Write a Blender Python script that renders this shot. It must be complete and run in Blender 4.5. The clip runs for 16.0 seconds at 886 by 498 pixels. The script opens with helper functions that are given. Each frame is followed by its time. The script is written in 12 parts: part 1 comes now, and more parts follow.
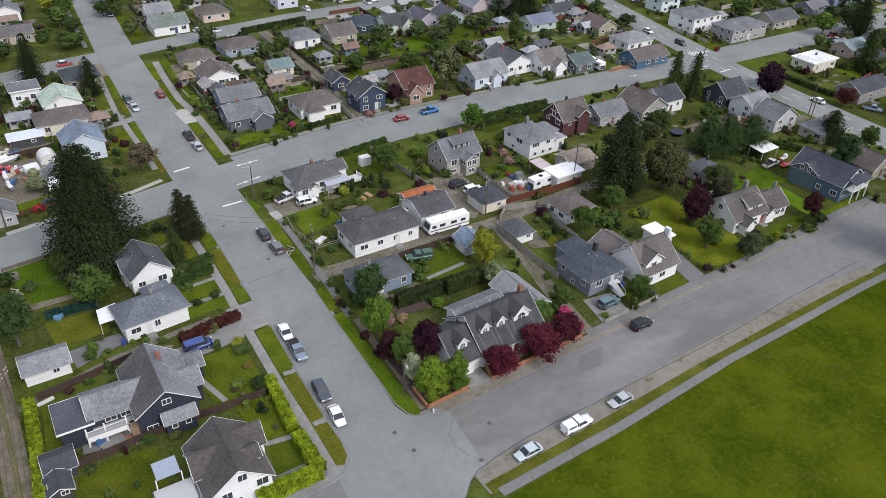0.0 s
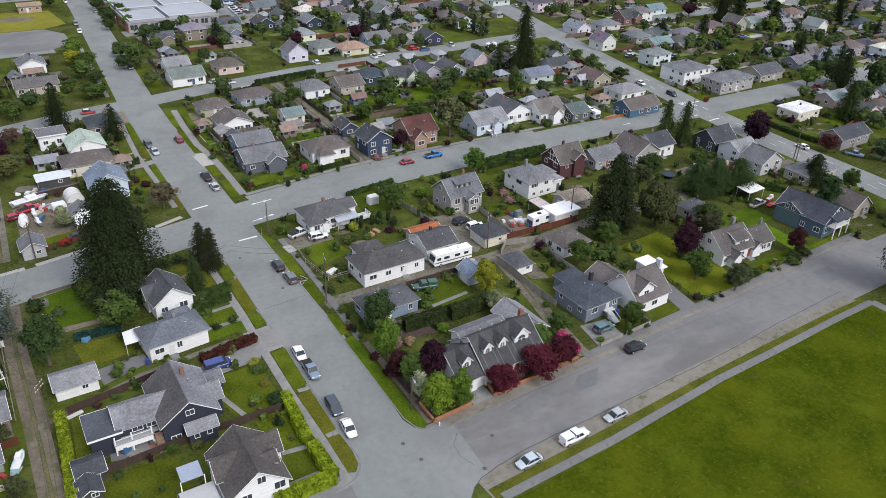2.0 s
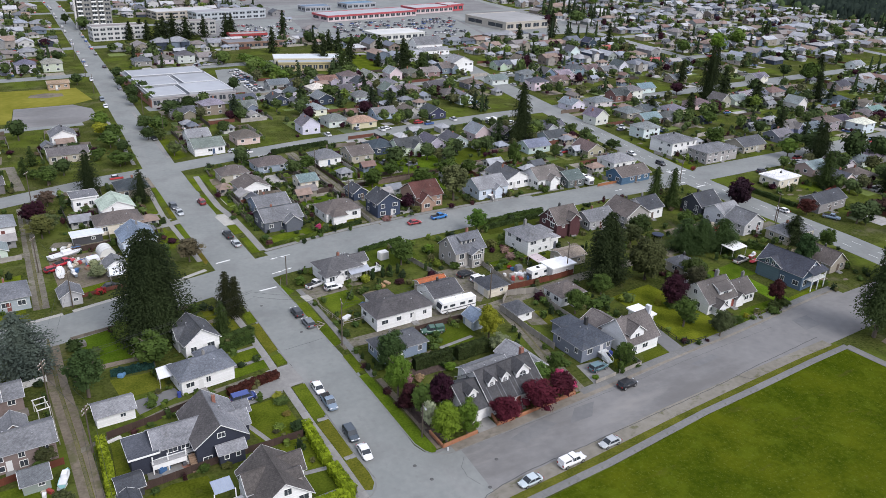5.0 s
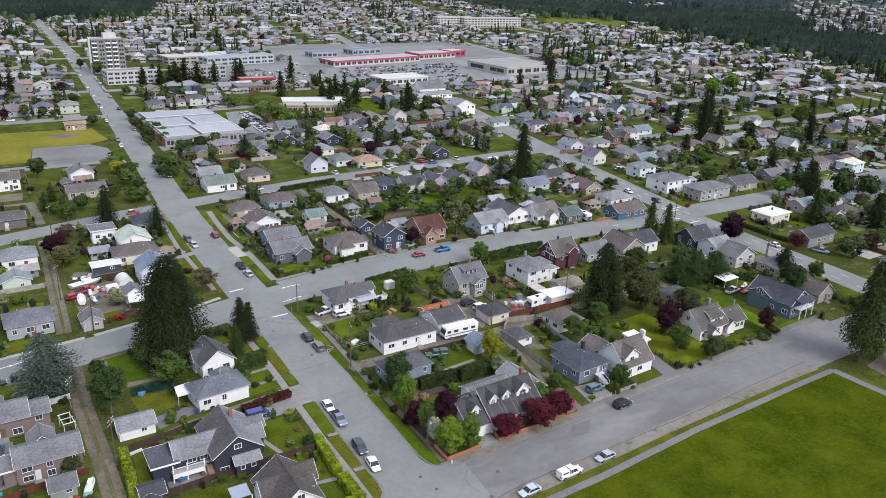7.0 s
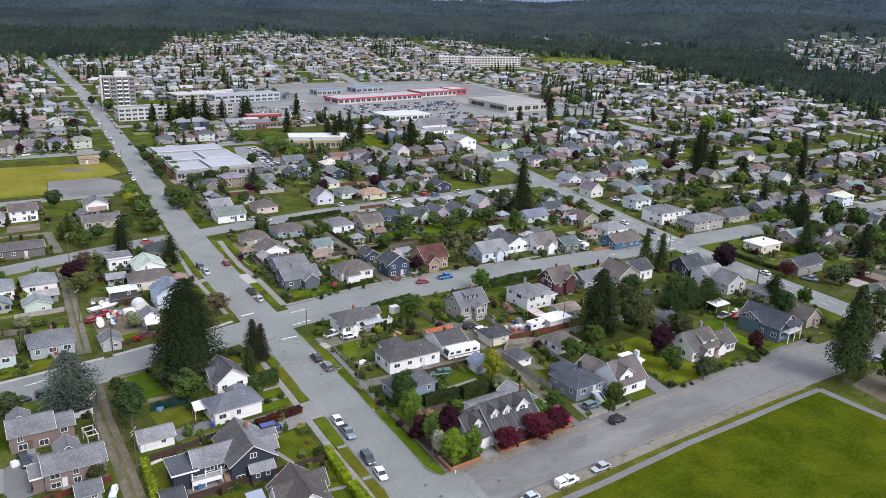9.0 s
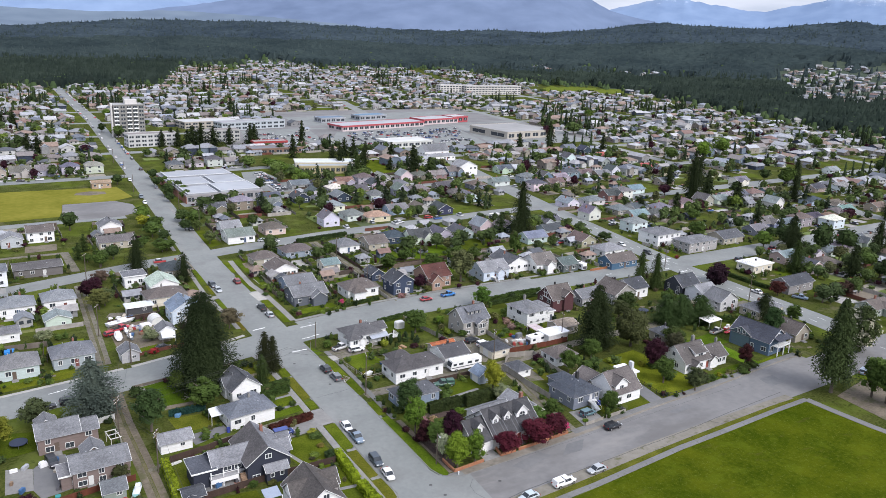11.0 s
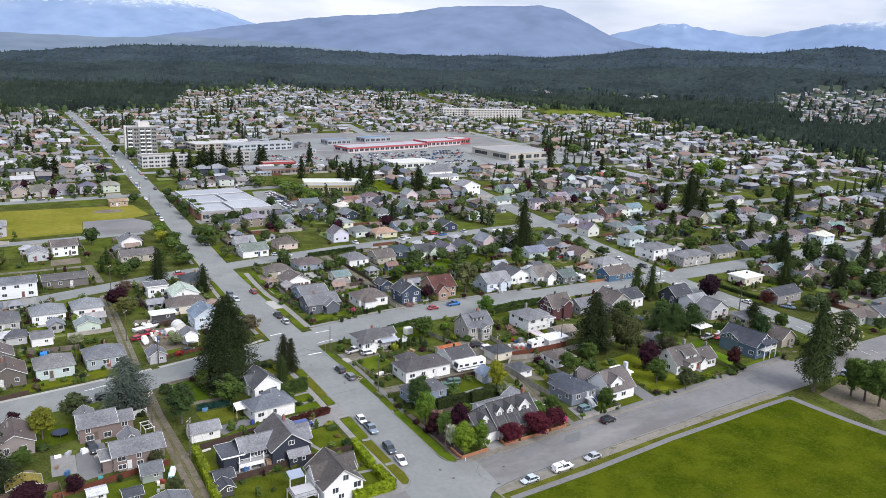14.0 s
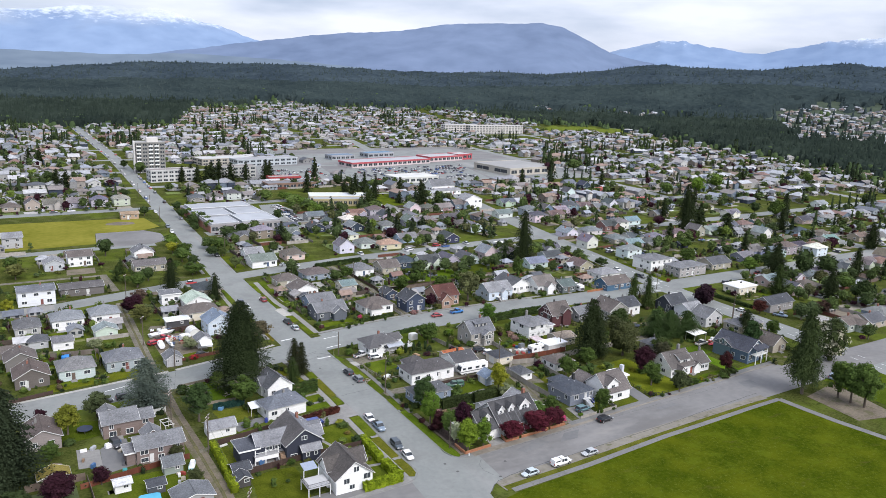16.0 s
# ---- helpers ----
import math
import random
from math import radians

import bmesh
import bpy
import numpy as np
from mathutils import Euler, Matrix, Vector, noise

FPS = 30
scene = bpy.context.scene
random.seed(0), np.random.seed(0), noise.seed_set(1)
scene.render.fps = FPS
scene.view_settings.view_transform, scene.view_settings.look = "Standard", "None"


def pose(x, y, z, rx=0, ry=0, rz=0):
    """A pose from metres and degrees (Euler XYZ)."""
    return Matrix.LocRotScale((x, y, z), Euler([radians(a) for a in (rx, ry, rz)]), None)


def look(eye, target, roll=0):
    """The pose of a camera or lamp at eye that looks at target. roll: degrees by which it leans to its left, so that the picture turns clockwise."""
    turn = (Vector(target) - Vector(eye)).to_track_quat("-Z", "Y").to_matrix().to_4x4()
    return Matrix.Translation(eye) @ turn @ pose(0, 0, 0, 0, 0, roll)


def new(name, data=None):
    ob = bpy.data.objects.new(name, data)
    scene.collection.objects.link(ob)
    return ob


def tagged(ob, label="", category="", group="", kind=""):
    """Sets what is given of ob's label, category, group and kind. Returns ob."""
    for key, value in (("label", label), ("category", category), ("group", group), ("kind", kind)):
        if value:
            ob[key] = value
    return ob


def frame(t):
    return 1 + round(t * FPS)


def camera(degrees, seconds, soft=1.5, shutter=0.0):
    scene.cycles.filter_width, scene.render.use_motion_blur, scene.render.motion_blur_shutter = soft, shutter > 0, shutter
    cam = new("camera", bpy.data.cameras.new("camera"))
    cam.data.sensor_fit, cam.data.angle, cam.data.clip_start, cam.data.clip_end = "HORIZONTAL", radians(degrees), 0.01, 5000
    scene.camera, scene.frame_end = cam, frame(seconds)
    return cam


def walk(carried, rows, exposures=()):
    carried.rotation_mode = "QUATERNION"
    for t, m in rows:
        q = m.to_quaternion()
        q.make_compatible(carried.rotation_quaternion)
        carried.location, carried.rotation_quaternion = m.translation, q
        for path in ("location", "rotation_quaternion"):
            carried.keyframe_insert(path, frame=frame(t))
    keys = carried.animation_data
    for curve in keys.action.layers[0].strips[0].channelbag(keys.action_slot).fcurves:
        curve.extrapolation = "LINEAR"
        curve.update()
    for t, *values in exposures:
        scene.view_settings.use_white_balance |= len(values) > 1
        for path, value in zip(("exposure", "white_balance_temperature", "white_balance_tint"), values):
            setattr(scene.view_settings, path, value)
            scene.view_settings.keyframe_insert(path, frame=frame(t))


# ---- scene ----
cam = camera(59.9, 16.0, 0.85)
PATH = [  # seconds, eye, pitch, roll, yaw
    (0.0, -36.646, -76.451, 88.264, -33.787, 2.300, -27.953),
    (0.5, -37.922, -78.771, 88.397, -32.785, 2.300, -27.830),
    (1.0, -39.363, -81.247, 88.541, -31.664, 2.200, -27.799),
    (1.5, -40.766, -83.577, 88.676, -30.664, 2.200, -27.712),
    (2.0, -42.215, -85.801, 88.758, -29.601, 2.200, -27.685),
    (2.5, -43.547, -88.128, 88.960, -28.614, 2.200, -27.616),
    (3.0, -45.105, -90.407, 89.185, -27.614, 2.200, -27.635),
    (3.5, -46.646, -92.638, 89.403, -26.687, 2.200, -27.612),
    (4.0, -48.146, -94.812, 89.505, -25.692, 2.200, -27.603),
    (6.5, -54.730, -106.242, 89.833, -21.346, 2.200, -27.253),
    (7.0, -56.014, -108.455, 89.910, -20.581, 2.200, -27.208),
    (7.5, -57.331, -110.778, 90.021, -19.812, 2.200, -27.191),
    (8.0, -58.733, -113.061, 90.137, -19.114, 2.200, -27.134),
    (8.5, -60.089, -115.352, 90.270, -18.424, 2.200, -27.092),
    (9.0, -61.325, -117.528, 90.378, -17.843, 2.200, -27.049),
    (9.5, -62.577, -119.805, 90.485, -17.282, 2.200, -27.008),
    (10.0, -63.940, -122.228, 90.543, -16.640, 2.200, -26.953),
    (12.5, -70.941, -133.868, 90.587, -15.043, 2.100, -26.777),
    (13.0, -72.283, -136.148, 90.546, -14.716, 2.100, -26.698),
    (13.5, -73.744, -138.434, 90.526, -14.413, 2.200, -26.711),
    (14.0, -75.247, -140.837, 90.566, -14.067, 2.100, -26.684),
    (14.5, -76.698, -143.196, 90.624, -13.801, 2.100, -26.684),
    (15.0, -78.156, -145.567, 90.724, -13.502, 2.100, -26.670),
    (15.5, -79.480, -147.919, 90.764, -13.180, 2.100, -26.605),
    (16.0, -80.851, -150.321, 90.789, -12.887, 2.100, -26.539),
]
walk(cam, [(t, pose(x, y, z, 90 + pitch, 0, yaw) @ pose(0, 0, 0, 0, 0, roll)) for t, x, y, z, pitch, roll, yaw in PATH], exposures=[(0.0, 0.28, 6380, 15), (4.0, 0.35, 6290, 17), (8.0, 0.46, 6260, 18), (12.0, 0.59, 6290, 17), (16.0, 0.59, 6330, 16)])

# ---- sky and sun: a bright overcast day ----
SUN_AZ, SUN_EL = radians(163), radians(41)      # azimuth clockwise from +y
world = bpy.data.worlds.new("overcast_sky")
scene.world = world
world.use_nodes = True
wn, wl = world.node_tree.nodes, world.node_tree.links
wn.clear()
w_out = wn.new("ShaderNodeOutputWorld")
w_sky = wn.new("ShaderNodeTexSky")
w_sky.sky_type, w_sky.sun_disc, w_sky.sun_elevation, w_sky.sun_rotation = "NISHITA", False, SUN_EL, SUN_AZ
w_blue = wn.new("ShaderNodeBackground")
w_blue.inputs["Strength"].default_value = 0.11
wl.new(w_sky.outputs[0], w_blue.inputs[0])
w_co = wn.new("ShaderNodeTexCoord")
w_map = wn.new("ShaderNodeMapping")
w_map.inputs["Scale"].default_value = (1, 1, 4.5)
wl.new(w_co.outputs["Generated"], w_map.inputs[0])
w_noise = wn.new("ShaderNodeTexNoise")
w_noise.inputs["Scale"].default_value, w_noise.inputs["Detail"].default_value = 3.2, 7
wl.new(w_map.outputs[0], w_noise.inputs[0])
w_ramp = wn.new("ShaderNodeValToRGB")
w_ramp.color_ramp.elements[0].position, w_ramp.color_ramp.elements[0].color = 0.36, (0.40, 0.475, 0.585, 1)
w_ramp.color_ramp.elements[1].position, w_ramp.color_ramp.elements[1].color = 0.60, (0.745, 0.79, 0.86, 1)
wl.new(w_noise.outputs[0], w_ramp.inputs[0])
w_cloud = wn.new("ShaderNodeBackground")
wl.new(w_ramp.outputs[0], w_cloud.inputs[0])
w_sep = wn.new("ShaderNodeSeparateXYZ")      # an overcast sky is brighter overhead than at the horizon
wl.new(w_co.outputs["Generated"], w_sep.inputs[0])
w_grad = wn.new("ShaderNodeMapRange")
w_grad.inputs[1].default_value, w_grad.inputs[2].default_value, w_grad.inputs[3].default_value, w_grad.inputs[4].default_value = 0.0, 1.0, 0.84, 1.4
wl.new(w_sep.outputs[2], w_grad.inputs[0])
wl.new(w_grad.outputs[0], w_cloud.inputs["Strength"])
w_mix = wn.new("ShaderNodeMixShader")
w_mix.inputs[0].default_value = 0.9
wl.new(w_blue.outputs[0], w_mix.inputs[1])
wl.new(w_cloud.outputs[0], w_mix.inputs[2])
wl.new(w_mix.outputs[0], w_out.inputs[0])

sun = new("sun", bpy.data.lights.new("sun", "SUN"))
sun.data.energy, sun.data.angle, sun.data.color = 2.55, radians(30), (0.985, 0.97, 0.91)
sun.matrix_world = look((0, 0, 300), (-300 * math.sin(SUN_AZ) * math.cos(SUN_EL), -300 * math.cos(SUN_AZ) * math.cos(SUN_EL), 300 - 300 * math.sin(SUN_EL)))
scene.view_settings.exposure = 0.6

K = 1.09    # metres in one unit of the plan


# ---- materials ----
def mat(name, a, b=None, scale=1.0, rough=0.85, metal=0.0, bump=0.0, big=0.0, tint=False, rand=0.0, spec=0.3, coords="Object", stretch=(1, 1, 1)):
    """A surface that wanders between the colours a and b in grains of 1/scale metres and in patches ten times as large."""
    m = bpy.data.materials.new(name)
    m.use_nodes = True
    n, l = m.node_tree.nodes, m.node_tree.links
    bsdf = n["Principled BSDF"]
    bsdf.inputs["Roughness"].default_value, bsdf.inputs["Metallic"].default_value = rough, metal
    bsdf.inputs["Specular IOR Level"].default_value = spec
    b = b or tuple(v * 0.75 for v in a)
    co = n.new("ShaderNodeTexCoord")
    mp = n.new("ShaderNodeMapping")
    mp.inputs["Scale"].default_value = stretch
    l.new(co.outputs[coords], mp.inputs[0])
    fine = n.new("ShaderNodeTexNoise")
    fine.inputs["Scale"].default_value, fine.inputs["Detail"].default_value = scale, 6
    wide = n.new("ShaderNodeTexNoise")
    wide.inputs["Scale"].default_value, wide.inputs["Detail"].default_value = scale * 0.09, 4
    l.new(mp.outputs[0], fine.inputs[0])
    l.new(mp.outputs[0], wide.inputs[0])
    mixn = n.new("ShaderNodeMix")
    mixn.inputs[0].default_value = 0.35 + big
    l.new(fine.outputs[0], mixn.inputs[2])
    l.new(wide.outputs[0], mixn.inputs[3])
    ramp = n.new("ShaderNodeValToRGB")
    ramp.color_ramp.elements[0].position, ramp.color_ramp.elements[0].color = 0.36, (*a, 1)
    ramp.color_ramp.elements[1].position, ramp.color_ramp.elements[1].color = 0.64, (*b, 1)
    l.new(mixn.outputs[0], ramp.inputs[0])
    colour = ramp.outputs[0]
    info = n.new("ShaderNodeObjectInfo")
    if tint:      # the object's own colour, lightened and darkened by the noise
        mul = n.new("ShaderNodeMix")
        mul.data_type, mul.blend_type = "RGBA", "MULTIPLY"
        mul.inputs[0].default_value = 1
        l.new(info.outputs["Color"], mul.inputs[6])
        l.new(colour, mul.inputs[7])
        colour = mul.outputs[2]
    if rand:
        hsv = n.new("ShaderNodeHueSaturation")
        mr = n.new("ShaderNodeMapRange")
        mr.inputs[3].default_value, mr.inputs[4].default_value = 1 - rand, 1 + rand
        l.new(info.outputs["Random"], mr.inputs[0])
        l.new(mr.outputs[0], hsv.inputs["Value"])
        l.new(colour, hsv.inputs["Color"])
        colour = hsv.outputs[0]
    l.new(colour, bsdf.inputs["Base Color"])
    if bump:
        bp = n.new("ShaderNodeBump")
        bp.inputs["Strength"].default_value, bp.inputs["Distance"].default_value = min(1, bump), 0.03 * max(1, bump)
        l.new(fine.outputs[0], bp.inputs["Height"])
        l.new(bp.outputs[0], bsdf.inputs["Normal"])
    return m


def course(m, height=0.2, width=0.9, strength=0.5, dark=0.72, vector=(0, 0, 0)):
    """Lays the courses of shingles or siding over the material m: darker joints and a small step, in object space."""
    n, l = m.node_tree.nodes, m.node_tree.links
    bsdf = n["Principled BSDF"]
    old = bsdf.inputs["Base Color"].links[0].from_socket
    uv = n.new("ShaderNodeUVMap")
    br = n.new("ShaderNodeTexBrick")
    br.inputs["Scale"].default_value = 1
    br.inputs["Brick Width"].default_value, br.inputs["Row Height"].default_value = width, height
    br.inputs["Mortar Size"].default_value, br.inputs["Mortar Smooth"].default_value, br.inputs["Bias"].default_value = 0.02, 0.3, 0
    br.inputs["Color1"].default_value, br.inputs["Color2"].default_value, br.inputs["Mortar"].default_value = (1.12, 1.12, 1.12, 1), (0.84, 0.84, 0.84, 1), (dark, dark, dark, 1)
    l.new(uv.outputs[0], br.inputs["Vector"])
    mul = n.new("ShaderNodeMix")
    mul.data_type, mul.blend_type = "RGBA", "MULTIPLY"
    mul.inputs[0].default_value = strength
    l.new(old, mul.inputs[6])
    l.new(br.outputs["Color"], mul.inputs[7])
    l.new(mul.outputs[2], bsdf.inputs["Base Color"])
    bp = n.new("ShaderNodeBump")
    bp.inputs["Strength"].default_value, bp.inputs["Distance"].default_value = 0.5, 0.02
    l.new(br.outputs["Fac"], bp.inputs["Height"])
    bp.invert = True
    l.new(bp.outputs[0], bsdf.inputs["Normal"])
    return m


GRASS = mat("grass", (0.026, 0.040, 0.008), (0.080, 0.086, 0.024), 1.6, 0.95, bump=0.6, big=0.0, spec=0.0)
LAWN = mat("lawn", (0.50, 0.56, 0.46), (1.22, 1.14, 1.0), 2.6, 0.95, bump=0.6, big=0.15, tint=True, spec=0.0)
FIELD = mat("field_grass", (0.028, 0.044, 0.0025), (0.064, 0.080, 0.005), 1.1, 0.95, bump=0.8, big=0.25, spec=0.0)
ASPHALT = mat("asphalt", (0.167, 0.178, 0.171), (0.210, 0.220, 0.208), 0.8, 0.9, bump=0.2, big=0.25)


def stain(m, colour, scale, lo, hi, amount, stretch=(1, 1, 1)):
    """Lets blotches of another colour show through the material m: wear, moss, flowers, dirt."""
    n, l = m.node_tree.nodes, m.node_tree.links
    bsdf = n["Principled BSDF"]
    old = bsdf.inputs["Base Color"].links[0].from_socket
    co = n.new("ShaderNodeTexCoord")
    mp = n.new("ShaderNodeMapping")
    mp.inputs["Scale"].default_value = stretch
    nz = n.new("ShaderNodeTexNoise")
    nz.inputs["Scale"].default_value, nz.inputs["Detail"].default_value, nz.inputs["Roughness"].default_value = scale, 8, 0.65
    mr = n.new("ShaderNodeMapRange")
    mr.inputs[1].default_value, mr.inputs[2].default_value, mr.inputs[4].default_value = lo, hi, amount
    mx = n.new("ShaderNodeMix")
    mx.data_type = "RGBA"
    l.new(co.outputs["Object"], mp.inputs[0])
    l.new(mp.outputs[0], nz.inputs[0])
    l.new(nz.outputs[0], mr.inputs[0])
    l.new(mr.outputs[0], mx.inputs[0])
    l.new(old, mx.inputs[6])
    mx.inputs[7].default_value = (*colour, 1)
    l.new(mx.outputs[2], bsdf.inputs["Base Color"])
    return m


stain(ASPHALT, (0.13, 0.13, 0.128), 0.09, 0.50, 0.70, 0.6)
stain(ASPHALT, (0.12, 0.118, 0.112), 0.55, 0.56, 0.72, 0.35)
stain(ASPHALT, (0.25, 0.245, 0.235), 0.04, 0.55, 0.70, 0.7, (1, 0.3, 1))
stain(FIELD, (0.030, 0.050, 0.002), 0.035, 0.48, 0.66, 0.3)
stain(FIELD, (0.080, 0.088, 0.005), 0.05, 0.50, 0.70, 0.5)
stain(FIELD, (0.17, 0.19, 0.045), 3.4, 0.585, 0.70, 0.5)
stain(FIELD, (0.145, 0.165, 0.035), 1.2, 0.58, 0.74, 0.55)
stain(FIELD, (0.075, 0.066, 0.020), 0.30, 0.60, 0.72, 0.5, (0.3, 1, 1))
stain(FIELD, (0.080, 0.105, 0.008), 0.16, 0.52, 0.64, 0.4)
stain(GRASS, (0.115, 0.100, 0.064), 0.11, 0.53, 0.64, 0.65)
stain(GRASS, (0.080, 0.108, 0.014), 0.055, 0.50, 0.60, 0.7)
stain(GRASS, (0.016, 0.024, 0.008), 0.32, 0.57, 0.68, 0.7)
stain(LAWN, (0.075, 0.072, 0.02), 0.35, 0.56, 0.72, 0.4)
ASPHALT_OLD = mat("old_asphalt", (0.140, 0.138, 0.136), (0.190, 0.186, 0.180), 0.5, 0.9, bump=0.25, big=0.25)
stain(ASPHALT_OLD, (0.115, 0.110, 0.105), 0.07, 0.50, 0.66, 0.7, (0.35, 1, 1))
stain(ASPHALT_OLD, (0.225, 0.215, 0.20), 0.11, 0.56, 0.70, 0.7, (0.3, 1, 1))
ASPHALT_DARK = mat("asphalt_patch", (0.125, 0.126, 0.128), (0.160, 0.159, 0.156), 0.8, 0.9, bump=0.2, big=0.2)
CONCRETE = mat("concrete", (0.165, 0.162, 0.154), (0.235, 0.229, 0.216), 1.2, 0.9, bump=0.2, big=0.2, rand=0.1)
CONCRETE_LIGHT = mat("new_concrete", (0.28, 0.272, 0.245), (0.36, 0.348, 0.315), 1.2, 0.9, rand=0.05)
GRAVEL = mat("gravel", (0.085, 0.075, 0.056), (0.185, 0.168, 0.135), 1.6, 0.95, bump=0.8, big=0.2)
DIRT = mat("dirt", (0.095, 0.079, 0.057), (0.180, 0.150, 0.112), 1.5, 0.95, bump=0.6, big=0.2)
stain(GRAVEL, (0.07, 0.075, 0.025), 0.5, 0.52, 0.62, 0.8)
stain(DIRT, (0.07, 0.075, 0.025), 0.3, 0.52, 0.62, 0.7)
SHOULDER = mat("trodden_shoulder", (0.140, 0.128, 0.104), (0.205, 0.190, 0.158), 0.7, 0.95, bump=0.6, big=0.15)
stain(SHOULDER, (0.075, 0.076, 0.024), 0.5, 0.55, 0.66, 0.75, (0.6, 1, 1))
stain(SHOULDER, (0.19, 0.178, 0.155), 0.5, 0.56, 0.68, 0.6)
WALK = mat("old_concrete", (0.125, 0.125, 0.120), (0.175, 0.173, 0.166), 1.4, 0.92, bump=0.2, big=0.2, rand=0.08)
stain(WALK, (0.075, 0.078, 0.030), 0.9, 0.58, 0.70, 0.6)
BALLFIELD = mat("dry_field_grass", (0.115, 0.118, 0.016), (0.20, 0.185, 0.035), 0.35, 0.95, big=0.3, spec=0.0)
PATH_TAN = mat("trodden_walk", (0.150, 0.132, 0.106), (0.228, 0.204, 0.170), 0.9, 0.95, bump=0.4, big=0.2)
stain(PATH_TAN, (0.085, 0.078, 0.062), 0.25, 0.54, 0.66, 0.7, (0.5, 1, 1))
PAINT_LINE = mat("road_paint", (0.72, 0.72, 0.70), (0.60, 0.60, 0.58), 3.0, 0.7)
SHINGLE = course(mat("shingles", (0.66, 0.66, 0.66), (1.3, 1.29, 1.28), 2.2, 0.92, big=0.2, tint=True), 0.16, 0.34, 0.8, 0.55)
SIDING = course(mat("siding", (0.95, 0.95, 0.95), (1.06, 1.06, 1.06), 1.2, 0.75, big=0.2, tint=True), 0.18, 40.0, 0.5, 0.78)
METAL_ROOF = mat("metal_roof", (0.9, 0.9, 0.9), (1.08, 1.08, 1.08), 0.8, 0.5, 0.0, tint=True)
TRIM = mat("white_trim", (0.78, 0.78, 0.76), (0.70, 0.70, 0.68), 2.0, 0.6)
GUTTER = mat("grey_gutter", (0.30, 0.30, 0.305), (0.42, 0.42, 0.42), 0.6, 0.6)
EDGES = [TRIM, GUTTER]
GLASS = mat("window_glass", (0.035, 0.042, 0.05), (0.05, 0.058, 0.066), 0.8, 0.12, spec=0.32)
CAR_GLASS = mat("car_glass", (0.030, 0.036, 0.043), (0.045, 0.052, 0.06), 0.8, 0.3, spec=0.10)
WOOD = mat("weathered_wood", (0.85, 0.85, 0.85), (1.2, 1.2, 1.2), 4.0, 0.85, tint=True, bump=0.3, rand=0.12, stretch=(1, 1, 0.15))
BARK = mat("bark", (0.07, 0.055, 0.042), (0.12, 0.10, 0.08), 5.0, 0.95, bump=0.8, stretch=(1, 1, 0.25))
stain(SHINGLE, (0.075, 0.070, 0.062), 0.35, 0.54, 0.72, 0.55)
FOREST_LEAF = mat("forest_canopy", (0.72, 0.76, 0.78), (1.42, 1.40, 1.30), 0.09, 0.95, tint=True, big=0.2, spec=0.0)
LEAF = mat("leaves", (0.50, 0.53, 0.50), (1.28, 1.26, 1.12), 0.7, 0.8, tint=True, big=-0.1, spec=0.05)
BRICK = course(mat("brick", (0.24, 0.10, 0.07), (0.30, 0.15, 0.11), 3.0, 0.9), 0.075, 0.22, 0.6)
PAINT = mat("car_paint", (0.97, 0.97, 0.97), (1.02, 1.02, 1.02), 0.5, 0.28, tint=True, spec=0.6)
RUBBER = mat("rubber", (0.018, 0.018, 0.018), (0.03, 0.03, 0.03), 6.0, 0.85)
CHROME = mat("alloy", (0.55, 0.55, 0.56), (0.45, 0.45, 0.46), 3.0, 0.35, 0.8)
LAMP_GLASS = mat("lamp_glass", (0.75, 0.76, 0.78), (0.65, 0.66, 0.68), 3.0, 0.15, spec=0.6)
TAIL_GLASS = mat("tail_glass", (0.30, 0.02, 0.02), (0.24, 0.015, 0.015), 3.0, 0.2, spec=0.6)
PLAIN = mat("painted_surface", (0.92, 0.92, 0.92), (1.06, 1.06, 1.06), 1.5, 0.6, tint=True, big=0.1)
CABLE = mat("black_cable", (0.03, 0.03, 0.03), (0.04, 0.04, 0.04), 3.0, 0.7)


# ---- tools for building ----
def rotz(deg):
    return Matrix.Rotation(radians(deg), 4, "Z")


def thing(name, x, y, z=0.0, ang=0.0, label="", category="", group="", kind=""):
    """An empty at plan position (x, y) that carries a thing's parts."""
    e = new(name)
    e.empty_display_size = 0.3
    e.matrix_basis = Matrix.Translation((x * K, y * K, z)) @ rotz(ang)
    return tagged(e, label, category, group, kind)


def mesh_from(name, verts, faces, mats, slots=None, uvs=None, smooth=False):
    me = bpy.data.meshes.new(name)
    me.from_pydata(verts, [], faces)
    for m in mats if isinstance(mats, (list, tuple)) else [mats]:
        me.materials.append(m)
    if slots is not None:
        me.polygons.foreach_set("material_index", slots)
    if uvs is not None:
        lay = me.uv_layers.new(name="UVMap")
        lay.data.foreach_set("uv", [c for uv in uvs for c in uv])
    if smooth:
        me.polygons.foreach_set("use_smooth", [True] * len(me.polygons))
    me.update()
    return me


def put(name, me, parent=None, m=None, color=None, label=""):
    ob = new(name, me)
    if parent:
        ob.parent = parent
    if m is not None:
        ob.matrix_basis = m
    if color:
        ob.color = (*color, 1)
    if label:
        ob["label"] = label
    return ob


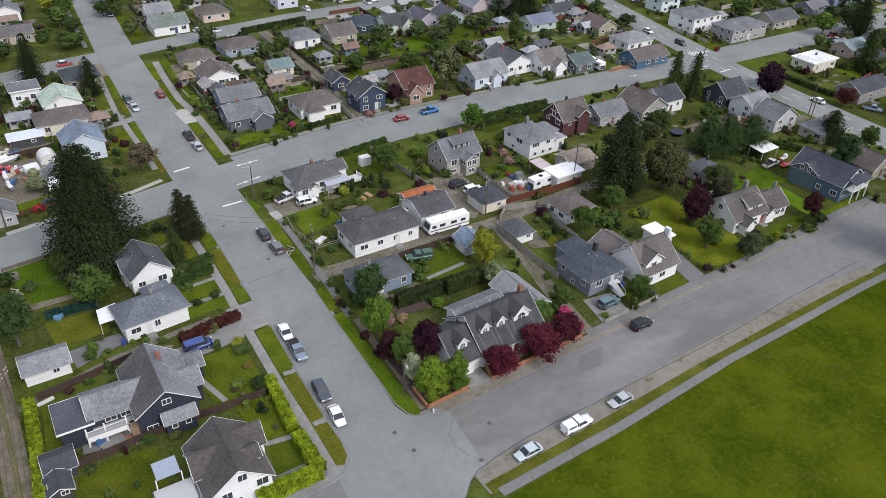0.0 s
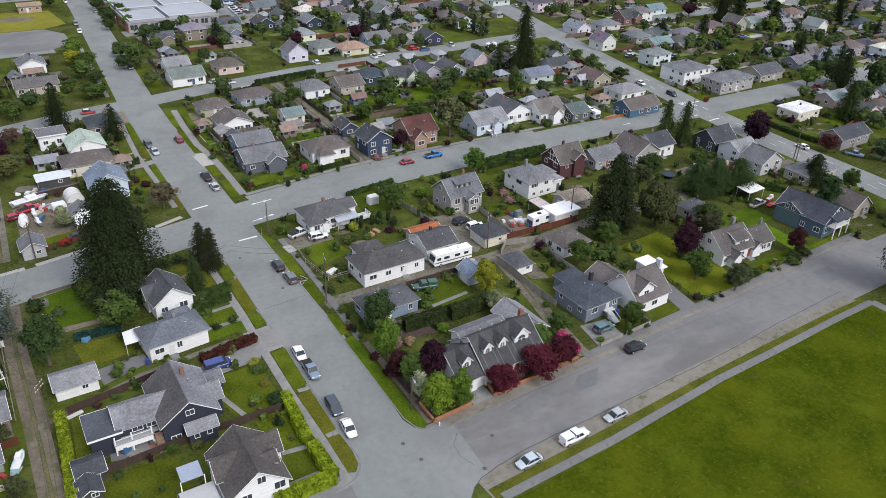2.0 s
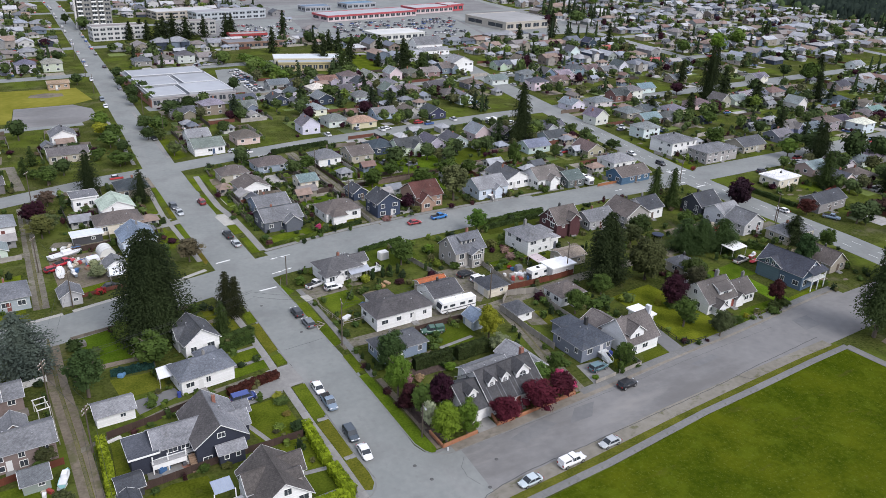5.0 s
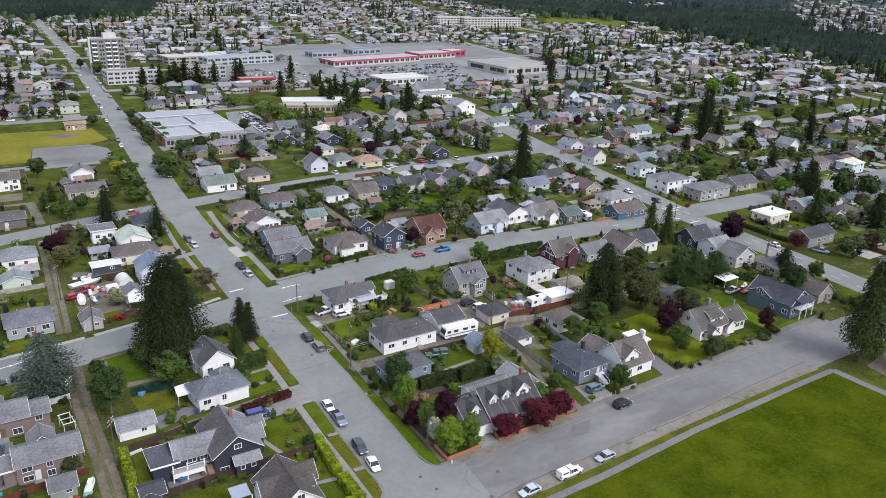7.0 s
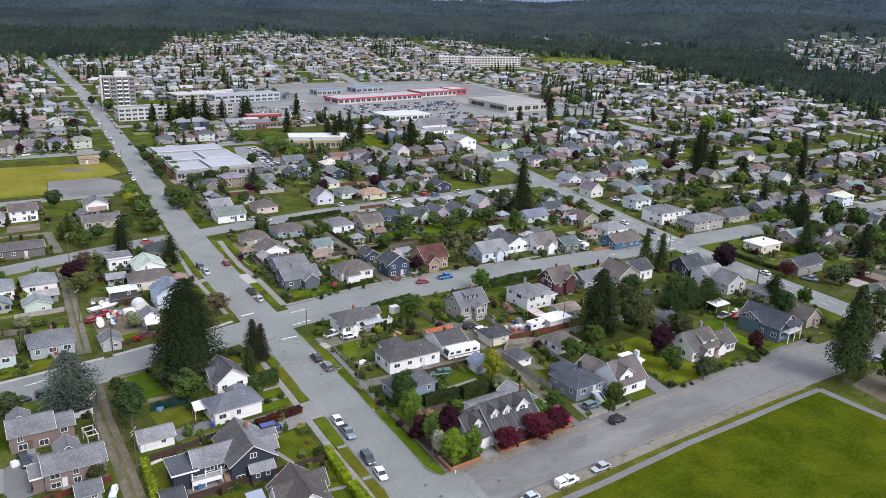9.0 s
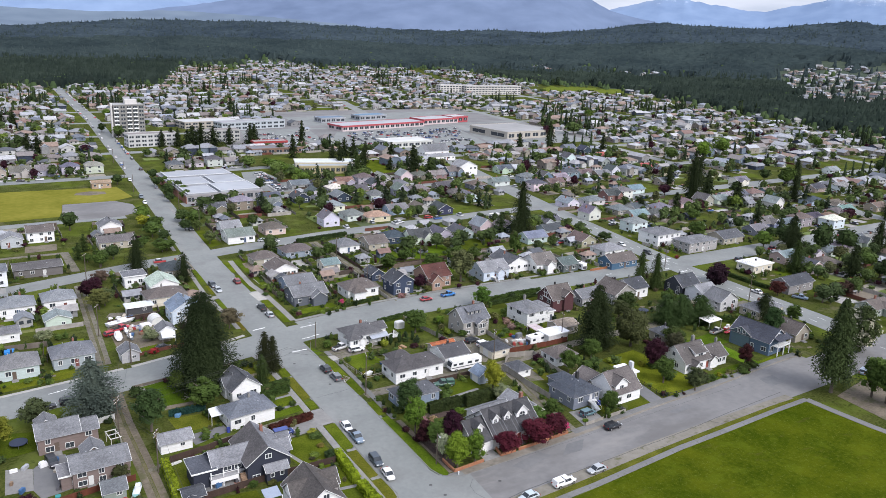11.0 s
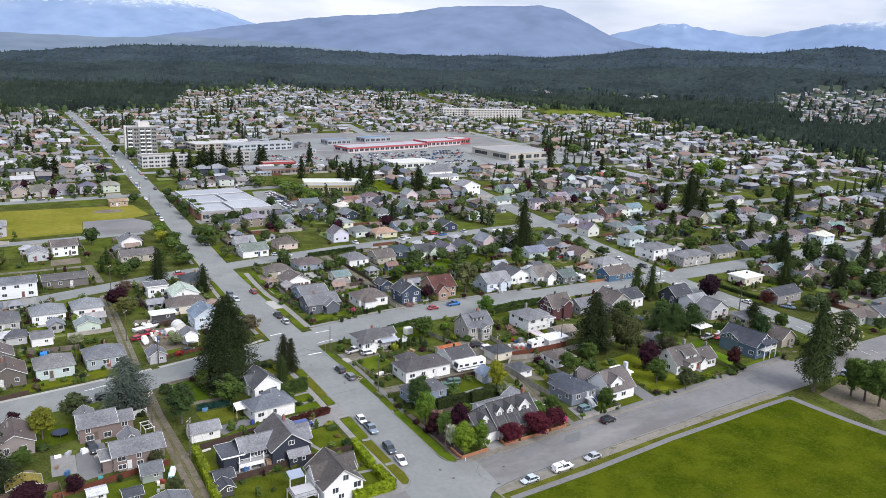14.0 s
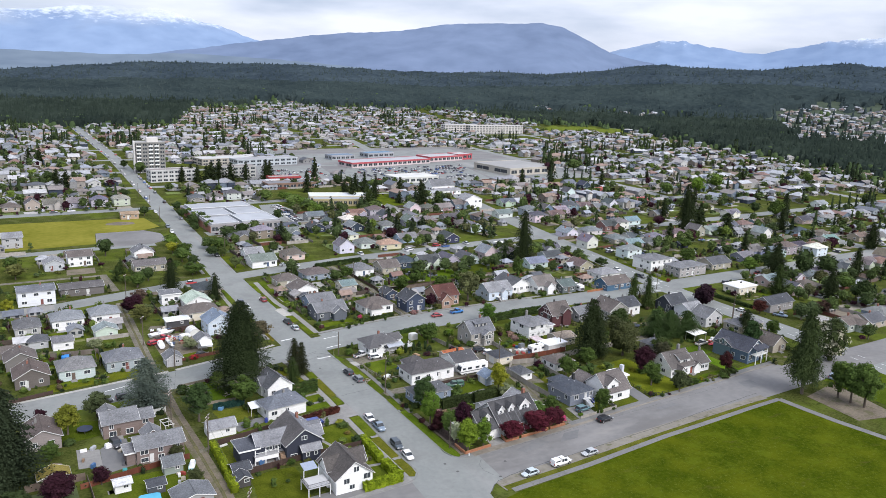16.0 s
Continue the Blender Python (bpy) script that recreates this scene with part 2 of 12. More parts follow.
def flat_uv(verts, faces):
    """Wall-like UVs in metres: u along the horizontal of each face, v up its slope."""
    uvs = []
    for f in faces:
        p = [Vector(verts[i]) for i in f]
        nrm = Vector((0, 0, 0))
        for i in range(len(p)):
            a, b = p[i], p[(i + 1) % len(p)]
            nrm += a.cross(b)
        nrm = nrm.normalized() if nrm.length else Vector((0, 0, 1))
        side = Vector((0, 0, 1)).cross(nrm)
        side = side.normalized() if side.length > 1e-4 else Vector((1, 0, 0))
        up = nrm.cross(side)
        uvs += [(q.dot(side), q.dot(up)) for q in p]
    return uvs


class Build:
    """Collects boxes, slabs and prisms for one mesh."""
    def __init__(self):
        self.v, self.f, self.s = [], [], []

    def add(self, verts, faces, slot=0):
        o = len(self.v)
        self.v += [tuple(q) for q in verts]
        self.f += [tuple(i + o for i in f) for f in faces]
        self.s += [slot] * len(faces)
        return self

    def box(self, x0, y0, z0, x1, y1, z1, slot=0, m=None):
        v = [(x0, y0, z0), (x1, y0, z0), (x1, y1, z0), (x0, y1, z0), (x0, y0, z1), (x1, y0, z1), (x1, y1, z1), (x0, y1, z1)]
        if m is not None:
            v = [m @ Vector(q) for q in v]
        return self.add(v, [(3, 2, 1, 0), (4, 5, 6, 7), (0, 1, 5, 4), (1, 2, 6, 5), (2, 3, 7, 6), (3, 0, 4, 7)], slot)

    def slab(self, quad, t, slot=0):
        """A polygon (counter-clockwise seen from outside) thickened inwards by t."""
        p = [Vector(q) for q in quad]
        n = (p[1] - p[0]).cross(p[2] - p[1]).normalized()
        k = len(p)
        return self.add(p + [q - n * t for q in p], [tuple(range(k)), tuple(range(2 * k - 1, k - 1, -1))] + [((i + 1) % k, i, i + k, (i + 1) % k + k) for i in range(k)], slot)

    def prism(self, poly, z0, z1, slot=0):
        k = len(poly)
        v = [(x, y, z0) for x, y in poly] + [(x, y, z1) for x, y in poly]
        return self.add(v, [tuple(range(k - 1, -1, -1)), tuple(range(k, 2 * k))] + [(i, (i + 1) % k, (i + 1) % k + k, i + k) for i in range(k)], slot)

    def tube(self, p0, p1, r0, r1, n=8, slot=0):
        p0, p1 = Vector(p0), Vector(p1)
        d = (p1 - p0).normalized()
        a = d.orthogonal().normalized()
        b = d.cross(a)
        ring = [a * math.cos(2 * math.pi * i / n) + b * math.sin(2 * math.pi * i / n) for i in range(n)]
        v = [p0 + q * r0 for q in ring] + [p1 + q * r1 for q in ring]
        return self.add(v, [(i, (i + 1) % n, (i + 1) % n + n, i + n) for i in range(n)] + [tuple(range(n - 1, -1, -1)), tuple(range(n, 2 * n))], slot)

    def mesh(self, name, mats, smooth=False):
        return mesh_from(name, self.v, self.f, mats, self.s, flat_uv(self.v, self.f), smooth)


def part(name, b, material, parent, label="", color=None, m=None):
    """One mesh object from a Build, under a thing or a part."""
    return put(name, b.mesh(name, material), parent, m, color, label)


def strip(pts, w0, w1):
    """The two edges of a ribbon along the polyline pts, w0 to its left and w1 to its right."""
    left, right = [], []
    for i, p in enumerate(pts):
        a, b = Vector(pts[max(0, i - 1)]), Vector(pts[min(len(pts) - 1, i + 1)])
        d = (b - a).normalized()
        n = Vector((-d.y, d.x))
        left.append(Vector(p) + n * w0)
        right.append(Vector(p) - n * w1)
    return left, right


def ribbon(name, pts, w0, w1, z, material, label="", kind="structure", category="", depth=0.25, color=None):
    """A road-like slab along plan points (w in plan units) with its top at z."""
    left, right = strip(pts, w0, w1)
    b = Build()
    for i in range(len(pts) - 1):
        q = [right[i], right[i + 1], left[i + 1], left[i]]
        b.prism([(p.x * K, p.y * K) for p in q], z - depth, z)
    return tagged(put(name, b.mesh(name, material), color=color), label, category or name, kind=kind)


def patch(name, poly, z, material, label="", kind="structure", category="", depth=0.25, color=None):
    b = Build().prism([(x * K, y * K) for x, y in poly], z - depth, z)
    return tagged(put(name, b.mesh(name, material), color=color), label, category or name, kind=kind)


# ---- ground: one sheet, flat under the town, hills far off ----
EYE0 = (-69.0, -128.0)    # the point from which the hills are laid out by bearing


def lerp_table(table, v):
    if v <= table[0][0]:
        return table[0][1]
    for (a, p), (b, q) in zip(table, table[1:]):
        if v <= b:
            return p + (q - p) * (v - a) / (b - a)
    return table[-1][1]


RIDGE = [(-60, 40), (-12, 45), (-4, 50), (3, 74), (8, 86), (14, 92), (20, 92), (26, 84), (34, 98), (40, 126), (46, 144), (53, 144), (62, 126), (110, 90)]


def terrain(x, y):
    """Height of the land at plan point (x, y)."""
    dx, dy = x - EYE0[0], y - EYE0[1]
    d = math.hypot(dx, dy) * K
    b = math.degrees(math.atan2(dx, dy))
    if d < 1450:
        return 0.0
    s = min(1, (d - 1450) / 1150)
    s = s * s * (3 - 2 * s)
    h = lerp_table(RIDGE, b) * s
    if d > 2700:
        h *= max(0.55, 1 - (d - 2700) / 2500)
    return h * (0.9 + 0.16 * noise.noise((x * 0.003, y * 0.003, 3)) + 0.06 * noise.noise((x * 0.012, y * 0.012, 7)))


WOODS = [(-90, 700), (-8, 1100), (-3.5, 1190), (3.6, 1168), (6.9, 1230), (8.2, 1650), (15, 1700), (27, 1750), (31, 1580), (34, 1530), (38, 1530), (40.8, 1400), (44, 1230), (47, 1120), (49.8, 1060), (52.6, 980), (56, 900), (75, 820), (110, 600)]
FOREST_FLOOR = mat("forest_floor", (0.026, 0.040, 0.024), (0.045, 0.062, 0.036), 0.05, 1.0)


def forest(x, y):
    dx, dy = x - EYE0[0], y - EYE0[1]
    return math.hypot(dx, dy) * K > lerp_table(WOODS, math.degrees(math.atan2(dx, dy)))


def build_ground():
    line = [-4600, -3800, -3000, -2300, -1700] + list(range(-1300, 1301, 50)) + list(range(1375, 3001, 75)) + [3300, 3800, 4500]
    n = len(line)
    v = [(x, y, terrain(x / K, y / K) - (0.0 if math.hypot(x, y) < 1300 else 0.5)) for y in line for x in line]
    f = [(j * n + i, j * n + i + 1, (j + 1) * n + i + 1, (j + 1) * n + i) for j in range(n - 1) for i in range(n - 1)]
    slots = []
    for q in f:
        cx, cy = sum(v[i][0] for i in q) / 4, sum(v[i][1] for i in q) / 4
        slots.append(1 if forest(cx / K, cy / K) else 0)
    tagged(put("ground", mesh_from("ground", v, f, [GRASS, FOREST_FLOOR], slots)), "patchy green grass and soil of yards and far land", "ground", kind="structure")


build_ground()

# ---- roads, lanes and walks ----
A_LINE = [(-7, -60), (-7, 5), (-7.6, 28), (-9.3, 45), (-11, 66), (-13, 88), (-15.3, 117), (-16.9, 145), (-18.5, 168), (-21, 250), (-24, 340), (-34, 597), (-62, 1000), (-66, 1075)]
B_LINE = [(-220, -30), (-60, -12.7), (0, -6.1), (60, 0.5), (120, 7.2), (170, 12), (320, 28)]
C_LINE = [(-320, 17), (-120, 53.6), (-74, 62.4), (-51, 67.4), (-26, 74.6), (-5, 81), (12, 84), (33, 88.8), (60, 92), (100, 95.3), (140, 97.5), (220, 104), (420, 124)]
D_LINE = [(-320, 108), (-80, 146), (-35, 163), (-15, 168), (12, 176), (37, 182), (127, 196), (300, 214), (520, 238)]
E_LINE = [(150, -90), (148, 0), (148, 37), (146.5, 65), (146, 90), (149, 130), (152, 165), (160, 240), (172, 330), (200, 500), (240, 760)]
ribbon("road", C_LINE, 6.0, 6.0, 0.030, ASPHALT, "pale grey weathered asphalt street through the houses")
C_KERB = [(-4.4, 89.4), (6, 92), (15, 94.3), (24, 96.3), (32, 97.4), (44, 98.8), (60, 100), (84, 101.6)]
ribbon("road_edge", C_KERB, 0.0, 6.0, 0.0345, ASPHALT, "pale worn asphalt at the street's edge", category="road")
ribbon("road", D_LINE, 4.6, 4.6, 0.034, ASPHALT, "pale grey asphalt side street")
ribbon("road", E_LINE, 5.6, 5.6, 0.038, ASPHALT, "wide grey asphalt street with lane lines")
ribbon("road", B_LINE, 6.4, 6.4, 0.042, ASPHALT_OLD, "wide grey patched asphalt street beside the field")
ribbon("road", A_LINE, 5.35, 5.35, 0.046, ASPHALT, "long straight pale asphalt street with parked cars")
patch("road_corner", [(-13.5, -4), (-12.9, -2), (-12.4, 3), (-1.6, 3), (-0.8, 0.9), (1, -0.4), (5, 0.6), (5, -12), (2.5, -13), (-0.5, -16), (-0.8, -20), (-13.5, -20)], 0.050, ASPHALT, "smooth grey asphalt crossing of two streets", category="road")
ribbon("grass_strip", [(3.5, -15.7), (20, -13.5), (45, -9.7), (66, -6.9), (84.4, -4.6), (95, -3.7)], 1.05, 0.9, 0.049, LAWN, "dry grass strip beside the walk", category="grass", color=(0.090, 0.098, 0.019))
ribbon("gravel_shoulder", [(3, -14.6), (20, -12.2), (45, -8.3), (66, -5.8), (94, -3.0)], 2.6, 1.8, 0.044, SHOULDER, "bare gravel and soil shoulder beside the street", category="shoulder")
FIELD_POLY = [(1.0, -19), (6.3, -17.6), (26.2, -14.9), (51.0, -10.7), (66.0, -8.9), (83.6, -6.4), (95.2, -5.1), (96.4, -12), (97.9, -20), (102.4, -36), (112, -80), (60, -140), (-6, -140)]
patch("field", FIELD_POLY, 0.06, FIELD, "wide mown green playing field with pale clover patches", category="field")
LANES = [("lane", [(33.7, 5), (34.3, 14.7), (36.2, 30), (36.9, 41)], 1.5, GRAVEL), ("lane", [(-2, 38.2), (14.6, 39.7), (35.7, 41), (50, 43.8), (63, 46), (100, 50), (140, 54)], 1.7, GRAVEL),
         ("lane", [(30.6, 94.7), (29.9, 109), (29.5, 132), (26.2, 172)], 1.7, GRAVEL), ("lane", [(-48.5, -30), (-50, 5), (-52, 26.8), (-54, 45), (-55.2, 64)], 1.7, DIRT),
         ("lane", [(31.2, 133.4), (43.1, 132.9), (64.6, 133.6), (89.4, 134.2), (112.4, 137.0)], 1.4, GRAVEL), ("lane", [(-56, 78), (-57.7, 110), (-59.5, 145)], 1.6, GRAVEL)]
for i, (nm, pts, hw, m) in enumerate(LANES):
    ribbon(nm, pts, hw, hw, 0.0215 + 0.0006 * i, m, "narrow rutted gravel lane between back yards", category="lane")
for pts in ([(-48.5, -30), (-50, 5), (-52, 26.8), (-54, 45), (-55.2, 64)], [(-56, 78), (-57.7, 110), (-59.5, 145)], [(33.7, 5), (34.3, 14.7), (36.2, 30), (36.9, 41)], [(30.6, 96), (29.9, 109), (29.5, 132), (26.2, 170)]):
    ribbon("grass_strip", pts, 0.26, 0.2, 0.05, LAWN, "worn grass strip between the wheel ruts", category="grass", color=(0.125, 0.118, 0.08))


# ---- houses ----
def window_at(house, wall_m, w, h, label=""):
    """A window with frame and pane; wall_m maps (0,0,0) to its middle on the wall, -y outwards."""
    fr = Build()
    t = 0.09
    fr.box(-w / 2 - t, -0.07, -h / 2 - t, w / 2 + t, 0.03, -h / 2).box(-w / 2 - t, -0.07, h / 2, w / 2 + t, 0.03, h / 2 + t)
    fr.box(-w / 2 - t, -0.07, -h / 2, -w / 2, 0.03, h / 2).box(w / 2, -0.07, -h / 2, w / 2 + t, 0.03, h / 2)
    if w > 0.8:
        fr.box(-0.03, -0.06, -h / 2, 0.03, 0.03, h / 2)
    ob = part("window", fr, TRIM, house, label, m=wall_m)
    part("pane", Build().box(-w / 2, -0.02, -h / 2, w / 2, 0.0, h / 2), GLASS, ob)
    return ob


def side_pose(side, along, z, L, W):
    if side == "S":
        return Matrix.Translation((along, -W / 2, z))
    if side == "N":
        return Matrix.Translation((-along, W / 2, z)) @ rotz(180)
    if side == "E":
        return Matrix.Translation((L / 2, along, z)) @ rotz(90)
    return Matrix.Translation((-L / 2, -along, z)) @ rotz(-90)


def gable_body(L, W, h, rh, ridge):
    b = Build()
    x, y = L / 2, W / 2
    if ridge == "x":
        b.add([(-x, -y, 0), (x, -y, 0), (x, y, 0), (-x, y, 0), (-x, -y, h), (x, -y, h), (x, y, h), (-x, y, h), (-x, 0, h + rh), (x, 0, h + rh)],
              [(3, 2, 1, 0), (0, 1, 5, 4), (2, 3, 7, 6), (1, 2, 6, 9, 5), (3, 0, 4, 8, 7), (4, 5, 9, 8), (6, 7, 8, 9)])
    elif ridge == "y":
        b.add([(-x, -y, 0), (x, -y, 0), (x, y, 0), (-x, y, 0), (-x, -y, h), (x, -y, h), (x, y, h), (-x, y, h), (0, -y, h + rh), (0, y, h + rh)],
              [(3, 2, 1, 0), (0, 1, 5, 8, 4), (2, 3, 7, 9, 6), (1, 2, 6, 5), (3, 0, 4, 7), (5, 6, 9, 8), (7, 4, 8, 9)])
    else:
        b.box(-x, -y, 0, x, y, h)
    return b


def roof_build(L, W, h, rh, ridge, ov=0.45, t=0.16):
    """The roof's slabs; also the boards of its edges."""
    b, e = Build(), Build()
    x, y = L / 2 + ov, W / 2 + ov
    if ridge == "x" or ridge == "y":
        if ridge == "x":
            a, c, half = L / 2 + ov * 0.8, y, W / 2
            P = lambda u, s, z: (u, s, z)
        else:
            a, c, half = W / 2 + ov * 0.8, x, L / 2
            P = lambda u, s, z: (-s, u, z)
        drop = rh * ov / half
        z0, z1 = h - drop + t, h + rh + t
        b.slab([P(-a, -c, z0), P(a, -c, z0), P(a, 0, z1), P(-a, 0, z1)], t)
        b.slab([P(a, c, z0), P(-a, c, z0), P(-a, 0, z1), P(a, 0, z1)], t)
        for s in (-1, 1):     # barge boards at both gables and gutters along both eaves
            for u in (-a, a):
                d = 0.05 if u > 0 else -0.05
                q = [P(u, s * c, z0 + 0.02), P(u + d, s * c, z0 + 0.02), P(u + d, 0, z1 + 0.02), P(u, 0, z1 + 0.02)]
                lo = [(p[0], p[1], p[2] - 0.13) for p in q]
                e.add(lo + q, [(3, 2, 1, 0), (4, 5, 6, 7), (0, 1, 5, 4), (1, 2, 6, 5), (2, 3, 7, 6), (3, 0, 4, 7)])
            p0, p1 = P(-a, s * (c + 0.05), z0 - 0.08), P(a, s * (c + 0.05), z0 - 0.08)
            e.tube(p0, p1, 0.05, 0.05, 6, 1)
    elif ridge == "flat":
        b.box(-x, -y, h, x, y, h + 0.28)
        e.box(-x - 0.03, -y - 0.03, h - 0.02, x + 0.03, -y, h + 0.34).box(-x - 0.03, y, h - 0.02, x + 0.03, y + 0.03, h + 0.34)
        e.box(-x - 0.03, -y, h - 0.02, -x, y, h + 0.34).box(x, -y, h - 0.02, x + 0.03, y, h + 0.34)
    else:                     # hip
        r = max(0.0, (L - W) / 2) if L >= W else 0.0
        q = max(0.0, (W - L) / 2) if W > L else 0.0
        drop = rh * ov / (min(L, W) / 2)
        z0, z1 = h - drop + t, h + rh + t
        c = [(-x, -y, z0), (x, -y, z0), (x, y, z0), (-x, y, z0)]
        p, s = ((-r, 0, z1), (r, 0, z1)) if L >= W else ((0, -q, z1), (0, q, z1))
        lo = [(k[0], k[1], k[2] - t) for k in c]
        v = c + [p, s] + lo
        if L >= W:
            fc = [(0, 1, 5, 4), (2, 3, 4, 5), (1, 2, 5), (3, 0, 4)]
        else:
            fc = [(0, 1, 4), (2, 3, 5), (1, 2, 5, 4), (3, 0, 4, 5)]
        fc = [f for f in fc]
        b.add(v, fc + [(9, 8, 7, 6), (1, 0, 6, 7), (2, 1, 7, 8), (3, 2, 8, 9), (0, 3, 9, 6)])
        for i in range(4):
            a0, a1 = Vector(c[i]) - Vector((0, 0, 0.08)), Vector(c[(i + 1) % 4]) - Vector((0, 0, 0.08))
            e.tube(a0, a1, 0.05, 0.05, 6, 1)
    return b, e


def add_block(hs, L, W, h, rh, ridge, wall, roof, dx=0.0, dy=0.0, rot=0.0, roof_mat=None, wall_mat=None, z=0.0, roof_label=""):
    """One walled and roofed block of a house, under it."""
    m = Matrix.Translation((dx, dy, z)) @ rotz(rot)
    part("wall", gable_body(L, W, h, rh, ridge if ridge in "xy" else "flat"), wall_mat or SIDING, hs, color=wall, m=m)
    rb, eb = roof_build(L, W, h, rh, ridge)
    part("roof", rb, roof_mat or SHINGLE, hs, roof_label, color=roof, m=m)
    part("gutter", eb, EDGES, hs, m=m)
    if ridge in ("x", "y"):
        c = Build()
        if ridge == "x":
            c.tube((-L / 2 - 0.4, 0, h + rh + 0.15), (L / 2 + 0.4, 0, h + rh + 0.15), 0.11, 0.11, 6)
        else:
            c.tube((0, -W / 2 - 0.4, h + rh + 0.15), (0, W / 2 + 0.4, h + rh + 0.15), 0.11, 0.11, 6)
        part("ridge_cap", c, SHINGLE, hs, color=tuple(v * 0.85 for v in roof), m=m)
    return m


def add_windows(hs, m, L, W, h, spec):
    """spec: (side, along, z, w, h) ..."""
    for side, along, z, w, hh in spec:
        window_at(hs, m @ side_pose(side, along, z, L, W), w, hh)


def auto_windows(hs, m, L, W, h, rnd, sides="SWE", storeys=1):
    for side in sides:
        span = L if side in "SN" else W
        k = max(1, int(span // 3.2))
        for s in range(storeys):
            z = h / storeys * (s + 0.56)
            for i in range(k):
                if rnd.random() < 0.15:
                    continue
                w = rnd.choice((0.9, 1.2, 1.6))
                window_at(hs, m @ side_pose(side, (i + 0.5) * span / k - span / 2 + rnd.uniform(-0.2, 0.2), z, L, W), w, rnd.choice((1.0, 1.2)))


def add_chimney(hs, x, y, z0, z1, w=0.55, material=None):
    b = Build().box(x - w / 2, y - w / 2, z0, x + w / 2, y + w / 2, z1)
    c = part("chimney", b, material or BRICK, hs)
    part("flue", Build().tube((x, y, z1), (x, y, z1 + 0.3), 0.13, 0.13, 8), CONCRETE, c)


def add_vents(hs, pts):
    for x, y, z in pts:
        b = Build().tube((x, y, z - 0.3), (x, y, z + 0.35), 0.09, 0.09, 8).tube((x, y, z + 0.35), (x, y, z + 0.42), 0.16, 0.14, 8)
        part("vent", b, CHROME, hs)


def add_door(hs, m, side, along, L, W, z=0.3, color=(0.25, 0.07, 0.05), steps=2, garage=False):
    w, hh = (2.6, 2.1) if garage else (0.95, 2.05)
    d = Build().box(-w / 2, -0.05, 0, w / 2, 0.02, hh)
    if garage:
        for i in range(1, 4):
            d.box(-w / 2 + 0.08, -0.07, i * hh / 4 - 0.46, w / 2 - 0.08, -0.05, i * hh / 4 - 0.06)
    p = m @ side_pose(side, along, z, L, W)
    ob = part("garage_door" if garage else "door", d, PLAIN, hs, color=color, m=p)
    if not garage:
        part("handle", Build().box(w / 2 - 0.14, -0.1, 0.98, w / 2 - 0.08, -0.05, 1.06), CHROME, ob)
        st = Build()
        k = max(1, steps)
        for i in range(k):
            st.box(-0.8, -1.0 - (k - i) * 0.28, -z, 0.8, -1.0 - (k - i - 1) * 0.28, -z + (i + 0.6) * z / k)
        st.box(-0.8, -1.0, -z, 0.8, -0.02, -0.02)
        part("steps", st, CONCRETE, hs, m=p)


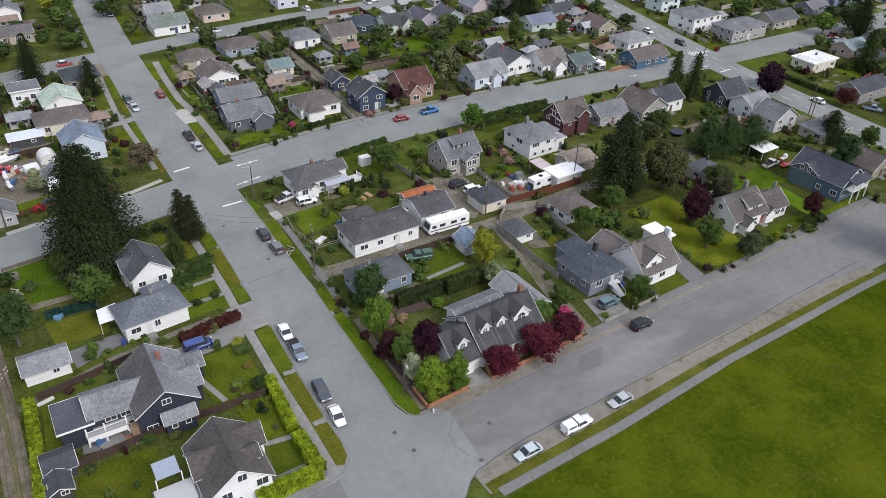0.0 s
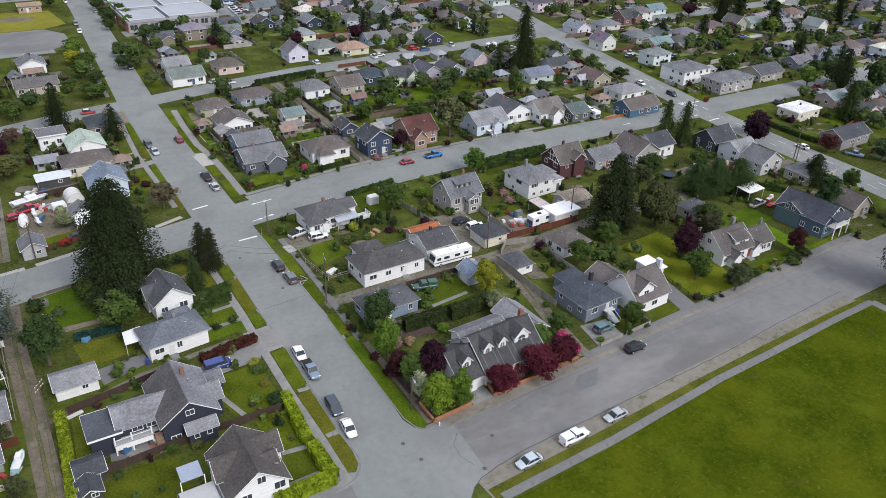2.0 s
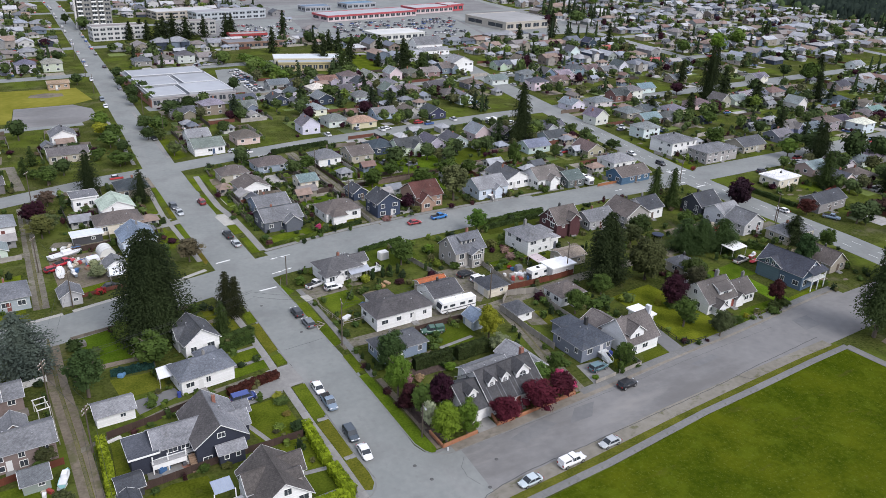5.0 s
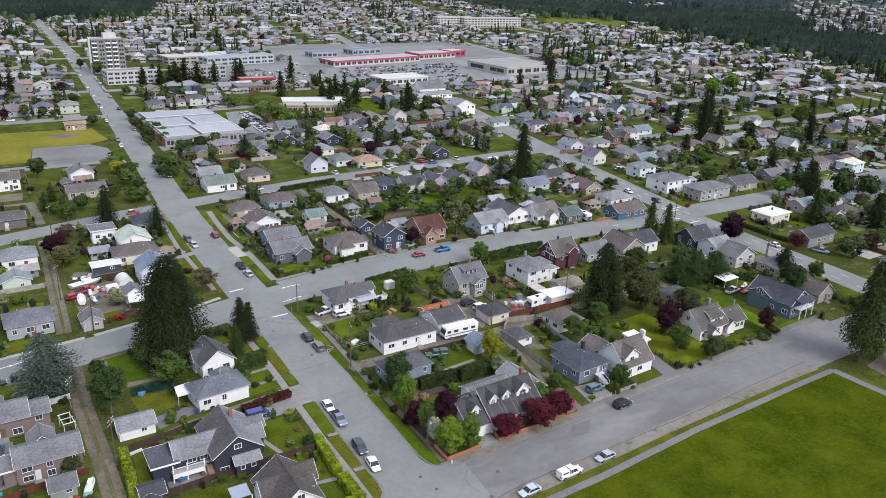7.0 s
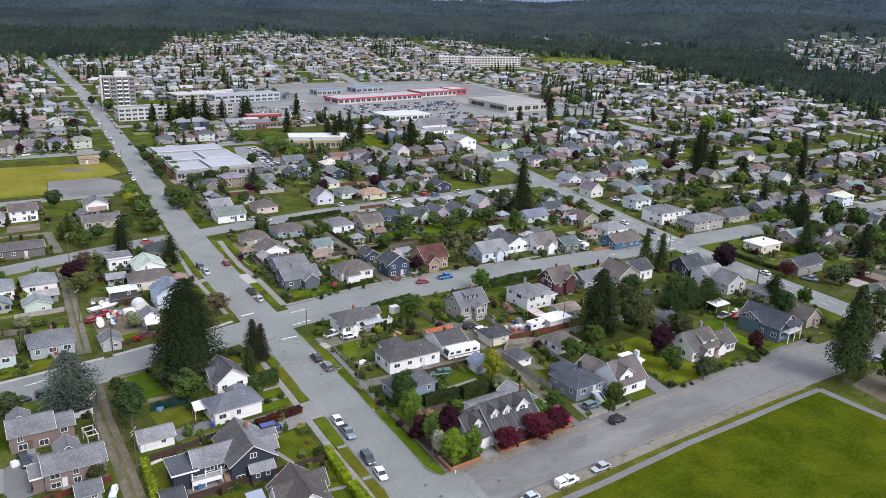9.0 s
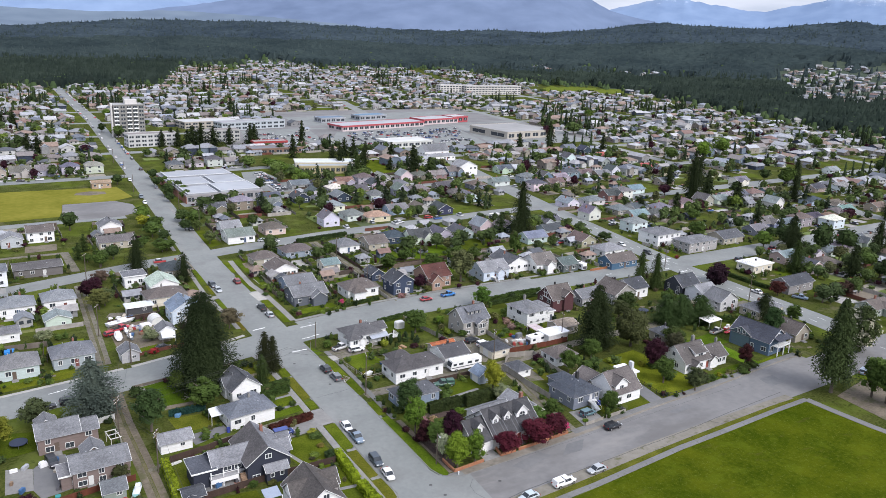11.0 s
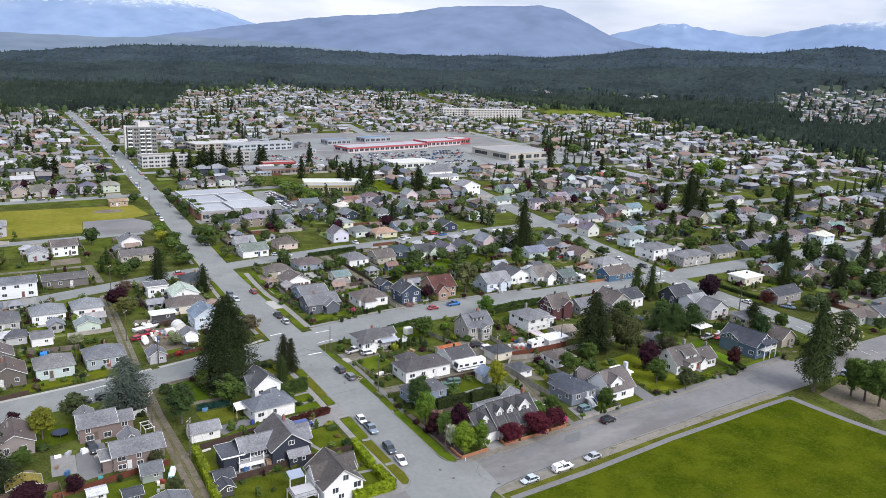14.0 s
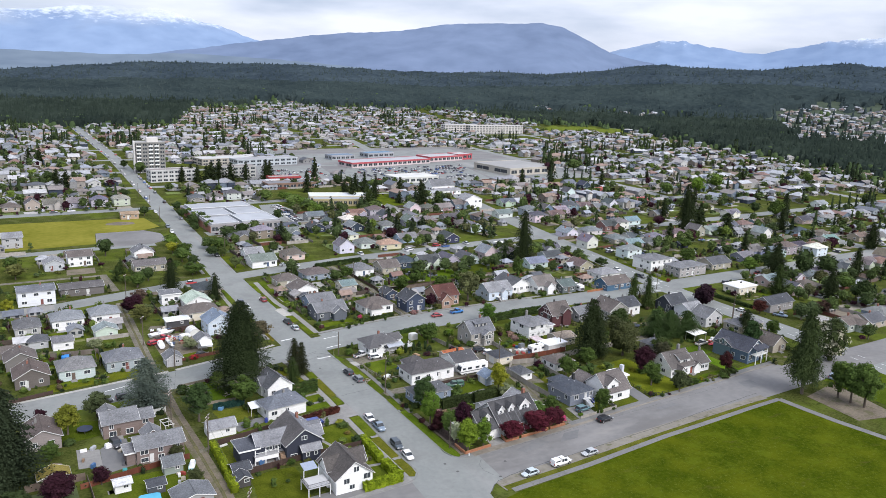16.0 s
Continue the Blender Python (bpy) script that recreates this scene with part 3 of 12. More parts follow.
def add_dormer(hs, x, y, z, w, d, wh, rh, face, wall, roof, arch=False):
    """A gabled dormer: its front middle foot at (x, y, z), facing the side named."""
    m = Matrix.Translation((x, y, z)) @ rotz({"S": 0, "E": 90, "N": 180, "W": -90}[face])
    b = Build()
    b.add([(-w / 2, 0, 0), (w / 2, 0, 0), (w / 2, d, 0), (-w / 2, d, 0), (-w / 2, 0, wh), (w / 2, 0, wh), (w / 2, d, wh), (-w / 2, d, wh), (0, 0, wh + rh), (0, d, wh + rh)],
          [(3, 2, 1, 0), (0, 1, 5, 8, 4), (2, 3, 7, 9, 6), (1, 2, 6, 5), (3, 0, 4, 7), (5, 6, 9, 8), (7, 4, 8, 9)])
    dm = part("dormer", b, SIDING, hs, color=wall, m=m)
    rb, eb = Build(), Build()
    a, c = d, w / 2 + 0.25
    z0, z1 = wh - rh * 0.25 / (w / 2) + 0.1, wh + rh + 0.1
    rb.slab([(c, -0.25, z0), (c, a, z0), (0, a, z1), (0, -0.25, z1)], 0.1)
    rb.slab([(-c, a, z0), (-c, -0.25, z0), (0, -0.25, z1), (0, a, z1)], 0.1)
    part("dormer_roof", rb, SHINGLE, dm, color=roof)
    for s in (-1, 1):
        q = [(s * c, -0.25, z0), (s * c, -0.3, z0), (0, -0.3, z1), (0, -0.25, z1)]
        eb.add([(p[0], p[1], p[2] - 0.2) for p in q] + q, [(3, 2, 1, 0), (4, 5, 6, 7), (0, 1, 5, 4), (1, 2, 6, 5), (2, 3, 7, 6), (3, 0, 4, 7)])
    part("barge_board", eb, TRIM, dm)
    ww, hh = w * 0.5, min(1.1, wh * 0.75)
    g = Build()
    if arch:
        pts = [(ww / 2 * math.cos(a), hh * 0.55 + ww / 2 * math.sin(a)) for a in [i * math.pi / 10 for i in range(11)]] + [(-ww / 2, 0.15), (ww / 2, 0.15)]
        k = len(pts)
        g.add([(p, -0.04, q) for p, q in pts] + [(p, 0.0, q) for p, q in pts], [tuple(range(k - 1, -1, -1)), tuple(range(k, 2 * k))] + [(i, (i + 1) % k, (i + 1) % k + k, i + k) for i in range(k)])
        part("pane", g, GLASS, dm)
        part("glazing_bar", Build().box(-0.03, -0.07, 0.15, 0.03, -0.04, hh * 0.55 + ww / 2).box(-ww / 2, -0.07, hh * 0.55, ww / 2, -0.04, hh * 0.55 + 0.06), TRIM, dm)
    else:
        part("pane", Build().box(-ww / 2, -0.04, 0.3, ww / 2, 0, 0.3 + hh), GLASS, dm)
        part("window_frame", Build().box(-ww / 2 - 0.08, -0.06, 0.22, ww / 2 + 0.08, -0.03, 0.3).box(-ww / 2 - 0.08, -0.06, 0.3 + hh, ww / 2 + 0.08, -0.03, 0.38 + hh).box(-0.03, -0.06, 0.3, 0.03, -0.04, 0.3 + hh)
             .box(-ww / 2 - 0.08, -0.06, 0.3, -ww / 2, -0.03, 0.3 + hh).box(ww / 2, -0.06, 0.3, ww / 2 + 0.08, -0.03, 0.3 + hh), TRIM, dm)


GREY, DGREY, LGREY, BROWN, CHAR = (0.158, 0.163, 0.173), (0.09, 0.095, 0.105), (0.235, 0.24, 0.252), (0.125, 0.108, 0.10), (0.06, 0.065, 0.075)
WHITE, CREAM, TAN, NAVY, BLUEG, LBLUE = (0.71, 0.71, 0.70), (0.62, 0.57, 0.47), (0.36, 0.33, 0.27), (0.04, 0.055, 0.09), (0.19, 0.24, 0.31), (0.50, 0.56, 0.63)
rnd = random.Random(11)


def simple_house(x, y, L, W, h, rh, ridge, roof, wall, label, ang=6.0, storeys=1, chimney=True, door="S", name="house", category="house", windows="SWE", roof_mat=None, group=""):
    hs = thing(name, x, y, 0, ang, label, category, group)
    m = add_block(hs, L * K, W * K, h, rh, ridge, wall, roof, roof_mat=roof_mat)
    if windows:
        auto_windows(hs, m, L * K, W * K, h, rnd, windows, storeys)
    if door:
        span = (L if door in "SN" else W) * K
        add_door(hs, m, door, rnd.uniform(-0.2, 0.2) * span, L * K, W * K, color=rnd.choice(((0.16, 0.06, 0.05), (0.5, 0.5, 0.48), (0.05, 0.08, 0.14), (0.6, 0.6, 0.58), (0.12, 0.09, 0.07))))
    if chimney:
        if rnd.random() < 0.55:
            add_chimney(hs, rnd.uniform(-0.15, 0.15) * L * K, 0.12 * W * K, h, h + rh + 0.7, 0.5, rnd.choice((BRICK, CONCRETE, CABLE)))
        add_vents(hs, [(0.2 * L * K, -0.2 * W * K, h + rh * 0.55), (-0.2 * L * K, 0.1 * W * K, h + rh * 0.75)])
    return hs, m

def add_stair(hs, x, y, top):
    """An outer stair with rails, climbing towards the south wall."""
    k = max(3, round(top / 0.19))
    part("landing", Build().box(x - 0.8, y - 1.2, top - 0.15, x + 0.8, y - 0.02, top), TRIM, hs)
    for i in range(k):
        part("step", Build().box(x - 0.6, y - 1.2 - (i + 1) * 0.28, 0, x + 0.6, y - 1.2 - i * 0.28, top - 0.15 - i * (top - 0.15) / k), CONCRETE, hs)
    for u in (-0.7, 0.7):
        part("handrail", Build().tube((x + u, y - 1.2, top + 0.9), (x + u, y - 1.2 - k * 0.28, 0.9), 0.045, 0.045, 6).tube((x + u, y - 1.2, top), (x + u, y - 1.2, top + 0.9), 0.045, 0.045, 6).tube((x + u, y - 1.2 - k * 0.28, 0), (x + u, y - 1.2 - k * 0.28, 0.9), 0.045, 0.045, 6), TRIM, hs)


def shed_dormer(hs, x0, x1, y, z0, z1, ridge_z, wall, roof):
    """A long dormer with a lean-to roof that runs back to the ridge at y = 0."""
    b = Build().prism([(x0, y), (x1, y), (x1, -0.05), (x0, -0.05)], z0, z1)
    d = part("dormer", b, SIDING, hs, color=wall)
    part("dormer_roof", Build().slab([(x0 - 0.3, y - 0.4, z1 - 0.02), (x1 + 0.3, y - 0.4, z1 - 0.02), (x1 + 0.3, 0.05, ridge_z), (x0 - 0.3, 0.05, ridge_z)], 0.12), SHINGLE, d, color=roof)
    n = max(1, int((x1 - x0) / 1.4))
    for i in range(n):
        u = x0 + (i + 0.5) * (x1 - x0) / n
        part("pane", Build().box(u - 0.42, y - 0.05, z0 + 0.45, u + 0.42, y, z1 - 0.2), GLASS, d)
        part("window_frame", Build().box(u - 0.5, y - 0.07, z0 + 0.37, u + 0.5, y - 0.01, z0 + 0.45).box(u - 0.5, y - 0.07, z1 - 0.2, u + 0.5, y - 0.01, z1 - 0.12).box(u - 0.5, y - 0.07, z0 + 0.45, u - 0.42, y - 0.01, z1 - 0.2).box(u + 0.42, y - 0.07, z0 + 0.45, u + 0.5, y - 0.01, z1 - 0.2), TRIM, d)


HOUSES = [
    (-29.7, 37.2, 10.0, 6.4, 3.4, 1.9, "hip", (0.135, 0.148, 0.172), WHITE, "white bungalow with a grey hipped shingle roof", 1), (-28.6, 49.7, 6.8, 7.8, 3.4, 2.8, "y", DGREY, WHITE, "small white gabled house with a dark shingle roof", 1),
    (7.7, 31.6, 10.2, 5.9, 3.0, 1.7, "hip", DGREY, BLUEG, "small blue-grey bungalow with a dark roof", 1), (13.3, 44.9, 13.6, 7.3, 3.6, 2.0, "hip", (0.082, 0.078, 0.080), WHITE, "long white house with a dark hipped roof", 1),
    (25.8, 49.2, 7.4, 7.5, 3.0, 1.8, "x", (0.080, 0.080, 0.086), WHITE, "white outbuilding with a dark shingle roof", 1), (8.6, 69.6, 10.0, 7.4, 3.3, 1.8, "hip", GREY, WHITE, "white corner house with a grey roof", 1),
    (40.6, 66.2, 9.0, 7.4, 5.0, 3.0, "x", GREY, TAN, "two-storey tan shingled house with a grey roof", 2), (61.9, 66.7, 8.8, 9.6, 5.0, 1.9, "hip", LGREY, WHITE, "white two-level house with a grey hipped roof", 2),
    (75.5, 73.0, 8.5, 7.5, 4.6, 3.6, "x", BROWN, (0.080, 0.034, 0.037), "maroon half-timbered house with white gable boards", 2), (52.8, 38.0, 7.0, 6.2, 2.8, 1.7, "hip", BROWN, WHITE, "low white outbuilding with a brown roof", 1),
    (90.0, 39.0, 6.0, 5.8, 2.9, 1.5, "hip", DGREY, TAN, "low garage with a dark roof", 1),
]
HOUSES += [
    (4.1, 106.5, 11.0, 8.5, 3.5, 2.4, "x", GREY, (0.10, 0.11, 0.13), "dark grey bungalow with a white-trimmed gable", 1), (4.7, 118.5, 9.7, 8.0, 3.3, 2.0, "x", GREY, BLUEG, "blue-grey house with a grey roof", 1),
    (21.6, 106.9, 10.7, 8.2, 3.4, 2.3, "hip", BROWN, WHITE, "white bungalow with a brown hipped roof", 1), (3.5, 135.0, 9.0, 9.0, 3.2, 2.2, "y", BROWN, WHITE, "white house with a brown gabled roof", 1),
    (1.2, 150.5, 9.0, 7.0, 3.0, 2.0, "hip", BROWN, TAN, "tan house with a brown roof", 1), (34.9, 104.9, 7.4, 7.4, 4.8, 2.6, "y", CHAR, NAVY, "navy blue two-storey house with a dark roof", 2),
    (48.9, 108.2, 9.1, 9.5, 4.2, 3.4, "x", (0.10, 0.042, 0.035), (0.30, 0.20, 0.15), "tan house with a steep red-brown roof", 2), (32.3, 120.0, 4.6, 6.0, 2.8, 1.6, "y", CHAR, NAVY, "dark blue gabled garage building", 1),
    (21.0, 135.7, 6.0, 6.7, 2.8, 1.5, "x", (0.16, 0.22, 0.22), CREAM, "low outbuilding with a green-grey roof", 1), (71.5, 108.5, 11.0, 9.0, 3.8, 2.6, "x", LGREY, LBLUE, "pale blue gabled house with a light grey roof", 1),
]
HOUSES += [
    (83.7, 115.2, 9.2, 12.0, 3.6, 2.4, "y", DGREY, WHITE, "white house with a dark blue-grey roof", 1), (93.5, 110.0, 9.4, 9.0, 3.7, 3.0, "x", (0.165, 0.15, 0.14), WHITE, "white house with a grey-brown gabled roof and stair", 1),
    (102.5, 107.0, 7.0, 8.0, 3.0, 2.0, "x", (0.10, 0.13, 0.125), (0.10, 0.12, 0.12), "low dark green town house", 1), (124.7, 103.5, 13.1, 7.5, 3.0, 2.3, "x", BROWN, (0.06, 0.12, 0.19), "blue house with a brown roof", 1),
    (34.5, 156.9, 8.5, 9.0, 3.2, 2.1, "hip", GREY, WHITE, "white house with a grey hipped roof", 1), (46.4, 156.7, 8.5, 9.0, 3.2, 2.3, "x", BROWN, TAN, "tan house with a brown roof", 1),
    (130.6, 117.0, 11.1, 8.5, 3.3, 2.0, "hip", LGREY, WHITE, "white bungalow with a pale roof", 1), (164.2, 125.2, 13.3, 11.0, 5.5, 1.4, "hip", GREY, WHITE, "white two-storey house with a balcony and low roof", 2),
    (171.4, 111.8, 17.0, 9.0, 4.7, 1.4, "hip", GREY, (0.31, 0.295, 0.285), "long beige two-storey apartment house with a low roof", 2), (194.0, 117.0, 13.0, 9.0, 3.0, 2.4, "x", DGREY, (0.38, 0.35, 0.29), "cream house with a dark roof", 1),
]
HOUSES += [
    (171.7, 80.5, 11.2, 7.5, 3.3, 0.3, "flat", (0.74, 0.74, 0.74), CREAM, "low house with a bright white flat roof", 1), (166.0, 58.5, 14.0, 7.0, 3.6, 2.2, "x", CHAR, (0.25, 0.24, 0.24), "grey house with a dark gabled roof", 1),
    (126.2, 70.6, 8.8, 8.0, 3.5, 3.3, "x", CHAR, (0.045, 0.05, 0.065), "dark blue house with roof windows", 2), (126.8, 62.2, 8.0, 7.0, 3.9, 2.0, "x", LGREY, (0.56, 0.58, 0.60), "white two-storey house with a pale grey roof", 2),
    (127.0, 54.0, 8.6, 7.0, 3.6, 2.9, "y", GREY, (0.42, 0.42, 0.42), "grey gabled house with a white porch", 2), (98.2, 71.8, 9.0, 9.5, 4.2, 3.2, "y", BROWN, (0.30, 0.29, 0.27), "grey-brown gabled house with a steep roof", 2),
    (107.0, 74.5, 8.0, 8.0, 3.8, 2.6, "x", CHAR, WHITE, "white house with a black roof", 1), (88.1, 73.8, 9.7, 7.1, 3.2, 2.0, "x", GREY, (0.33, 0.33, 0.34), "low grey gabled town house", 1),
    (135.1, 44.4, 12.2, 7.0, 3.0, 1.9, "hip", GREY, TAN, "tan bungalow with a grey roof", 1), (127.4, 26.6, 6.6, 7.6, 2.9, 2.8, "y", BROWN, (0.30, 0.27, 0.22), "tan cottage with a steep brown gable", 1),
]
HOUSES += [
    (-33.3, 104.0, 8.0, 8.5, 4.4, 2.6, "y", BLUEG, LBLUE, "pale blue two-storey gabled house", 2), (-36.4, 120.5, 11.5, 8.0, 3.2, 2.0, "hip", BROWN, CREAM, "cream bungalow with a broad brown roof", 1),
    (-35.8, 131.5, 8.5, 9.0, 3.4, 2.2, "y", (0.42, 0.50, 0.42), WHITE, "white house with a pale green metal roof", 1), (-43.5, 140.0, 6.5, 6.0, 4.2, 0.3, "flat", GREY, WHITE, "white flat-roofed extension of a house", 1),
    (-0.7, 183.5, 10.8, 9.0, 3.3, 2.2, "x", (0.16, 0.19, 0.17), WHITE, "white house with a green-grey roof", 1),
    (-1.5, 197.0, 8.0, 8.0, 3.3, 2.2, "x", LGREY, WHITE, "white house with a pale roof", 1),
    (-63.0, 83.0, 9.4, 8.0, 3.5, 2.2, "hip", (0.155, 0.163, 0.180), (0.30, 0.34, 0.36), "blue-grey bungalow with a hipped roof", 1),
]
HOUSES += [
    (-75.0, 80.5, 8.8, 8.0, 3.5, 2.2, "hip", (0.185, 0.185, 0.188), (0.44, 0.51, 0.50), "pale green bungalow with a light roof", 1), (-85.6, 79.0, 8.0, 8.6, 3.2, 2.4, "y", (0.115, 0.09, 0.08), (0.12, 0.105, 0.095), "brown cottage with a shingled gable roof", 1),
    (-82.6, 41.2, 7.0, 9.0, 3.2, 2.0, "y", (0.11, 0.088, 0.08), (0.25, 0.22, 0.21), "house with a brown gabled roof", 1),
]
HOUSES += [
    (-88.6, 92.5, 7.4, 7.6, 3.2, 2.2, "y", BROWN, (0.16, 0.15, 0.14), "dark cottage with a grey-brown gable roof", 1), (-87.8, 121.5, 7.0, 8.4, 3.4, 2.0, "hip", (0.12, 0.122, 0.128), (0.36, 0.36, 0.35), "grey bungalow with a hipped grey roof", 1),
    (-76.6, 125.0, 9.2, 8.4, 3.6, 2.2, "hip", (0.21, 0.225, 0.24), WHITE, "white bungalow with a pale blue-grey roof", 1), (-65.6, 127.0, 8.6, 8.2, 3.6, 2.2, "hip", (0.22, 0.235, 0.25), WHITE, "white bungalow with a hipped slate roof", 1),
    (-86.0, 155.5, 11.6, 9.0, 5.6, 0.9, "x", (0.15, 0.16, 0.18), (0.62, 0.64, 0.66), "white two-storey house with a low dark roof", 2), (-71.5, 163.5, 14.4, 8.5, 3.2, 0.9, "x", (0.105, 0.10, 0.10), (0.13, 0.12, 0.115), "long bungalow with a low dark roof", 1),
] 
MAUVE = (0.185, 0.143, 0.130)
hs, m = simple_house(-66.8, 41.4, 7.6, 7.0, 3.9, 1.8, "x", (0.175, 0.18, 0.19), MAUVE, "pink-brown two-storey house with pale roof and wing", storeys=2, windows="SW")
add_block(hs, 3.6 * K, 5.4 * K, 3.5, 1.3, "x", MAUVE, (0.17, 0.175, 0.185), 5.4 * K, -0.2 * K)
window_at(hs, Matrix.Translation((5.4 * K, -2.95 * K, 2.6)), 1.2, 1.0)
add_block(hs, 3.4 * K, 3.4 * K, 3.5, 1.2, "y", MAUVE, (0.17, 0.175, 0.185), -1.6 * K, 4.6 * K)
hs, m = simple_house(-59.9, 26.2, 9.8, 6.6, 3.9, 1.7, "x", (0.17, 0.175, 0.185), MAUVE, "long mauve two-storey house with a pale grey roof", storeys=2, windows="SW")
add_block(hs, 3.6 * K, 4.0 * K, 3.8, 1.5, "y", MAUVE, (0.17, 0.175, 0.185), -0.4 * K, 4.2 * K)
add_block(hs, 2.0 * K, 4.2 * K, 3.0, 0.3, "flat", MAUVE, (0.22, 0.22, 0.23), -5.8 * K, -0.4 * K)
HOUSES += [
    (-71.0, 208.0, 9.2, 8.0, 4.6, 1.8, "x", BROWN, WHITE, "white two-storey house with a brown roof", 2), (-80.6, 203.0, 7.2, 8.0, 3.2, 1.8, "y", LGREY, (0.4, 0.42, 0.44), "grey house with a pale shingle roof", 1),
    (-45.5, 190.0, 12.4, 8.0, 3.2, 1.6, "x", (0.13, 0.12, 0.12), TAN, "long tan bungalow with a dark roof", 1), (-46.0, 212.5, 8.0, 8.6, 3.6, 2.2, "y", GREY, WHITE, "white gabled house with a grey roof", 1), (-97.5, 251.0, 8.0, 9.0, 5.2, 1.8, "x", LGREY, (0.36, 0.36, 0.37), "grey two-storey house with a pale roof", 2),
]
OWN_SHAPE = ("white corner house", "two-storey tan", "white two-level")
for x, y, L, W, h, rh, ridge, roof, wall, label, st in HOUSES:
    if label.startswith(OWN_SHAPE):
        continue
    hs, m = simple_house(x, y, L, W, h, rh, ridge, roof, wall, label, storeys=st, windows="SWE" if y < 120 else "SW", ang=11 if -36 < x < -24 and y < 60 else 6)
    if label.startswith("long white house with a dark"):
        add_block(hs, 6.0, 5.0, 3.6, 1.6, "hip", wall, roof, -1.4, W * K / 2 + 1.4)
    if label.startswith("white bungalow with a grey hipped"):
        add_block(hs, 4.2, 3.2, 3.2, 1.3, "hip", wall, roof, 2.8, W * K / 2 + 0.8)
    if label.startswith("small white gabled"):
        add_block(hs, 3.0, 3.4, 3.5, 1.6, "x", wall, roof, -2.6, 1.0)
    if label.startswith("dark grey bungalow"):
        add_block(hs, 4.6, 2.4, 3.2, 1.7, "y", wall, roof, 2.2, -W * K / 2 - 1.0)
    if label.startswith("tan house with a steep red"):
        add_block(hs, 4.2, 3.0, 3.4, 2.2, "y", wall, roof, -2.4, -W * K / 2 - 1.0)
        window_at(hs, Matrix.Translation((-2.4, -W * K / 2 - 2.52, 1.9)), 2.0, 1.2)
    if label.startswith("pale blue gabled"):
        add_block(hs, 3.0, 1.8, 3.4, 1.2, "y", wall, roof, 1.2, -W * K / 2 - 0.6)
        add_stair(hs, -1.6, -W * K / 2, 1.5)
    if label.startswith("white house with a grey-brown gabled roof and"):
        add_block(hs, 3.4, 2.6, 3.5, 1.5, "y", wall, roof, 0.4, -W * K / 2 - 0.9)
        add_stair(hs, 3.2, -W * K / 2, 1.5)
    if label.startswith("maroon half"):
        add_block(hs, 3.6, 3.0, 5.6, 1.4, "y", wall, roof, 1.6, -W * K / 2 + 0.6)
    if label.startswith("white bungalow with a brown h"):
        add_block(hs, 4.4, 3.0, 3.3, 1.6, "hip", wall, roof, -2.4, -W * K / 2 - 0.9)

OUTBUILDINGS = [
    (-45.7, 31.4, 6.2, 4.4, 2.5, 1.2, "x", LGREY, WHITE, "white garage with a pale shingle roof", "garage"), (-45.4, 10.7, 3.5, 3.4, 2.1, 0.9, "x", CHAR, (0.05, 0.05, 0.055), "dark garden shed with a black roof", "shed"),
    (-45.7, 6.9, 2.5, 3.0, 1.9, 0.8, "y", CHAR, (0.06, 0.055, 0.055), "small dark garden shed", "shed"), (38.8, 47.9, 5.8, 5.6, 2.7, 1.3, "hip", CHAR, CREAM, "cream garage with a dark hipped roof", "garage"),
    (38.3, 35.0, 3.9, 5.2, 2.4, 1.2, "hip", DGREY, WHITE, "small white garage with a dark roof", "garage"), (27.8, 35.1, 4.2, 4.0, 2.5, 1.4, "y", BLUEG, (0.3, 0.34, 0.38), "blue-grey gabled garden shed", "shed"),
    (65.8, 55.0, 7.0, 5.6, 2.8, 1.0, "x", (0.30, 0.25, 0.20), TAN, "workshop with a tan roof", "workshop"),
    (59.4, 50.2, 7.0, 4.2, 2.9, 0.3, "flat", (0.76, 0.76, 0.76), (0.55, 0.55, 0.55), "workshop with a bright white metal roof", "workshop"),
]
OUTBUILDINGS += [
    (62.1, 21.9, 3.0, 4.6, 2.8, 0.3, "flat", (0.76, 0.76, 0.76), (0.6, 0.6, 0.6), "carport with a white metal roof", "carport"),
    (-44.5, 113.6, 7.0, 3.6, 2.4, 0.3, "flat", (0.55, 0.58, 0.62), (0.06, 0.06, 0.065), "long dark shed with a pale metal roof", "shed"), (-39.8, 91.8, 4.2, 4.6, 2.7, 1.4, "y", GREY, WHITE, "small white gabled outbuilding", "shed"),
    (-50.1, 79.8, 4.2, 5.0, 2.6, 1.4, "y", GREY, (0.4, 0.4, 0.41), "grey garage with white doors", "garage"), (25.7, 53.7, 6.8, 3.2, 3.0, 0.7, "x", (0.38, 0.12, 0.05), (0.4, 0.35, 0.3), "lean-to with a rusty orange roof", "shed"),
]
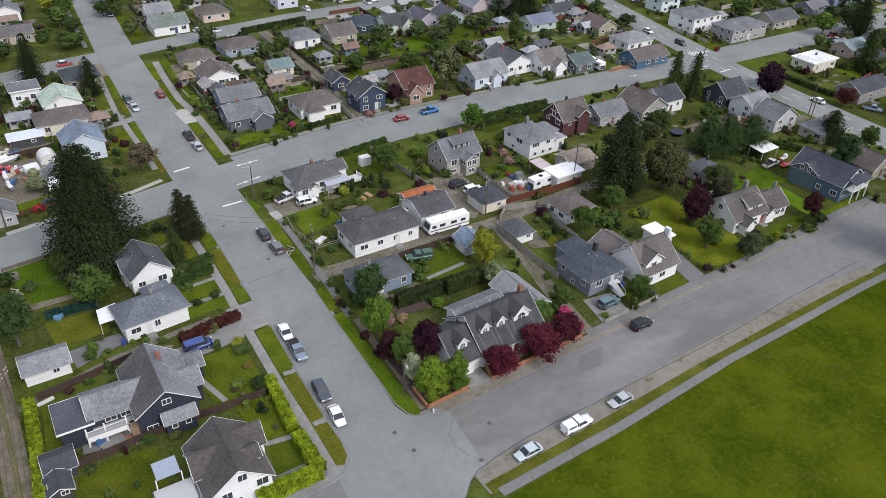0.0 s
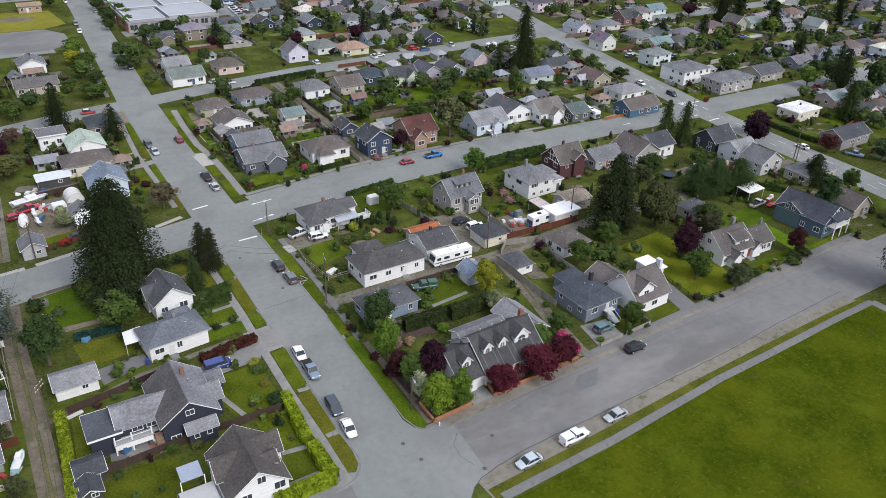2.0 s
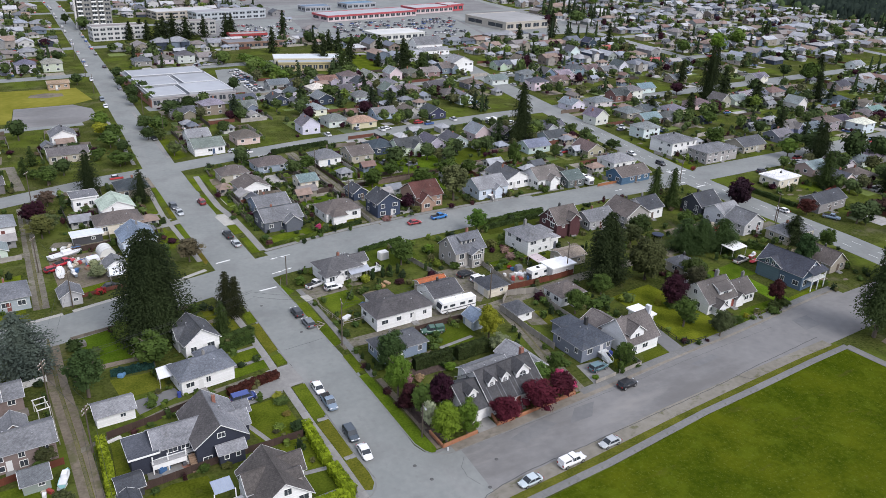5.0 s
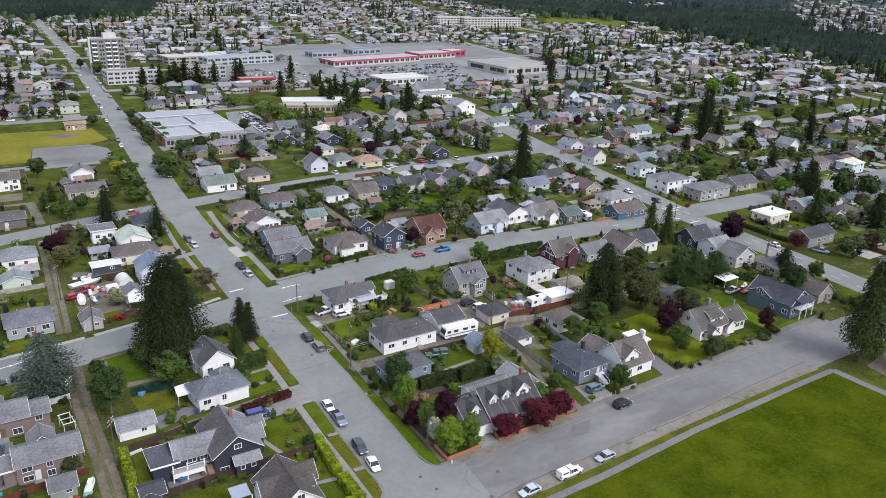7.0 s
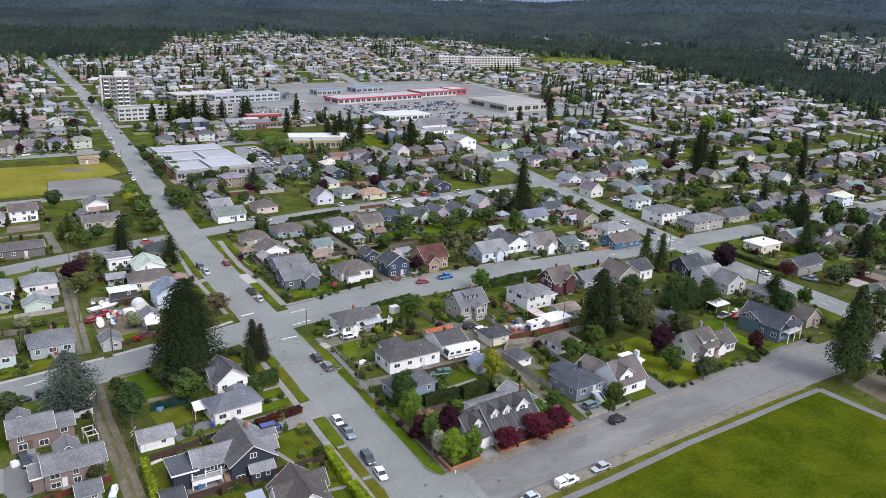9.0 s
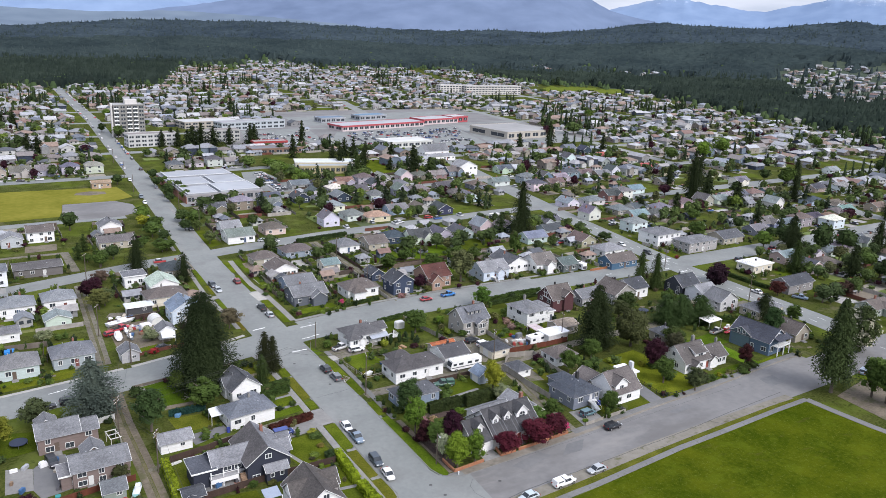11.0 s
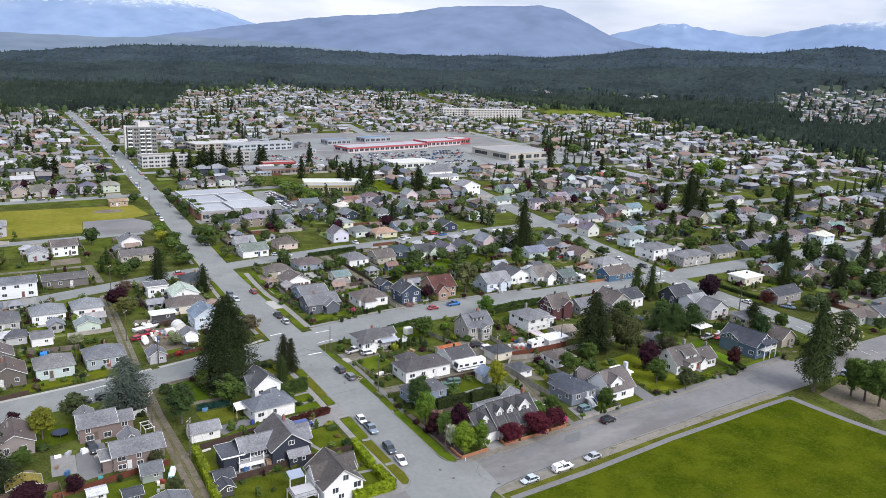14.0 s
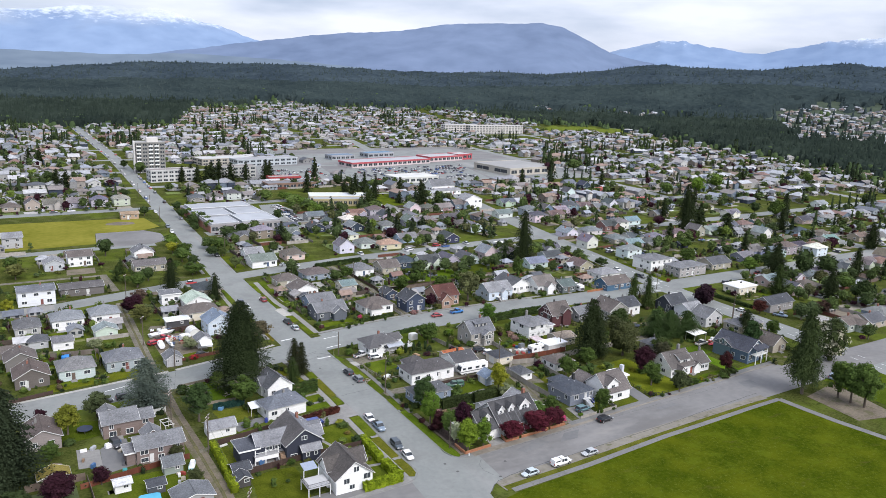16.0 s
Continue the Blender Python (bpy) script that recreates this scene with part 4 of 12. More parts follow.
OUTBUILDINGS += [
    (-58.0, 17.9, 3.8, 3.4, 2.3, 1.4, "x", (0.13, 0.14, 0.15), (0.24, 0.28, 0.25), "grey-green garden shed with a dark roof", "shed"), (-68.0, 13.6, 3.0, 2.6, 2.1, 0.5, "x", (0.55, 0.56, 0.57), WHITE, "small white shed with a pale roof", "shed"), (-62.0, 10.8, 3.2, 2.8, 2.1, 0.6, "x", CHAR, (0.07, 0.07, 0.075), "dark shed with a black roof", "shed"),
    (-66.0, 110.6, 6.4, 5.4, 2.8, 1.5, "y", (0.22, 0.26, 0.26), (0.46, 0.54, 0.46), "pale green gabled garage with a green door", "garage"), (-78.1, 104.4, 5.4, 5.4, 2.9, 0.8, "x", (0.16, 0.16, 0.17), WHITE, "white garage with a low dark roof", "garage"),
    (-84.6, 107.6, 5.2, 5.0, 2.7, 1.4, "hip", DGREY, (0.42, 0.43, 0.44), "grey garage with a hipped roof", "garage"), (-92.0, 101.0, 4.0, 4.0, 2.4, 1.2, "x", BROWN, (0.2, 0.17, 0.15), "brown garden shed with a shingle roof", "shed"),
]
for x, y, L, W, h, rh, ridge, roof, wall, label, cat in OUTBUILDINGS:
    hs, m = simple_house(x, y, L, W, h, rh, ridge, roof, wall, label, chimney=False, door="", windows="", name=cat, category=cat, roof_mat=METAL_ROOF if ridge == "flat" else None)
    window_at(hs, m @ side_pose("S", 0.2 * L, 1.5, L * K, W * K), 0.9, 0.7)
    add_door(hs, m, "W", 0, L * K, W * K, z=0.02, color=(0.6, 0.6, 0.58), garage=W * K > 3.9, steps=1)


# ---- the houses nearest the camera, one by one ----
def corner_house():
    """The long dark-roofed house at the corner, with arched dormers."""
    hs = thing("house", 19.3, 10.8, 0, 8, "large dark-roofed corner house with white arched dormers", "house")
    roof, wall = (0.066, 0.066, 0.070), WHITE
    L, W = 12.2 * K, 10.2 * K
    m = add_block(hs, L, W, 3.0, 4.3, "x", wall, roof)
    add_block(hs, 5.4 * K, 9.0 * K, 2.9, 3.2, "x", wall, roof, -8.4 * K, -0.3 * K)
    add_block(hs, 5.2 * K, 9.0 * K, 2.9, 1.8, "y", wall, LGREY, 8.6 * K, 4.2 * K)
    add_block(hs, 9.0 * K, 3.6 * K, 4.6, 0.9, "x", wall, GREY, -1.0 * K, 3.9 * K)
    for x in (-4.7, -1.35):
        add_dormer(hs, x, -3.1, 5.0, 1.75, 3.0, 1.25, 1.0, "S", WHITE, roof, True)
    add_dormer(hs, 3.0, -3.3, 4.7, 3.3, 3.4, 1.45, 1.6, "S", WHITE, roof, True)
    add_dormer(hs, -9.6, -3.5, 4.15, 1.9, 3.0, 1.3, 1.05, "S", WHITE, roof, True)
    for x in (-6.0, -3.5, -2.6, -0.2, 0.9, 5.0):      # battens that part the rain below the dormers
        zz = lambda y: 3.0 + 4.3 * (1 + y / (W / 2)) + 0.19
        part("batten", Build().tube((x, -3.0, zz(-3.0)), (x, -W / 2 - 0.35, zz(-W / 2 - 0.35)), 0.06, 0.06, 4), PLAIN, hs, color=(0.16, 0.165, 0.175))
    add_chimney(hs, 5.6, 0.5, 5, 8.7, 0.75)
    add_vents(hs, [(-3, 1.5, 6.4), (0, 1.8, 6.2), (2, 1.5, 6.4)])
    add_door(hs, m, "S", -9.1 * K, L, W, 0.05, (0.7, 0.7, 0.68), garage=True)
    add_door(hs, m, "S", 0.5, L, W, 0.3)
    add_windows(hs, m, L, W, 3, [("S", -3.5, 1.6, 1.6, 1.2), ("S", 3.5, 1.6, 1.6, 1.2), ("W", -2, 4.6, 1.0, 1.1), ("E", -1.5, 1.6, 1.2, 1.2)])


def hedge_corner_house():
    """The white gabled house with a deck behind the clipped hedge."""
    hs = thing("house", -26.0, 0.3, 0, 5, "white gabled house with a brown shingle roof and dormers", "house")
    roof = (0.092, 0.083, 0.078)
    L, W = 8.0 * K, 9.6 * K
    m = add_block(hs, L, W, 3.6, 3.4, "y", WHITE, roof)
    add_block(hs, 4.4, 4.0, 3.7, 2.1, "x", WHITE, roof, 3.3, 2.9)
    add_block(hs, 4.2, 4.4, 4.3, 2.0, "x", WHITE, roof, -2.7, 0.9)
    add_dormer(hs, 3.9, -1.2, 4.1, 2.6, 3.2, 0.9, 0.9, "E", (0.3, 0.28, 0.27), roof)
    add_windows(hs, m, L, W, 4, [("S", 0.4, 5.2, 1.2, 1.2), ("S", -1.9, 2.8, 1.3, 1.2), ("S", 3.0, 3.0, 1.6, 1.3), ("S", -0.6, 1.2, 1.2, 1.0), ("S", 3.2, 1.0, 1.2, 0.8), ("E", -2, 2.4, 1.2, 1.2)])
    deck = thing("deck", -33.0, -1.0, 0, 5, "raised white deck with black railing", "deck")
    part("platform", Build().box(-2.6, -3.4, 2.35, 2.6, 1.4, 2.55), PLAIN, deck, color=(0.42, 0.42, 0.42))
    for x in (-2.5, 0, 2.5):
        for y in (-3.3, 1.3):
            part("post", Build().box(x - 0.08, y - 0.08, 0, x + 0.08, y + 0.08, 2.35), TRIM, deck)
    for a, b in (((-2.55, -3.35), (-2.55, 1.35)), ((-2.55, -3.35), (2.5, -3.35))):
        r = Build()
        r.tube((*a, 3.5), (*b, 3.5), 0.04, 0.04, 6).tube((*a, 2.7), (*b, 2.7), 0.03, 0.03, 6)
        n = 26
        for i in range(n + 1):
            p = [a[k] + (b[k] - a[k]) * i / n for k in range(2)]
            r.tube((*p, 2.55), (*p, 3.5), 0.02, 0.02, 4)
        part("railing", r, CABLE, deck)
    ro = Build().slab([(-1.7, 1.4, 4.3), (1.5, 1.4, 4.3), (1.5, 4.2, 4.8), (-1.7, 4.2, 4.8)], 0.05)
    part("glass_roof", ro, PLAIN, deck, "pale ribbed glass porch roof", (0.26, 0.30, 0.37))
    for i in range(7):
        x = -1.6 + i * 0.5
        rb = Build()
        rb.add(*beam((x, 1.4, 4.32), (x, 4.2, 4.82), 0.028))
        part("rafter", rb, PLAIN, deck, color=(0.3, 0.33, 0.38))
    for x in (-1.8, 1.6):
        part("post", Build().box(x - 0.07, 1.4, 2.55, x + 0.07, 1.54, 4.3), TRIM, deck)


def beam(a, b, r):
    q = Build().tube(a, b, r, r, 4)
    return q.v, q.f


def navy_house():
    DARK_NAVY = (0.030, 0.034, 0.050)
    hs = thing("house", -31.6, 17.6, 0, 5, "navy house with pale grey cross-gabled roof and porch", "house")
    roof = (0.205, 0.21, 0.225)
    L, W = 8.0 * K, 10.6 * K
    m = add_block(hs, L, W, 4.3, 3.2, "y", DARK_NAVY, roof)
    m2 = add_block(hs, 8.0 * K, 5.6 * K, 4.0, 2.0, "x", DARK_NAVY, roof, -5.6 * K, 0.4 * K)
    add_block(hs, 3.9 * K, 5.4 * K, 3.75, 0.35, "flat", DARK_NAVY, (0.085, 0.092, 0.11), -11.4 * K, -0.1 * K)
    add_block(hs, 3.4 * K, 3.2 * K, 2.9, 1.2, "x", DARK_NAVY, (0.16, 0.165, 0.18), 5.2 * K, 4.0 * K)
    add_block(hs, 3.4, 4.4, 3.9, 1.6, "x", DARK_NAVY, roof, 4.2, -0.2)
    add_block(hs, 4.4, 2.4, 3.0, 0.8, "x", DARK_NAVY, (0.24, 0.245, 0.26), 1.2, -W / 2 - 0.6)
    add_windows(hs, m, L, W, 4.3, [("S", 0, 5.4, 1.2, 0.9), ("S", -2.6, 1.3, 1.5, 0.9), ("E", -3, 2.6, 1.2, 1.2), ("E", 1, 2.6, 1.2, 1.2)])
    add_windows(hs, m2, 8 * K, 5.6 * K, 4, [("S", -1.5, 3.0, 1.5, 0.8), ("S", 0.6, 3.0, 1.3, 0.8)])
    window_at(hs, Matrix.Translation((0.2, -W / 2 - 1.8, 1.9)), 0.7, 0.8)
    window_at(hs, Matrix.Translation((2.2, -W / 2 - 1.8, 1.9)), 0.7, 0.8)
    for i in range(9):
        part("step", Build().box(-5.5, -W * 0.30 - 0.6 - i * 0.32, 0, -4.3, -W * 0.30 - 0.28 - i * 0.32, 2.2 - i * 0.24), WOOD, hs, "worn wooden step", (0.22, 0.15, 0.10))
    po = Build().box(-11.5, -W * 0.30 - 0.6, 2.0, -4.0, -W * 0.2, 2.2)
    part("porch_floor", po, WOOD, hs, color=(0.3, 0.3, 0.3))
    for x in (-11.3, -8.8, -5.8):
        part("porch_post", Build().box(x - 0.1, -W * 0.30 - 0.5, 0, x + 0.1, -W * 0.30 - 0.3, 3.6), TRIM, hs)
    pr = Build().box(-11.4, -W * 0.30 - 0.55, 3.0, -5.7, -W * 0.30 - 0.47, 3.08).box(-11.4, -W * 0.30 - 0.54, 1.0, -5.7, -W * 0.30 - 0.48, 2.1)
    part("porch_rail", pr, TRIM, hs)
    a, ze, zr = W / 2 + 0.36, 4.3 - 3.2 * 0.45 / (L / 2) + 0.16, 4.3 + 3.2 + 0.16
    # older shingles on the west slope, its shade put into the colour too
    part("old_slope", Build().slab([(-L / 2 - 0.45, a, ze + 0.03), (-L / 2 - 0.45, -a, ze + 0.03), (-0.06, -a, zr + 0.03), (-0.06, a, zr + 0.03)], 0.028), SHINGLE, hs, "weathered brown-grey shingle slope", (0.10, 0.094, 0.094))
    add_chimney(hs, 1.2, 2.5, 5, 8.2, 0.6)
    add_vents(hs, [(1.6, 0.5, 6.6), (1.4, 3.6, 6.8)])


def blue_grey_house():
    hs = thing("house", 43.2, 17.8, 0, 8, "blue-grey house with a dark hipped roof and white stair", "house")
    roof, wall = (0.062, 0.072, 0.09), (0.165, 0.185, 0.225)
    L, W = 8.3 * K, 8.5 * K
    m = add_block(hs, L, W, 3.5, 1.9, "hip", wall, roof)
    add_block(hs, 5.0 * K, 4.6 * K, 2.9, 1.3, "hip", wall, roof, 2.0 * K, 6.2 * K)
    add_windows(hs, m, L, W, 3.5, [("W", -2.8, 2.5, 0.8, 0.9), ("W", 0.0, 0.9, 0.9, 0.8), ("W", 2.8, 2.3, 1.0, 1.1), ("S", -2.2, 2.3, 1.5, 1.2), ("S", 3.4, 2.4, 1.0, 1.1)])
    add_chimney(hs, 2.2, 1.6, 3.6, 6.6, 0.7, CABLE)
    add_vents(hs, [(-0.6, 0.5, 5.2), (0.3, -0.8, 5.1)])
    for i in range(9):
        part("step", Build().box(0.6, -W / 2 - 1.2 - i * 0.28, 0, 1.8, -W / 2 - 0.92 - i * 0.28, 1.32 - i * 0.145), TRIM, hs)
    part("landing", Build().box(0.4, -W / 2 - 1.0, 1.2, 2.8, -W / 2, 1.4), TRIM, hs)
    for x in (0.6, 1.8):
        part("handrail", Build().tube((x, -W / 2 - 0.9, 2.3), (x, -W / 2 - 3.5, 1.0), 0.05, 0.05, 6).tube((x, -W / 2 - 3.5, 0), (x, -W / 2 - 3.5, 1.0), 0.05, 0.05, 6).tube((x, -W / 2 - 0.9, 1.3), (x, -W / 2 - 0.9, 2.3), 0.05, 0.05, 6), TRIM, hs)
    add_door(hs, m, "S", 1.4, L, W, 1.4, (0.6, 0.6, 0.6), steps=0)


def white_dormer_house():
    hs = thing("house", 53.6, 15.8, 0, 8, "white house with a brown roof, big dormer and chimney", "house")
    roof = (0.135, 0.120, 0.115)
    L, W = 8.6 * K, 8.6 * K
    m = add_block(hs, L, W, 3.2, 4.2, "x", WHITE, roof)
    add_block(hs, 6.4 * K, 5.4 * K, 2.8, 1.9, "y", WHITE, roof, -1.6 * K, 6.4 * K)
    m3 = add_block(hs, 4.0 * K, 4.4 * K, 5.3, 1.6, "y", WHITE, roof, -1.6 * K, -1.4 * K)
    window_at(hs, m3 @ side_pose("S", 0, 4.3, 4 * K, 4.4 * K), 1.3, 1.1)
    add_windows(hs, m, L, W, 3.2, [("S", 0.5, 1.6, 1.6, 1.1), ("S", -2.8, 1.6, 1.1, 1.1), ("E", -2.0, 1.6, 1.6, 1.2), ("E", 0.4, 4.6, 0.9, 1.2)])
    b = Build().box(L / 2, -1.1, 0, L / 2 + 0.75, 0.1, 8.6)
    part("chimney", b, PLAIN, hs, "tall pale chimney stack", (0.55, 0.56, 0.58))


def long_white_house():
    hs = thing("house", 82.8, 22.8, 0, 5, "white rambling house with grey-brown roofs and chimneys", "house")
    roof = (0.105, 0.095, 0.090)
    L, W = 9.4 * K, 8.4 * K
    m = add_block(hs, L, W, 3.3, 3.6, "x", WHITE, roof)
    m2 = add_block(hs, 7.0 * K, 6.2 * K, 3.0, 2.4, "x", WHITE, roof, 7.6 * K, -1.2 * K)
    m3 = add_block(hs, 4.2 * K, 4.4 * K, 5.2, 1.0, "x", WHITE, roof, 1.6 * K, -1.2 * K)
    window_at(hs, m3 @ side_pose("S", 0, 4.5, 4.2 * K, 4.4 * K), 1.8, 0.9)
    add_block(hs, 2.6, 2.2, 2.7, 1.2, "y", WHITE, roof, -2.2, -W / 2 - 0.9)
    add_block(hs, 2.8, 2.0, 2.6, 1.1, "y", WHITE, roof, 6.0, -W / 2 + 0.3)
    add_block(hs, 5.0, 3.0, 2.6, 0.5, "flat", WHITE, (0.35, 0.35, 0.36), -1.6, W / 2 + 1.3)
    add_windows(hs, m, L, W, 3.3, [("W", -1.6, 1.6, 1.2, 1.2), ("W", 1.4, 1.6, 1.2, 1.2), ("W", 0, 4.6, 1.0, 1.1), ("S", -4.2, 1.5, 0.9, 1.1), ("S", 1.2, 1.6, 1.8, 1.2)])
    add_windows(hs, m2, 7 * K, 6.2 * K, 3, [("S", 0.8, 1.6, 1.4, 1.1), ("S", 2.6, 1.6, 1.0, 1.1)])
    add_chimney(hs, 3.8, 1.4, 3.4, 8.0, 0.8, CONCRETE)
    add_chimney(hs, 11.6, -0.6, 3, 6.6, 0.6, CONCRETE)
    add_vents(hs, [(-2.4, -1.2, 5.9), (8.5, -2.2, 4.7)])
    add_door(hs, m, "S", 4.0, L, W, 0.3)


def big_blue_house():
    hs = thing("house", 112.2, 25.3, 0, 10, "big dark blue house with white trim and balcony", "house")
    roof, wall = (0.055, 0.06, 0.078), (0.075, 0.115, 0.165)
    L, W = 8.6 * K, 12.2 * K
    m = add_block(hs, L, W, 4.3, 3.3, "y", wall, roof)
    add_block(hs, 4.4 * K, 5.6 * K, 4.6, 1.7, "x", (0.085, 0.13, 0.15), roof, -2.3 * K, 2.6 * K)
    add_windows(hs, m, L, W, 4.6, [("W", -5.2, 3.4, 1.2, 1.1), ("W", -2.4, 1.8, 1.0, 1.4), ("W", 1.2, 1.8, 1.0, 1.2), ("W", 5.0, 1.8, 1.5, 1.2), ("S", 0, 5.6, 1.6, 1.4), ("S", -3, 2, 1.6, 1.6), ("S", 2.6, 2, 1.6, 1.6)])
    for y in (1.9, 3.7):
        window_at(hs, Matrix.Translation((-4.5 * K, y, 4.9)) @ rotz(-90), 0.9, 1.0)
    ba = Build().box(-3.0, -W / 2 - 2.0, 2.9, 3.6, -W / 2, 3.1)
    part("balcony", ba, TRIM, hs)
    for x in (-2.9, 0.3, 3.5):
        part("balcony_post", Build().box(x - 0.1, -W / 2 - 2.0, 0, x + 0.1, -W / 2 - 1.8, 5.2), TRIM, hs)
    rl = Build().box(-3.0, -W / 2 - 2.0, 4.0, 3.6, -W / 2 - 1.92, 4.1)
    for i in range(23):
        rl.box(-3.0 + i * 0.3, -W / 2 - 1.98, 3.1, -2.96 + i * 0.3, -W / 2 - 1.94, 4.0)
    part("balcony_rail", rl, TRIM, hs)
    part("porch_roof", Build().slab([(-3.4, -W / 2 - 2.4, 5.1), (4.0, -W / 2 - 2.4, 5.1), (4.0, -W / 2, 5.9), (-3.4, -W / 2, 5.9)], 0.12), SHINGLE, hs, color=roof)


def white_corner_house():
    """The low white house at the crossing, with a hipped roof, a bay and a carport."""
    hs = thing("house", 8.4, 69.8, 0, 9, "white corner house with a dark grey hipped roof", "house")
    roof = (0.105, 0.104, 0.108)
    L, W = 9.6 * K, 7.2 * K
    m = add_block(hs, L, W, 3.5, 1.9, "hip", WHITE, roof)
    mb = add_block(hs, 3.4, 3.2, 3.3, 1.2, "hip", WHITE, roof, -L / 2 + 0.9, -W / 2 + 0.2)
    add_block(hs, 4.2, 4.4, 3.2, 1.3, "x", WHITE, roof, L / 2 + 1.0, 0.9)
    add_block(hs, 1.8, 1.6, 2.6, 0.7, "y", WHITE, roof, -1.9, -W / 2 - 0.6)
    add_windows(hs, m, L, W, 3.5, [("S", 0.9, 2.1, 1.8, 1.2), ("S", 3.6, 2.1, 1.2, 1.1), ("S", 0.9, 0.6, 1.2, 0.5), ("W", 1.2, 2.1, 1.2, 1.2)])
    add_windows(hs, mb, 3.4, 3.2, 3.3, [("S", 0, 2.1, 1.4, 1.2), ("W", 0, 2.1, 1.2, 1.2)])
    add_door(hs, m, "S", 2.4, L, W, 0.3, (0.5, 0.5, 0.48))
    add_chimney(hs, 0.6, 0.6, 4.4, 6.3, 0.6)
    add_vents(hs, [(0.9 + 0.7 * i, 0.9 + 0.1 * i, 5.2 - 0.05 * i) for i in range(4)])
    deck = thing("deck", 17.2, 67.6, 0, 9, "raised white deck with pale rails behind a house", "deck")
    part("platform", Build().box(-1.6, -1.6, 1.0, 1.6, 1.6, 1.15), WOOD, deck, color=(0.5, 0.5, 0.48))
    for x in (-1.5, 1.5):
        for y in (-1.5, 1.5):
            part("post", Build().box(x - 0.07, y - 0.07, 0, x + 0.07, y + 0.07, 2.1), TRIM, deck)
    for a, b in (((-1.5, -1.5), (1.5, -1.5)), ((1.5, -1.5), (1.5, 1.5))):
        r = Build()
        for z in (1.4, 1.7, 2.0):
            r.tube((*a, z), (*b, z), 0.05, 0.05, 4)
        part("railing", r, TRIM, deck)


def tan_house():
    """The tall grey-tan house with a long dormer and a glazed porch."""
    hs = thing("house", 40.6, 66.2, 0, 8, "two-storey tan shingled house with a grey roof and dormer", "house")
    roof, wall = (0.145, 0.152, 0.168), (0.31, 0.295, 0.27)
    L, W = 9.0 * K, 7.4 * K
    m = add_block(hs, L, W, 4.7, 3.3, "x", wall, roof)
    shed_dormer(hs, -2.2, 2.6, -2.5, 5.6, 7.2, 8.05, wall, roof)
    m2 = add_block(hs, 3.2, 2.2, 4.2, 0.9, "y", wall, roof, 0.9, -W / 2 - 0.9)
    add_windows(hs, m2, 3.2, 2.2, 4.2, [("S", -0.7, 3.2, 1.1, 1.3), ("S", 0.7, 3.2, 1.1, 1.3), ("W", 0, 3.2, 1.2, 1.2), ("S", 0, 1.2, 1.4, 0.9)])
    add_windows(hs, m, L, W, 4.7, [("S", -2.9, 3.3, 1.5, 1.4), ("S", 3.7, 3.3, 1.5, 1.4), ("S", -2.9, 1.1, 1.2, 0.8), ("W", -0.8, 5.6, 0.9, 1.2), ("W", 1.2, 3.2, 0.8, 1.2), ("W", -2.0, 1.6, 0.8, 1.0)])
    add_door(hs, m, "S", -1.4, L, W, 0.2, (0.4, 0.38, 0.35), steps=1)
    add_chimney(hs, 1.8, 0.5, 7.4, 9.2, 0.6)


def white_two_level():
    """The white house on a raised basement, hipped, with a lower eastern end."""
    hs = thing("house", 61.2, 67.1, 0, 8, "white two-level house with a grey hipped roof", "house")
    L, W = 8.0 * K, 9.4 * K
    m = add_block(hs, L, W, 4.5, 1.8, "hip", WHITE, (0.185, 0.19, 0.20))
    add_block(hs, 4.6, 5.2, 4.1, 1.1, "hip", WHITE, (0.19, 0.195, 0.205), L / 2 + 1.2, 1.2)
    me = add_block(hs, 2.8, 4.0, 3.4, 0.3, "flat", WHITE, (0.30, 0.30, 0.31), L / 2 + 1.35, -3.2)
    add_windows(hs, m, L, W, 4.9, [("S", -3.0, 3.7, 1.0, 1.2), ("S", -1.9, 3.7, 1.0, 1.2), ("S", 1.6, 3.7, 1.2, 1.1), ("S", -2.5, 1.2, 0.9, 0.8), ("S", 0.2, 1.2, 0.9, 0.8), ("S", 2.6, 1.2, 0.9, 0.8), ("W", -3.2, 3.7, 1.2, 1.2), ("W", 1.0, 3.7, 2.2, 1.4), ("W", -1.2, 1.2, 0.9, 0.8)])
    add_door(hs, me, "S", 0.2, 2.8, 4.0, 0.3, (0.10, 0.11, 0.13))
    add_chimney(hs, 0.4, 2.2, 5.6, 7.8, 0.7, CONCRETE)
    add_vents(hs, [(-1.6, 0.4, 6.0), (1.5, -0.8, 5.9)])


white_corner_house()
tan_house()
white_two_level()
corner_house()
hedge_corner_house()
navy_house()
blue_grey_house()
white_dormer_house()
long_white_house()
big_blue_house()


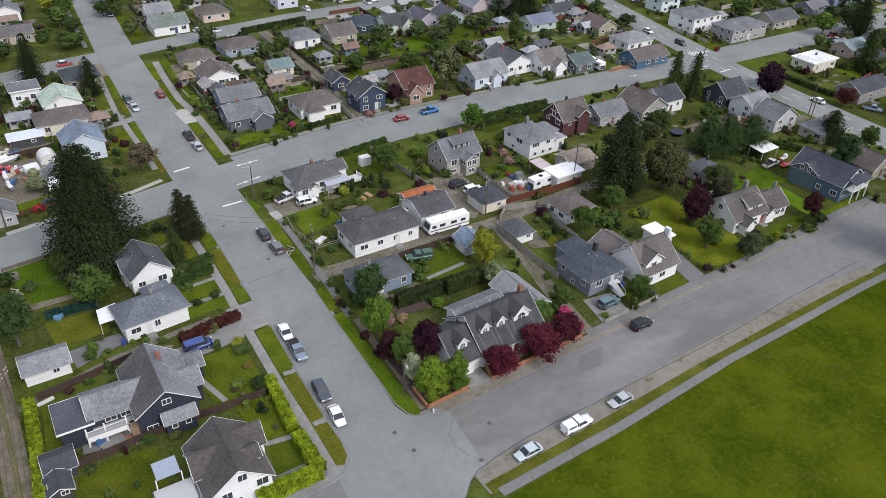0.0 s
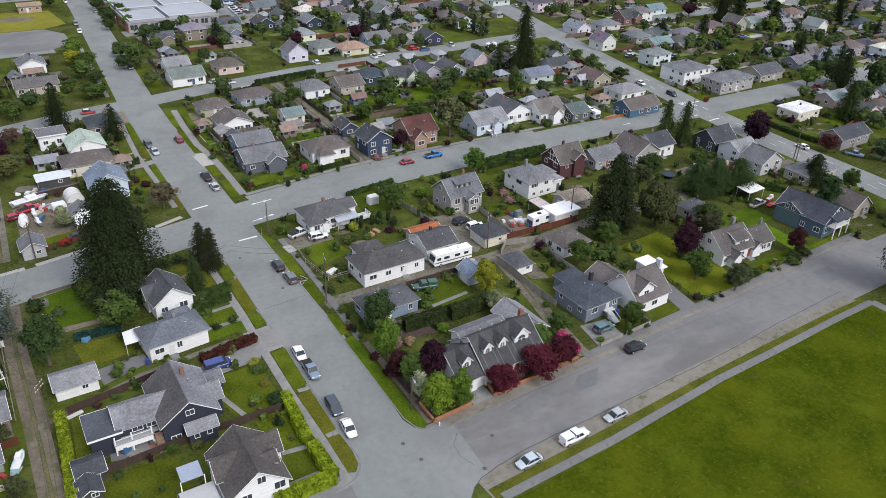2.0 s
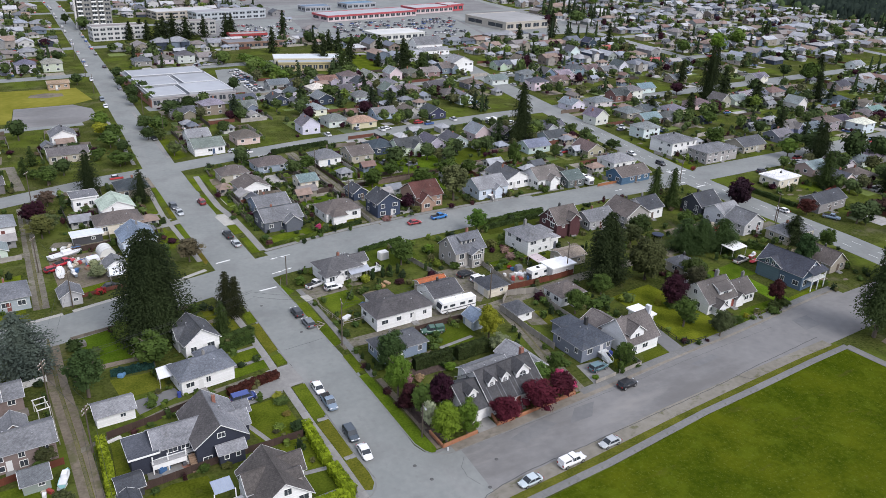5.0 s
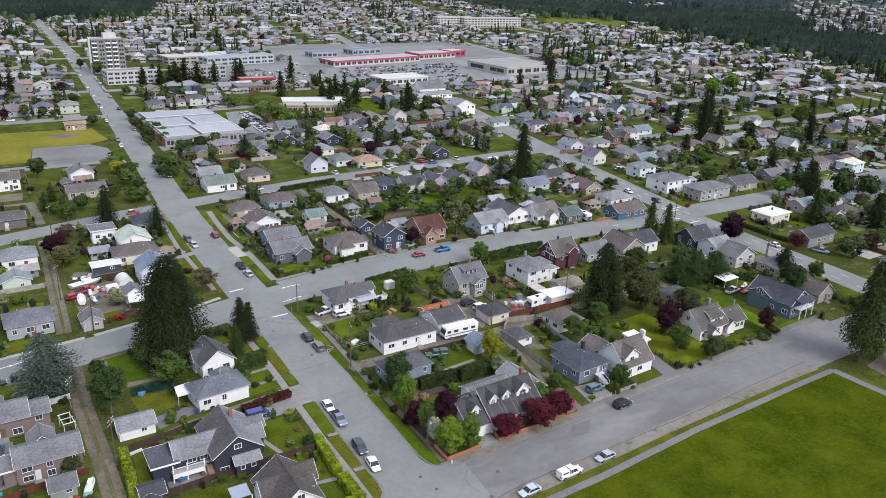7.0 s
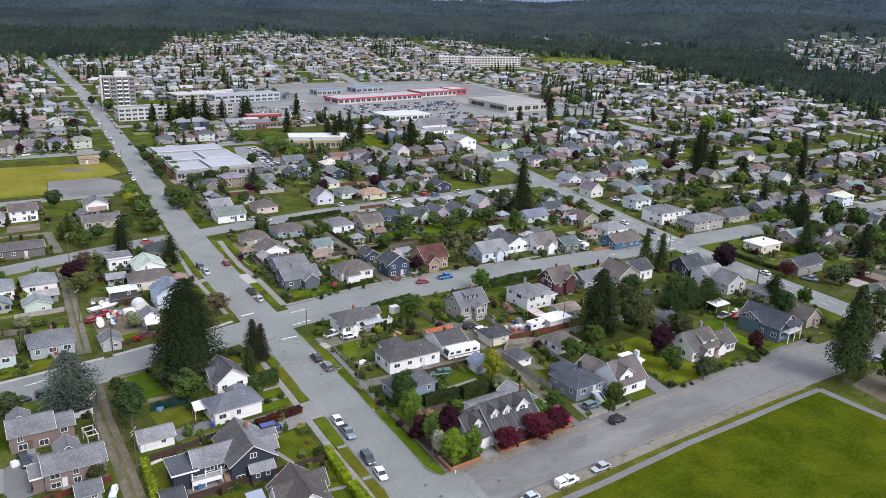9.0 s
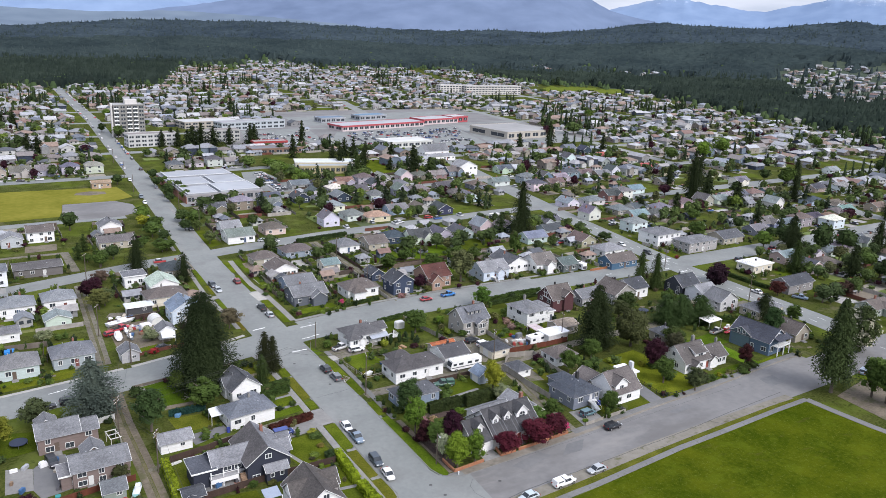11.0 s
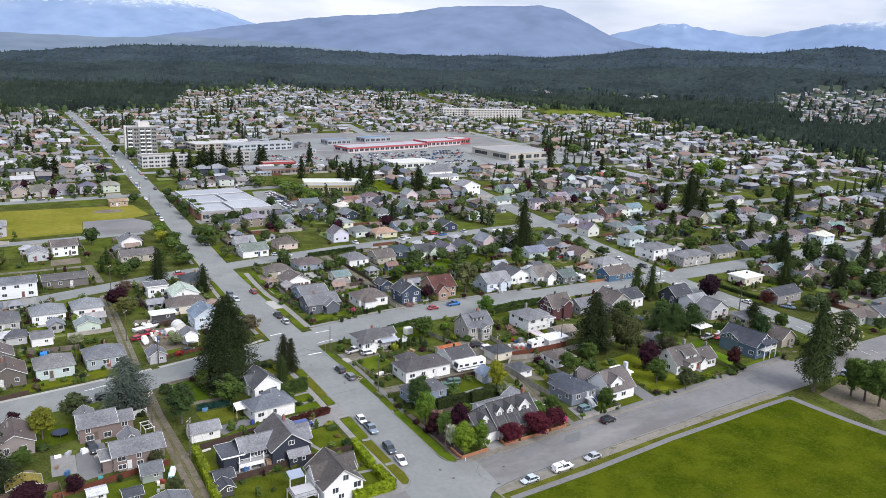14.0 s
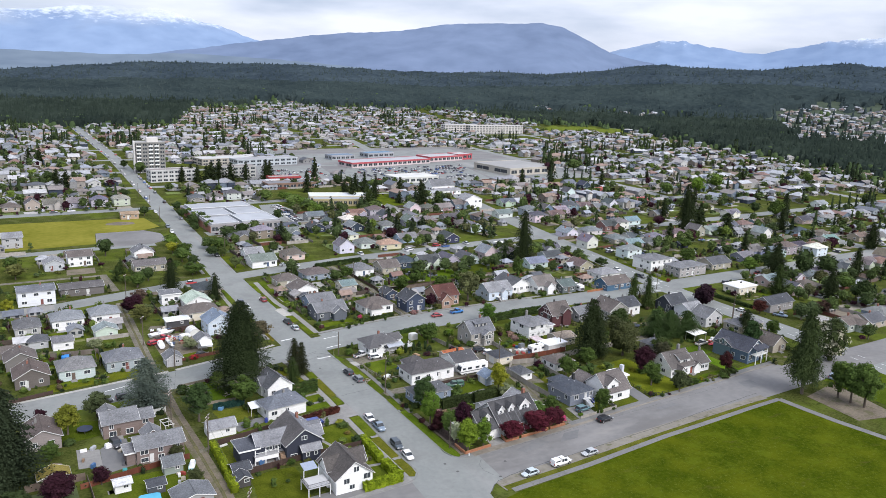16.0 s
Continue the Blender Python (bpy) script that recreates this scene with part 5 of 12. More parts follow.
# ---- trees, hedges and bushes ----
SPHERE = []                      # a ball of 24 quads, as 96 corners
for ax in range(3):
    for sg in (-1, 1):
        for i in (-1, 0):
            for j in (-1, 0):
                q = []
                for a, b in ((i, j), (i + 1, j), (i + 1, j + 1), (i, j + 1)) if sg > 0 else ((i, j), (i, j + 1), (i + 1, j + 1), (i + 1, j)):
                    p = [0.0, 0.0, 0.0]
                    p[ax], p[(ax + 1) % 3], p[(ax + 2) % 3] = sg, a * 0.9, b * 0.9
                    q.append(Vector(p).normalized())
                SPHERE += [tuple(p) for p in q]
SPHERE = np.array(SPHERE)
CUBE = np.array([(x, y, z) for q in (((-1, -1, 1), (1, -1, 1), (1, 1, 1), (-1, 1, 1)), ((-1, -1, -1), (-1, 1, -1), (1, 1, -1), (1, -1, -1)), ((-1, -1, -1), (1, -1, -1), (1, -1, 1), (-1, -1, 1)), ((1, 1, -1), (-1, 1, -1), (-1, 1, 1), (1, 1, 1)), ((1, -1, -1), (1, 1, -1), (1, 1, 1), (1, -1, 1)), ((-1, 1, -1), (-1, -1, -1), (-1, -1, 1), (-1, 1, 1))) for x, y, z in q]) / 1.5


def blob(at, radii, r, coarse=False):
    """A rough lump of quads about a point."""
    base = CUBE if radii[0] < 1.6 or coarse else SPHERE
    a = r.uniform(0, 6.28)
    t = np.stack([base[:, 0] * math.cos(a) - base[:, 1] * math.sin(a), base[:, 0] * math.sin(a) + base[:, 1] * math.cos(a), base[:, 2]], 1)
    return at + t * radii


def leaf_mesh(name, kind, n, seed, size, dome=0.0, lift=0.0):
    """A crown of many small leaves in a unit shape: radius 1, from z 0 to 1 (height drawn out by the object's scale).
    Leaves are given in the crown's scaled space of 3.5 m radius and 9 m height."""
    r = np.random.RandomState(seed)
    R, H = 3.5, 9.0
    if kind == "broad":
        k = 84 if n > 2000 else 56
        d = r.normal(size=(k, 3))
        d /= np.linalg.norm(d, axis=1)[:, None]
        rad = r.uniform(0.22, 0.80, k)[:, None]
        c = d * rad * np.array([R * 0.84, R * 0.84, H * 0.42]) + np.array([0, 0, H * 0.54])
        c[:, :2] *= (1 + 0.14 * r.normal(size=(k, 1)))
        cr = r.uniform(0.22, 0.40, k) * R * (0.92 if k > 56 else 1)
        per = n // k
        ci = np.repeat(np.arange(k), per)
        q = r.normal(size=(len(ci), 3))
        q /= np.linalg.norm(q, axis=1)[:, None]
        q[:, 2] = np.abs(q[:, 2]) * 1.0 - 0.25
        p = c[ci] + q * cr[ci][:, None] * r.uniform(0.75, 1.08, len(ci))[:, None]
        nrm = q + np.array([0, 0, 0.35]) + 0.38 * r.normal(size=q.shape)
        sx = sy = size
    elif kind == "conifer":       # whorls of drooping branches, each set with needle sprays
        per = 16 if n > 12000 else 11 if n > 3000 else (6 if n > 300 else 3)
        whorls = 46 if n > 12000 else 34 if n > 3000 else (17 if n > 300 else 8)
        nb = n // per
        t = (r.randint(0, whorls, nb) + r.uniform(0, 0.5, nb)) / whorls
        keep = r.uniform(size=nb) < 0.25 + 0.75 * (1 - t)
        t = t[keep]
        nb = len(t)
        a = r.uniform(0, 2 * np.pi, nb)
        sk = 1 + 0.14 * np.sin(2 * a + seed) + 0.10 * np.sin(3 * a + 2 * seed + 6 * t)
        length = R * np.minimum((1 - t) ** (dome or (0.80 if size > 0.3 else 0.62)) + 0.03, (0.62 if size > 0.1 else 0.70) + 1.6 * t) * r.uniform(0.74 if n > 40000 else 0.66 if n > 20000 else 0.58, 1.10, nb) * sk
        f = (np.tile(np.arange(per), (nb, 1)) + r.uniform(0, 1, (nb, per))) / per
        f = 0.18 + 0.86 * f ** 0.8
        rad = length[:, None] * f
        aa = a[:, None] + r.normal(0, 0.11, (nb, per))
        zz = H * (0.05 + lift + (0.95 - lift) * t)[:, None] + 0.10 * rad - 0.34 * rad * f + r.normal(0, 0.05, (nb, per))
        p = np.stack([rad * np.cos(aa), rad * np.sin(aa), zz], 2).reshape(-1, 3)
        ca, sa = np.cos(aa).ravel(), np.sin(aa).ravel()
        nrm = np.stack([0.35 * ca, 0.35 * sa, np.ones(len(p))], 1) + 0.42 * r.normal(size=p.shape)
        out = np.stack([ca, sa, np.full(len(p), -0.45)], 1) + 0.35 * r.normal(size=p.shape)
        sx, sy = size * 0.62, size * 1.15
    else:                                                     # hedge: a unit box, filled on its surface
        m = n
        p = r.uniform(-1, 1, (m, 3))
        ax = r.choice(3, m, p=[0.28, 0.28, 0.44])
        sg = np.where(r.uniform(size=m) < 0.5, -1.0, 1.0)
        sg[ax == 2] = 1
        p[np.arange(m), ax] = sg * r.uniform(0.82, 1.02, m)
        p = p * np.array([R, R, H / 2]) + np.array([0, 0, H / 2])
        nrm = np.zeros((m, 3))
        nrm[np.arange(m), ax] = sg
        nrm += 0.7 * r.normal(size=(m, 3))
        sx = sy = size
    nrm /= np.linalg.norm(nrm, axis=1)[:, None]
    tang = np.cross(nrm, r.normal(size=nrm.shape)) if kind != "conifer" else np.cross(nrm, out)
    tang /= np.linalg.norm(tang, axis=1)[:, None] + 1e-9
    bit = np.cross(nrm, tang)
    s = size * r.uniform(0.65, 1.35, len(p))[:, None]
    kx, ky = sx / size, sy / size
    v = np.stack([p - tang * s * kx, p + bit * s * ky * 0.6, p + tang * s * kx, p - bit * s * ky], 1).reshape(-1, 3)
    if kind == "broad":           # dense inner growth: a rough block in the heart of each clump, or one for a small crown
        if n > 1000:
            cc, rr = c, np.stack([cr, cr, cr], 1) * (0.54 if n > 2000 else 0.62)
        else:
            cc, rr = np.array([[0, 0, H * 0.52]]), np.array([[R * 0.60, R * 0.60, H * 0.32]])
        v = np.concatenate([v] + [blob(a, q, r, n < 100) for a, q in zip(cc, rr)])
    elif kind == "conifer":
        zs = (0.05, 0.22, 0.55, 0.86)
        wide = [R * (0.56 if n > 40000 else 0.44 if n > 20000 else 0.36 if n > 10000 else 0.30) * min((1 - z) ** (dome or 0.62) + 0.03, 0.62 + 1.6 * z) for z in zs]
        ring = [[(w * math.cos(k * math.pi / 4), w * math.sin(k * math.pi / 4), H * (lift + (1 - lift) * z)) for k in range(8)] for z, w in zip(zs, wide)]
        q = [(ring[a][k], ring[a][(k + 1) % 8], ring[a + 1][(k + 1) % 8], ring[a + 1][k]) for a in range(3) for k in range(8)]
        v = np.concatenate([v, np.array(q).reshape(-1, 3)])
    v = v / np.array([R, R, H])
    f = np.arange(len(v)).reshape(-1, 4)
    return mesh_from(name, v.tolist(), f.tolist(), LEAF)


def trunk_mesh(name, seed, limbs=True):
    """A tapered trunk with limbs, unit radius crown and unit height."""
    r = random.Random(seed)
    b = Build()
    b.tube((0, 0, 0), (0.02, 0.01, 0.25), 0.075, 0.055, 8).tube((0.02, 0.01, 0.25), (0.0, 0.02, 0.62 if limbs else 0.96), 0.055, 0.02, 8)
    if limbs:
        for i in range(8):
            a, z = i * 2.4 + r.random(), 0.24 + 0.045 * i
            e = (0.62 * math.cos(a), 0.62 * math.sin(a), z + 0.16 + 0.1 * r.random())
            mid = (0.3 * math.cos(a), 0.3 * math.sin(a), z + 0.1)
            b.tube((0.01, 0.015, z), mid, 0.032, 0.022, 6).tube(mid, e, 0.022, 0.008, 5)
    return b.mesh(name, BARK)


BLOSSOM = [leaf_mesh("blossom", "broad", 980, 52, 0.15)]
BROAD = [leaf_mesh("broad_crown", "broad", 6300, s, 0.150) for s in (1, 2, 3)]
CONIF = [leaf_mesh("conifer_crown", "conifer", 11000, s, 0.170, 0.50) for s in (4, 5)]
BIGCON = [leaf_mesh("great_conifer_crown", "conifer", 52000, 31, 0.085, 0.44)]
TALLCON = [leaf_mesh("tall_conifer_crown", "conifer", 24000, 35, 0.126, 0.56, 0.15)]
WIDECON = [leaf_mesh("wide_conifer_crown", "conifer", 20500, 37, 0.128, 0.50)]
CEDAR = [leaf_mesh("cedar_crown", "conifer", 14000, 33, 0.125, 0.50)]
BROAD_MID = [leaf_mesh("broad_crown_mid", "broad", 2520, s, 0.215) for s in (11, 12, 13)]
BROAD_LO = [leaf_mesh("broad_crown_far", "broad", 952, s, 0.34) for s in (6, 7, 8)]
CONIF_LO = [leaf_mesh("conifer_crown_far", "conifer", 1800, s, 0.38, 0.62) for s in (9, 10)]
BUSHY = [leaf_mesh("bush_leaves", "broad", 336, s, 0.52) for s in (14, 15, 16)]
TRUNK_B = [trunk_mesh("limbed_trunk", s) for s in (1, 2)]
TRUNK_C = [trunk_mesh("straight_trunk", 3, False)]
DARKCON, MIDCON, GREEN, LIME, OLIVE, PURPLE, MAROON, YELLOW, PALE = (0.024, 0.034, 0.014), (0.038, 0.058, 0.018), (0.056, 0.088, 0.022), (0.10, 0.165, 0.022), (0.10, 0.105, 0.035), (0.034, 0.012, 0.020), (0.080, 0.015, 0.026), (0.19, 0.20, 0.022), (0.16, 0.18, 0.10)


def tree(x, y, h, r, kind, color, label, seed=0, lo=False, group=""):
    t = thing("tree", x, y, terrain(x, y), (seed * 67) % 360, label, "tree", group)
    con = kind in ("conifer", "cedar", "tall")
    crowns = (CONIF_LO if con else BROAD_LO) if lo else (CONIF if con else BROAD)
    if con and r > 8 and not lo:
        crowns = BIGCON
    elif con and r > 4.7 and not lo:
        crowns = WIDECON
    if kind != "conifer" and con:
        crowns = CEDAR if kind == "cedar" else TALLCON
    if not con and not lo and (y > 45 or r < 2.4):
        crowns = BROAD_MID
    tr = (TRUNK_C if con else TRUNK_B)
    s = Matrix.Translation((0, 0, -0.10 * h * K if not con and r < 0.32 * h else 0)) @ Matrix.Diagonal((r * K, r * K, h * K, 1))
    put("trunk", tr[seed % len(tr)], t, Matrix.Diagonal((min(r, h * 0.42) * K, min(r, h * 0.42) * K, h * K, 1)))
    if kind in ("low", "chestnut"):        # the crown hangs almost to the ground
        s = Matrix.Translation((0, 0, -0.17 * h * K)) @ Matrix.Diagonal((r * K, r * K, 1.18 * h * K, 1))
        if kind == "chestnut":
            put("blossom", BLOSSOM[0], t, s @ Matrix.Diagonal((1.04, 1.04, 1.02, 1)), (0.42, 0.40, 0.33))
        s2 = s @ rotz(70) @ Matrix.Diagonal((0.93, 0.93, 0.97, 1))
        put("crown", BROAD[(seed + 1) % 3], t, s2, color)
    put("crown", crowns[seed % len(crowns)], t, s, color)
    return t


TREES = [
    (-35.3, 58.3, 23.2, 9.4, "conifer", (0.021, 0.031, 0.013), "very tall dense dark green conifer"), (-20.0, 60.7, 10.2, 2.9, "conifer", (0.030, 0.034, 0.016), "dark brownish-green upright pine"),
    (-18.4, 59.4, 9.4, 2.8, "conifer", (0.030, 0.034, 0.016), "dark brownish-green upright pine"), (-23.1, 51.0, 8.6, 2.5, "conifer", MIDCON, "mid-green young conifer"),
    (-37.3, 45.1, 8.6, 4.2, "broad", GREEN, "round bushy green tree"), (-41.6, 56.3, 6.0, 2.4, "broad", (0.085, 0.12, 0.03), "light green young tree"),
    (-49.2, 39.2, 10.6, 4.4, "broad", (0.042, 0.07, 0.025), "broad dark green tree"), (-41.3, 152.6, 13.4, 5.0, "cedar", DARKCON, "dark spreading conifer"),
    (-28.0, 138.2, 10.3, 3.7, "cedar", DARKCON, "dark conifer in a front yard"), (-22.7, 91.0, 6.8, 3.7, "broad", (0.10, 0.085, 0.055), "thin brownish tree just leafing out"),
    (-30.3, 175.9, 6.1, 4.2, "broad", GREEN, "round green tree"), (25.1, 69.3, 7.6, 3.9, "broad", GREEN, "round green tree"), (53.1, 80.7, 8.0, 3.3, "broad", (0.07, 0.13, 0.025), "bright green street tree"),
    (67.4, 41.5, 18.4, 7.2, "conifer", DARKCON, "big dark green conifer"), (77.4, 38.5, 12.4, 5.6, "low", (0.062, 0.070, 0.030), "dense olive-green tree"), (114.7, 78.7, 13.1, 3.5, "conifer", MIDCON, "tall pointed conifer"),
]
TREES += [
    (119.2, 76.0, 13.1, 3.5, "conifer", MIDCON, "tall pointed conifer"), (137.9, 66.7, 10.7, 4.7, "broad", (0.028, 0.014, 0.022), "dark purple tree"), (73.5, 24.2, 8.9, 3.9, "broad", PURPLE, "dark purple-leaved tree"),
    (3.6, 25.4, 9.6, 3.7, "broad", (0.040, 0.068, 0.024), "dense green tree beside the lane"), (1.7, 17.6, 10.6, 3.0, "broad", (0.085, 0.145, 0.022), "bright green upright tree"),
    (6.3, 9.6, 9.0, 3.3, "broad", (0.030, 0.010, 0.020), "dark plum-leaved tree"), (1.8, 12.4, 6.0, 3.0, "broad", (0.04, 0.014, 0.018), "dark maroon bush-like tree"),
    (2.8, 9.8, 7.6, 2.5, "broad", (0.075, 0.12, 0.03), "green young tree"), (3.8, 1.9, 8.2, 3.5, "broad", (0.125, 0.185, 0.020), "bright yellow-green broad tree"), (7.8, 1.9, 7.8, 2.8, "broad", (0.085, 0.14, 0.02), "green broad tree"),
    (3.0, 7.0, 6.4, 1.9, "broad", (0.34, 0.37, 0.25), "white-flowering tree"), (15.8, 2.5, 5.2, 3.7, "broad", MAROON, "deep red maple in a raised bed"), (23.2, 3.7, 6.0, 4.6, "broad", MAROON, "deep red maple in a raised bed"),
    (29.2, 4.9, 5.4, 3.5, "broad", (0.062, 0.014, 0.023), "dark red maple in a raised bed"), (27.2, 28.6, 8.6, 3.1, "broad", YELLOW, "tall golden yellow-green tree"),
]
TREES += [
    (26.6, 22.6, 4.9, 3.0, "broad", PALE, "pale grey-green bushy tree"), (27.4, 10.2, 5.4, 2.9, "broad", (0.075, 0.125, 0.03), "round green tree"), (33.3, 12.5, 4.8, 2.2, "broad", GREEN, "green shrubby tree"),
    (45.8, 7.6, 7.0, 2.6, "broad", GREEN, "round green front-yard tree"), (69.7, 16.4, 7.7, 3.3, "broad", GREEN, "green tree"), (50.8, 30.7, 6.6, 3.0, "broad", GREEN, "green back-yard tree"),
    (74.0, 9.9, 7.0, 2.7, "broad", (0.06, 0.075, 0.035), "olive-green round tree"), (82.7, 27.1, 8.7, 3.0, "broad", (0.06, 0.06, 0.035), "thin brown-green tree"),
    (99.5, 48.5, 9.5, 5.6, "conifer", (0.042, 0.070, 0.024), "dark green conifer in a row"), (104.1, 47.2, 9.2, 5.6, "conifer", (0.042, 0.070, 0.024), "dark green conifer in a row"),
    (109.7, 45.5, 9.0, 5.6, "conifer", (0.042, 0.070, 0.024), "dark green conifer in a row"), (97.5, 16.1, 7.1, 2.5, "broad", (0.05, 0.018, 0.02), "dark red-leaved tree"),
    (121.4, 28.3, 10.7, 3.9, "broad", (0.035, 0.065, 0.025), "dark green tree"), (137.1, 34.0, 6.9, 3.0, "broad", GREEN, "round green tree"), (59.0, 106.3, 13.0, 5.3, "broad", (0.10, 0.11, 0.05), "tall thin olive-green tree"),
]
TREES += [
    (42.3, 103.9, 5.8, 2.8, "broad", PURPLE, "dark purple small tree"), (105.6, -4.0, 24.7, 6.2, "tall", (0.040, 0.058, 0.022), "very tall conifer at the field's corner"),
    (136.5, 11.4, 15.0, 6.4, "chestnut", (0.046, 0.062, 0.024), "big chestnut covered in white blossom"), (112.9, -9.8, 12.0, 4.3, "broad", (0.078, 0.122, 0.03), "tall park tree"), (113.3, -13.4, 12.6, 4.3, "broad", (0.072, 0.115, 0.03), "tall park tree"),
    (113.9, -17.0, 13.2, 4.6, "broad", (0.078, 0.122, 0.03), "tall park tree"), (-59.4, 52.1, 13.0, 7.9, "cedar", (0.075, 0.095, 0.083), "wide blue-grey cedar"),
    (-88.4, 22.3, 21.4, 7.4, "conifer", (0.025, 0.035, 0.02), "tall dark conifer"), (-77.4, 43.0, 8.0, 3.8, "broad", (0.14, 0.15, 0.022), "yellow-green tree"), (-71.6, 17.1, 4.7, 2.3, "broad", PURPLE, "dark purple small tree"),
    (-83, 48, 5.5, 2.2, "broad", PURPLE, "dark purple small tree"), (205, 92, 16, 5.5, "conifer", DARKCON, "dark conifer beyond the wide street"),
    (196, 78, 11, 4.5, "broad", (0.04, 0.06, 0.022), "dark green tree beyond the street"), (184, 124, 9, 5, "broad", GREEN, "green tree by the apartment house"),
    (200, 60, 13, 4.5, "conifer", DARKCON, "dark conifer beyond the wide street"),
]
TREES += [
    (178, 47, 6, 4, "broad", (0.05, 0.03, 0.025), "brown-red broad bushy tree"), (155, 55, 6, 3.5, "broad", (0.06, 0.022, 0.02), "brown-red bushy tree"), (88, 33, 7, 4, "broad", (0.05, 0.07, 0.022), "dense green tree"),
    (62, 36, 6, 3.4, "broad", GREEN, "leafy green back-yard tree"), (93, 60, 8, 4, "broad", (0.04, 0.06, 0.02), "dark green back-yard tree"), (88, 57, 7, 3.6, "broad", (0.05, 0.06, 0.025), "olive back-yard tree"),
    (112, 62, 6, 3, "broad", GREEN, "leafy green back-yard tree"), (56, 122, 7, 4, "broad", GREEN, "leafy green back-yard tree"), (66, 124, 8, 4.5, "broad", (0.055, 0.085, 0.02), "leafy green back-yard tree"),
    (76, 128, 6, 3.6, "broad", (0.05, 0.075, 0.02), "leafy green back-yard tree"), (40, 126, 7, 3.8, "broad", GREEN, "leafy green back-yard tree"), (26, 150, 6, 3.5, "broad", GREEN, "leafy green back-yard tree"),
    (50, 134, 6.5, 3.6, "broad", (0.05, 0.08, 0.02), "leafy green back-yard tree"), (112.3, 153.1, 24.0, 5.4, "conifer", DARKCON, "very tall dark conifer"), (94.2, 128.0, 12.0, 3.0, "broad", GREEN, "green tree"),
    (244.2, 189.4, 27.0, 6.0, "conifer", DARKCON, "very tall dark conifer"),
]
TREES += [
    (-71, 50.6, 6.6, 4.0, "broad", (0.06, 0.075, 0.035), "olive bushy tree"), (-79.2, 13.2, 6.4, 4.4, "broad", PURPLE, "broad dark purple tree over the sheds"), (-80.8, 31.6, 4.4, 3.0, "broad", GREEN, "low leafy green tree"),
    (-84.2, 29.0, 4.0, 2.8, "broad", (0.05, 0.07, 0.022), "low leafy green tree"), (-56.4, 22.4, 3.6, 2.0, "broad", (0.05, 0.055, 0.025), "small olive tree by the lane"), (-54.3, 10.4, 4.0, 2.0, "broad", (0.06, 0.07, 0.03), "small olive tree by the lane"),
    (-16.6, 220.7, 6.0, 4.6, "broad", (0.06, 0.09, 0.03), "leafy green tree beside the avenue"), (-13.3, 203.8, 5.0, 2.6, "broad", (0.07, 0.095, 0.03), "small green tree beside the avenue"), (-11.9, 182.2, 5.8, 2.8, "broad", (0.085, 0.11, 0.04), "small olive tree beside the avenue"),
    (-51.8, 164.2, 7.0, 3.3, "broad", (0.06, 0.09, 0.03), "round green tree by the street"), (-53.0, 144.1, 5.2, 3.2, "broad", (0.10, 0.07, 0.055), "thin brownish budding tree"), (-57.8, 132.4, 5.2, 2.6, "broad", PURPLE, "dark purple yard tree"),
    (-53.2, 122.6, 6.2, 3.7, "broad", (0.085, 0.105, 0.045), "olive-green spreading yard tree"), (-46.4, 141.6, 3.2, 1.8, "broad", (0.04, 0.055, 0.025), "dark rounded shrub-like tree"),
    (-86.5, 12.0, 5.0, 3.4, "broad", (0.035, 0.05, 0.02), "dark leafy back-yard tree"),
]
for i, (x, y, h, r, kind, col, lab) in enumerate(TREES):
    tree(x, y, h, r, kind, col, lab if len(lab.split()) > 3 else lab + " in a yard", i)


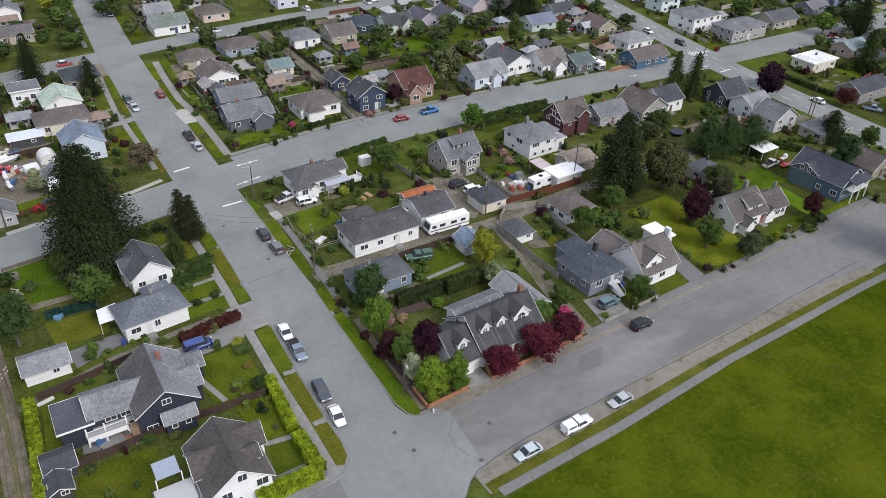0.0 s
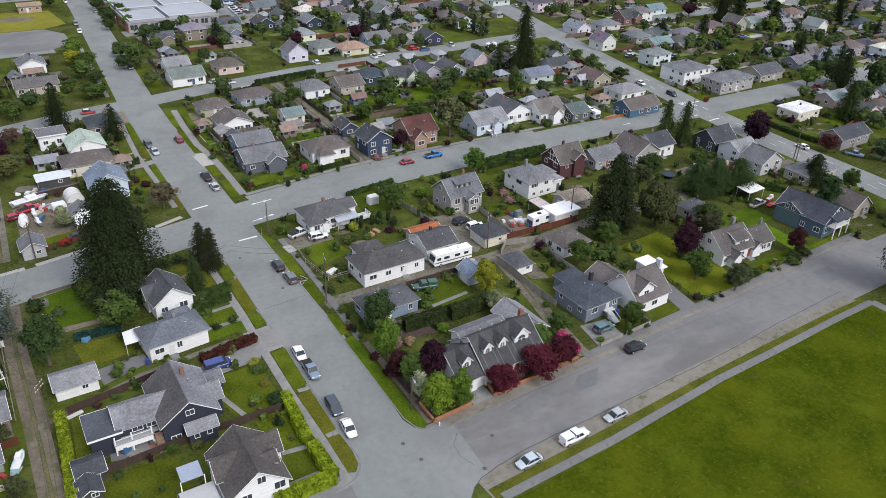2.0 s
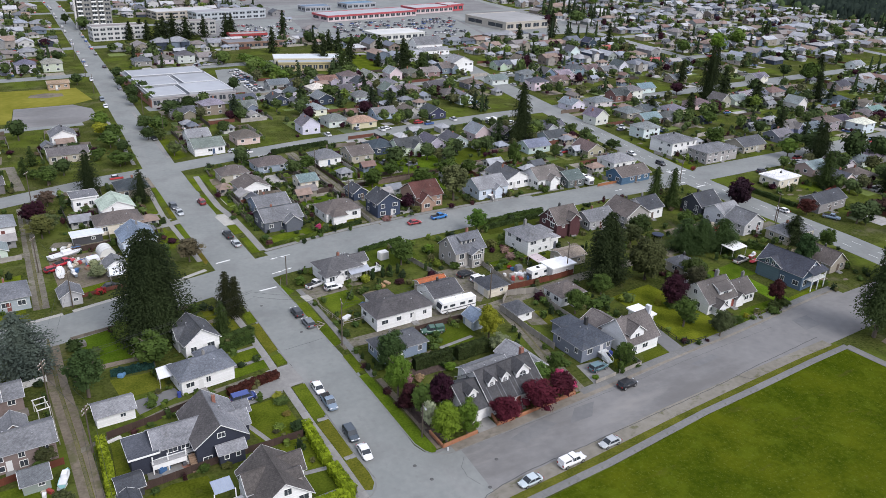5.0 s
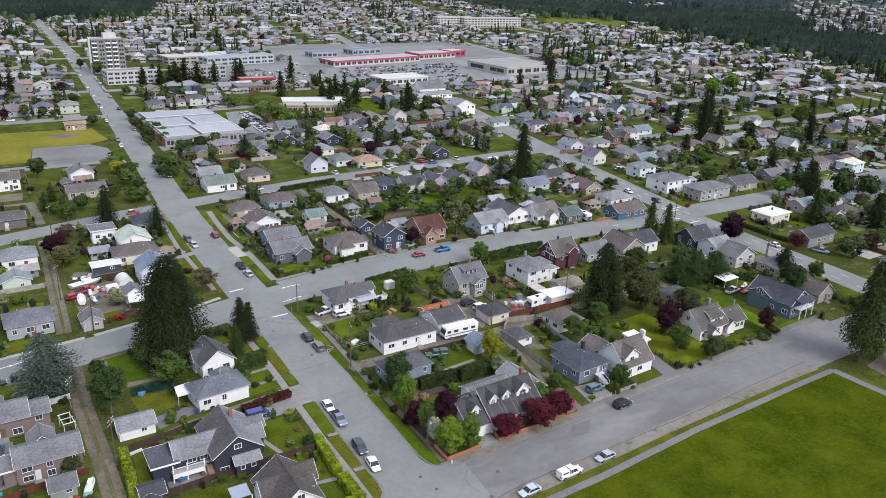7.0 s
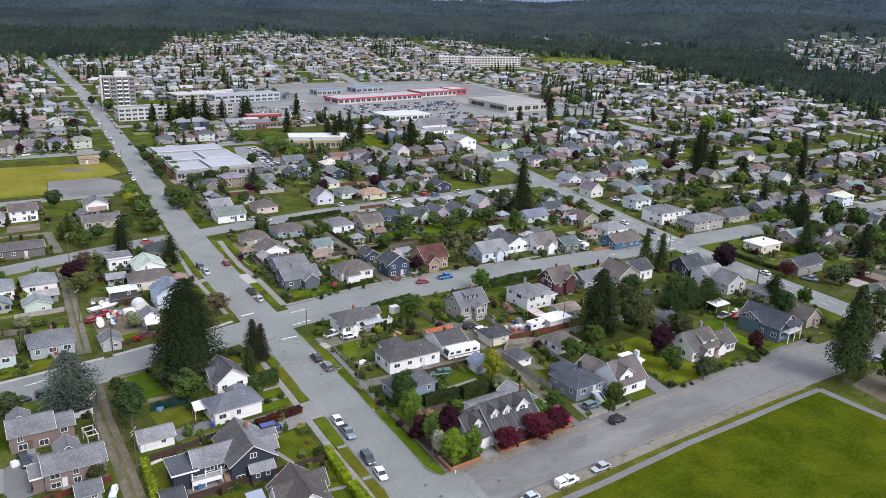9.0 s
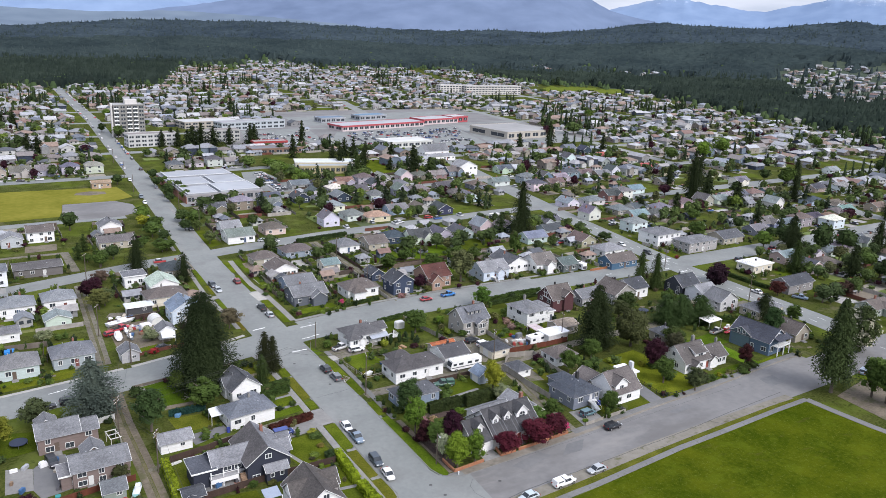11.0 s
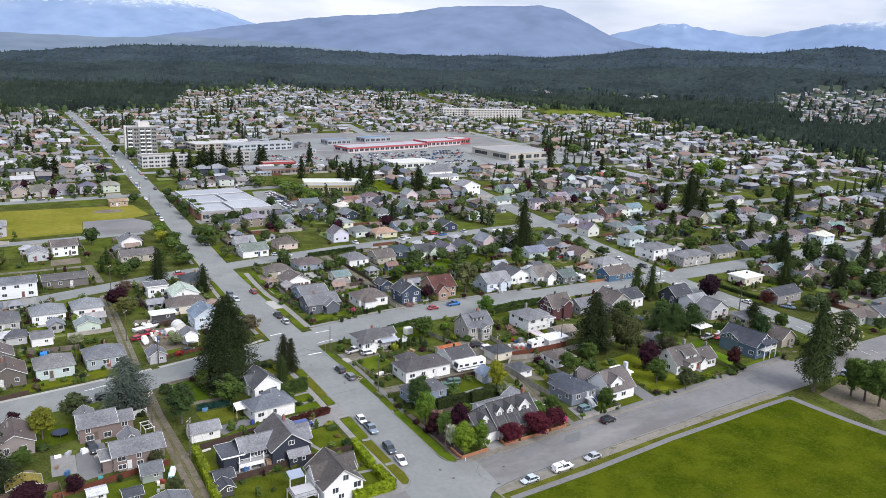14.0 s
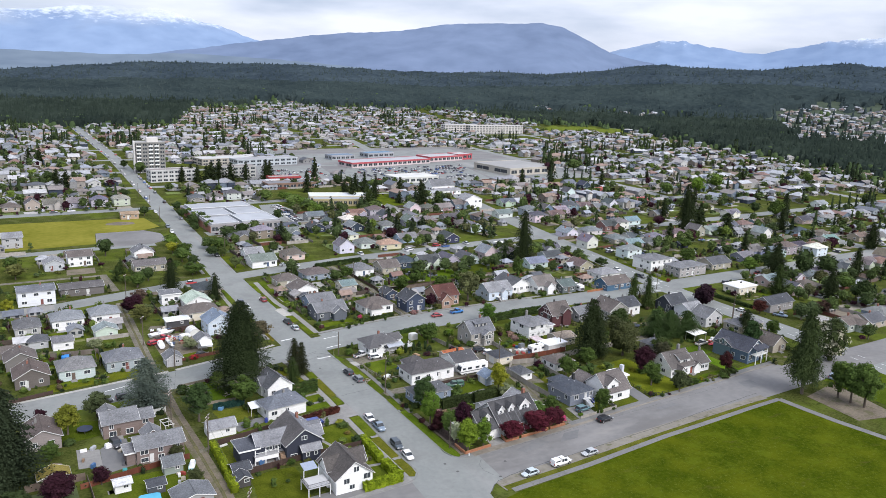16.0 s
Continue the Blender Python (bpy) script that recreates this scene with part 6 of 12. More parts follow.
# ---- vehicles ----
def car_meshes(kind):
    """Shared meshes of one kind of car, nose towards +x, resting at z = 0."""
    L, Wd, H = {"sedan": (4.6, 1.8, 1.44), "suv": (4.7, 1.88, 1.72), "pickup": (5.6, 1.95, 1.82), "van": (5.0, 1.95, 1.8), "hatch": (4.2, 1.76, 1.5)}[kind]
    belt = H * 0.60
    x0, x1 = -L / 2, L / 2
    cab = {"sedan": (-1.80, -1.12, 0.48, 1.22), "suv": (-2.25, -1.95, 0.45, 1.15), "pickup": (-0.55, -0.35, 0.85, 1.45), "van": (-2.42, -2.2, 1.0, 1.75), "hatch": (-2.0, -1.5, 0.4, 1.15)}[kind]
    low = 0.24
    nose, tail = (0.62, 0.86) if kind in ("sedan", "hatch") else (0.70, 0.92)
    hood = belt - (0.10 if kind in ("sedan", "hatch") else 0.05)
    deck = belt - 0.02 if kind == "sedan" else belt
    st = [(x0, 0.72, low + 0.16, deck - 0.16), (x0 + 0.10, 0.86, low + 0.03, deck - 0.05), (x0 + 0.42, 0.965, low, deck), (cab[0], 1.0, low, belt), (0, 1.0, low, belt), (cab[3], 1.0, low, belt), (cab[3] + 0.35, 0.99, low, hood), (x1 - 0.5, 0.93, low, hood - 0.06), (x1 - 0.16, 0.78, low + 0.04, hood - 0.16), (x1, 0.58, low + 0.14, hood - 0.26)]
    v = []
    for xx, w, zl, zh in st:
        hw = Wd / 2 * w
        mid = zl + (zh - zl) * 0.55
        v += [(xx, -hw * 0.90, zl), (xx, -hw, mid - 0.1), (xx, -hw * 0.985, mid + 0.12), (xx, -hw * 0.90, zh - 0.03), (xx, -hw * 0.55, zh + 0.015), (xx, hw * 0.55, zh + 0.015), (xx, hw * 0.90, zh - 0.03), (xx, hw * 0.985, mid + 0.12), (xx, hw, mid - 0.1), (xx, hw * 0.90, zl)]
    nk, ns = 10, len(st)
    f = [(i * nk + k, i * nk + (k + 1) % nk, (i + 1) * nk + (k + 1) % nk, (i + 1) * nk + k) for i in range(ns - 1) for k in range(nk)]
    f = [tuple(reversed(q)) for q in f] + [tuple(range(nk)), tuple(range(ns * nk - 1, (ns - 1) * nk - 1, -1))]
    b = Build().add(v, f)
    body = b.mesh("car_body", PAINT, True)
    g = Build()
    w0, w1 = Wd / 2 * 0.93, Wd / 2 * 0.83
    base = [(cab[0], -w0, belt), (cab[3], -w0, belt), (cab[3], w0, belt), (cab[0], w0, belt)]
    top = [(cab[1], -w1, H - 0.05), (cab[2], -w1, H - 0.05), (cab[2], w1, H - 0.05), (cab[1], w1, H - 0.05)]
    g.add(base + top, [(3, 2, 1, 0), (4, 5, 6, 7), (0, 1, 5, 4), (1, 2, 6, 5), (2, 3, 7, 6), (3, 0, 4, 7)])
    glass = g.mesh("car_glass", CAR_GLASS)
    r = Build()
    r.add([(cab[1] - 0.03, -w1 - 0.02, H - 0.06), (cab[2] + 0.03, -w1 - 0.02, H - 0.06), (cab[2] + 0.03, w1 + 0.02, H - 0.06), (cab[1] - 0.03, w1 + 0.02, H - 0.06),
           (cab[1] + 0.08, -w1 + 0.1, H), (cab[2] - 0.08, -w1 + 0.1, H), (cab[2] - 0.08, w1 - 0.1, H), (cab[1] + 0.08, w1 - 0.1, H)], [(3, 2, 1, 0), (4, 5, 6, 7), (0, 1, 5, 4), (1, 2, 6, 5), (2, 3, 7, 6), (3, 0, 4, 7)])
    for sg in (-1, 1):        # door pillars and the rails over the side windows
        mid = (cab[1] + cab[2]) / 2 - 0.05
        for (xa, ya, za), (xb, yb, zb), rr in (((cab[0] + 0.05, sg * w0, belt), (cab[1], sg * w1, H - 0.05), 0.05), ((cab[3] - 0.04, sg * w0, belt), (cab[2], sg * w1, H - 0.05), 0.038), ((mid, sg * (w0 + 0.01), belt), (mid, sg * (w1 + 0.01), H - 0.05), 0.035), ((cab[1], sg * w1, H - 0.06), (cab[2], sg * w1, H - 0.06), 0.045)):
            r.tube((xa, ya, za), (xb, yb, zb), rr, rr, 5)
    roof = r.mesh("car_roof", PAINT)
    wr = 0.34 if kind in ("sedan", "hatch") else 0.38
    wheel = Build().tube((0, -0.11, 0), (0, 0.11, 0), wr, wr, 18).mesh("tyre", RUBBER)
    rim = Build().tube((0, -0.125, 0), (0, 0.125, 0), wr * 0.62, wr * 0.62, 12).mesh("rim", CHROME)
    lamp = Build().box(-0.06, -0.22, -0.08, 0.06, 0.22, 0.08).mesh("lamp", LAMP_GLASS)
    tail = Build().box(-0.05, -0.16, -0.12, 0.05, 0.16, 0.12).mesh("tail_lamp", TAIL_GLASS)
    extra = None
    if kind == "pickup":
        e = Build().box(x0 + 0.15, -Wd / 2 + 0.12, belt + 0.005, cab[0] - 0.08, Wd / 2 - 0.12, belt + 0.03)
        extra = ("bed_liner", e.mesh("bed_liner", RUBBER))
    return dict(L=L, W=Wd, H=H, belt=belt, body=body, glass=glass, roof=roof, wheel=wheel, rim=rim, lamp=lamp, tail=tail, extra=extra, wr=wr, axle=(x0 + 0.95, x1 - 0.95))


CARS = {k: car_meshes(k) for k in ("sedan", "suv", "pickup", "van", "hatch")}


def car(x, y, ang, kind, color, label, cap=False, z=0.05, group="", roof_color=None):
    c = CARS[kind]
    t = thing("pickup_truck" if kind == "pickup" else "car", x, y, z, ang, label, "pickup truck" if kind == "pickup" else "car", group)
    put("body", c["body"], t, color=color)
    put("glass", c["glass"], t)
    put("roof", c["roof"], t, color=roof_color or color)
    for ax in c["axle"]:
        for s in (-1, 1):
            w = put("wheel", c["wheel"], t, Matrix.Translation((ax, s * (c["W"] / 2 - 0.1), c["wr"])))
            if y < 58:
                put("rim", c["rim"], w)
    for s in (-1, 1):
        put("headlamp", c["lamp"], t, Matrix.Translation((c["L"] / 2 - 0.08, s * (c["W"] / 2 - 0.34), c["belt"] - 0.24)))
        put("tail_lamp", c["tail"], t, Matrix.Translation((-c["L"] / 2 + 0.02, s * (c["W"] / 2 - 0.24), c["belt"] - 0.18)))
    if c["extra"] and not cap:
        put(c["extra"][0], c["extra"][1], t)
    if cap:
        b = Build()
        b.add([(-2.75, -0.9, 1.1), (-0.6, -0.9, 1.1), (-0.6, 0.9, 1.1), (-2.75, 0.9, 1.1), (-2.6, -0.76, 1.82), (-0.65, -0.76, 1.82), (-0.65, 0.76, 1.82), (-2.6, 0.76, 1.82)], [(3, 2, 1, 0), (4, 5, 6, 7), (0, 1, 5, 4), (1, 2, 6, 5), (2, 3, 7, 6), (3, 0, 4, 7)])
        cp = part("bed_cap", b, PAINT, t, "white canopy over the truck bed", color)
        part("cap_window", Build().box(-2.3, -0.87, 1.35, -0.9, 0.87, 1.6), GLASS, cp)
    return t


SILVER, WHT, BLK, GREYC, REDC, BLUEC = (0.36, 0.38, 0.39), (0.68, 0.68, 0.68), (0.02, 0.021, 0.024), (0.13, 0.16, 0.19), (0.42, 0.03, 0.03), (0.03, 0.16, 0.42)
VEHICLES = [
    (-11.2, 25.0, -88, "sedan", WHT, "white sedan with sunroof parked by the verge", False), (-10.8, 19.9, -87, "pickup", (0.16, 0.21, 0.27), "blue-grey pickup truck parked by the verge", False),
    (-10.4, 9.7, -88, "suv", (0.045, 0.06, 0.075), "dark blue-grey sport utility car parked by the verge", False), (-10.0, 4.4, -90, "sedan", WHT, "white sedan parked near the street corner", False),
    (42.9, 2.6, 7, "suv", (0.018, 0.018, 0.021), "dark grey hatchback parked against the kerb", False), (11.2, -12.8, 187, "sedan", (0.42, 0.48, 0.50), "pale silver-green sedan parked on gravel", False),
    (20.0, -11.5, 7, "pickup", WHT, "white pickup with a canopy parked on gravel", True), (28.8, -10.2, 186, "sedan", SILVER, "silver sedan parked on gravel shoulder", False),
    (-6.4, 54.5, 95, "suv", (0.03, 0.035, 0.04), "dark car parked beside the east verge", False), (-5.5, 49.0, 95, "suv", (0.14, 0.15, 0.16), "grey car parked beside the east verge", False),
    (-24.4, 27.3, 5, "van", (0.035, 0.06, 0.22), "royal blue van parked in a driveway", False), (41.4, 9.7, 8, "suv", (0.09, 0.16, 0.18), "teal station wagon parked on a concrete pad", False),
    (38.8, 53.9, 7, "suv", WHT, "white sport utility car beside the lane", False), (37.0, 57.2, 10, "suv", BLK, "black car parked behind the tan house", False),
    (5.0, 63.0, 4, "suv", (0.70, 0.70, 0.70), "white car in the corner house driveway", False),
]
VEHICLES += [
    (-64.2, 59.2, 10, "suv", BLK, "black car parked by the kerb", False), (-69.0, 58.2, 10, "sedan", BLK, "black car parked by the kerb", False),
    (39.7, 93.0, 4, "sedan", (0.30, 0.035, 0.04), "red car parked on the cross street", False), (48.2, 94.4, 6, "pickup", BLUEC, "bright blue pickup parked on the cross street", False),
    (-10.6, 103.2, 96, "pickup", (0.03, 0.035, 0.035), "black pickup parked by the verge", False), (-9.9, 96.8, 96, "sedan", SILVER, "silver sedan parked by the verge", False),
    (-19.6, 124.5, -82, "sedan", SILVER, "silver car parked on the street", False), (-20.4, 129.8, -82, "suv", (0.08, 0.09, 0.10), "dark car parked on the street", False),
    (-12.3, 130.9, 96, "suv", (0.20, 0.03, 0.035), "dark red car parked on the street", False), (-41.5, 83, 10, "sedan", BLK, "black car parked by the kerb", False),
    (-67.9, 33.4, -75, "suv", (0.03, 0.03, 0.035), "dark car on a gravel forecourt", False), (124.5, 0.5, 20, "suv", (0.25, 0.30, 0.36), "grey-blue car near the park", False),
    (150.5, 60, 95, "sedan", WHT, "white car parked on the wide street", False), (147.0, 112, -88, "suv", (0.05, 0.05, 0.05), "dark car on the wide street", False),
    (145.0, 126, -88, "sedan", WHT, "white car on the wide street", False), (119, 61, 20, "pickup", (0.06, 0.06, 0.07), "dark truck in a back yard", False),
    (124, 58.5, 20, "sedan", (0.25, 0.2, 0.12), "tan car in a back yard", False),
]
VEHICLES += [
    (8, 179, 8, "sedan", SILVER, "silver car parked on the side street", False), (72, 190, 8, "sedan", WHT, "white car on the side street", False), (88, 194, 8, "suv", REDC, "bright red car on the side street", False),
    (-3, 217, 95, "sedan", WHT, "white car parked by the long street", False), (-15.5, 205, -87, "suv", BLK, "dark car parked by the long street", False), (-14, 235, 94, "sedan", SILVER, "silver car by the long street", False),
    (-27.5, 262, -87, "sedan", WHT, "white car parked by the long street", False), (-27.8, 275, -87, "suv", GREYC, "grey car parked by the long street", False),
    (-18.5, 296, 93, "sedan", (0.2, 0.22, 0.25), "grey car parked by the long street", False), (-29, 320, -87, "sedan", WHT, "white car by the long street", False),
    (-20.5, 352, 93, "suv", BLK, "dark car parked by the long street", False), (176, 92, 12, "suv", (0.04, 0.04, 0.045), "dark car parked at the apartment house", False),
    (196, 98, 12, "sedan", (0.3, 0.06, 0.05), "dull red car parked by the kerb", False), (160, 50, -60, "pickup", (0.2, 0.27, 0.36), "grey-blue truck in a driveway", False),
]
for x, y, a, k, col, lab, cp in VEHICLES:
    car(x, y, a, k, col, lab, cp)


def motorhome(x, y, ang):
    t = thing("motorhome", x, y, 0.02, ang, "long white motorhome with dark stripes beside a garage", "motorhome")
    b = Build()
    prof = [(-5.0, 0.5), (4.6, 0.5), (5.0, 0.9), (4.95, 1.5), (4.5, 3.2), (-5.0, 3.2)]
    k = len(prof)
    b.add([(p, -1.22, z) for p, z in prof] + [(p, 1.22, z) for p, z in prof], [tuple(range(k)), tuple(range(2 * k - 1, k - 1, -1))] + [((i + 1) % k, i, i + k, (i + 1) % k + k) for i in range(k)])
    part("body", b, PLAIN, t, color=(0.74, 0.74, 0.72))
    part("windscreen", Build().slab([(4.98, -1.1, 1.6), (4.98, 1.1, 1.6), (4.62, 1.1, 2.8), (4.62, -1.1, 2.8)], 0.06), GLASS, t)
    for x0, x1 in ((-4.0, -2.8), (-1.8, -0.4), (1.0, 2.4), (3.2, 4.2)):
        part("side_window", Build().box(x0, -1.25, 1.8, x1, 1.25, 2.45), GLASS, t)
    part("stripe", Build().box(-4.99, -1.235, 1.1, 4.7, 1.235, 1.35), PLAIN, t, "dark grey stripe", (0.12, 0.12, 0.13))
    for x0 in (-2.5, -0.5, 2.8):
        part("roof_vent", Build().box(x0, -0.35, 3.2, x0 + 0.7, 0.35, 3.4), TRIM, t)
    for ax in (-2.6, 3.2):
        for s in (-1, 1):
            w = put("wheel", CARS["pickup"]["wheel"], t, Matrix.Translation((ax, s * 1.12, 0.42)) @ Matrix.Scale(1.1, 4))
            put("rim", CARS["pickup"]["rim"], w)


def trailer(x, y, ang, L=6.0, label="white travel trailer with a dark front parked behind a fence"):
    t = thing("travel_trailer", x, y, 0.02, ang, label, "trailer")
    part("body", Build().box(-L / 2, -1.15, 0.55, L / 2, 1.15, 2.9), PLAIN, t, color=(0.72, 0.72, 0.71))
    part("front_panel", Build().box(-L / 2 - 0.06, -1.0, 0.7, -L / 2, 1.0, 1.9), PLAIN, t, "dark front panel", (0.06, 0.06, 0.065))
    part("door", Build().box(0.3, -1.19, 0.6, 1.0, -1.15, 2.5), TRIM, t)
    for x0 in (-L * 0.35, L * 0.22):
        part("side_window", Build().box(x0, -1.18, 1.5, x0 + 1.1, 1.18, 2.2), GLASS, t)
    part("roof_vent", Build().box(-0.4, -0.4, 2.9, 0.4, 0.4, 3.1), RUBBER, t)
    for s in (-1, 1):
        put("wheel", CARS["suv"]["wheel"], t, Matrix.Translation((0.1, s * 1.05, 0.38)))


motorhome(26.9, 42.9, 184)
trailer(53.2, 50.0, 10)
trailer(108.0, 104.8, 95, 6.5, "white trailer in a driveway")
trailer(117, 184, 10, 5.0, "small white trailer on a driveway")


# ---- yards: lawns, walks, drives ----
def lawn(poly, color, label="mown lawn of a front yard", z=0.03):
    return patch("lawn", poly, z, LAWN, label, "structure", "lawn", color=color)


G1, G2, G3, G4 = (0.084, 0.112, 0.013), (0.068, 0.096, 0.011), (0.098, 0.102, 0.017), (0.052, 0.072, 0.012)
n_lawn = 0
LAWNS = [([(-18.1, 60), (-16.5, 60.4), (-17.4, 68), (-19.4, 70.5)], G2)]
LAWNS += [
    ([(-5.8, 70.4), (-3.6, 65.6), (-5.6, 63.8), (-6.6, 68.6)], G2), 
    
    ([(-24, 150), (-21.9, 150.3), (-20.9, 137), (-23.2, 135.6)], G1), ([(-22.6, 131), (-20.4, 131), (-19.8, 122.3), (-22.2, 122)], G3), ([(-21.9, 116.6), (-20.0, 116.6), (-19.2, 105.8), (-21.9, 104.8)], G1),
    ([(-21.5, 101.4), (-19.0, 103), (-18.4, 89.6), (-19.4, 87.6)], G3),
]
LAWNS += [
    ([(-43.7, 8.4), (-39.4, 9.8), (-34.2, 9.6), (-33.4, 4), (-34.8, -8), (-44.5, -8)], G2), ([(-22.4, 13.2), (-17.8, 12.6), (-16.4, 4.5), (-20.4, 4.6), (-21.8, 9)], G1),
    ([(-20.2, 3.2), (-16.6, 3.3), (-16.2, -2.6), (-20.7, -2.6)], G2), ([(-47.0, 24.0), (-43.4, 23.4), (-43.8, 11.6), (-46.9, 11.0)], G3), ([(-26.2, 24.8), (-18.0, 25.8), (-17.0, 13.8), (-24.2, 13.4), (-25.6, 18)], G1),
    ([(-24.2, 43.2), (-17.4, 44.6), (-17.0, 40.4), (-24.2, 39.2)], G2), ([(-24.2, 38.2), (-16.9, 39.3), (-16.8, 36.6), (-24.4, 34.8)], G1), ([(-45.4, 43.4), (-36.0, 43.4), (-36.4, 37.2), (-44, 36.0)], G3),
    ([(-51, 62.2), (-39, 64.2), (-38.8, 50.4), (-47, 49.4)], G2), ([(-25, 64.5), (-20.2, 66.5), (-19, 52), (-24, 52)], G1),
]
LAWNS += [
    ([(14.6, 32.4), (19.7, 36.2), (26.0, 37), (25.8, 31.6), (16.6, 29.8)], G2), ([(16.2, 29.0), (24.8, 30.6), (24.0, 26.0), (16.2, 26.6)], G2), ([(0.2, 60.6), (7.6, 62.3), (9.3, 54.4), (1.2, 51.8)], G1),
    ([(1.4, 50.4), (5.6, 50.9), (5.4, 47), (1.6, 46.4)], G3), ([(41.6, 35.8), (45.9, 34.3), (44.6, 28.2), (41.2, 29.2)], G3), ([(46.2, 13.5), (48.2, 13.6), (47.9, 8.4), (45.0, 7.9)], G2),
    ([(53.4, 10.4), (58.9, 12.0), (58.8, 8.2), (51.2, 7.2)], G2), ([(63.8, 34), (76.5, 36), (79, 20), (77, 10.6), (64.8, 9.2)], (0.105, 0.155, 0.014)), ([(88, 17), (98, 18), (98.8, 13.2), (79, 11)], G2),
    ([(98.5, 33), (103, 33), (103.5, 14), (99, 13.4)], (0.10, 0.145, 0.014)),
]
LAWNS += [
    ([(103.5, 17), (113, 18.5), (114.5, 14.8), (104, 13.6)], (0.10, 0.145, 0.014)), ([(114.8, 34), (121, 34), (121, 19), (115.4, 18)], G2), ([(55.5, 62), (68, 63.5), (69, 59.5), (55, 57.5)], G1), ([(46.5, 62), (53, 62.5), (53, 51), (46, 50.5)], G2),
    ([(90, 34.6), (106, 37.4), (107, 30), (92, 29.6)], G2), ([(-3.2, 98.6), (10.8, 101.6), (11.6, 95.8), (-2.6, 92.2)], G1), ([(12.7, 103.4), (26.0, 105), (26.4, 98.6), (12.9, 95.6)], G1),
    ([(-30, 112), (-23.2, 113), (-22.8, 101), (-27, 100)], G1), ([(-47.8, 85.4), (-41.4, 87.2), (-40.8, 82.6), (-47.2, 80.8)], G1), ([(-38, 89), (-30, 90), (-29, 83.6), (-38.2, 82)], G1), ([(10, 128), (20, 130), (22, 117), (11, 116)], G1), ([(66, 100.6), (76, 101.8), (76, 103.6), (66, 102)], G2),
]
LAWNS += [
    ([(18, 80.6), (32, 83.4), (31, 71), (19, 69)], G4), ([(55, 85.4), (86, 87), (86, 80), (56, 78)], G4), ([(176, 76), (188, 77), (188, 64), (176, 63)], G1), ([(152, 136), (157, 136), (158, 105), (153, 102)], G1),
    ([(120, 4.5), (170, 12), (172, -30), (122, -30)], G2), ([(-82, 69.4), (-60, 74.0), (-60, 78.4), (-82, 75)], G1), ([(-80, 38), (-71, 40), (-70, 48), (-80, 50)], G2), ([(-68, 18), (-55.6, 19), (-55, 2), (-70, 2)], G2),
]
LAWNS += [
    ([(-8.4, 156.4), (-1.9, 158.2), (1.3, 130.0), (-5.4, 125.4)], G1), ([(-30.5, 115.2), (-25.0, 115.4), (-22.9, 104), (-27.5, 101)], G1), ([(-32, 128.4), (-25.4, 128.8), (-25.2, 120.6), (-30.4, 119.6)], G2), ([(14, 123), (25, 125), (27, 113), (15, 112)], G2),
    ([(33, 130), (46, 131), (48, 119), (38, 117)], G1), ([(52, 131.5), (64, 132), (66, 117), (56, 116)], G2), ([(68, 132), (80, 132.5), (80, 122), (68, 121)], G3), ([(86, 132), (98, 133), (98, 120), (88, 121)], G2), ([(30, 150), (52, 151), (52, 137), (32, 136)], G2),
]
LAWNS += [
    ([(56, 151), (74, 152), (74, 138), (56, 137)], G1), ([(78, 154), (98, 156), (98, 140), (78, 138)], G2), ([(-82, 118), (-72, 119), (-71, 110), (-82, 109)], G1), ([(-70, 96), (-60, 98), (-60, 90), (-70, 89)], G1), ([(-92, 86), (-80, 87), (-80, 99), (-91, 99)], G2),
    ([(-66, 76.4), (-59, 77.6), (-59, 79.6), (-66, 78.6)], G1), ([(-80, 73.2), (-70, 75.2), (-70, 77.0), (-80, 75.4)], G1), ([(-24.5, 176), (-20.6, 177), (-21.4, 206), (-25, 206)], G1), ([(-12.6, 176.5), (-15.0, 204), (-11, 205), (-8, 180)], G2), ([(-50, 200), (-38, 201), (-38, 194), (-50, 193)], G1),
]
for poly, col in LAWNS:
    n_lawn += 1
    if max(p[0] for p in poly) - min(p[0] for p in poly) < 4.5:      # mown verges are fresher than the yards
        col = tuple(c * 1.05 for c in col)
    lawn(poly, tuple(c * rnd.uniform(0.88, 1.15) for c in col), z=0.0265 + 0.00012 * n_lawn)


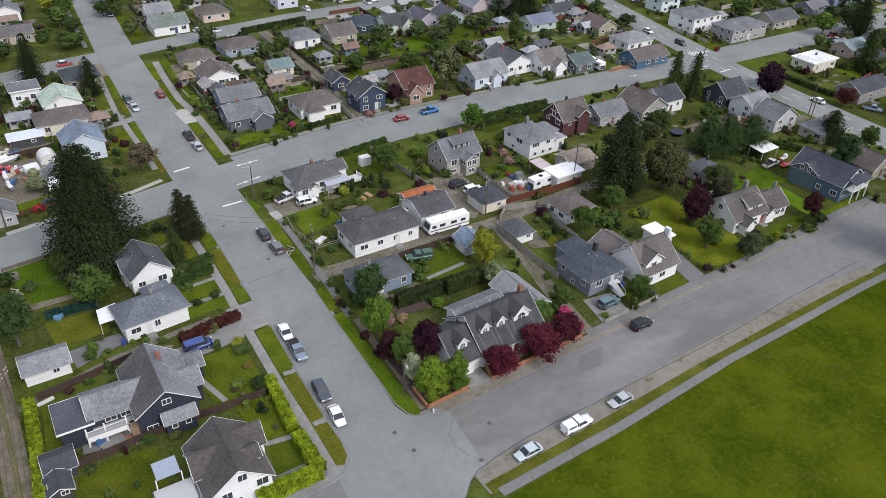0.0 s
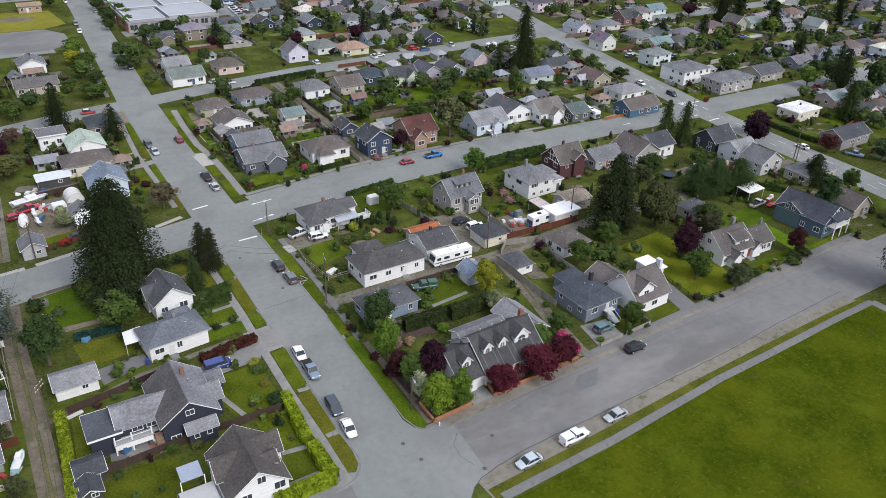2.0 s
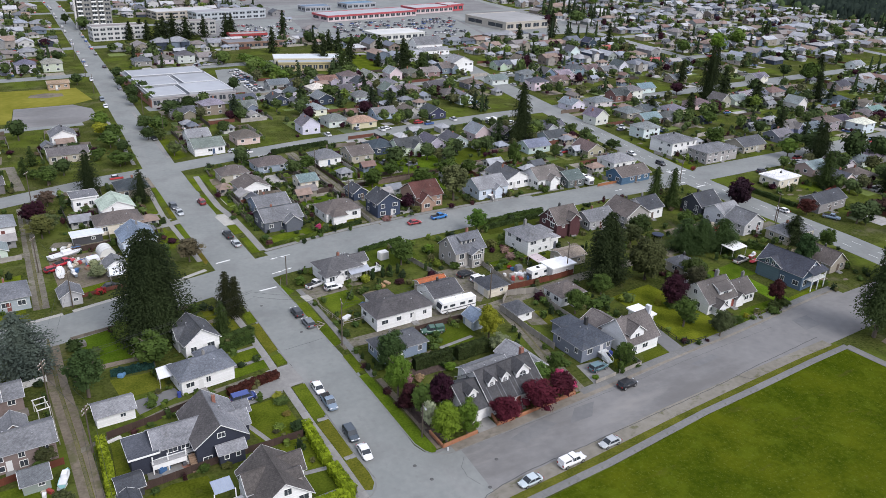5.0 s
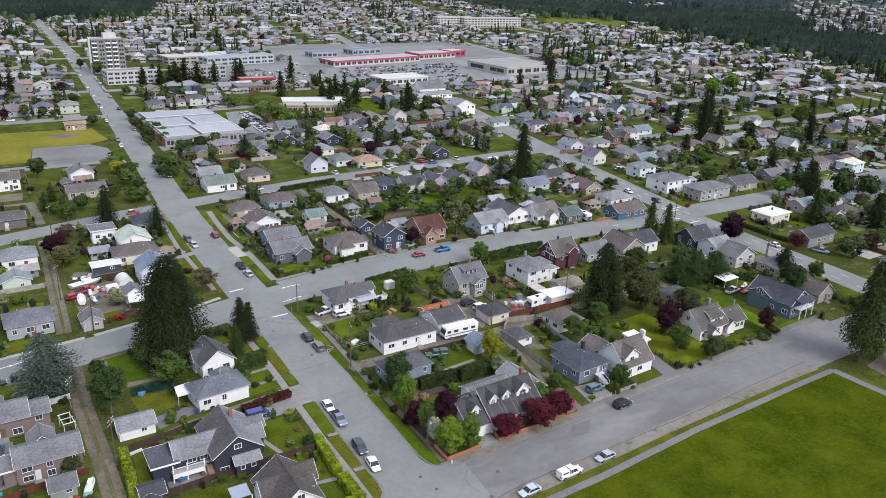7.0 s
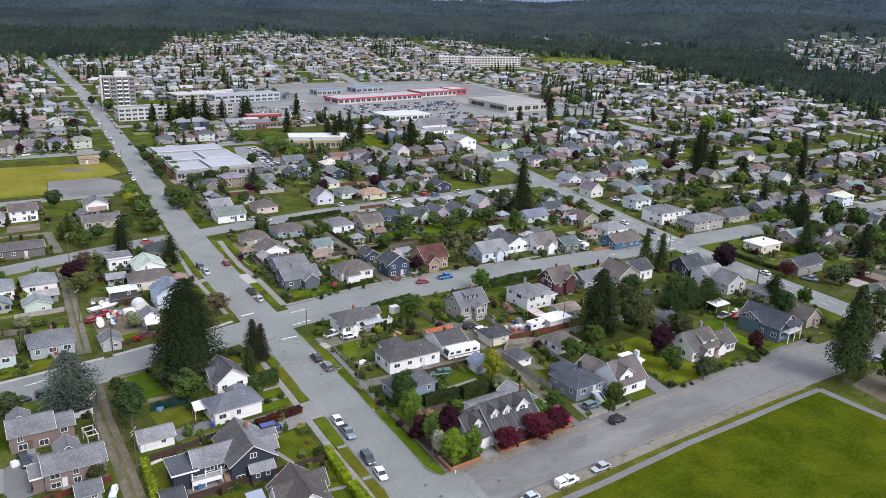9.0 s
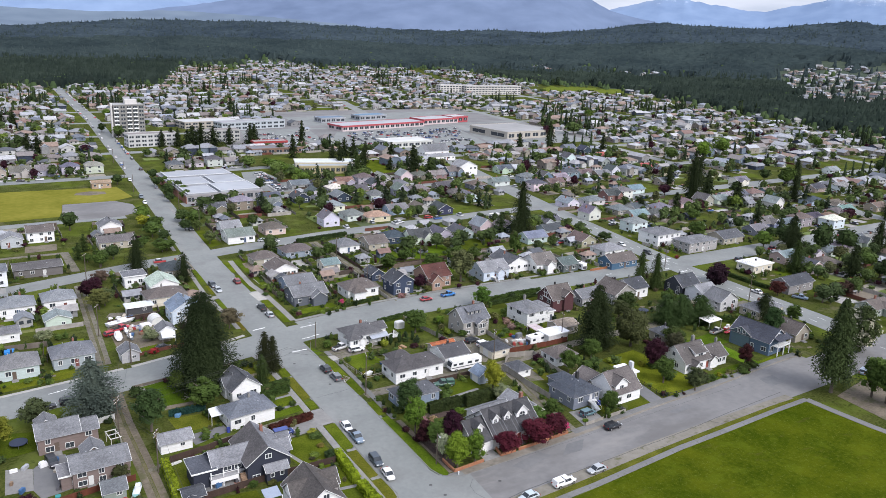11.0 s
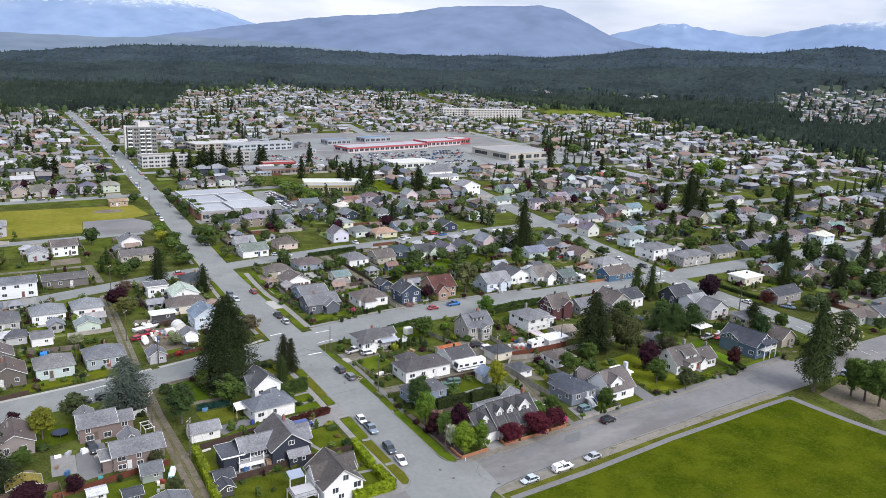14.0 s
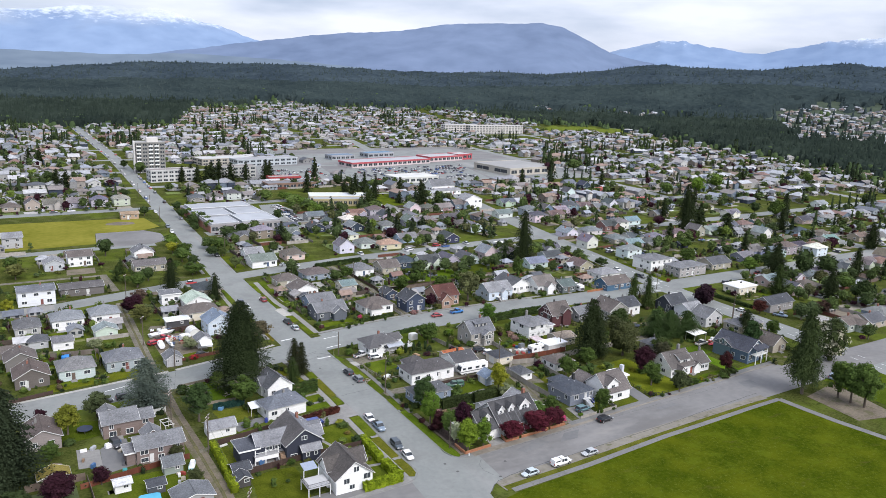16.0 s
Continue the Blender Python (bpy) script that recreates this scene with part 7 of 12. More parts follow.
VERGES = [
    ([(-12.4, 155.4), (-9.8, 154.6), (-9.4, 142.5), (-11.6, 142.0)], G1), ([(-11.6, 138.8), (-9.6, 138.2), (-8.0, 123.7), (-10.3, 123.5)], G2), ([(-9.2, 110.6), (-6.6, 110.6), (-6.0, 104.6), (-8.6, 104.0)], G1), ([(-7.9, 100.8), (-5.9, 100.8), (-5.2, 90.1), (-7.3, 90.4)], G1),
    ([(-15.3, 27.6), (-12.8, 28.1), (-12.3, 17.3), (-14.7, 16.0)], G1), ([(-14.6, 15.2), (-12.3, 15.9), (-11.6, 5.4), (-13.8, 4.7)], G3), ([(-13.7, 3.9), (-11.5, 4.3), (-11.0, -0.1), (-11.1, -2.6), (-12.0, -4.0), (-13.8, -3.4)], G3),
    ([(-16.2, 39.7), (-14.1, 40.3), (-13.7, 36.4), (-15.7, 35.9)], G1), ([(-17.0, 53.5), (-14.9, 53.8), (-14.0, 41.8), (-16.2, 40.9)], G3), ([(-17.4, 59.2), (-15.3, 59.8), (-15.0, 54.7), (-17.1, 54.2)], G1),
    ([(-5.0, 59.5), (-2.7, 59.3), (-2.2, 49.6), (-4.4, 48.6)], G1), ([(-4.1, 47.6), (-1.8, 48.1), (-1.5, 39.2), (-3.3, 38.5)], G2), ([(-3.1, 34.2), (-1.2, 34.6), (-0.7, 28.0), (-2.7, 27.5)], G1),
    ([(-2.7, 26.3), (-0.7, 26.7), (0.1, 14.6), (0.9, 5.3), (1.5, 1.2), (0.9, 0.1), (-0.2, 0.3), (-1.3, 3.4), (-2.0, 15.0)], (0.080, 0.124, 0.012)),
]
for poly, col in VERGES:
    lawn(poly, tuple(c * 1.05 for c in col), "mown grass verge between pavement and street", 0.062)
patch("driveway", [(-10.2, 120.2), (-7.2, 120.0), (-6.9, 111.3), (-9.4, 111.2)], 0.06, CONCRETE_LIGHT, "pale concrete driveway apron", "structure", "driveway")
patch("driveway", [(-18.4, 35.0), (-13.8, 35.7), (-12.6, 28.6), (-16.0, 28.0)], 0.058, CONCRETE, "pale concrete driveway apron", "structure", "driveway")
for mid in ([(-48.5, -30), (-50, 5), (-52, 26.8), (-54, 45), (-55.2, 62)], [(-56.1, 80), (-57.7, 110), (-59.5, 143)]):      # grass between the ruts
    lawn([(x - 0.32, y) for x, y in mid] + [(x + 0.32, y) for x, y in reversed(mid)], (0.10, 0.105, 0.03), "thin grass strip between the lane's ruts", 0.034)


def slabs(name, line, hw, step, z, label, material=None):
    """A walk of separate cast slabs along a plan line: each slab a piece under it."""
    w = thing(name, 0, 0, 0, 0, label, name, kind="structure")
    for (x0, y0), (x1, y1) in zip(line, line[1:]):
        d = math.hypot(x1 - x0, y1 - y0) * K
        n = max(1, round(d / step))
        a = math.degrees(math.atan2(y1 - y0, x1 - x0))
        me = Build().box(-d / n / 2 + 0.012, -hw * K, -0.2, d / n / 2 - 0.012, hw * K, 0).mesh("slab", material or CONCRETE)
        for i in range(n):
            f = (i + 0.5) / n
            put("slab", me, w, Matrix.Translation(((x0 + (x1 - x0) * f) * K, (y0 + (y1 - y0) * f) * K, z + rnd.uniform(-0.006, 0.006))) @ rotz(a + rnd.uniform(-0.2, 0.2)))
    return w


slabs("pavement", [(4.6, -16.7), (26, -14.0), (51, -9.8), (66, -8.0), (84.4, -5.6), (96.6, -4.3)], 0.72, 9.0, 0.09, "cracked grey asphalt footpath beside the field", WALK)
slabs("pavement", [(-13.6, -6), (-14.4, 5), (-15.4, 15), (-16.3, 28), (-17.0, 40), (-18.0, 52), (-19.6, 66), (-20.6, 70)], 0.72, 2.2, 0.07, "grey concrete pavement behind a grass verge")
slabs("pavement", [(-14.0, -5.4), (-24, -6.9), (-44, -9.4)], 0.8, 2.4, 0.075, "grey concrete pavement at the corner")
slabs("pavement", [(33.6, 4.6), (58, 8.0), (67, 9.2), (76, 10.3), (86, 11.8), (97, 13.8), (108, 15.6), (118, 16.8)], 0.85, 2.4, 0.07, "worn concrete pavement along the street", WALK)
slabs("pavement", [(96.5, -4.3), (97.6, -12), (99.1, -20), (103.5, -36)], 1.05, 2.2, 0.08, "concrete footpath round the field's corner", WALK)
slabs("pavement", [(2.0, 0.8), (1.6, 10), (0.5, 24)], 0.6, 2.2, 0.06, "narrow worn pavement beside front hedges", DIRT)
slabs("pavement", [(-0.1, 25), (-0.5, 36.5), (-0.9, 46), (-1.7, 58), (-2.6, 66)], 0.62, 2.2, 0.064, "narrow concrete pavement behind a verge", WALK)
slabs("pavement", [(-50, 74.4), (-26, 81.8), (-20, 84.6)], 0.6, 2.4, 0.07, "pale concrete pavement along the street", CONCRETE_LIGHT)
slabs("pavement", [(-4, 90.6), (6, 93.0), (15, 95.3), (24, 97.3), (32, 98.4), (44, 99.8), (60, 101), (96, 103.2)], 0.6, 2.4, 0.07, "concrete pavement by front lawns")
slabs("pavement", [(-120, 60.4), (-86, 66.2), (-74, 68.8), (-52, 73.9)], 0.55, 2.4, 0.07, "pale concrete pavement along the street", CONCRETE_LIGHT)
for line in ([(-14.2, 16.2), (-12.2, 16.2)], [(-13.4, 4.6), (-11.6, 4.9)], [(-24, 38.7), (-17, 39.8)], [(-23.6, 43.8), (-17.2, 45.0)], [(-20.4, 3.9), (-16.4, 3.7)], [(-26, 21), (-23.3, 14.2)], [(16.2, 29.4), (24.6, 31.1)], [(-22.5, 121.5), (-30, 117)], [(92, 16), (88, 13)]):
    slabs("path", line, 0.42, 1.0, 0.06, "narrow concrete garden path")
PAVINGS = [
    ([(-53.6, 112.1), (-38.2, 109.2), (-37.8, 112.6), (-52.4, 115.4)], 0.034, GRAVEL, "gravel driveway from the lane"), ([(-64.4, 106.4), (-57.6, 109.0), (-57.6, 112.3), (-64.0, 109.2)], 0.036, GRAVEL, "gravel driveway to a green garage"),
]
PAVINGS += [
    ([(-21.0, 33.6), (-15.6, 34.8), (-13.4, 35.4), (-12.6, 29.2), (-16.6, 29.0), (-17.4, 26.8), (-23.4, 25.6), (-27.4, 25.2), (-27.8, 28.4), (-21, 30.2)], 0.058, CONCRETE, "pale concrete driveway apron"),
    ([(-42.7, 34.6), (-41.7, 30.2), (-34.2, 33.5), (-35.0, 36.2)], 0.05, ASPHALT_DARK, "dark asphalt driveway beside a garage"),
    ([(-51.5, 24.6), (-47, 26.4), (-36.6, 30.8), (-21, 34.4), (-21, 33.2), (-36.4, 29.6), (-47, 25.2), (-51.5, 23.2)], 0.04, GRAVEL, "gravel path between two lots"),
    ([(-42.6, 15.8), (-41.4, 12.4), (-34.8, 12.6), (-34.6, 14.2)], 0.05, CONCRETE, "paved patio behind the navy house"), ([(10.6, 7.4), (13.4, 7.2), (14.0, 1.6), (9.9, 0.9)], 0.055, CONCRETE, "concrete garage driveway"),
    ([(38.2, 12.6), (44.0, 12.4), (43.9, 7.4), (43.5, 5.6), (37.6, 5.2)], 0.055, CONCRETE, "concrete parking pad"), ([(60.6, 21), (64.2, 21), (63.2, 8.6), (59.2, 8.0), (59.6, 13)], 0.05, ASPHALT_DARK, "dark asphalt driveway"),
]
PAVINGS += [
    ([(8, 27.6), (9, 24.8), (15.2, 26.6), (14, 29.4)], 0.045, DIRT, "bare earth patio"), ([(39, 41), (43, 40.6), (42.4, 29), (38.9, 30)], 0.045, GRAVEL, "gravel back yard"),
    ([(-11, 118.8), (-8.7, 119.5), (-7.4, 111.6), (-9.8, 110.9)], 0.062, CONCRETE_LIGHT, "bright new concrete driveway apron"),
    ([(-3.2, 62.5), (-1.4, 62.6), (-0.7, 59.9), (-2.6, 59.3)], 0.075, CONCRETE_LIGHT, "new pale concrete slab"), ([(-2.5, 66), (8, 66), (8, 61.6), (-1, 60)], 0.04, GRAVEL, "gravel parking bay by the corner house"),
    ([(30, 62), (40, 63), (41, 51), (34, 44), (30, 48)], 0.044, GRAVEL, "gravel yard beside the garage"), ([(43, 56), (53, 57), (53, 47), (43, 46)], 0.04, DIRT, "bare yard behind a fence"),
    ([(-75.9, 34.5), (-71.3, 33.0), (-71.0, 25.1), (-75.6, 25.4)], 0.054, CONCRETE, "old brownish concrete parking pad"), ([(-71.2, 32.9), (-68.6, 36.4), (-65.6, 36.4), (-64.4, 23.2), (-69.6, 21.6), (-71.0, 24.9)], 0.05, ASPHALT_DARK, "asphalt driveway beside the mauve houses"), ([(-52, 84), (-39, 88), (-40, 107), (-54, 104)], 0.03, DIRT, "cluttered earth yard"),
]
PAVINGS += [
    ([(-120, 181), (-64, 184.6), (-64, 187), (-120, 183.6)], 0.03, GRAVEL, "gravel back lane behind the houses"), ([(-64.6, 187), (-61.8, 187), (-58.6, 161), (-61.6, 161)], 0.034, GRAVEL, "gravel back lane between yards"),
    ([(-76, 190), (-65.5, 191), (-65.5, 200), (-76, 199)], 0.03, DIRT, "bare trodden back yard"), ([(-79, 168), (-66, 169.5), (-65.4, 180), (-79, 178)], 0.03, DIRT, "bare brown yard behind a bungalow"), ([(-95, 141), (-80, 144.5), (-80.5, 150.5), (-95, 147)], 0.04, CONCRETE, "concrete driveway before the house"),
    ([(104, 62), (128, 64), (127, 56), (105, 52)], 0.03, DIRT, "bare yard with parked cars"), ([(112, 103), (117, 104), (117, 99), (112, 98)], 0.06, CONCRETE, "concrete driveway"),
    ([(105.5, -6), (121, -2), (118, -24), (105, -22)], 0.05, DIRT, "worn bare earth under park trees"), ([(-6, 152), (10, 156), (10, 150), (-6, 146)], 0.03, DIRT, "bare garden soil"),
    ([(9, 43.2), (27, 45.4), (27, 41.6), (9, 40.8)], 0.03, GRAVEL, "gravel strip beside the lane"),
]
for poly, z, m, lab in PAVINGS:
    z += rnd.uniform(0, 0.004)
    patch("driveway" if "drive" in lab or "apron" in lab or "pad" in lab else "yard_ground", poly, z, m, lab, "structure", "driveway")
# darker repairs and worn patches on the asphalt
for poly in ([(14, -2), (22, 0.6), (24, -1.6), (16, -4)], [(60, 3.8), (67, 5.0), (67.6, 3.4), (61, 2.4)], [(94.3, 4.2), (94.9, 8.6), (100.0, 9.0), (99.6, 4.7)], [(26, -2.6), (29.4, 0.9), (34.0, 1.2), (31, -2.4)]):
    patch("asphalt_patch", poly, 0.056, ASPHALT_DARK, "darker worn patch of asphalt", "structure", "road patch")
for pts in ([(-17.0, 87.3), (-13.4, 88.2)], [(-10.9, 68.6), (-6.8, 69.2)], [(141.5, 88), (146, 88.6)], [(147.5, 103.4), (151.5, 103.8)]):
    ribbon("stop_line", pts, 0.22, 0.22, 0.062, PAINT_LINE, "white painted stop line", category="road marking", depth=0.02)
for i in range(5):
    ribbon("crossing_bar", [(143.5 + i * 0.9, 105), (144.4 + i * 0.9, 100.6)], 0.18, 0.18, 0.064, PAINT_LINE, "white crossing bar on the asphalt", category="road marking", depth=0.02)
for k in range(22):
    y0 = 0 + k * 8
    ex = lambda yy: lerp_table([(q[1], q[0]) for q in E_LINE], yy)
    for off in (-1.9, 1.9):
        ribbon("lane_line", [(ex(y0) + off, y0), (ex(y0 + 3) + off, y0 + 3)], 0.06, 0.06, 0.062, PAINT_LINE, "white dashed lane line", category="road marking", depth=0.02)

ribbon("road_edge", [(14, -0.2), (36, 2.9), (58, 6.4), (67, 7.6), (76, 8.7), (86, 10.2), (97, 12.2), (108, 14.0), (118, 15.2)], 0.0, 4.0, 0.047, ASPHALT_OLD, "worn asphalt along the street's edge", category="road")
ribbon("pavement", [(4.0, -1.05), (14, 0.05), (36, 2.9), (58, 6.4), (67, 7.6), (76, 8.7), (86, 10.2), (97, 12.2), (108, 14.0), (118, 15.2)], 2.0, 0.0, 0.0605, PATH_TAN, "trodden tan gravel and concrete walk beside the street", category="pavement")
# kerbs: low cast edges round the corners and along the verges
KERB = mat("kerb_concrete", (0.145, 0.145, 0.138), (0.205, 0.20, 0.188), 1.0, 0.9, bump=0.2, rand=0.05)
for line in ([(-12.6, 28.2), (-12.1, 16), (-11.4, 5), (-10.8, 0.0), (-10.6, -1.8), (-11.2, -3.6), (-12.4, -5.0), (-14.2, -5.8), (-24, -7.5), (-44, -10.2)], [(-3.15, 34.4), (-2.78, 26.6), (-2.05, 15), (-1.4, 3.4), (-0.6, 1.0), (0.4, -0.2), (2.2, -1.0), (4.0, -1.2), (14, -0.1), (36, 2.9), (58, 6.4), (67, 7.6), (76, 8.7), (86, 10.2), (97, 12.2), (108, 14.0), (118, 15.2)],
             [(-13.6, 36.2), (-14.0, 41.6), (-14.8, 53.8), (-15.3, 60), (-17.3, 68)], C_KERB, [(-4.2, 47.8), (-3.4, 38.3)], [(-6.6, 69), (-5.1, 59.6), (-4.5, 48.4)]):
    ribbon("kerb", line, 0.09, 0.07, 0.115, KERB, "worn concrete kerb along the street", category="kerb")

# ---- hedges ----
def hedge(line, width, height, color, label, density=52, leaf=0.145):
    h = thing("hedge", 0, 0, 0, 0, label if len(label.split()) > 3 else label + " by a yard", "hedge")
    r = np.random.RandomState(int(abs(line[0][0] * 10)) % 999)
    for (x0, y0), (x1, y1) in zip(line, line[1:]):
        d = math.hypot(x1 - x0, y1 - y0) * K + width * 0.4
        m = int(density * (d * (width + 2 * height)))
        p = np.zeros((m, 3))
        p[:, 0] = r.uniform(-d / 2, d / 2, m)
        s = r.uniform(0, width + 2 * height, m)
        top = s < width
        bump = 0.12 * np.sin(p[:, 0] * 2.1) + 0.10 * np.sin(p[:, 0] * 5.3 + 1) + r.normal(0, 0.05, m)
        p[:, 1] = np.where(top, s - width / 2, np.where(s < width + height, -width / 2 - bump * 0.6, width / 2 + bump * 0.6))
        p[:, 2] = np.where(top, height + bump, np.where(s < width + height, s - width, s - width - height))
        nrm = np.stack([np.zeros(m), np.where(top, 0, np.sign(p[:, 1])), np.where(top, 1.0, 0.2)], 1) + 0.6 * r.normal(size=(m, 3))
        nrm /= np.linalg.norm(nrm, axis=1)[:, None]
        t = np.cross(nrm, r.normal(size=(m, 3)))
        t /= np.linalg.norm(t, axis=1)[:, None]
        b = np.cross(nrm, t)
        z = leaf * r.uniform(0.7, 1.4, m)[:, None]
        v = np.stack([p - t * z, p + b * z * 0.7, p + t * z, p - b * z], 1).reshape(-1, 3)
        me = mesh_from("foliage", v.tolist(), np.arange(4 * m).reshape(-1, 4).tolist(), LEAF)
        mm = Matrix.Translation(((x0 + x1) / 2 * K, (y0 + y1) / 2 * K, 0.02)) @ rotz(math.degrees(math.atan2(y1 - y0, x1 - x0)))
        fo = put("foliage", me, h, mm, color)
        # core box at 0.6 of the leaf colour: inner shade put into it
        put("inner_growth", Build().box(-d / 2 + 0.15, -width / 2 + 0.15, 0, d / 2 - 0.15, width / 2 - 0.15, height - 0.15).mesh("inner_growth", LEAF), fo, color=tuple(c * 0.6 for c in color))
    return h


LIMEH = (0.20, 0.265, 0.016)
hedge([(-16.6, 14.9), (-16.4, 4.6)], 1.7, 1.7, LIMEH, "clipped lime-green hedge beside the pavement")
hedge([(-16.1, 2.8), (-15.4, -3.6)], 1.9, 1.7, LIMEH, "clipped lime-green hedge at the corner")
hedge([(-15.6, -4.2), (-23.5, -5.0)], 2.1, 1.7, LIMEH, "clipped lime-green hedge at the corner")
hedge([(-48.4, 24.4), (-48.0, 16.5), (-47.8, 4)], 1.5, 1.8, (0.20, 0.25, 0.018), "ragged lime-green hedge along the lane")
hedge([(-26.4, 29.5), (-21.5, 31.1), (-17.0, 32.1)], 1.5, 1.5, (0.062, 0.022, 0.018), "low brown-red clipped hedge")
hedge([(-24.8, 47.9), (-17.3, 50.0)], 1.6, 1.9, (0.055, 0.085, 0.025), "dark green clipped hedge")
hedge([(8.2, 24.2), (16.0, 24.8)], 1.6, 2.7, (0.034, 0.048, 0.018), "tall dark cedar hedge")
hedge([(17.6, 24.2), (24.3, 25.0)], 1.8, 3.0, (0.04, 0.055, 0.02), "tall dark cedar hedge")
hedge([(56, 85.6), (66, 86.6)], 1.2, 1.2, (0.05, 0.08, 0.022), "low green street-side hedge")
hedge([(66, 86.6), (79, 87.4)], 1.4, 1.5, (0.045, 0.075, 0.02), "green street-side hedge")
hedge([(18, 80), (31, 83.2)], 1.0, 1.3, (0.045, 0.075, 0.02), "green hedge beside the street")
hedge([(20, 172), (42, 177)], 1.4, 1.8, (0.035, 0.055, 0.02), "dark hedge round a back yard")
hedge([(113, 50), (122, 38)], 1.3, 1.6, (0.05, 0.08, 0.02), "green hedge behind the carport")
hedge([(156, 79), (157.5, 62)], 1.4, 1.4, (0.045, 0.07, 0.022), "dark hedge beside the wide street")
hedge([(-31, 118.2), (-24.5, 119.2)], 1.4, 1.5, (0.035, 0.055, 0.02), "dark clipped hedge")
hedge([(-45, 44.4), (-37.4, 44.6)], 0.5, 1.7, (0.018, 0.05, 0.045), "dark teal screening along a fence")

# ---- fences: posts and boarded panels ----
edge = [(-0.5, -0.02)]
for i in range(12):       # one sheet of grooved boards, deep and shallow by turns
    d = rnd.uniform(0.016, 0.03)
    edge += [(-0.5 + i / 12 + 0.006, -d), (-0.5 + (i + 1) / 12 - 0.006, -d), (-0.5 + (i + 1) / 12, -0.004)]
PANEL = Build().prism(edge + [(0.5, 0.02), (-0.5, 0.02)], 0.06, 1.0).mesh("boarded_panel", WOOD)
POST = Build().box(-0.06, -0.06, 0, 0.06, 0.06, 1.06).mesh("fence_post", WOOD)
RAILS = Build().box(-0.5, -0.02, 0.45, 0.5, 0.02, 0.55).box(-0.5, -0.02, 0.85, 0.5, 0.02, 0.95).mesh("open_rails", WOOD)


def fence(line, height, color, label, open_rails=False):
    f = thing("fence", 0, 0, 0, 0, label, "fence")
    for (x0, y0), (x1, y1) in zip(line, line[1:]):
        d = math.hypot(x1 - x0, y1 - y0) * K
        n = max(1, round(d / 2.4))
        a = math.degrees(math.atan2(y1 - y0, x1 - x0))
        for i in range(n + 1):
            p = ((x0 + (x1 - x0) * i / n) * K, (y0 + (y1 - y0) * i / n) * K, 0)
            put("post", POST, f, Matrix.Translation(p) @ rotz(a) @ Matrix.Diagonal((1, 1, height, 1)), color)
            if i < n:
                q = ((x0 + (x1 - x0) * (i + 0.5) / n) * K, (y0 + (y1 - y0) * (i + 0.5) / n) * K, rnd.uniform(-0.03, 0.03))
                put("panel", RAILS if open_rails else PANEL, f, Matrix.Translation(q) @ rotz(a) @ Matrix.Diagonal((d / n, 1, height, 1)), color)


DB, GW, RB = (0.055, 0.035, 0.028), (0.26, 0.24, 0.21), (0.11, 0.035, 0.02)
FENCE_RUNS = [
    ([(-46.6, 9.6), (-38.6, 10.8), (-29.4, 12.2), (-25.3, 12.3), (-17.8, 12.9)], 1.6, DB, "dark brown boarded fence between two yards", False),
    ([(-47.3, 25.2), (-39.3, 27.2), (-33.9, 28.8)], 1.6, DB, "dark brown boarded fence behind the navy house", False), ([(35.9, 38.6), (36.6, 28.8), (37.6, 19.6)], 1.7, GW, "weathered wooden fence along the lane", False),
    ([(38.2, 41.2), (41.0, 44.2), (48.0, 43.0), (47.6, 33.5), (48.0, 28.6)], 1.7, GW, "weathered wooden fence round a gravel yard", False),
    ([(42.8, 46.6), (54.7, 46.9), (62.4, 47.8)], 1.7, RB, "red-brown boarded fence beside the lane", False), ([(63.9, 21.6), (64.0, 10.0), (70, 9.9)], 1.1, (0.02, 0.02, 0.02), "low black open fence beside a driveway", True),
    ([(-0.7, 54.2), (1.3, 45.8), (6.6, 46.4)], 1.2, GW, "grey wooden fence round a front yard", True), ([(-0.6, 59.6), (-0.7, 54.2)], 1.1, GW, "grey low wooden fence", True),
    ([(37.9, 5.8), (43.3, 6.6)], 0.9, GW, "low weathered timber wall by the pavement", False), ([(44.4, 6.8), (50.5, 7.6), (50.3, 10.2)], 1.0, GW, "low weathered timber wall by the pavement", False),
]
FENCE_RUNS += [
    ([(-90, 65.6), (-80.5, 68.6)], 1.2, DB, "low dark wooden fence before a cottage", False), ([(-59.8, 46.6), (-55.8, 47.6)], 1.5, (0.6, 0.6, 0.58), "white wooden fence between house and lane", False), ([(-75.4, 16.6), (-71, 17.6)], 1.4, (0.17, 0.06, 0.035), "red-brown wooden back fence", False),
    ([(86, 13.2), (97, 14.4)], 0.9, (0.12, 0.09, 0.07), "low brown wooden front fence", True), ([(14.2, 37.2), (26.0, 38.2)], 1.6, DB, "dark boarded back fence", False),
    ([(-51, 61.6), (-44, 63.2), (-27, 66.4)], 0.8, (0.14, 0.12, 0.10), "low old wooden fence along the street", False),
    ([(-48.6, 80.2), (-38.5, 82.6), (-29.5, 84.8)], 1.1, (0.13, 0.05, 0.035), "low red-brown fence along the street", False), ([(-53.6, 105.5), (-41, 108.2), (-30, 112.6)], 1.6, DB, "dark wooden fence of a cluttered yard", False),
    ([(-57.3, 62), (-55.4, 38), (-54.4, 27)], 1.2, GW, "pale wooden fence along the lane", True),
    ([(-71, 17.6), (-60, 20.4), (-54, 21.4)], 1.5, RB, "red-brown wooden back fence", False), ([(26, 80), (30, 62), (31, 56)], 1.5, GW, "weathered wooden fence beside a yard", False),
    ([(43.8, 62), (44.5, 47.6)], 1.5, GW, "weathered wooden fence", False),
]
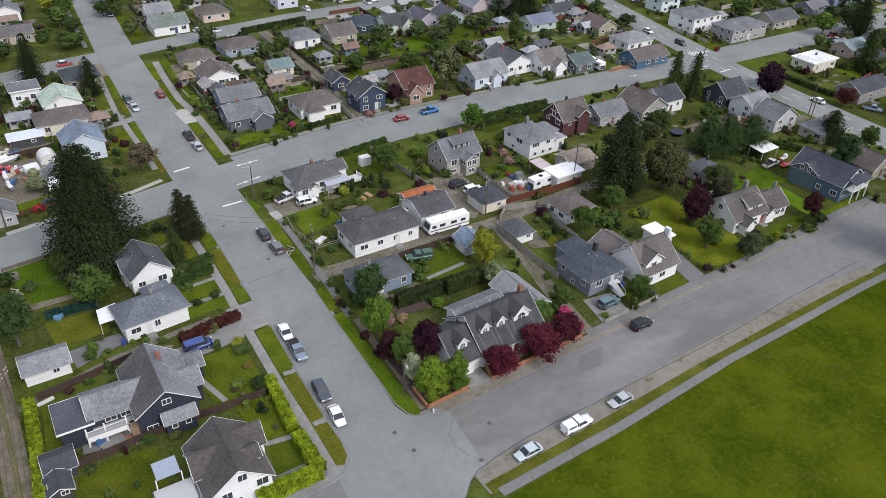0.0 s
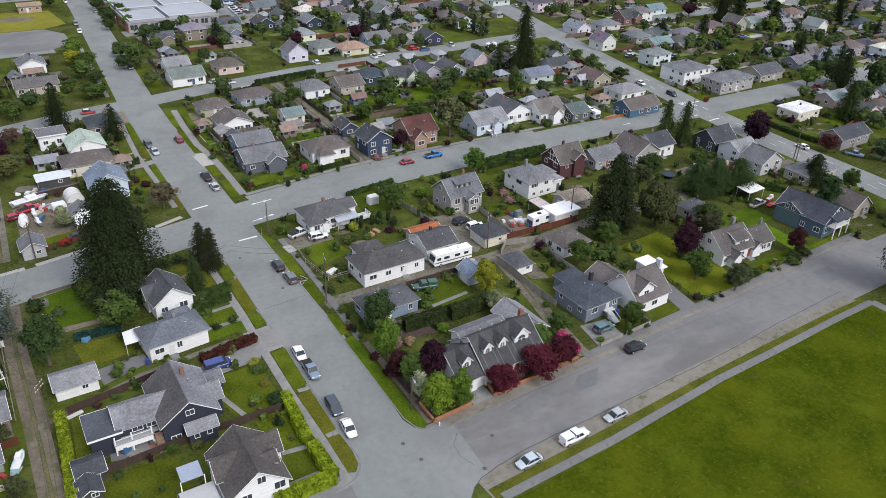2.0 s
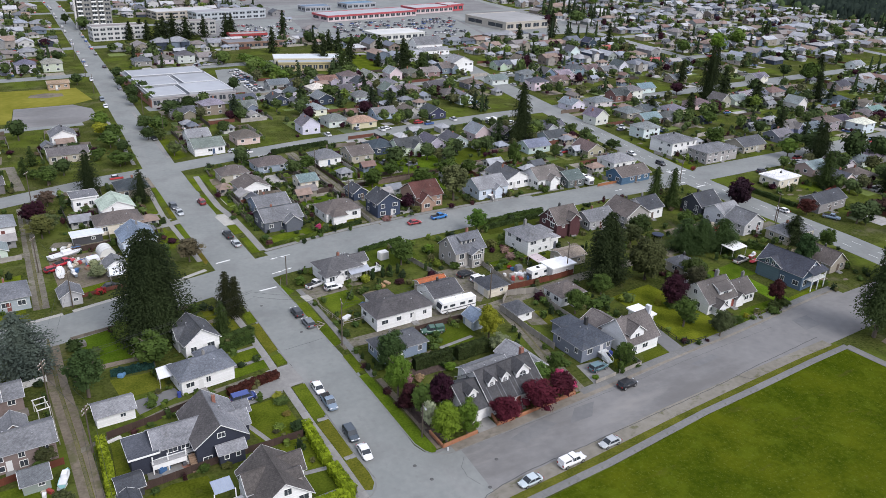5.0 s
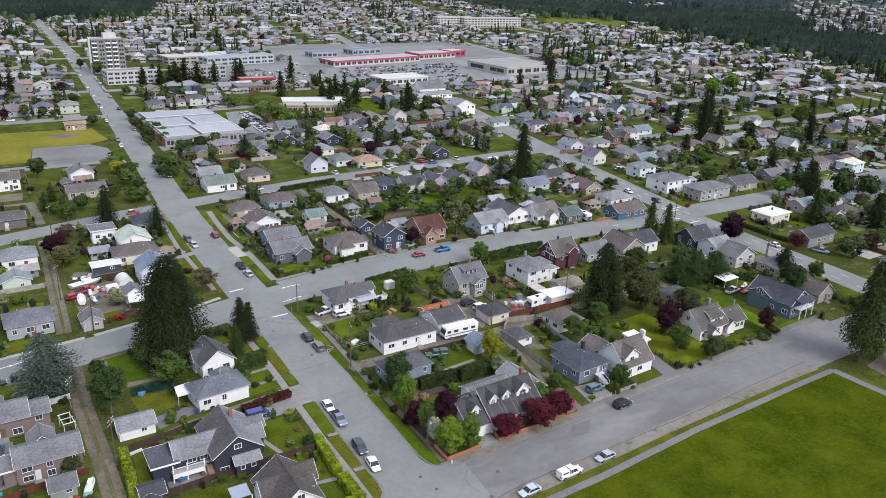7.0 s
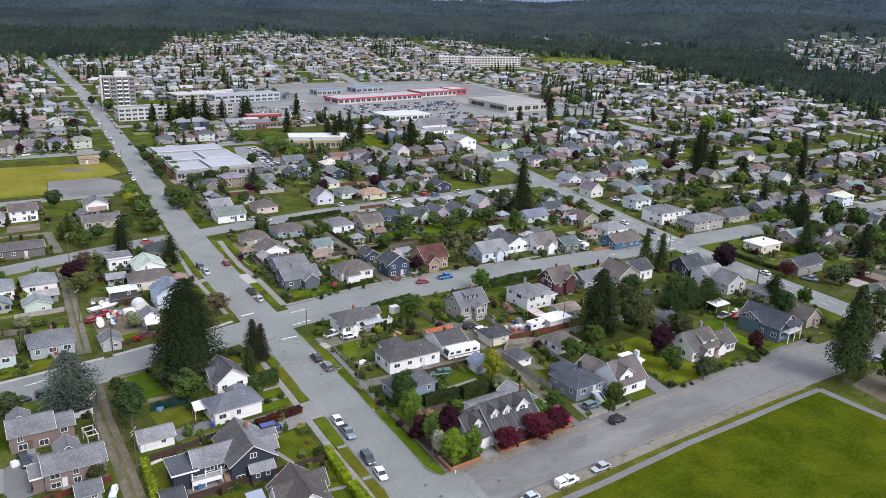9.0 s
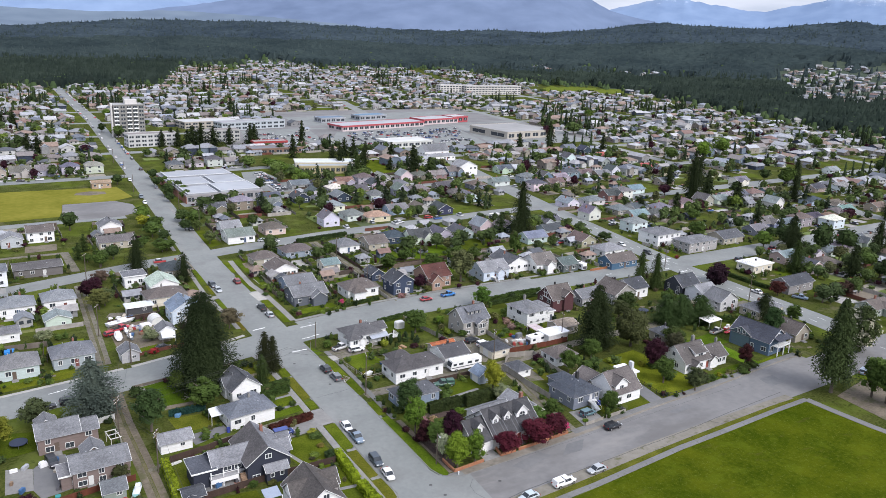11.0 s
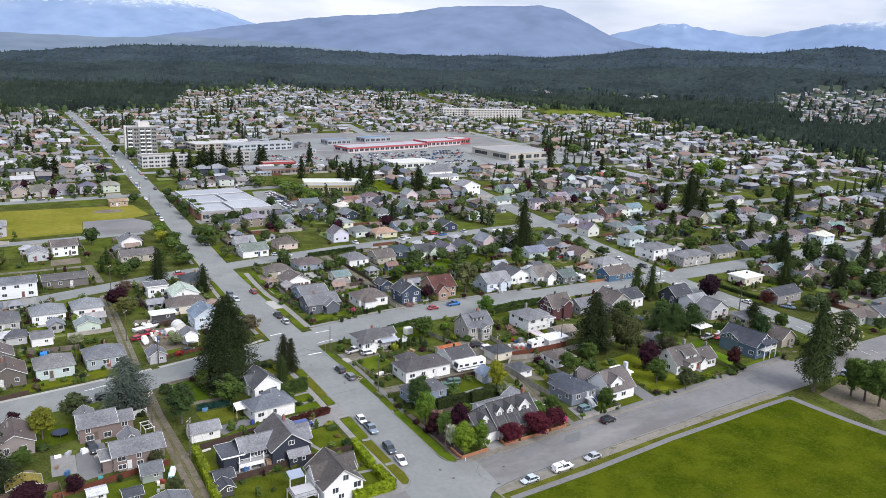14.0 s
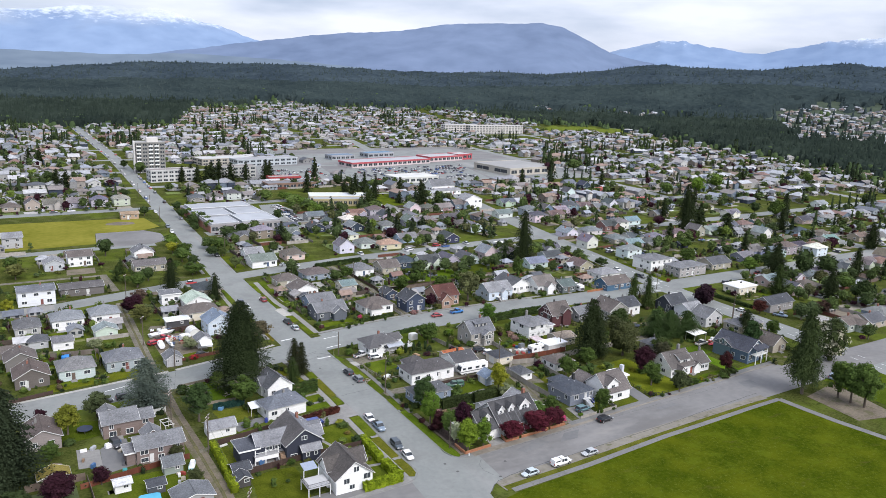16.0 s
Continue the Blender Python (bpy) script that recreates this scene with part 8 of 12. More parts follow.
FENCE_RUNS += [
    ([(114.6, 35), (115.4, 18.8)], 1.2, (0.10, 0.085, 0.07), "brown fence beside the blue house", False), ([(157, 60), (175, 66), (188, 70)], 1.5, (0.20, 0.055, 0.04), "red wooden fence", False),
    ([(28.4, 98), (27.6, 112), (27.2, 130), (24.2, 166)], 1.4, GW, "weathered fence along the back lane", False), ([(31.8, 118), (31.6, 132), (28.6, 168)], 1.4, DB, "dark fence along the back lane", False),
    ([(110, 100.6), (116.5, 101.2), (131, 102)], 1.0, (0.28, 0.12, 0.055), "orange-brown low wooden fence", False), ([(31.8, 128), (50, 131), (70, 133)], 1.4, DB, "dark back-yard fence", False),
    ([(70, 133), (92, 136)], 1.4, GW, "weathered back-yard fence", False),
]
for line, h, col, lab, op in FENCE_RUNS:
    fence(line, h, col, lab if len(lab.split()) > 3 else lab + " by a yard", op)

# ---- raised brick-edged planters by the corner house ----
def planter(line, label):
    p = thing("planter", 0, 0, 0, 0, label, "planter")
    for (x0, y0), (x1, y1) in zip(line, line[1:]):
        d = math.hypot(x1 - x0, y1 - y0) * K
        m = Matrix.Translation(((x0 + x1) / 2 * K, (y0 + y1) / 2 * K, 0)) @ rotz(math.degrees(math.atan2(y1 - y0, x1 - x0)))
        part("wall", Build().box(-d / 2 - 0.1, -0.14, 0, d / 2 + 0.1, 0.14, 0.62), WOOD, p, color=(0.30, 0.13, 0.07), m=m)
        part("coping", Build().box(-d / 2 - 0.14, -0.18, 0.62, d / 2 + 0.14, 0.18, 0.7), WOOD, p, color=(0.36, 0.17, 0.09), m=m)


planter([(2.2, 5.0), (2.5, 0.6), (9.6, 1.7)], "orange-brown timber planter at the street corner")
planter([(14.4, 5.0), (14.0, 2.2), (17.6, 2.5)], "orange-brown timber planter under a red maple")
planter([(18.6, 2.7), (26.7, 3.8)], "orange-brown timber planter under a red maple")
planter([(27.6, 4.0), (32.2, 4.6), (32.2, 7)], "orange-brown timber planter with pink flowers")


# ---- shrubs ----
def bush(x, y, h, r, color, label, seed=0, hi=False):
    m = Matrix.Translation((x * K, y * K, -0.30 * h)) @ rotz((seed * 53) % 360) @ Matrix.Diagonal((r, r, h * 1.32, 1))
    tagged(put("bush", (BROAD_MID if hi else BUSHY)[seed % 3], None, m, color), label, "bush", "garden shrubs")


PINK = (0.45, 0.06, 0.16)
BUSHES = [
    (32.6, 6.4, 2.2, 1.5, PINK, "bright pink flowering rhododendron in a planter"), (32.6, 10.0, 2.6, 1.9, PINK, "bright pink flowering rhododendron"), (31.6, 12, 2.6, 1.8, GREEN, "leafy green garden shrub"),
    (-1.4, 68.2, 3.0, 1.9, (0.06, 0.095, 0.02), "round clipped green bush at the corner"), (-18.6, 25.6, 1.4, 1.5, (0.20, 0.21, 0.03), "yellow-green low bush"), (-18.4, 24.0, 1.2, 2.0, (0.06, 0.09, 0.025), "green low bush"),
    (-18.0, 15.0, 2.0, 1.9, (0.03, 0.05, 0.02), "dark round bush by the fence"), (-18.6, 20, 0.8, 1.1, (0.14, 0.11, 0.03), "small flower bed shrub"), (-21.6, 15.9, 0.6, 0.9, (0.06, 0.06, 0.03), "small round bed plant"),
    (-34.5, 11.0, 1.6, 1.4, GREEN, "green bush along a fence"), (-31.0, 10.4, 1.2, 1.2, OLIVE, "olive bush along a fence"), (5.0, 20.6, 2.4, 1.4, (0.30, 0.16, 0.20), "pale pink flowering bush"),
    (7.2, 20.2, 2.0, 1.2, (0.32, 0.22, 0.14), "tan flowering bush"), (14.5, 21.6, 2.0, 1.5, LIME, "lime-green garden shrub"), (3.0, 15.4, 2.8, 1.8, (0.035, 0.012, 0.018), "dark maroon bush"),
]
BUSHES += [
    (0.8, 14.0, 2.2, 1.4, (0.035, 0.012, 0.018), "dark maroon bush"), (38.9, 7.2, 1.2, 0.9, LIME, "lime shrub by the parking pad"), (35.8, 17, 1.6, 1.0, GREEN, "green shrub beside the lane"),
    (36.0, 20.5, 1.4, 1.0, GREEN, "green shrub beside the lane"), (36.4, 13.4, 1.8, 1.1, (0.07, 0.11, 0.03), "green shrub beside the house wall"), (48.6, 10.4, 2.4, 1.7, (0.035, 0.06, 0.02), "dark green shrub by the steps"),
    (80, 12.6, 2.6, 1.9, (0.055, 0.07, 0.03), "olive round bush by the pavement"), (82.6, 12.8, 2.2, 1.6, GREEN, "round green bush by the pavement"), (86.0, 13.8, 1.4, 1.0, (0.20, 0.20, 0.02), "yellow-green bush"),
    (95.6, 14.6, 2.2, 2.0, (0.045, 0.06, 0.02), "dark green broad bush"), (99.0, 15.0, 2.4, 2.2, (0.045, 0.06, 0.02), "dark green broad bush"), (71.5, 26.8, 1.6, 1.4, (0.20, 0.20, 0.025), "yellow bush on the lawn"),
    (66, 31, 2.6, 2.4, (0.07, 0.10, 0.03), "broad green shrub"), (60, 32, 2.8, 2.4, (0.05, 0.08, 0.025), "broad green shrub"),
]
BUSHES += [
    (52.5, 61.5, 2.4, 2.0, (0.20, 0.13, 0.12), "pink-brown flowering shrub"), (49.5, 59.8, 2.0, 1.7, GREEN, "green garden shrub"), (33.0, 65, 2.6, 1.8, (0.10, 0.13, 0.02), "yellow-green shrub"),
    (36.5, 62, 2.6, 1.9, GREEN, "green shrub by the tan house"), (29, 60, 2.4, 1.5, PURPLE, "dark purple shrub"), (47, 39.5, 2.8, 1.9, PURPLE, "dark plum shrub behind a fence"),
    (13.1, 63.4, 2.6, 1.6, (0.20, 0.23, 0.03), "yellow-green upright shrub"), (15.3, 64.0, 4.4, 0.9, (0.03, 0.05, 0.02), "dark columnar cedar"), (18.0, 64.4, 4.0, 0.9, (0.03, 0.05, 0.02), "dark columnar cedar"), (20.2, 64.9, 3.8, 0.8, (0.03, 0.05, 0.02), "dark columnar cedar"),
    (22.3, 65.1, 3.6, 0.8, (0.03, 0.05, 0.02), "dark columnar cedar"), (20.6, 59.9, 1.5, 1.9, (0.032, 0.014, 0.016), "low dark red-brown shrub on the lawn"), (13.2, 98.8, 2.4, 1.2, PINK, "bright pink flowering bush"), (7.0, 98.6, 1.2, 1.1, (0.04, 0.06, 0.02), "round dark clipped bush"),
    (-44.0, 81.4, 1.5, 1.9, (0.30, 0.03, 0.035), "bright red flowering bush"), (-44, 96, 2.6, 1.9, (0.22, 0.24, 0.14), "white-flowering pale bush"),
]
BUSHES += [
    (-35.5, 86, 2.0, 1.4, (0.16, 0.17, 0.03), "yellow-green bush"), (49.5, 57, 1.2, 0.9, (0.26, 0.05, 0.03), "small red-leaved bush"), (96.5, 103.6, 1.8, 1.3, (0.05, 0.08, 0.02), "round clipped green bush"),
    (101, 104, 1.6, 1.2, (0.14, 0.03, 0.03), "round red-brown bush"), (154, 103, 1.8, 1.3, (0.14, 0.03, 0.03), "red-brown bush by the kerb"), (67, 84.8, 2.2, 1.5, (0.03, 0.045, 0.02), "dark round bush"),
    (-62, 85.5, 2.6, 1.8, (0.24, 0.25, 0.17), "white-flowering bush"), (-60.5, 70, 1.6, 1.3, (0.20, 0.20, 0.03), "yellow bush by the pavement"), (-50.5, 57, 3.4, 2.2, (0.035, 0.055, 0.02), "dark tangled shrub"),
    (-47, 54, 2.0, 1.7, (0.05, 0.07, 0.025), "olive tangled shrub"), (-57.5, 20.5, 3.0, 1.8, GREEN, "round green bush by the shed"),
]
for i, (x, y, h, r, c, lab) in enumerate(BUSHES):
    bush(x, y, h, r, c, lab if len(lab.split()) > 3 else lab + " in a garden", i, y < 30)

# shrubs that crowd the yard edges round the nearer houses
rs = random.Random(77)
LINES = [A_LINE, B_LINE, C_LINE, D_LINE, E_LINE] + [q[1] for q in LANES]


def road_gap(x, y):
    best = 99.0
    for k, ln in enumerate(LINES):
        hw = 6.6 if k < 5 else 2.2
        for (x0, y0), (x1, y1) in zip(ln, ln[1:]):
            dx, dy = x1 - x0, y1 - y0
            t = max(0, min(1, ((x - x0) * dx + (y - y0) * dy) / (dx * dx + dy * dy)))
            best = min(best, math.hypot(x - x0 - t * dx, y - y0 - t * dy) - hw)
    return best


def in_house(x, y, pad):
    for h in HOUSES + OUTBUILDINGS + [(19, 11, 24, 12), (-27, 1, 14, 12), (-34, 17.5, 20, 13), (41.5, 17, 9, 13), (53, 18, 10, 15), (87, 22.5, 19, 10), (108, 24, 12, 15), (28, 46, 12, 5)]:
        if abs(x - h[0]) < h[2] / 2 + pad and abs(y - h[1]) < h[3] / 2 + pad:
            return True
    return False


n_bush = 0
for i in range(2600):
    if n_bush >= 230:
        break
    h = rs.choice(HOUSES)
    a, d = rs.uniform(0, 6.28), rs.uniform(0.8, 2.2)
    x, y = h[0] + (h[2] / 2 + 1) * d * math.cos(a), h[1] + (h[3] / 2 + 1) * d * math.sin(a)
    if road_gap(x, y) < 1.2 or in_house(x, y, 0.9) or y > 200:
        continue
    c = rs.choice([GREEN, GREEN, (0.04, 0.06, 0.02), (0.07, 0.11, 0.03), OLIVE, (0.05, 0.085, 0.025), (0.09, 0.13, 0.03), PURPLE, (0.10, 0.08, 0.05)])
    s = rs.uniform(0.5, 1.7)
    bush(x, y, s * rs.uniform(1.0, 1.5), s * rs.uniform(0.8, 1.3), c, "leafy garden shrub in a back yard" if c != PURPLE else "dark purple-leaved garden shrub", i)
    n_bush += 1

# ---- poles and wires ----
def pole(x, y, h, label="tall wooden utility pole with crossarm", arms=1, lamp=False, ang=0, transformer=False):
    p = thing("utility_pole", x, y, 0, ang, label, "utility pole")
    part("shaft", Build().tube((0, 0, 0), (0, 0, h), 0.16, 0.10, 10), BARK, p)
    for k in range(arms):
        z = h - 0.5 - 0.8 * k
        part("crossarm", Build().box(-1.2, -0.06, z - 0.07, 1.2, 0.06, z + 0.07), WOOD, p, color=(0.2, 0.16, 0.12))
        ins = Build()
        for u in (-1.05, -0.5, 0.5, 1.05):
            ins.tube((u, 0, z + 0.07), (u, 0, z + 0.24), 0.05, 0.035, 6)
        part("insulators", ins, LAMP_GLASS, p)
    if lamp:
        part("lamp_arm", Build().tube((0, 0, h - 0.4), (-1.6, 0, h + 0.1), 0.05, 0.04, 6), CHROME, p)
        part("lamp_head", Build().box(-2.2, -0.15, h + 0.02, -1.5, 0.15, h + 0.16), CHROME, p)
    if transformer:
        part("transformer", Build().tube((0.35, 0, h - 2.2), (0.35, 0, h - 1.2), 0.25, 0.25, 10), PLAIN, p, color=(0.5, 0.52, 0.52))


POLES = [(-1.7, 38.3, 11.5, 1), (36.6, 44.4, 9.5, 1), (141.4, 55.0, 10, 1), (0.5, 4.6, 7.5, 0), (6.4, 168.1, 10, 1), (-49.8, 22.6, 10, 2), (-49.9, 76.5, 9.5, 1), (-56.2, 98, 10, 1), (-55.5, 38.5, 10.5, 2), (-57.2, 150, 10, 1), (-48.2, -12, 10.5, 2), (142, 20, 10, 1), (140.6, 95, 10, 1), (61, 48.6, 9.5, 1), (29, 118, 9, 1), (27.6, 146, 9, 1), (55, 131, 9.5, 1), (134, 48.7, 9, 1), (-12, 205, 10, 1), (-14.5, 245, 10, 1), (-30, 290, 10, 1), (-31, 330, 10, 1), (-33, 380, 10, 1)]
for x, y, h, arms in POLES:
    pole(x, y, h, "tall wooden utility pole with crossarm" if arms else "bare wooden lamp pole by the corner", arms, lamp=arms == 0, ang=60 if x < -40 else 80, transformer=(x, y) in ((36.6, 44.4),))
pole(-4.2, 69.6, 8.0, "grey street lamp pole at the crossing", 0, True, 10)


def wire(a, b, sag, label="sagging black overhead cable"):
    a, b = Vector(a), Vector(b)
    bd = Build()
    n = 12
    pts = [a.lerp(b, i / n) - Vector((0, 0, sag * 4 * (i / n) * (1 - i / n))) for i in range(n + 1)]
    side = (b - a).cross(Vector((0, 0, 1))).normalized() * 0.022
    up = Vector((0, 0, 0.022))
    bd.add([p + o for p in pts for o in (side, up, -side, -up)], [(4 * i + k, 4 * i + (k + 1) % 4, 4 * i + 4 + (k + 1) % 4, 4 * i + 4 + k) for i in range(n) for k in range(4)])
    tagged(part("overhead_cable", bd, CABLE, None), label, "cable", "overhead cables")


def span(p, q, hs, offs):
    for z, o in zip(hs, offs):
        d = Vector((q[0] - p[0], q[1] - p[1])).normalized()
        n = Vector((-d.y, d.x)) * o
        wire((p[0] * K + n.x, p[1] * K + n.y, z), (q[0] * K + n.x, q[1] * K + n.y, z), 0.7)


span((-48.2, -12), (-49.8, 22.6), (10.2, 10.2, 8.0), (-1, 1, 0))
span((-49.8, 22.6), (-55.5, 38.5), (10.0, 10.0, 8.0), (-1, 1, 0))
span((-55.5, 38.5), (-16, 52.5), (9.6, 8.8, 8.0), (0, 0.6, -0.6))
span((-16, 52.5), (-1.7, 46), (8.0, 8.8), (0, 0.6))
span((-55.5, 38.5), (-49.9, 76.5), (9.8, 9.8), (-1, 1))
span((-49.9, 76.5), (-56.2, 98), (9.3, 9.3), (-1, 1))
span((-1.7, 38.3), (36.6, 44.4), (10.8, 9.4, 8.2), (-0.6, 0.6, 0))
span((36.6, 44.4), (61, 48.6), (9.2, 8.2), (0.5, -0.5))
span((-1.7, 38.3), (6, 50), (9.5, 8.8), (0, 0.4))

# ---- yard clutter that can be told apart ----
def block(name, x, y, ang, dims, color, label, cat, z=0.03, material=None, bevel=0.12):
    """A small rounded-edge thing of a main body and a lid or base."""
    t = thing(name, x, y, z, ang, label, cat)
    L, W, H = dims
    b = Build()
    c = bevel * min(L, W)
    poly = [(-L / 2 + c, -W / 2), (L / 2 - c, -W / 2), (L / 2, -W / 2 + c), (L / 2, W / 2 - c), (L / 2 - c, W / 2), (-L / 2 + c, W / 2), (-L / 2, W / 2 - c), (-L / 2, -W / 2 + c)]
    part("body", b.prism(poly, 0, H * 0.86), material or PLAIN, t, color=color)
    part("lid", Build().prism([(p * 0.94, q * 0.94) for p, q in poly], H * 0.86, H), material or PLAIN, t, color=tuple(v * 0.92 for v in color))
    return t


def boat(x, y, ang, L, color, label):
    t = thing("boat", x, y, 0.3, ang, label, "boat")
    b = Build()
    secs = [(-0.5, 0.9), (-0.2, 1.0), (0.15, 0.95), (0.38, 0.6), (0.5, 0.05)]
    v = []
    for u, w in secs:
        v += [(u * L, -w * 0.17 * L, 0.9), (u * L, -w * 0.09 * L, 0.1), (u * L, w * 0.09 * L, 0.1), (u * L, w * 0.17 * L, 0.9)]
    f = [(i * 4 + k, (i + 1) * 4 + k, (i + 1) * 4 + k + 1, i * 4 + k + 1) for i in range(4) for k in range(3)] + [(3, 2, 1, 0)]
    b.add(v, f)
    part("hull", b, PAINT, t, color=color)
    part("deck", Build().prism([(-0.46 * L, -0.14 * L), (0.1 * L, -0.15 * L), (0.36 * L, -0.09 * L), (0.46 * L, 0), (0.36 * L, 0.09 * L), (0.1 * L, 0.15 * L), (-0.46 * L, 0.14 * L)], 0.7, 0.82), PLAIN, t, color=(0.6, 0.6, 0.58))
    part("cabin", Build().box(-0.1 * L, -0.1 * L, 0.82, 0.18 * L, 0.1 * L, 1.6), PLAIN, t, color=(0.66, 0.66, 0.66))
    part("keel_stand", Build().box(-0.3 * L, -0.06 * L, -0.28, 0.3 * L, 0.06 * L, 0.12), WOOD, t, color=(0.2, 0.17, 0.13))


boat(-50.0, 105.0, 22, 9.0, (0.55, 0.56, 0.58), "grey covered boat on a stand in a yard")
boat(-51.6, 94.8, 92, 6.4, (0.72, 0.72, 0.72), "small white boat in a yard")
boat(113.5, 37.6, 15, 3.6, (0.45, 0.05, 0.06), "small red boat beside the carport")
boat(-54.0, 17.0, 75, 4.4, (0.30, 0.55, 0.56), "pale turquoise boat beside a shed")
car(-50.4, 100.4, 28, "pickup", (0.38, 0.02, 0.03), "bright red pickup in a cluttered yard", z=0.05)
car(-53.2, 97.4, 20, "hatch", (0.34, 0.02, 0.03), "faded red car in a cluttered yard", z=0.05)
car(108.5, 37.0, 10, "pickup", (0.5, 0.48, 0.44), "pale old pickup beside the carport", z=0.05)
car(17.6, 35.6, 170, "pickup", (0.04, 0.10, 0.07), "dark green pickup with a white camper box", True, z=0.05)
car(1.6, 66.0, 20, "pickup", (0.5, 0.5, 0.5), "loaded grey utility trailer truck", z=0.05)
CLUTTER = [
    ("covered_lounger", -43.1, 44.3, 60, (2.2, 1.2, 0.7), (0.12, 0.25, 0.42), "blue covered garden lounger", "furniture"),
    ("tarpaulin", 53.6, 27.4, 20, (3.0, 2.4, 1.0), (0.02, 0.10, 0.42), "bright blue tarpaulin over a stack", "tarpaulin"), ("white_shed", 22.4, 74.6, 8, (2.8, 2.2, 2.1), (0.7, 0.68, 0.64), "small cream garden shed", "shed"),
    ("rubbish_bin", -34.6, 33.0, 0, (0.7, 0.8, 1.1), (0.04, 0.06, 0.25), "blue wheeled bin", "bin"), ("rubbish_bin", 47.0, 13.0, 0, (0.7, 0.8, 1.1), (0.04, 0.06, 0.25), "blue wheeled recycling bin by the house", "bin"),
    ("canopy_tent", -44.2, 97.9, 12, (3.2, 2.6, 2.2), (0.68, 0.68, 0.68), "white canvas canopy over stored goods", "canopy"),
    ("canopy_tent", -46.9, 100.2, 35, (1.8, 1.4, 0.8), (0.5, 0.5, 0.5), "grey canvas canopy over stored goods", "canopy"), 
    ("lumber_pile", 3.0, 48.6, 30, (2.6, 1.4, 0.5), (0.62, 0.62, 0.60), "pile of pale boards and scrap", "lumber"),
]
CLUTTER += [
    ("lumber_pile", 16.0, 60.4, 110, (2.4, 1.2, 0.5), (0.34, 0.20, 0.10), "wooden raised garden beds", "planter"), ("lumber_pile", 17.8, 61.2, 110, (2.2, 1.1, 0.35), (0.34, 0.22, 0.13), "dark soil garden beds", "planter"),
    ("storage_box", 41.0, 50.2, 10, (1.2, 0.8, 0.7), (0.5, 0.42, 0.1), "yellow equipment in a back yard", "equipment"), ("storage_box", 47.6, 52.4, 10, (1.8, 1.2, 1.0), (0.35, 0.33, 0.30), "stacked timber in a back yard", "lumber"),
    ("playhouse", 50.6, 54.6, 10, (2.0, 1.4, 1.9), (0.14, 0.15, 0.16), "dark slatted garden shelter", "shelter"), ("rubble", -37.6, 55.8, 40, (1.8, 1.4, 0.6), (0.36, 0.38, 0.36), "heap of pale garden rubble", "rubble"),
    ("rubble", -49.5, 58.6, 10, (2.4, 1.8, 0.9), (0.14, 0.13, 0.12), "heap of dark scrap under a bush", "scrap"), ("ladder", -46.4, 24.6, 20, (2.6, 0.7, 0.25), (0.6, 0.58, 0.55), "white ladder lying by a fence", "ladder"),
]
CLUTTER += [
    ("paddling_pool", -63.4, 7.0, 0, (4.4, 4.4, 0.7), (0.10, 0.40, 0.58), "round pale blue paddling pool", "pool"), ("green_tank", -67, 19.6, 0, (1.0, 1.0, 1.4), (0.04, 0.25, 0.26), "teal plastic garden tank", "tank"),
    ("plant_frame", -60.2, 38.4, 6, (3.0, 2.4, 0.5), (0.16, 0.14, 0.12), "framed vegetable bed", "planter"), ("blue_tarp", -77.2, 92.2, 0, (2.6, 2.6, 1.6), (0.02, 0.20, 0.55), "round bright blue tarpaulin", "tarpaulin"),
]
for nm, x, y, a, dims, col, lab, cat in CLUTTER:
    block(nm, x, y, a, dims, col, lab if len(lab.split()) > 3 else lab + " in a yard", cat)
for x, y, L, W, h, roof, wall, lab in [(-80.2, 21.6, 5.4, 3.4, 2.2, (0.21, 0.17, 0.035), (0.22, 0.20, 0.18), "low shed with a mossy yellow roof"), (-56.0, 3.6, 7.0, 5.4, 2.4, (0.14, 0.148, 0.16), (0.3, 0.3, 0.3), "grey garage with a shingle roof")]:
    simple_house(x, y, L, W, h, 1.1, "y", roof, wall, lab, chimney=False, door="S", windows="", name="shed", category="shed")


def tunnel(x, y, ang, L, r, color, label):
    """A round-backed fabric shelter on hoops."""
    t = thing("fabric_shelter", x, y, 0.02, ang, label, "shelter")
    arc = [(r * math.cos(a), r * math.sin(a) * 1.05) for a in [i * math.pi / 10 for i in range(11)]]
    b = Build()
    b.add([(sx * L / 2, p, q) for sx in (-1, 1) for p, q in arc], [(i + 1, i, i + 11, i + 12) for i in range(10)] + [tuple(range(10, -1, -1)), tuple(range(11, 22))])
    part("cover", b, PLAIN, t, color=color)
    for u in (-0.5, -0.17, 0.17, 0.5):
        h = Build()
        for (p0, q0), (p1, q1) in zip(arc, arc[1:]):
            h.tube((u * L, p0 * 1.01, q0 * 1.01), (u * L, p1 * 1.01, q1 * 1.01), 0.04, 0.04, 4)
        part("hoop", h, CHROME, t)


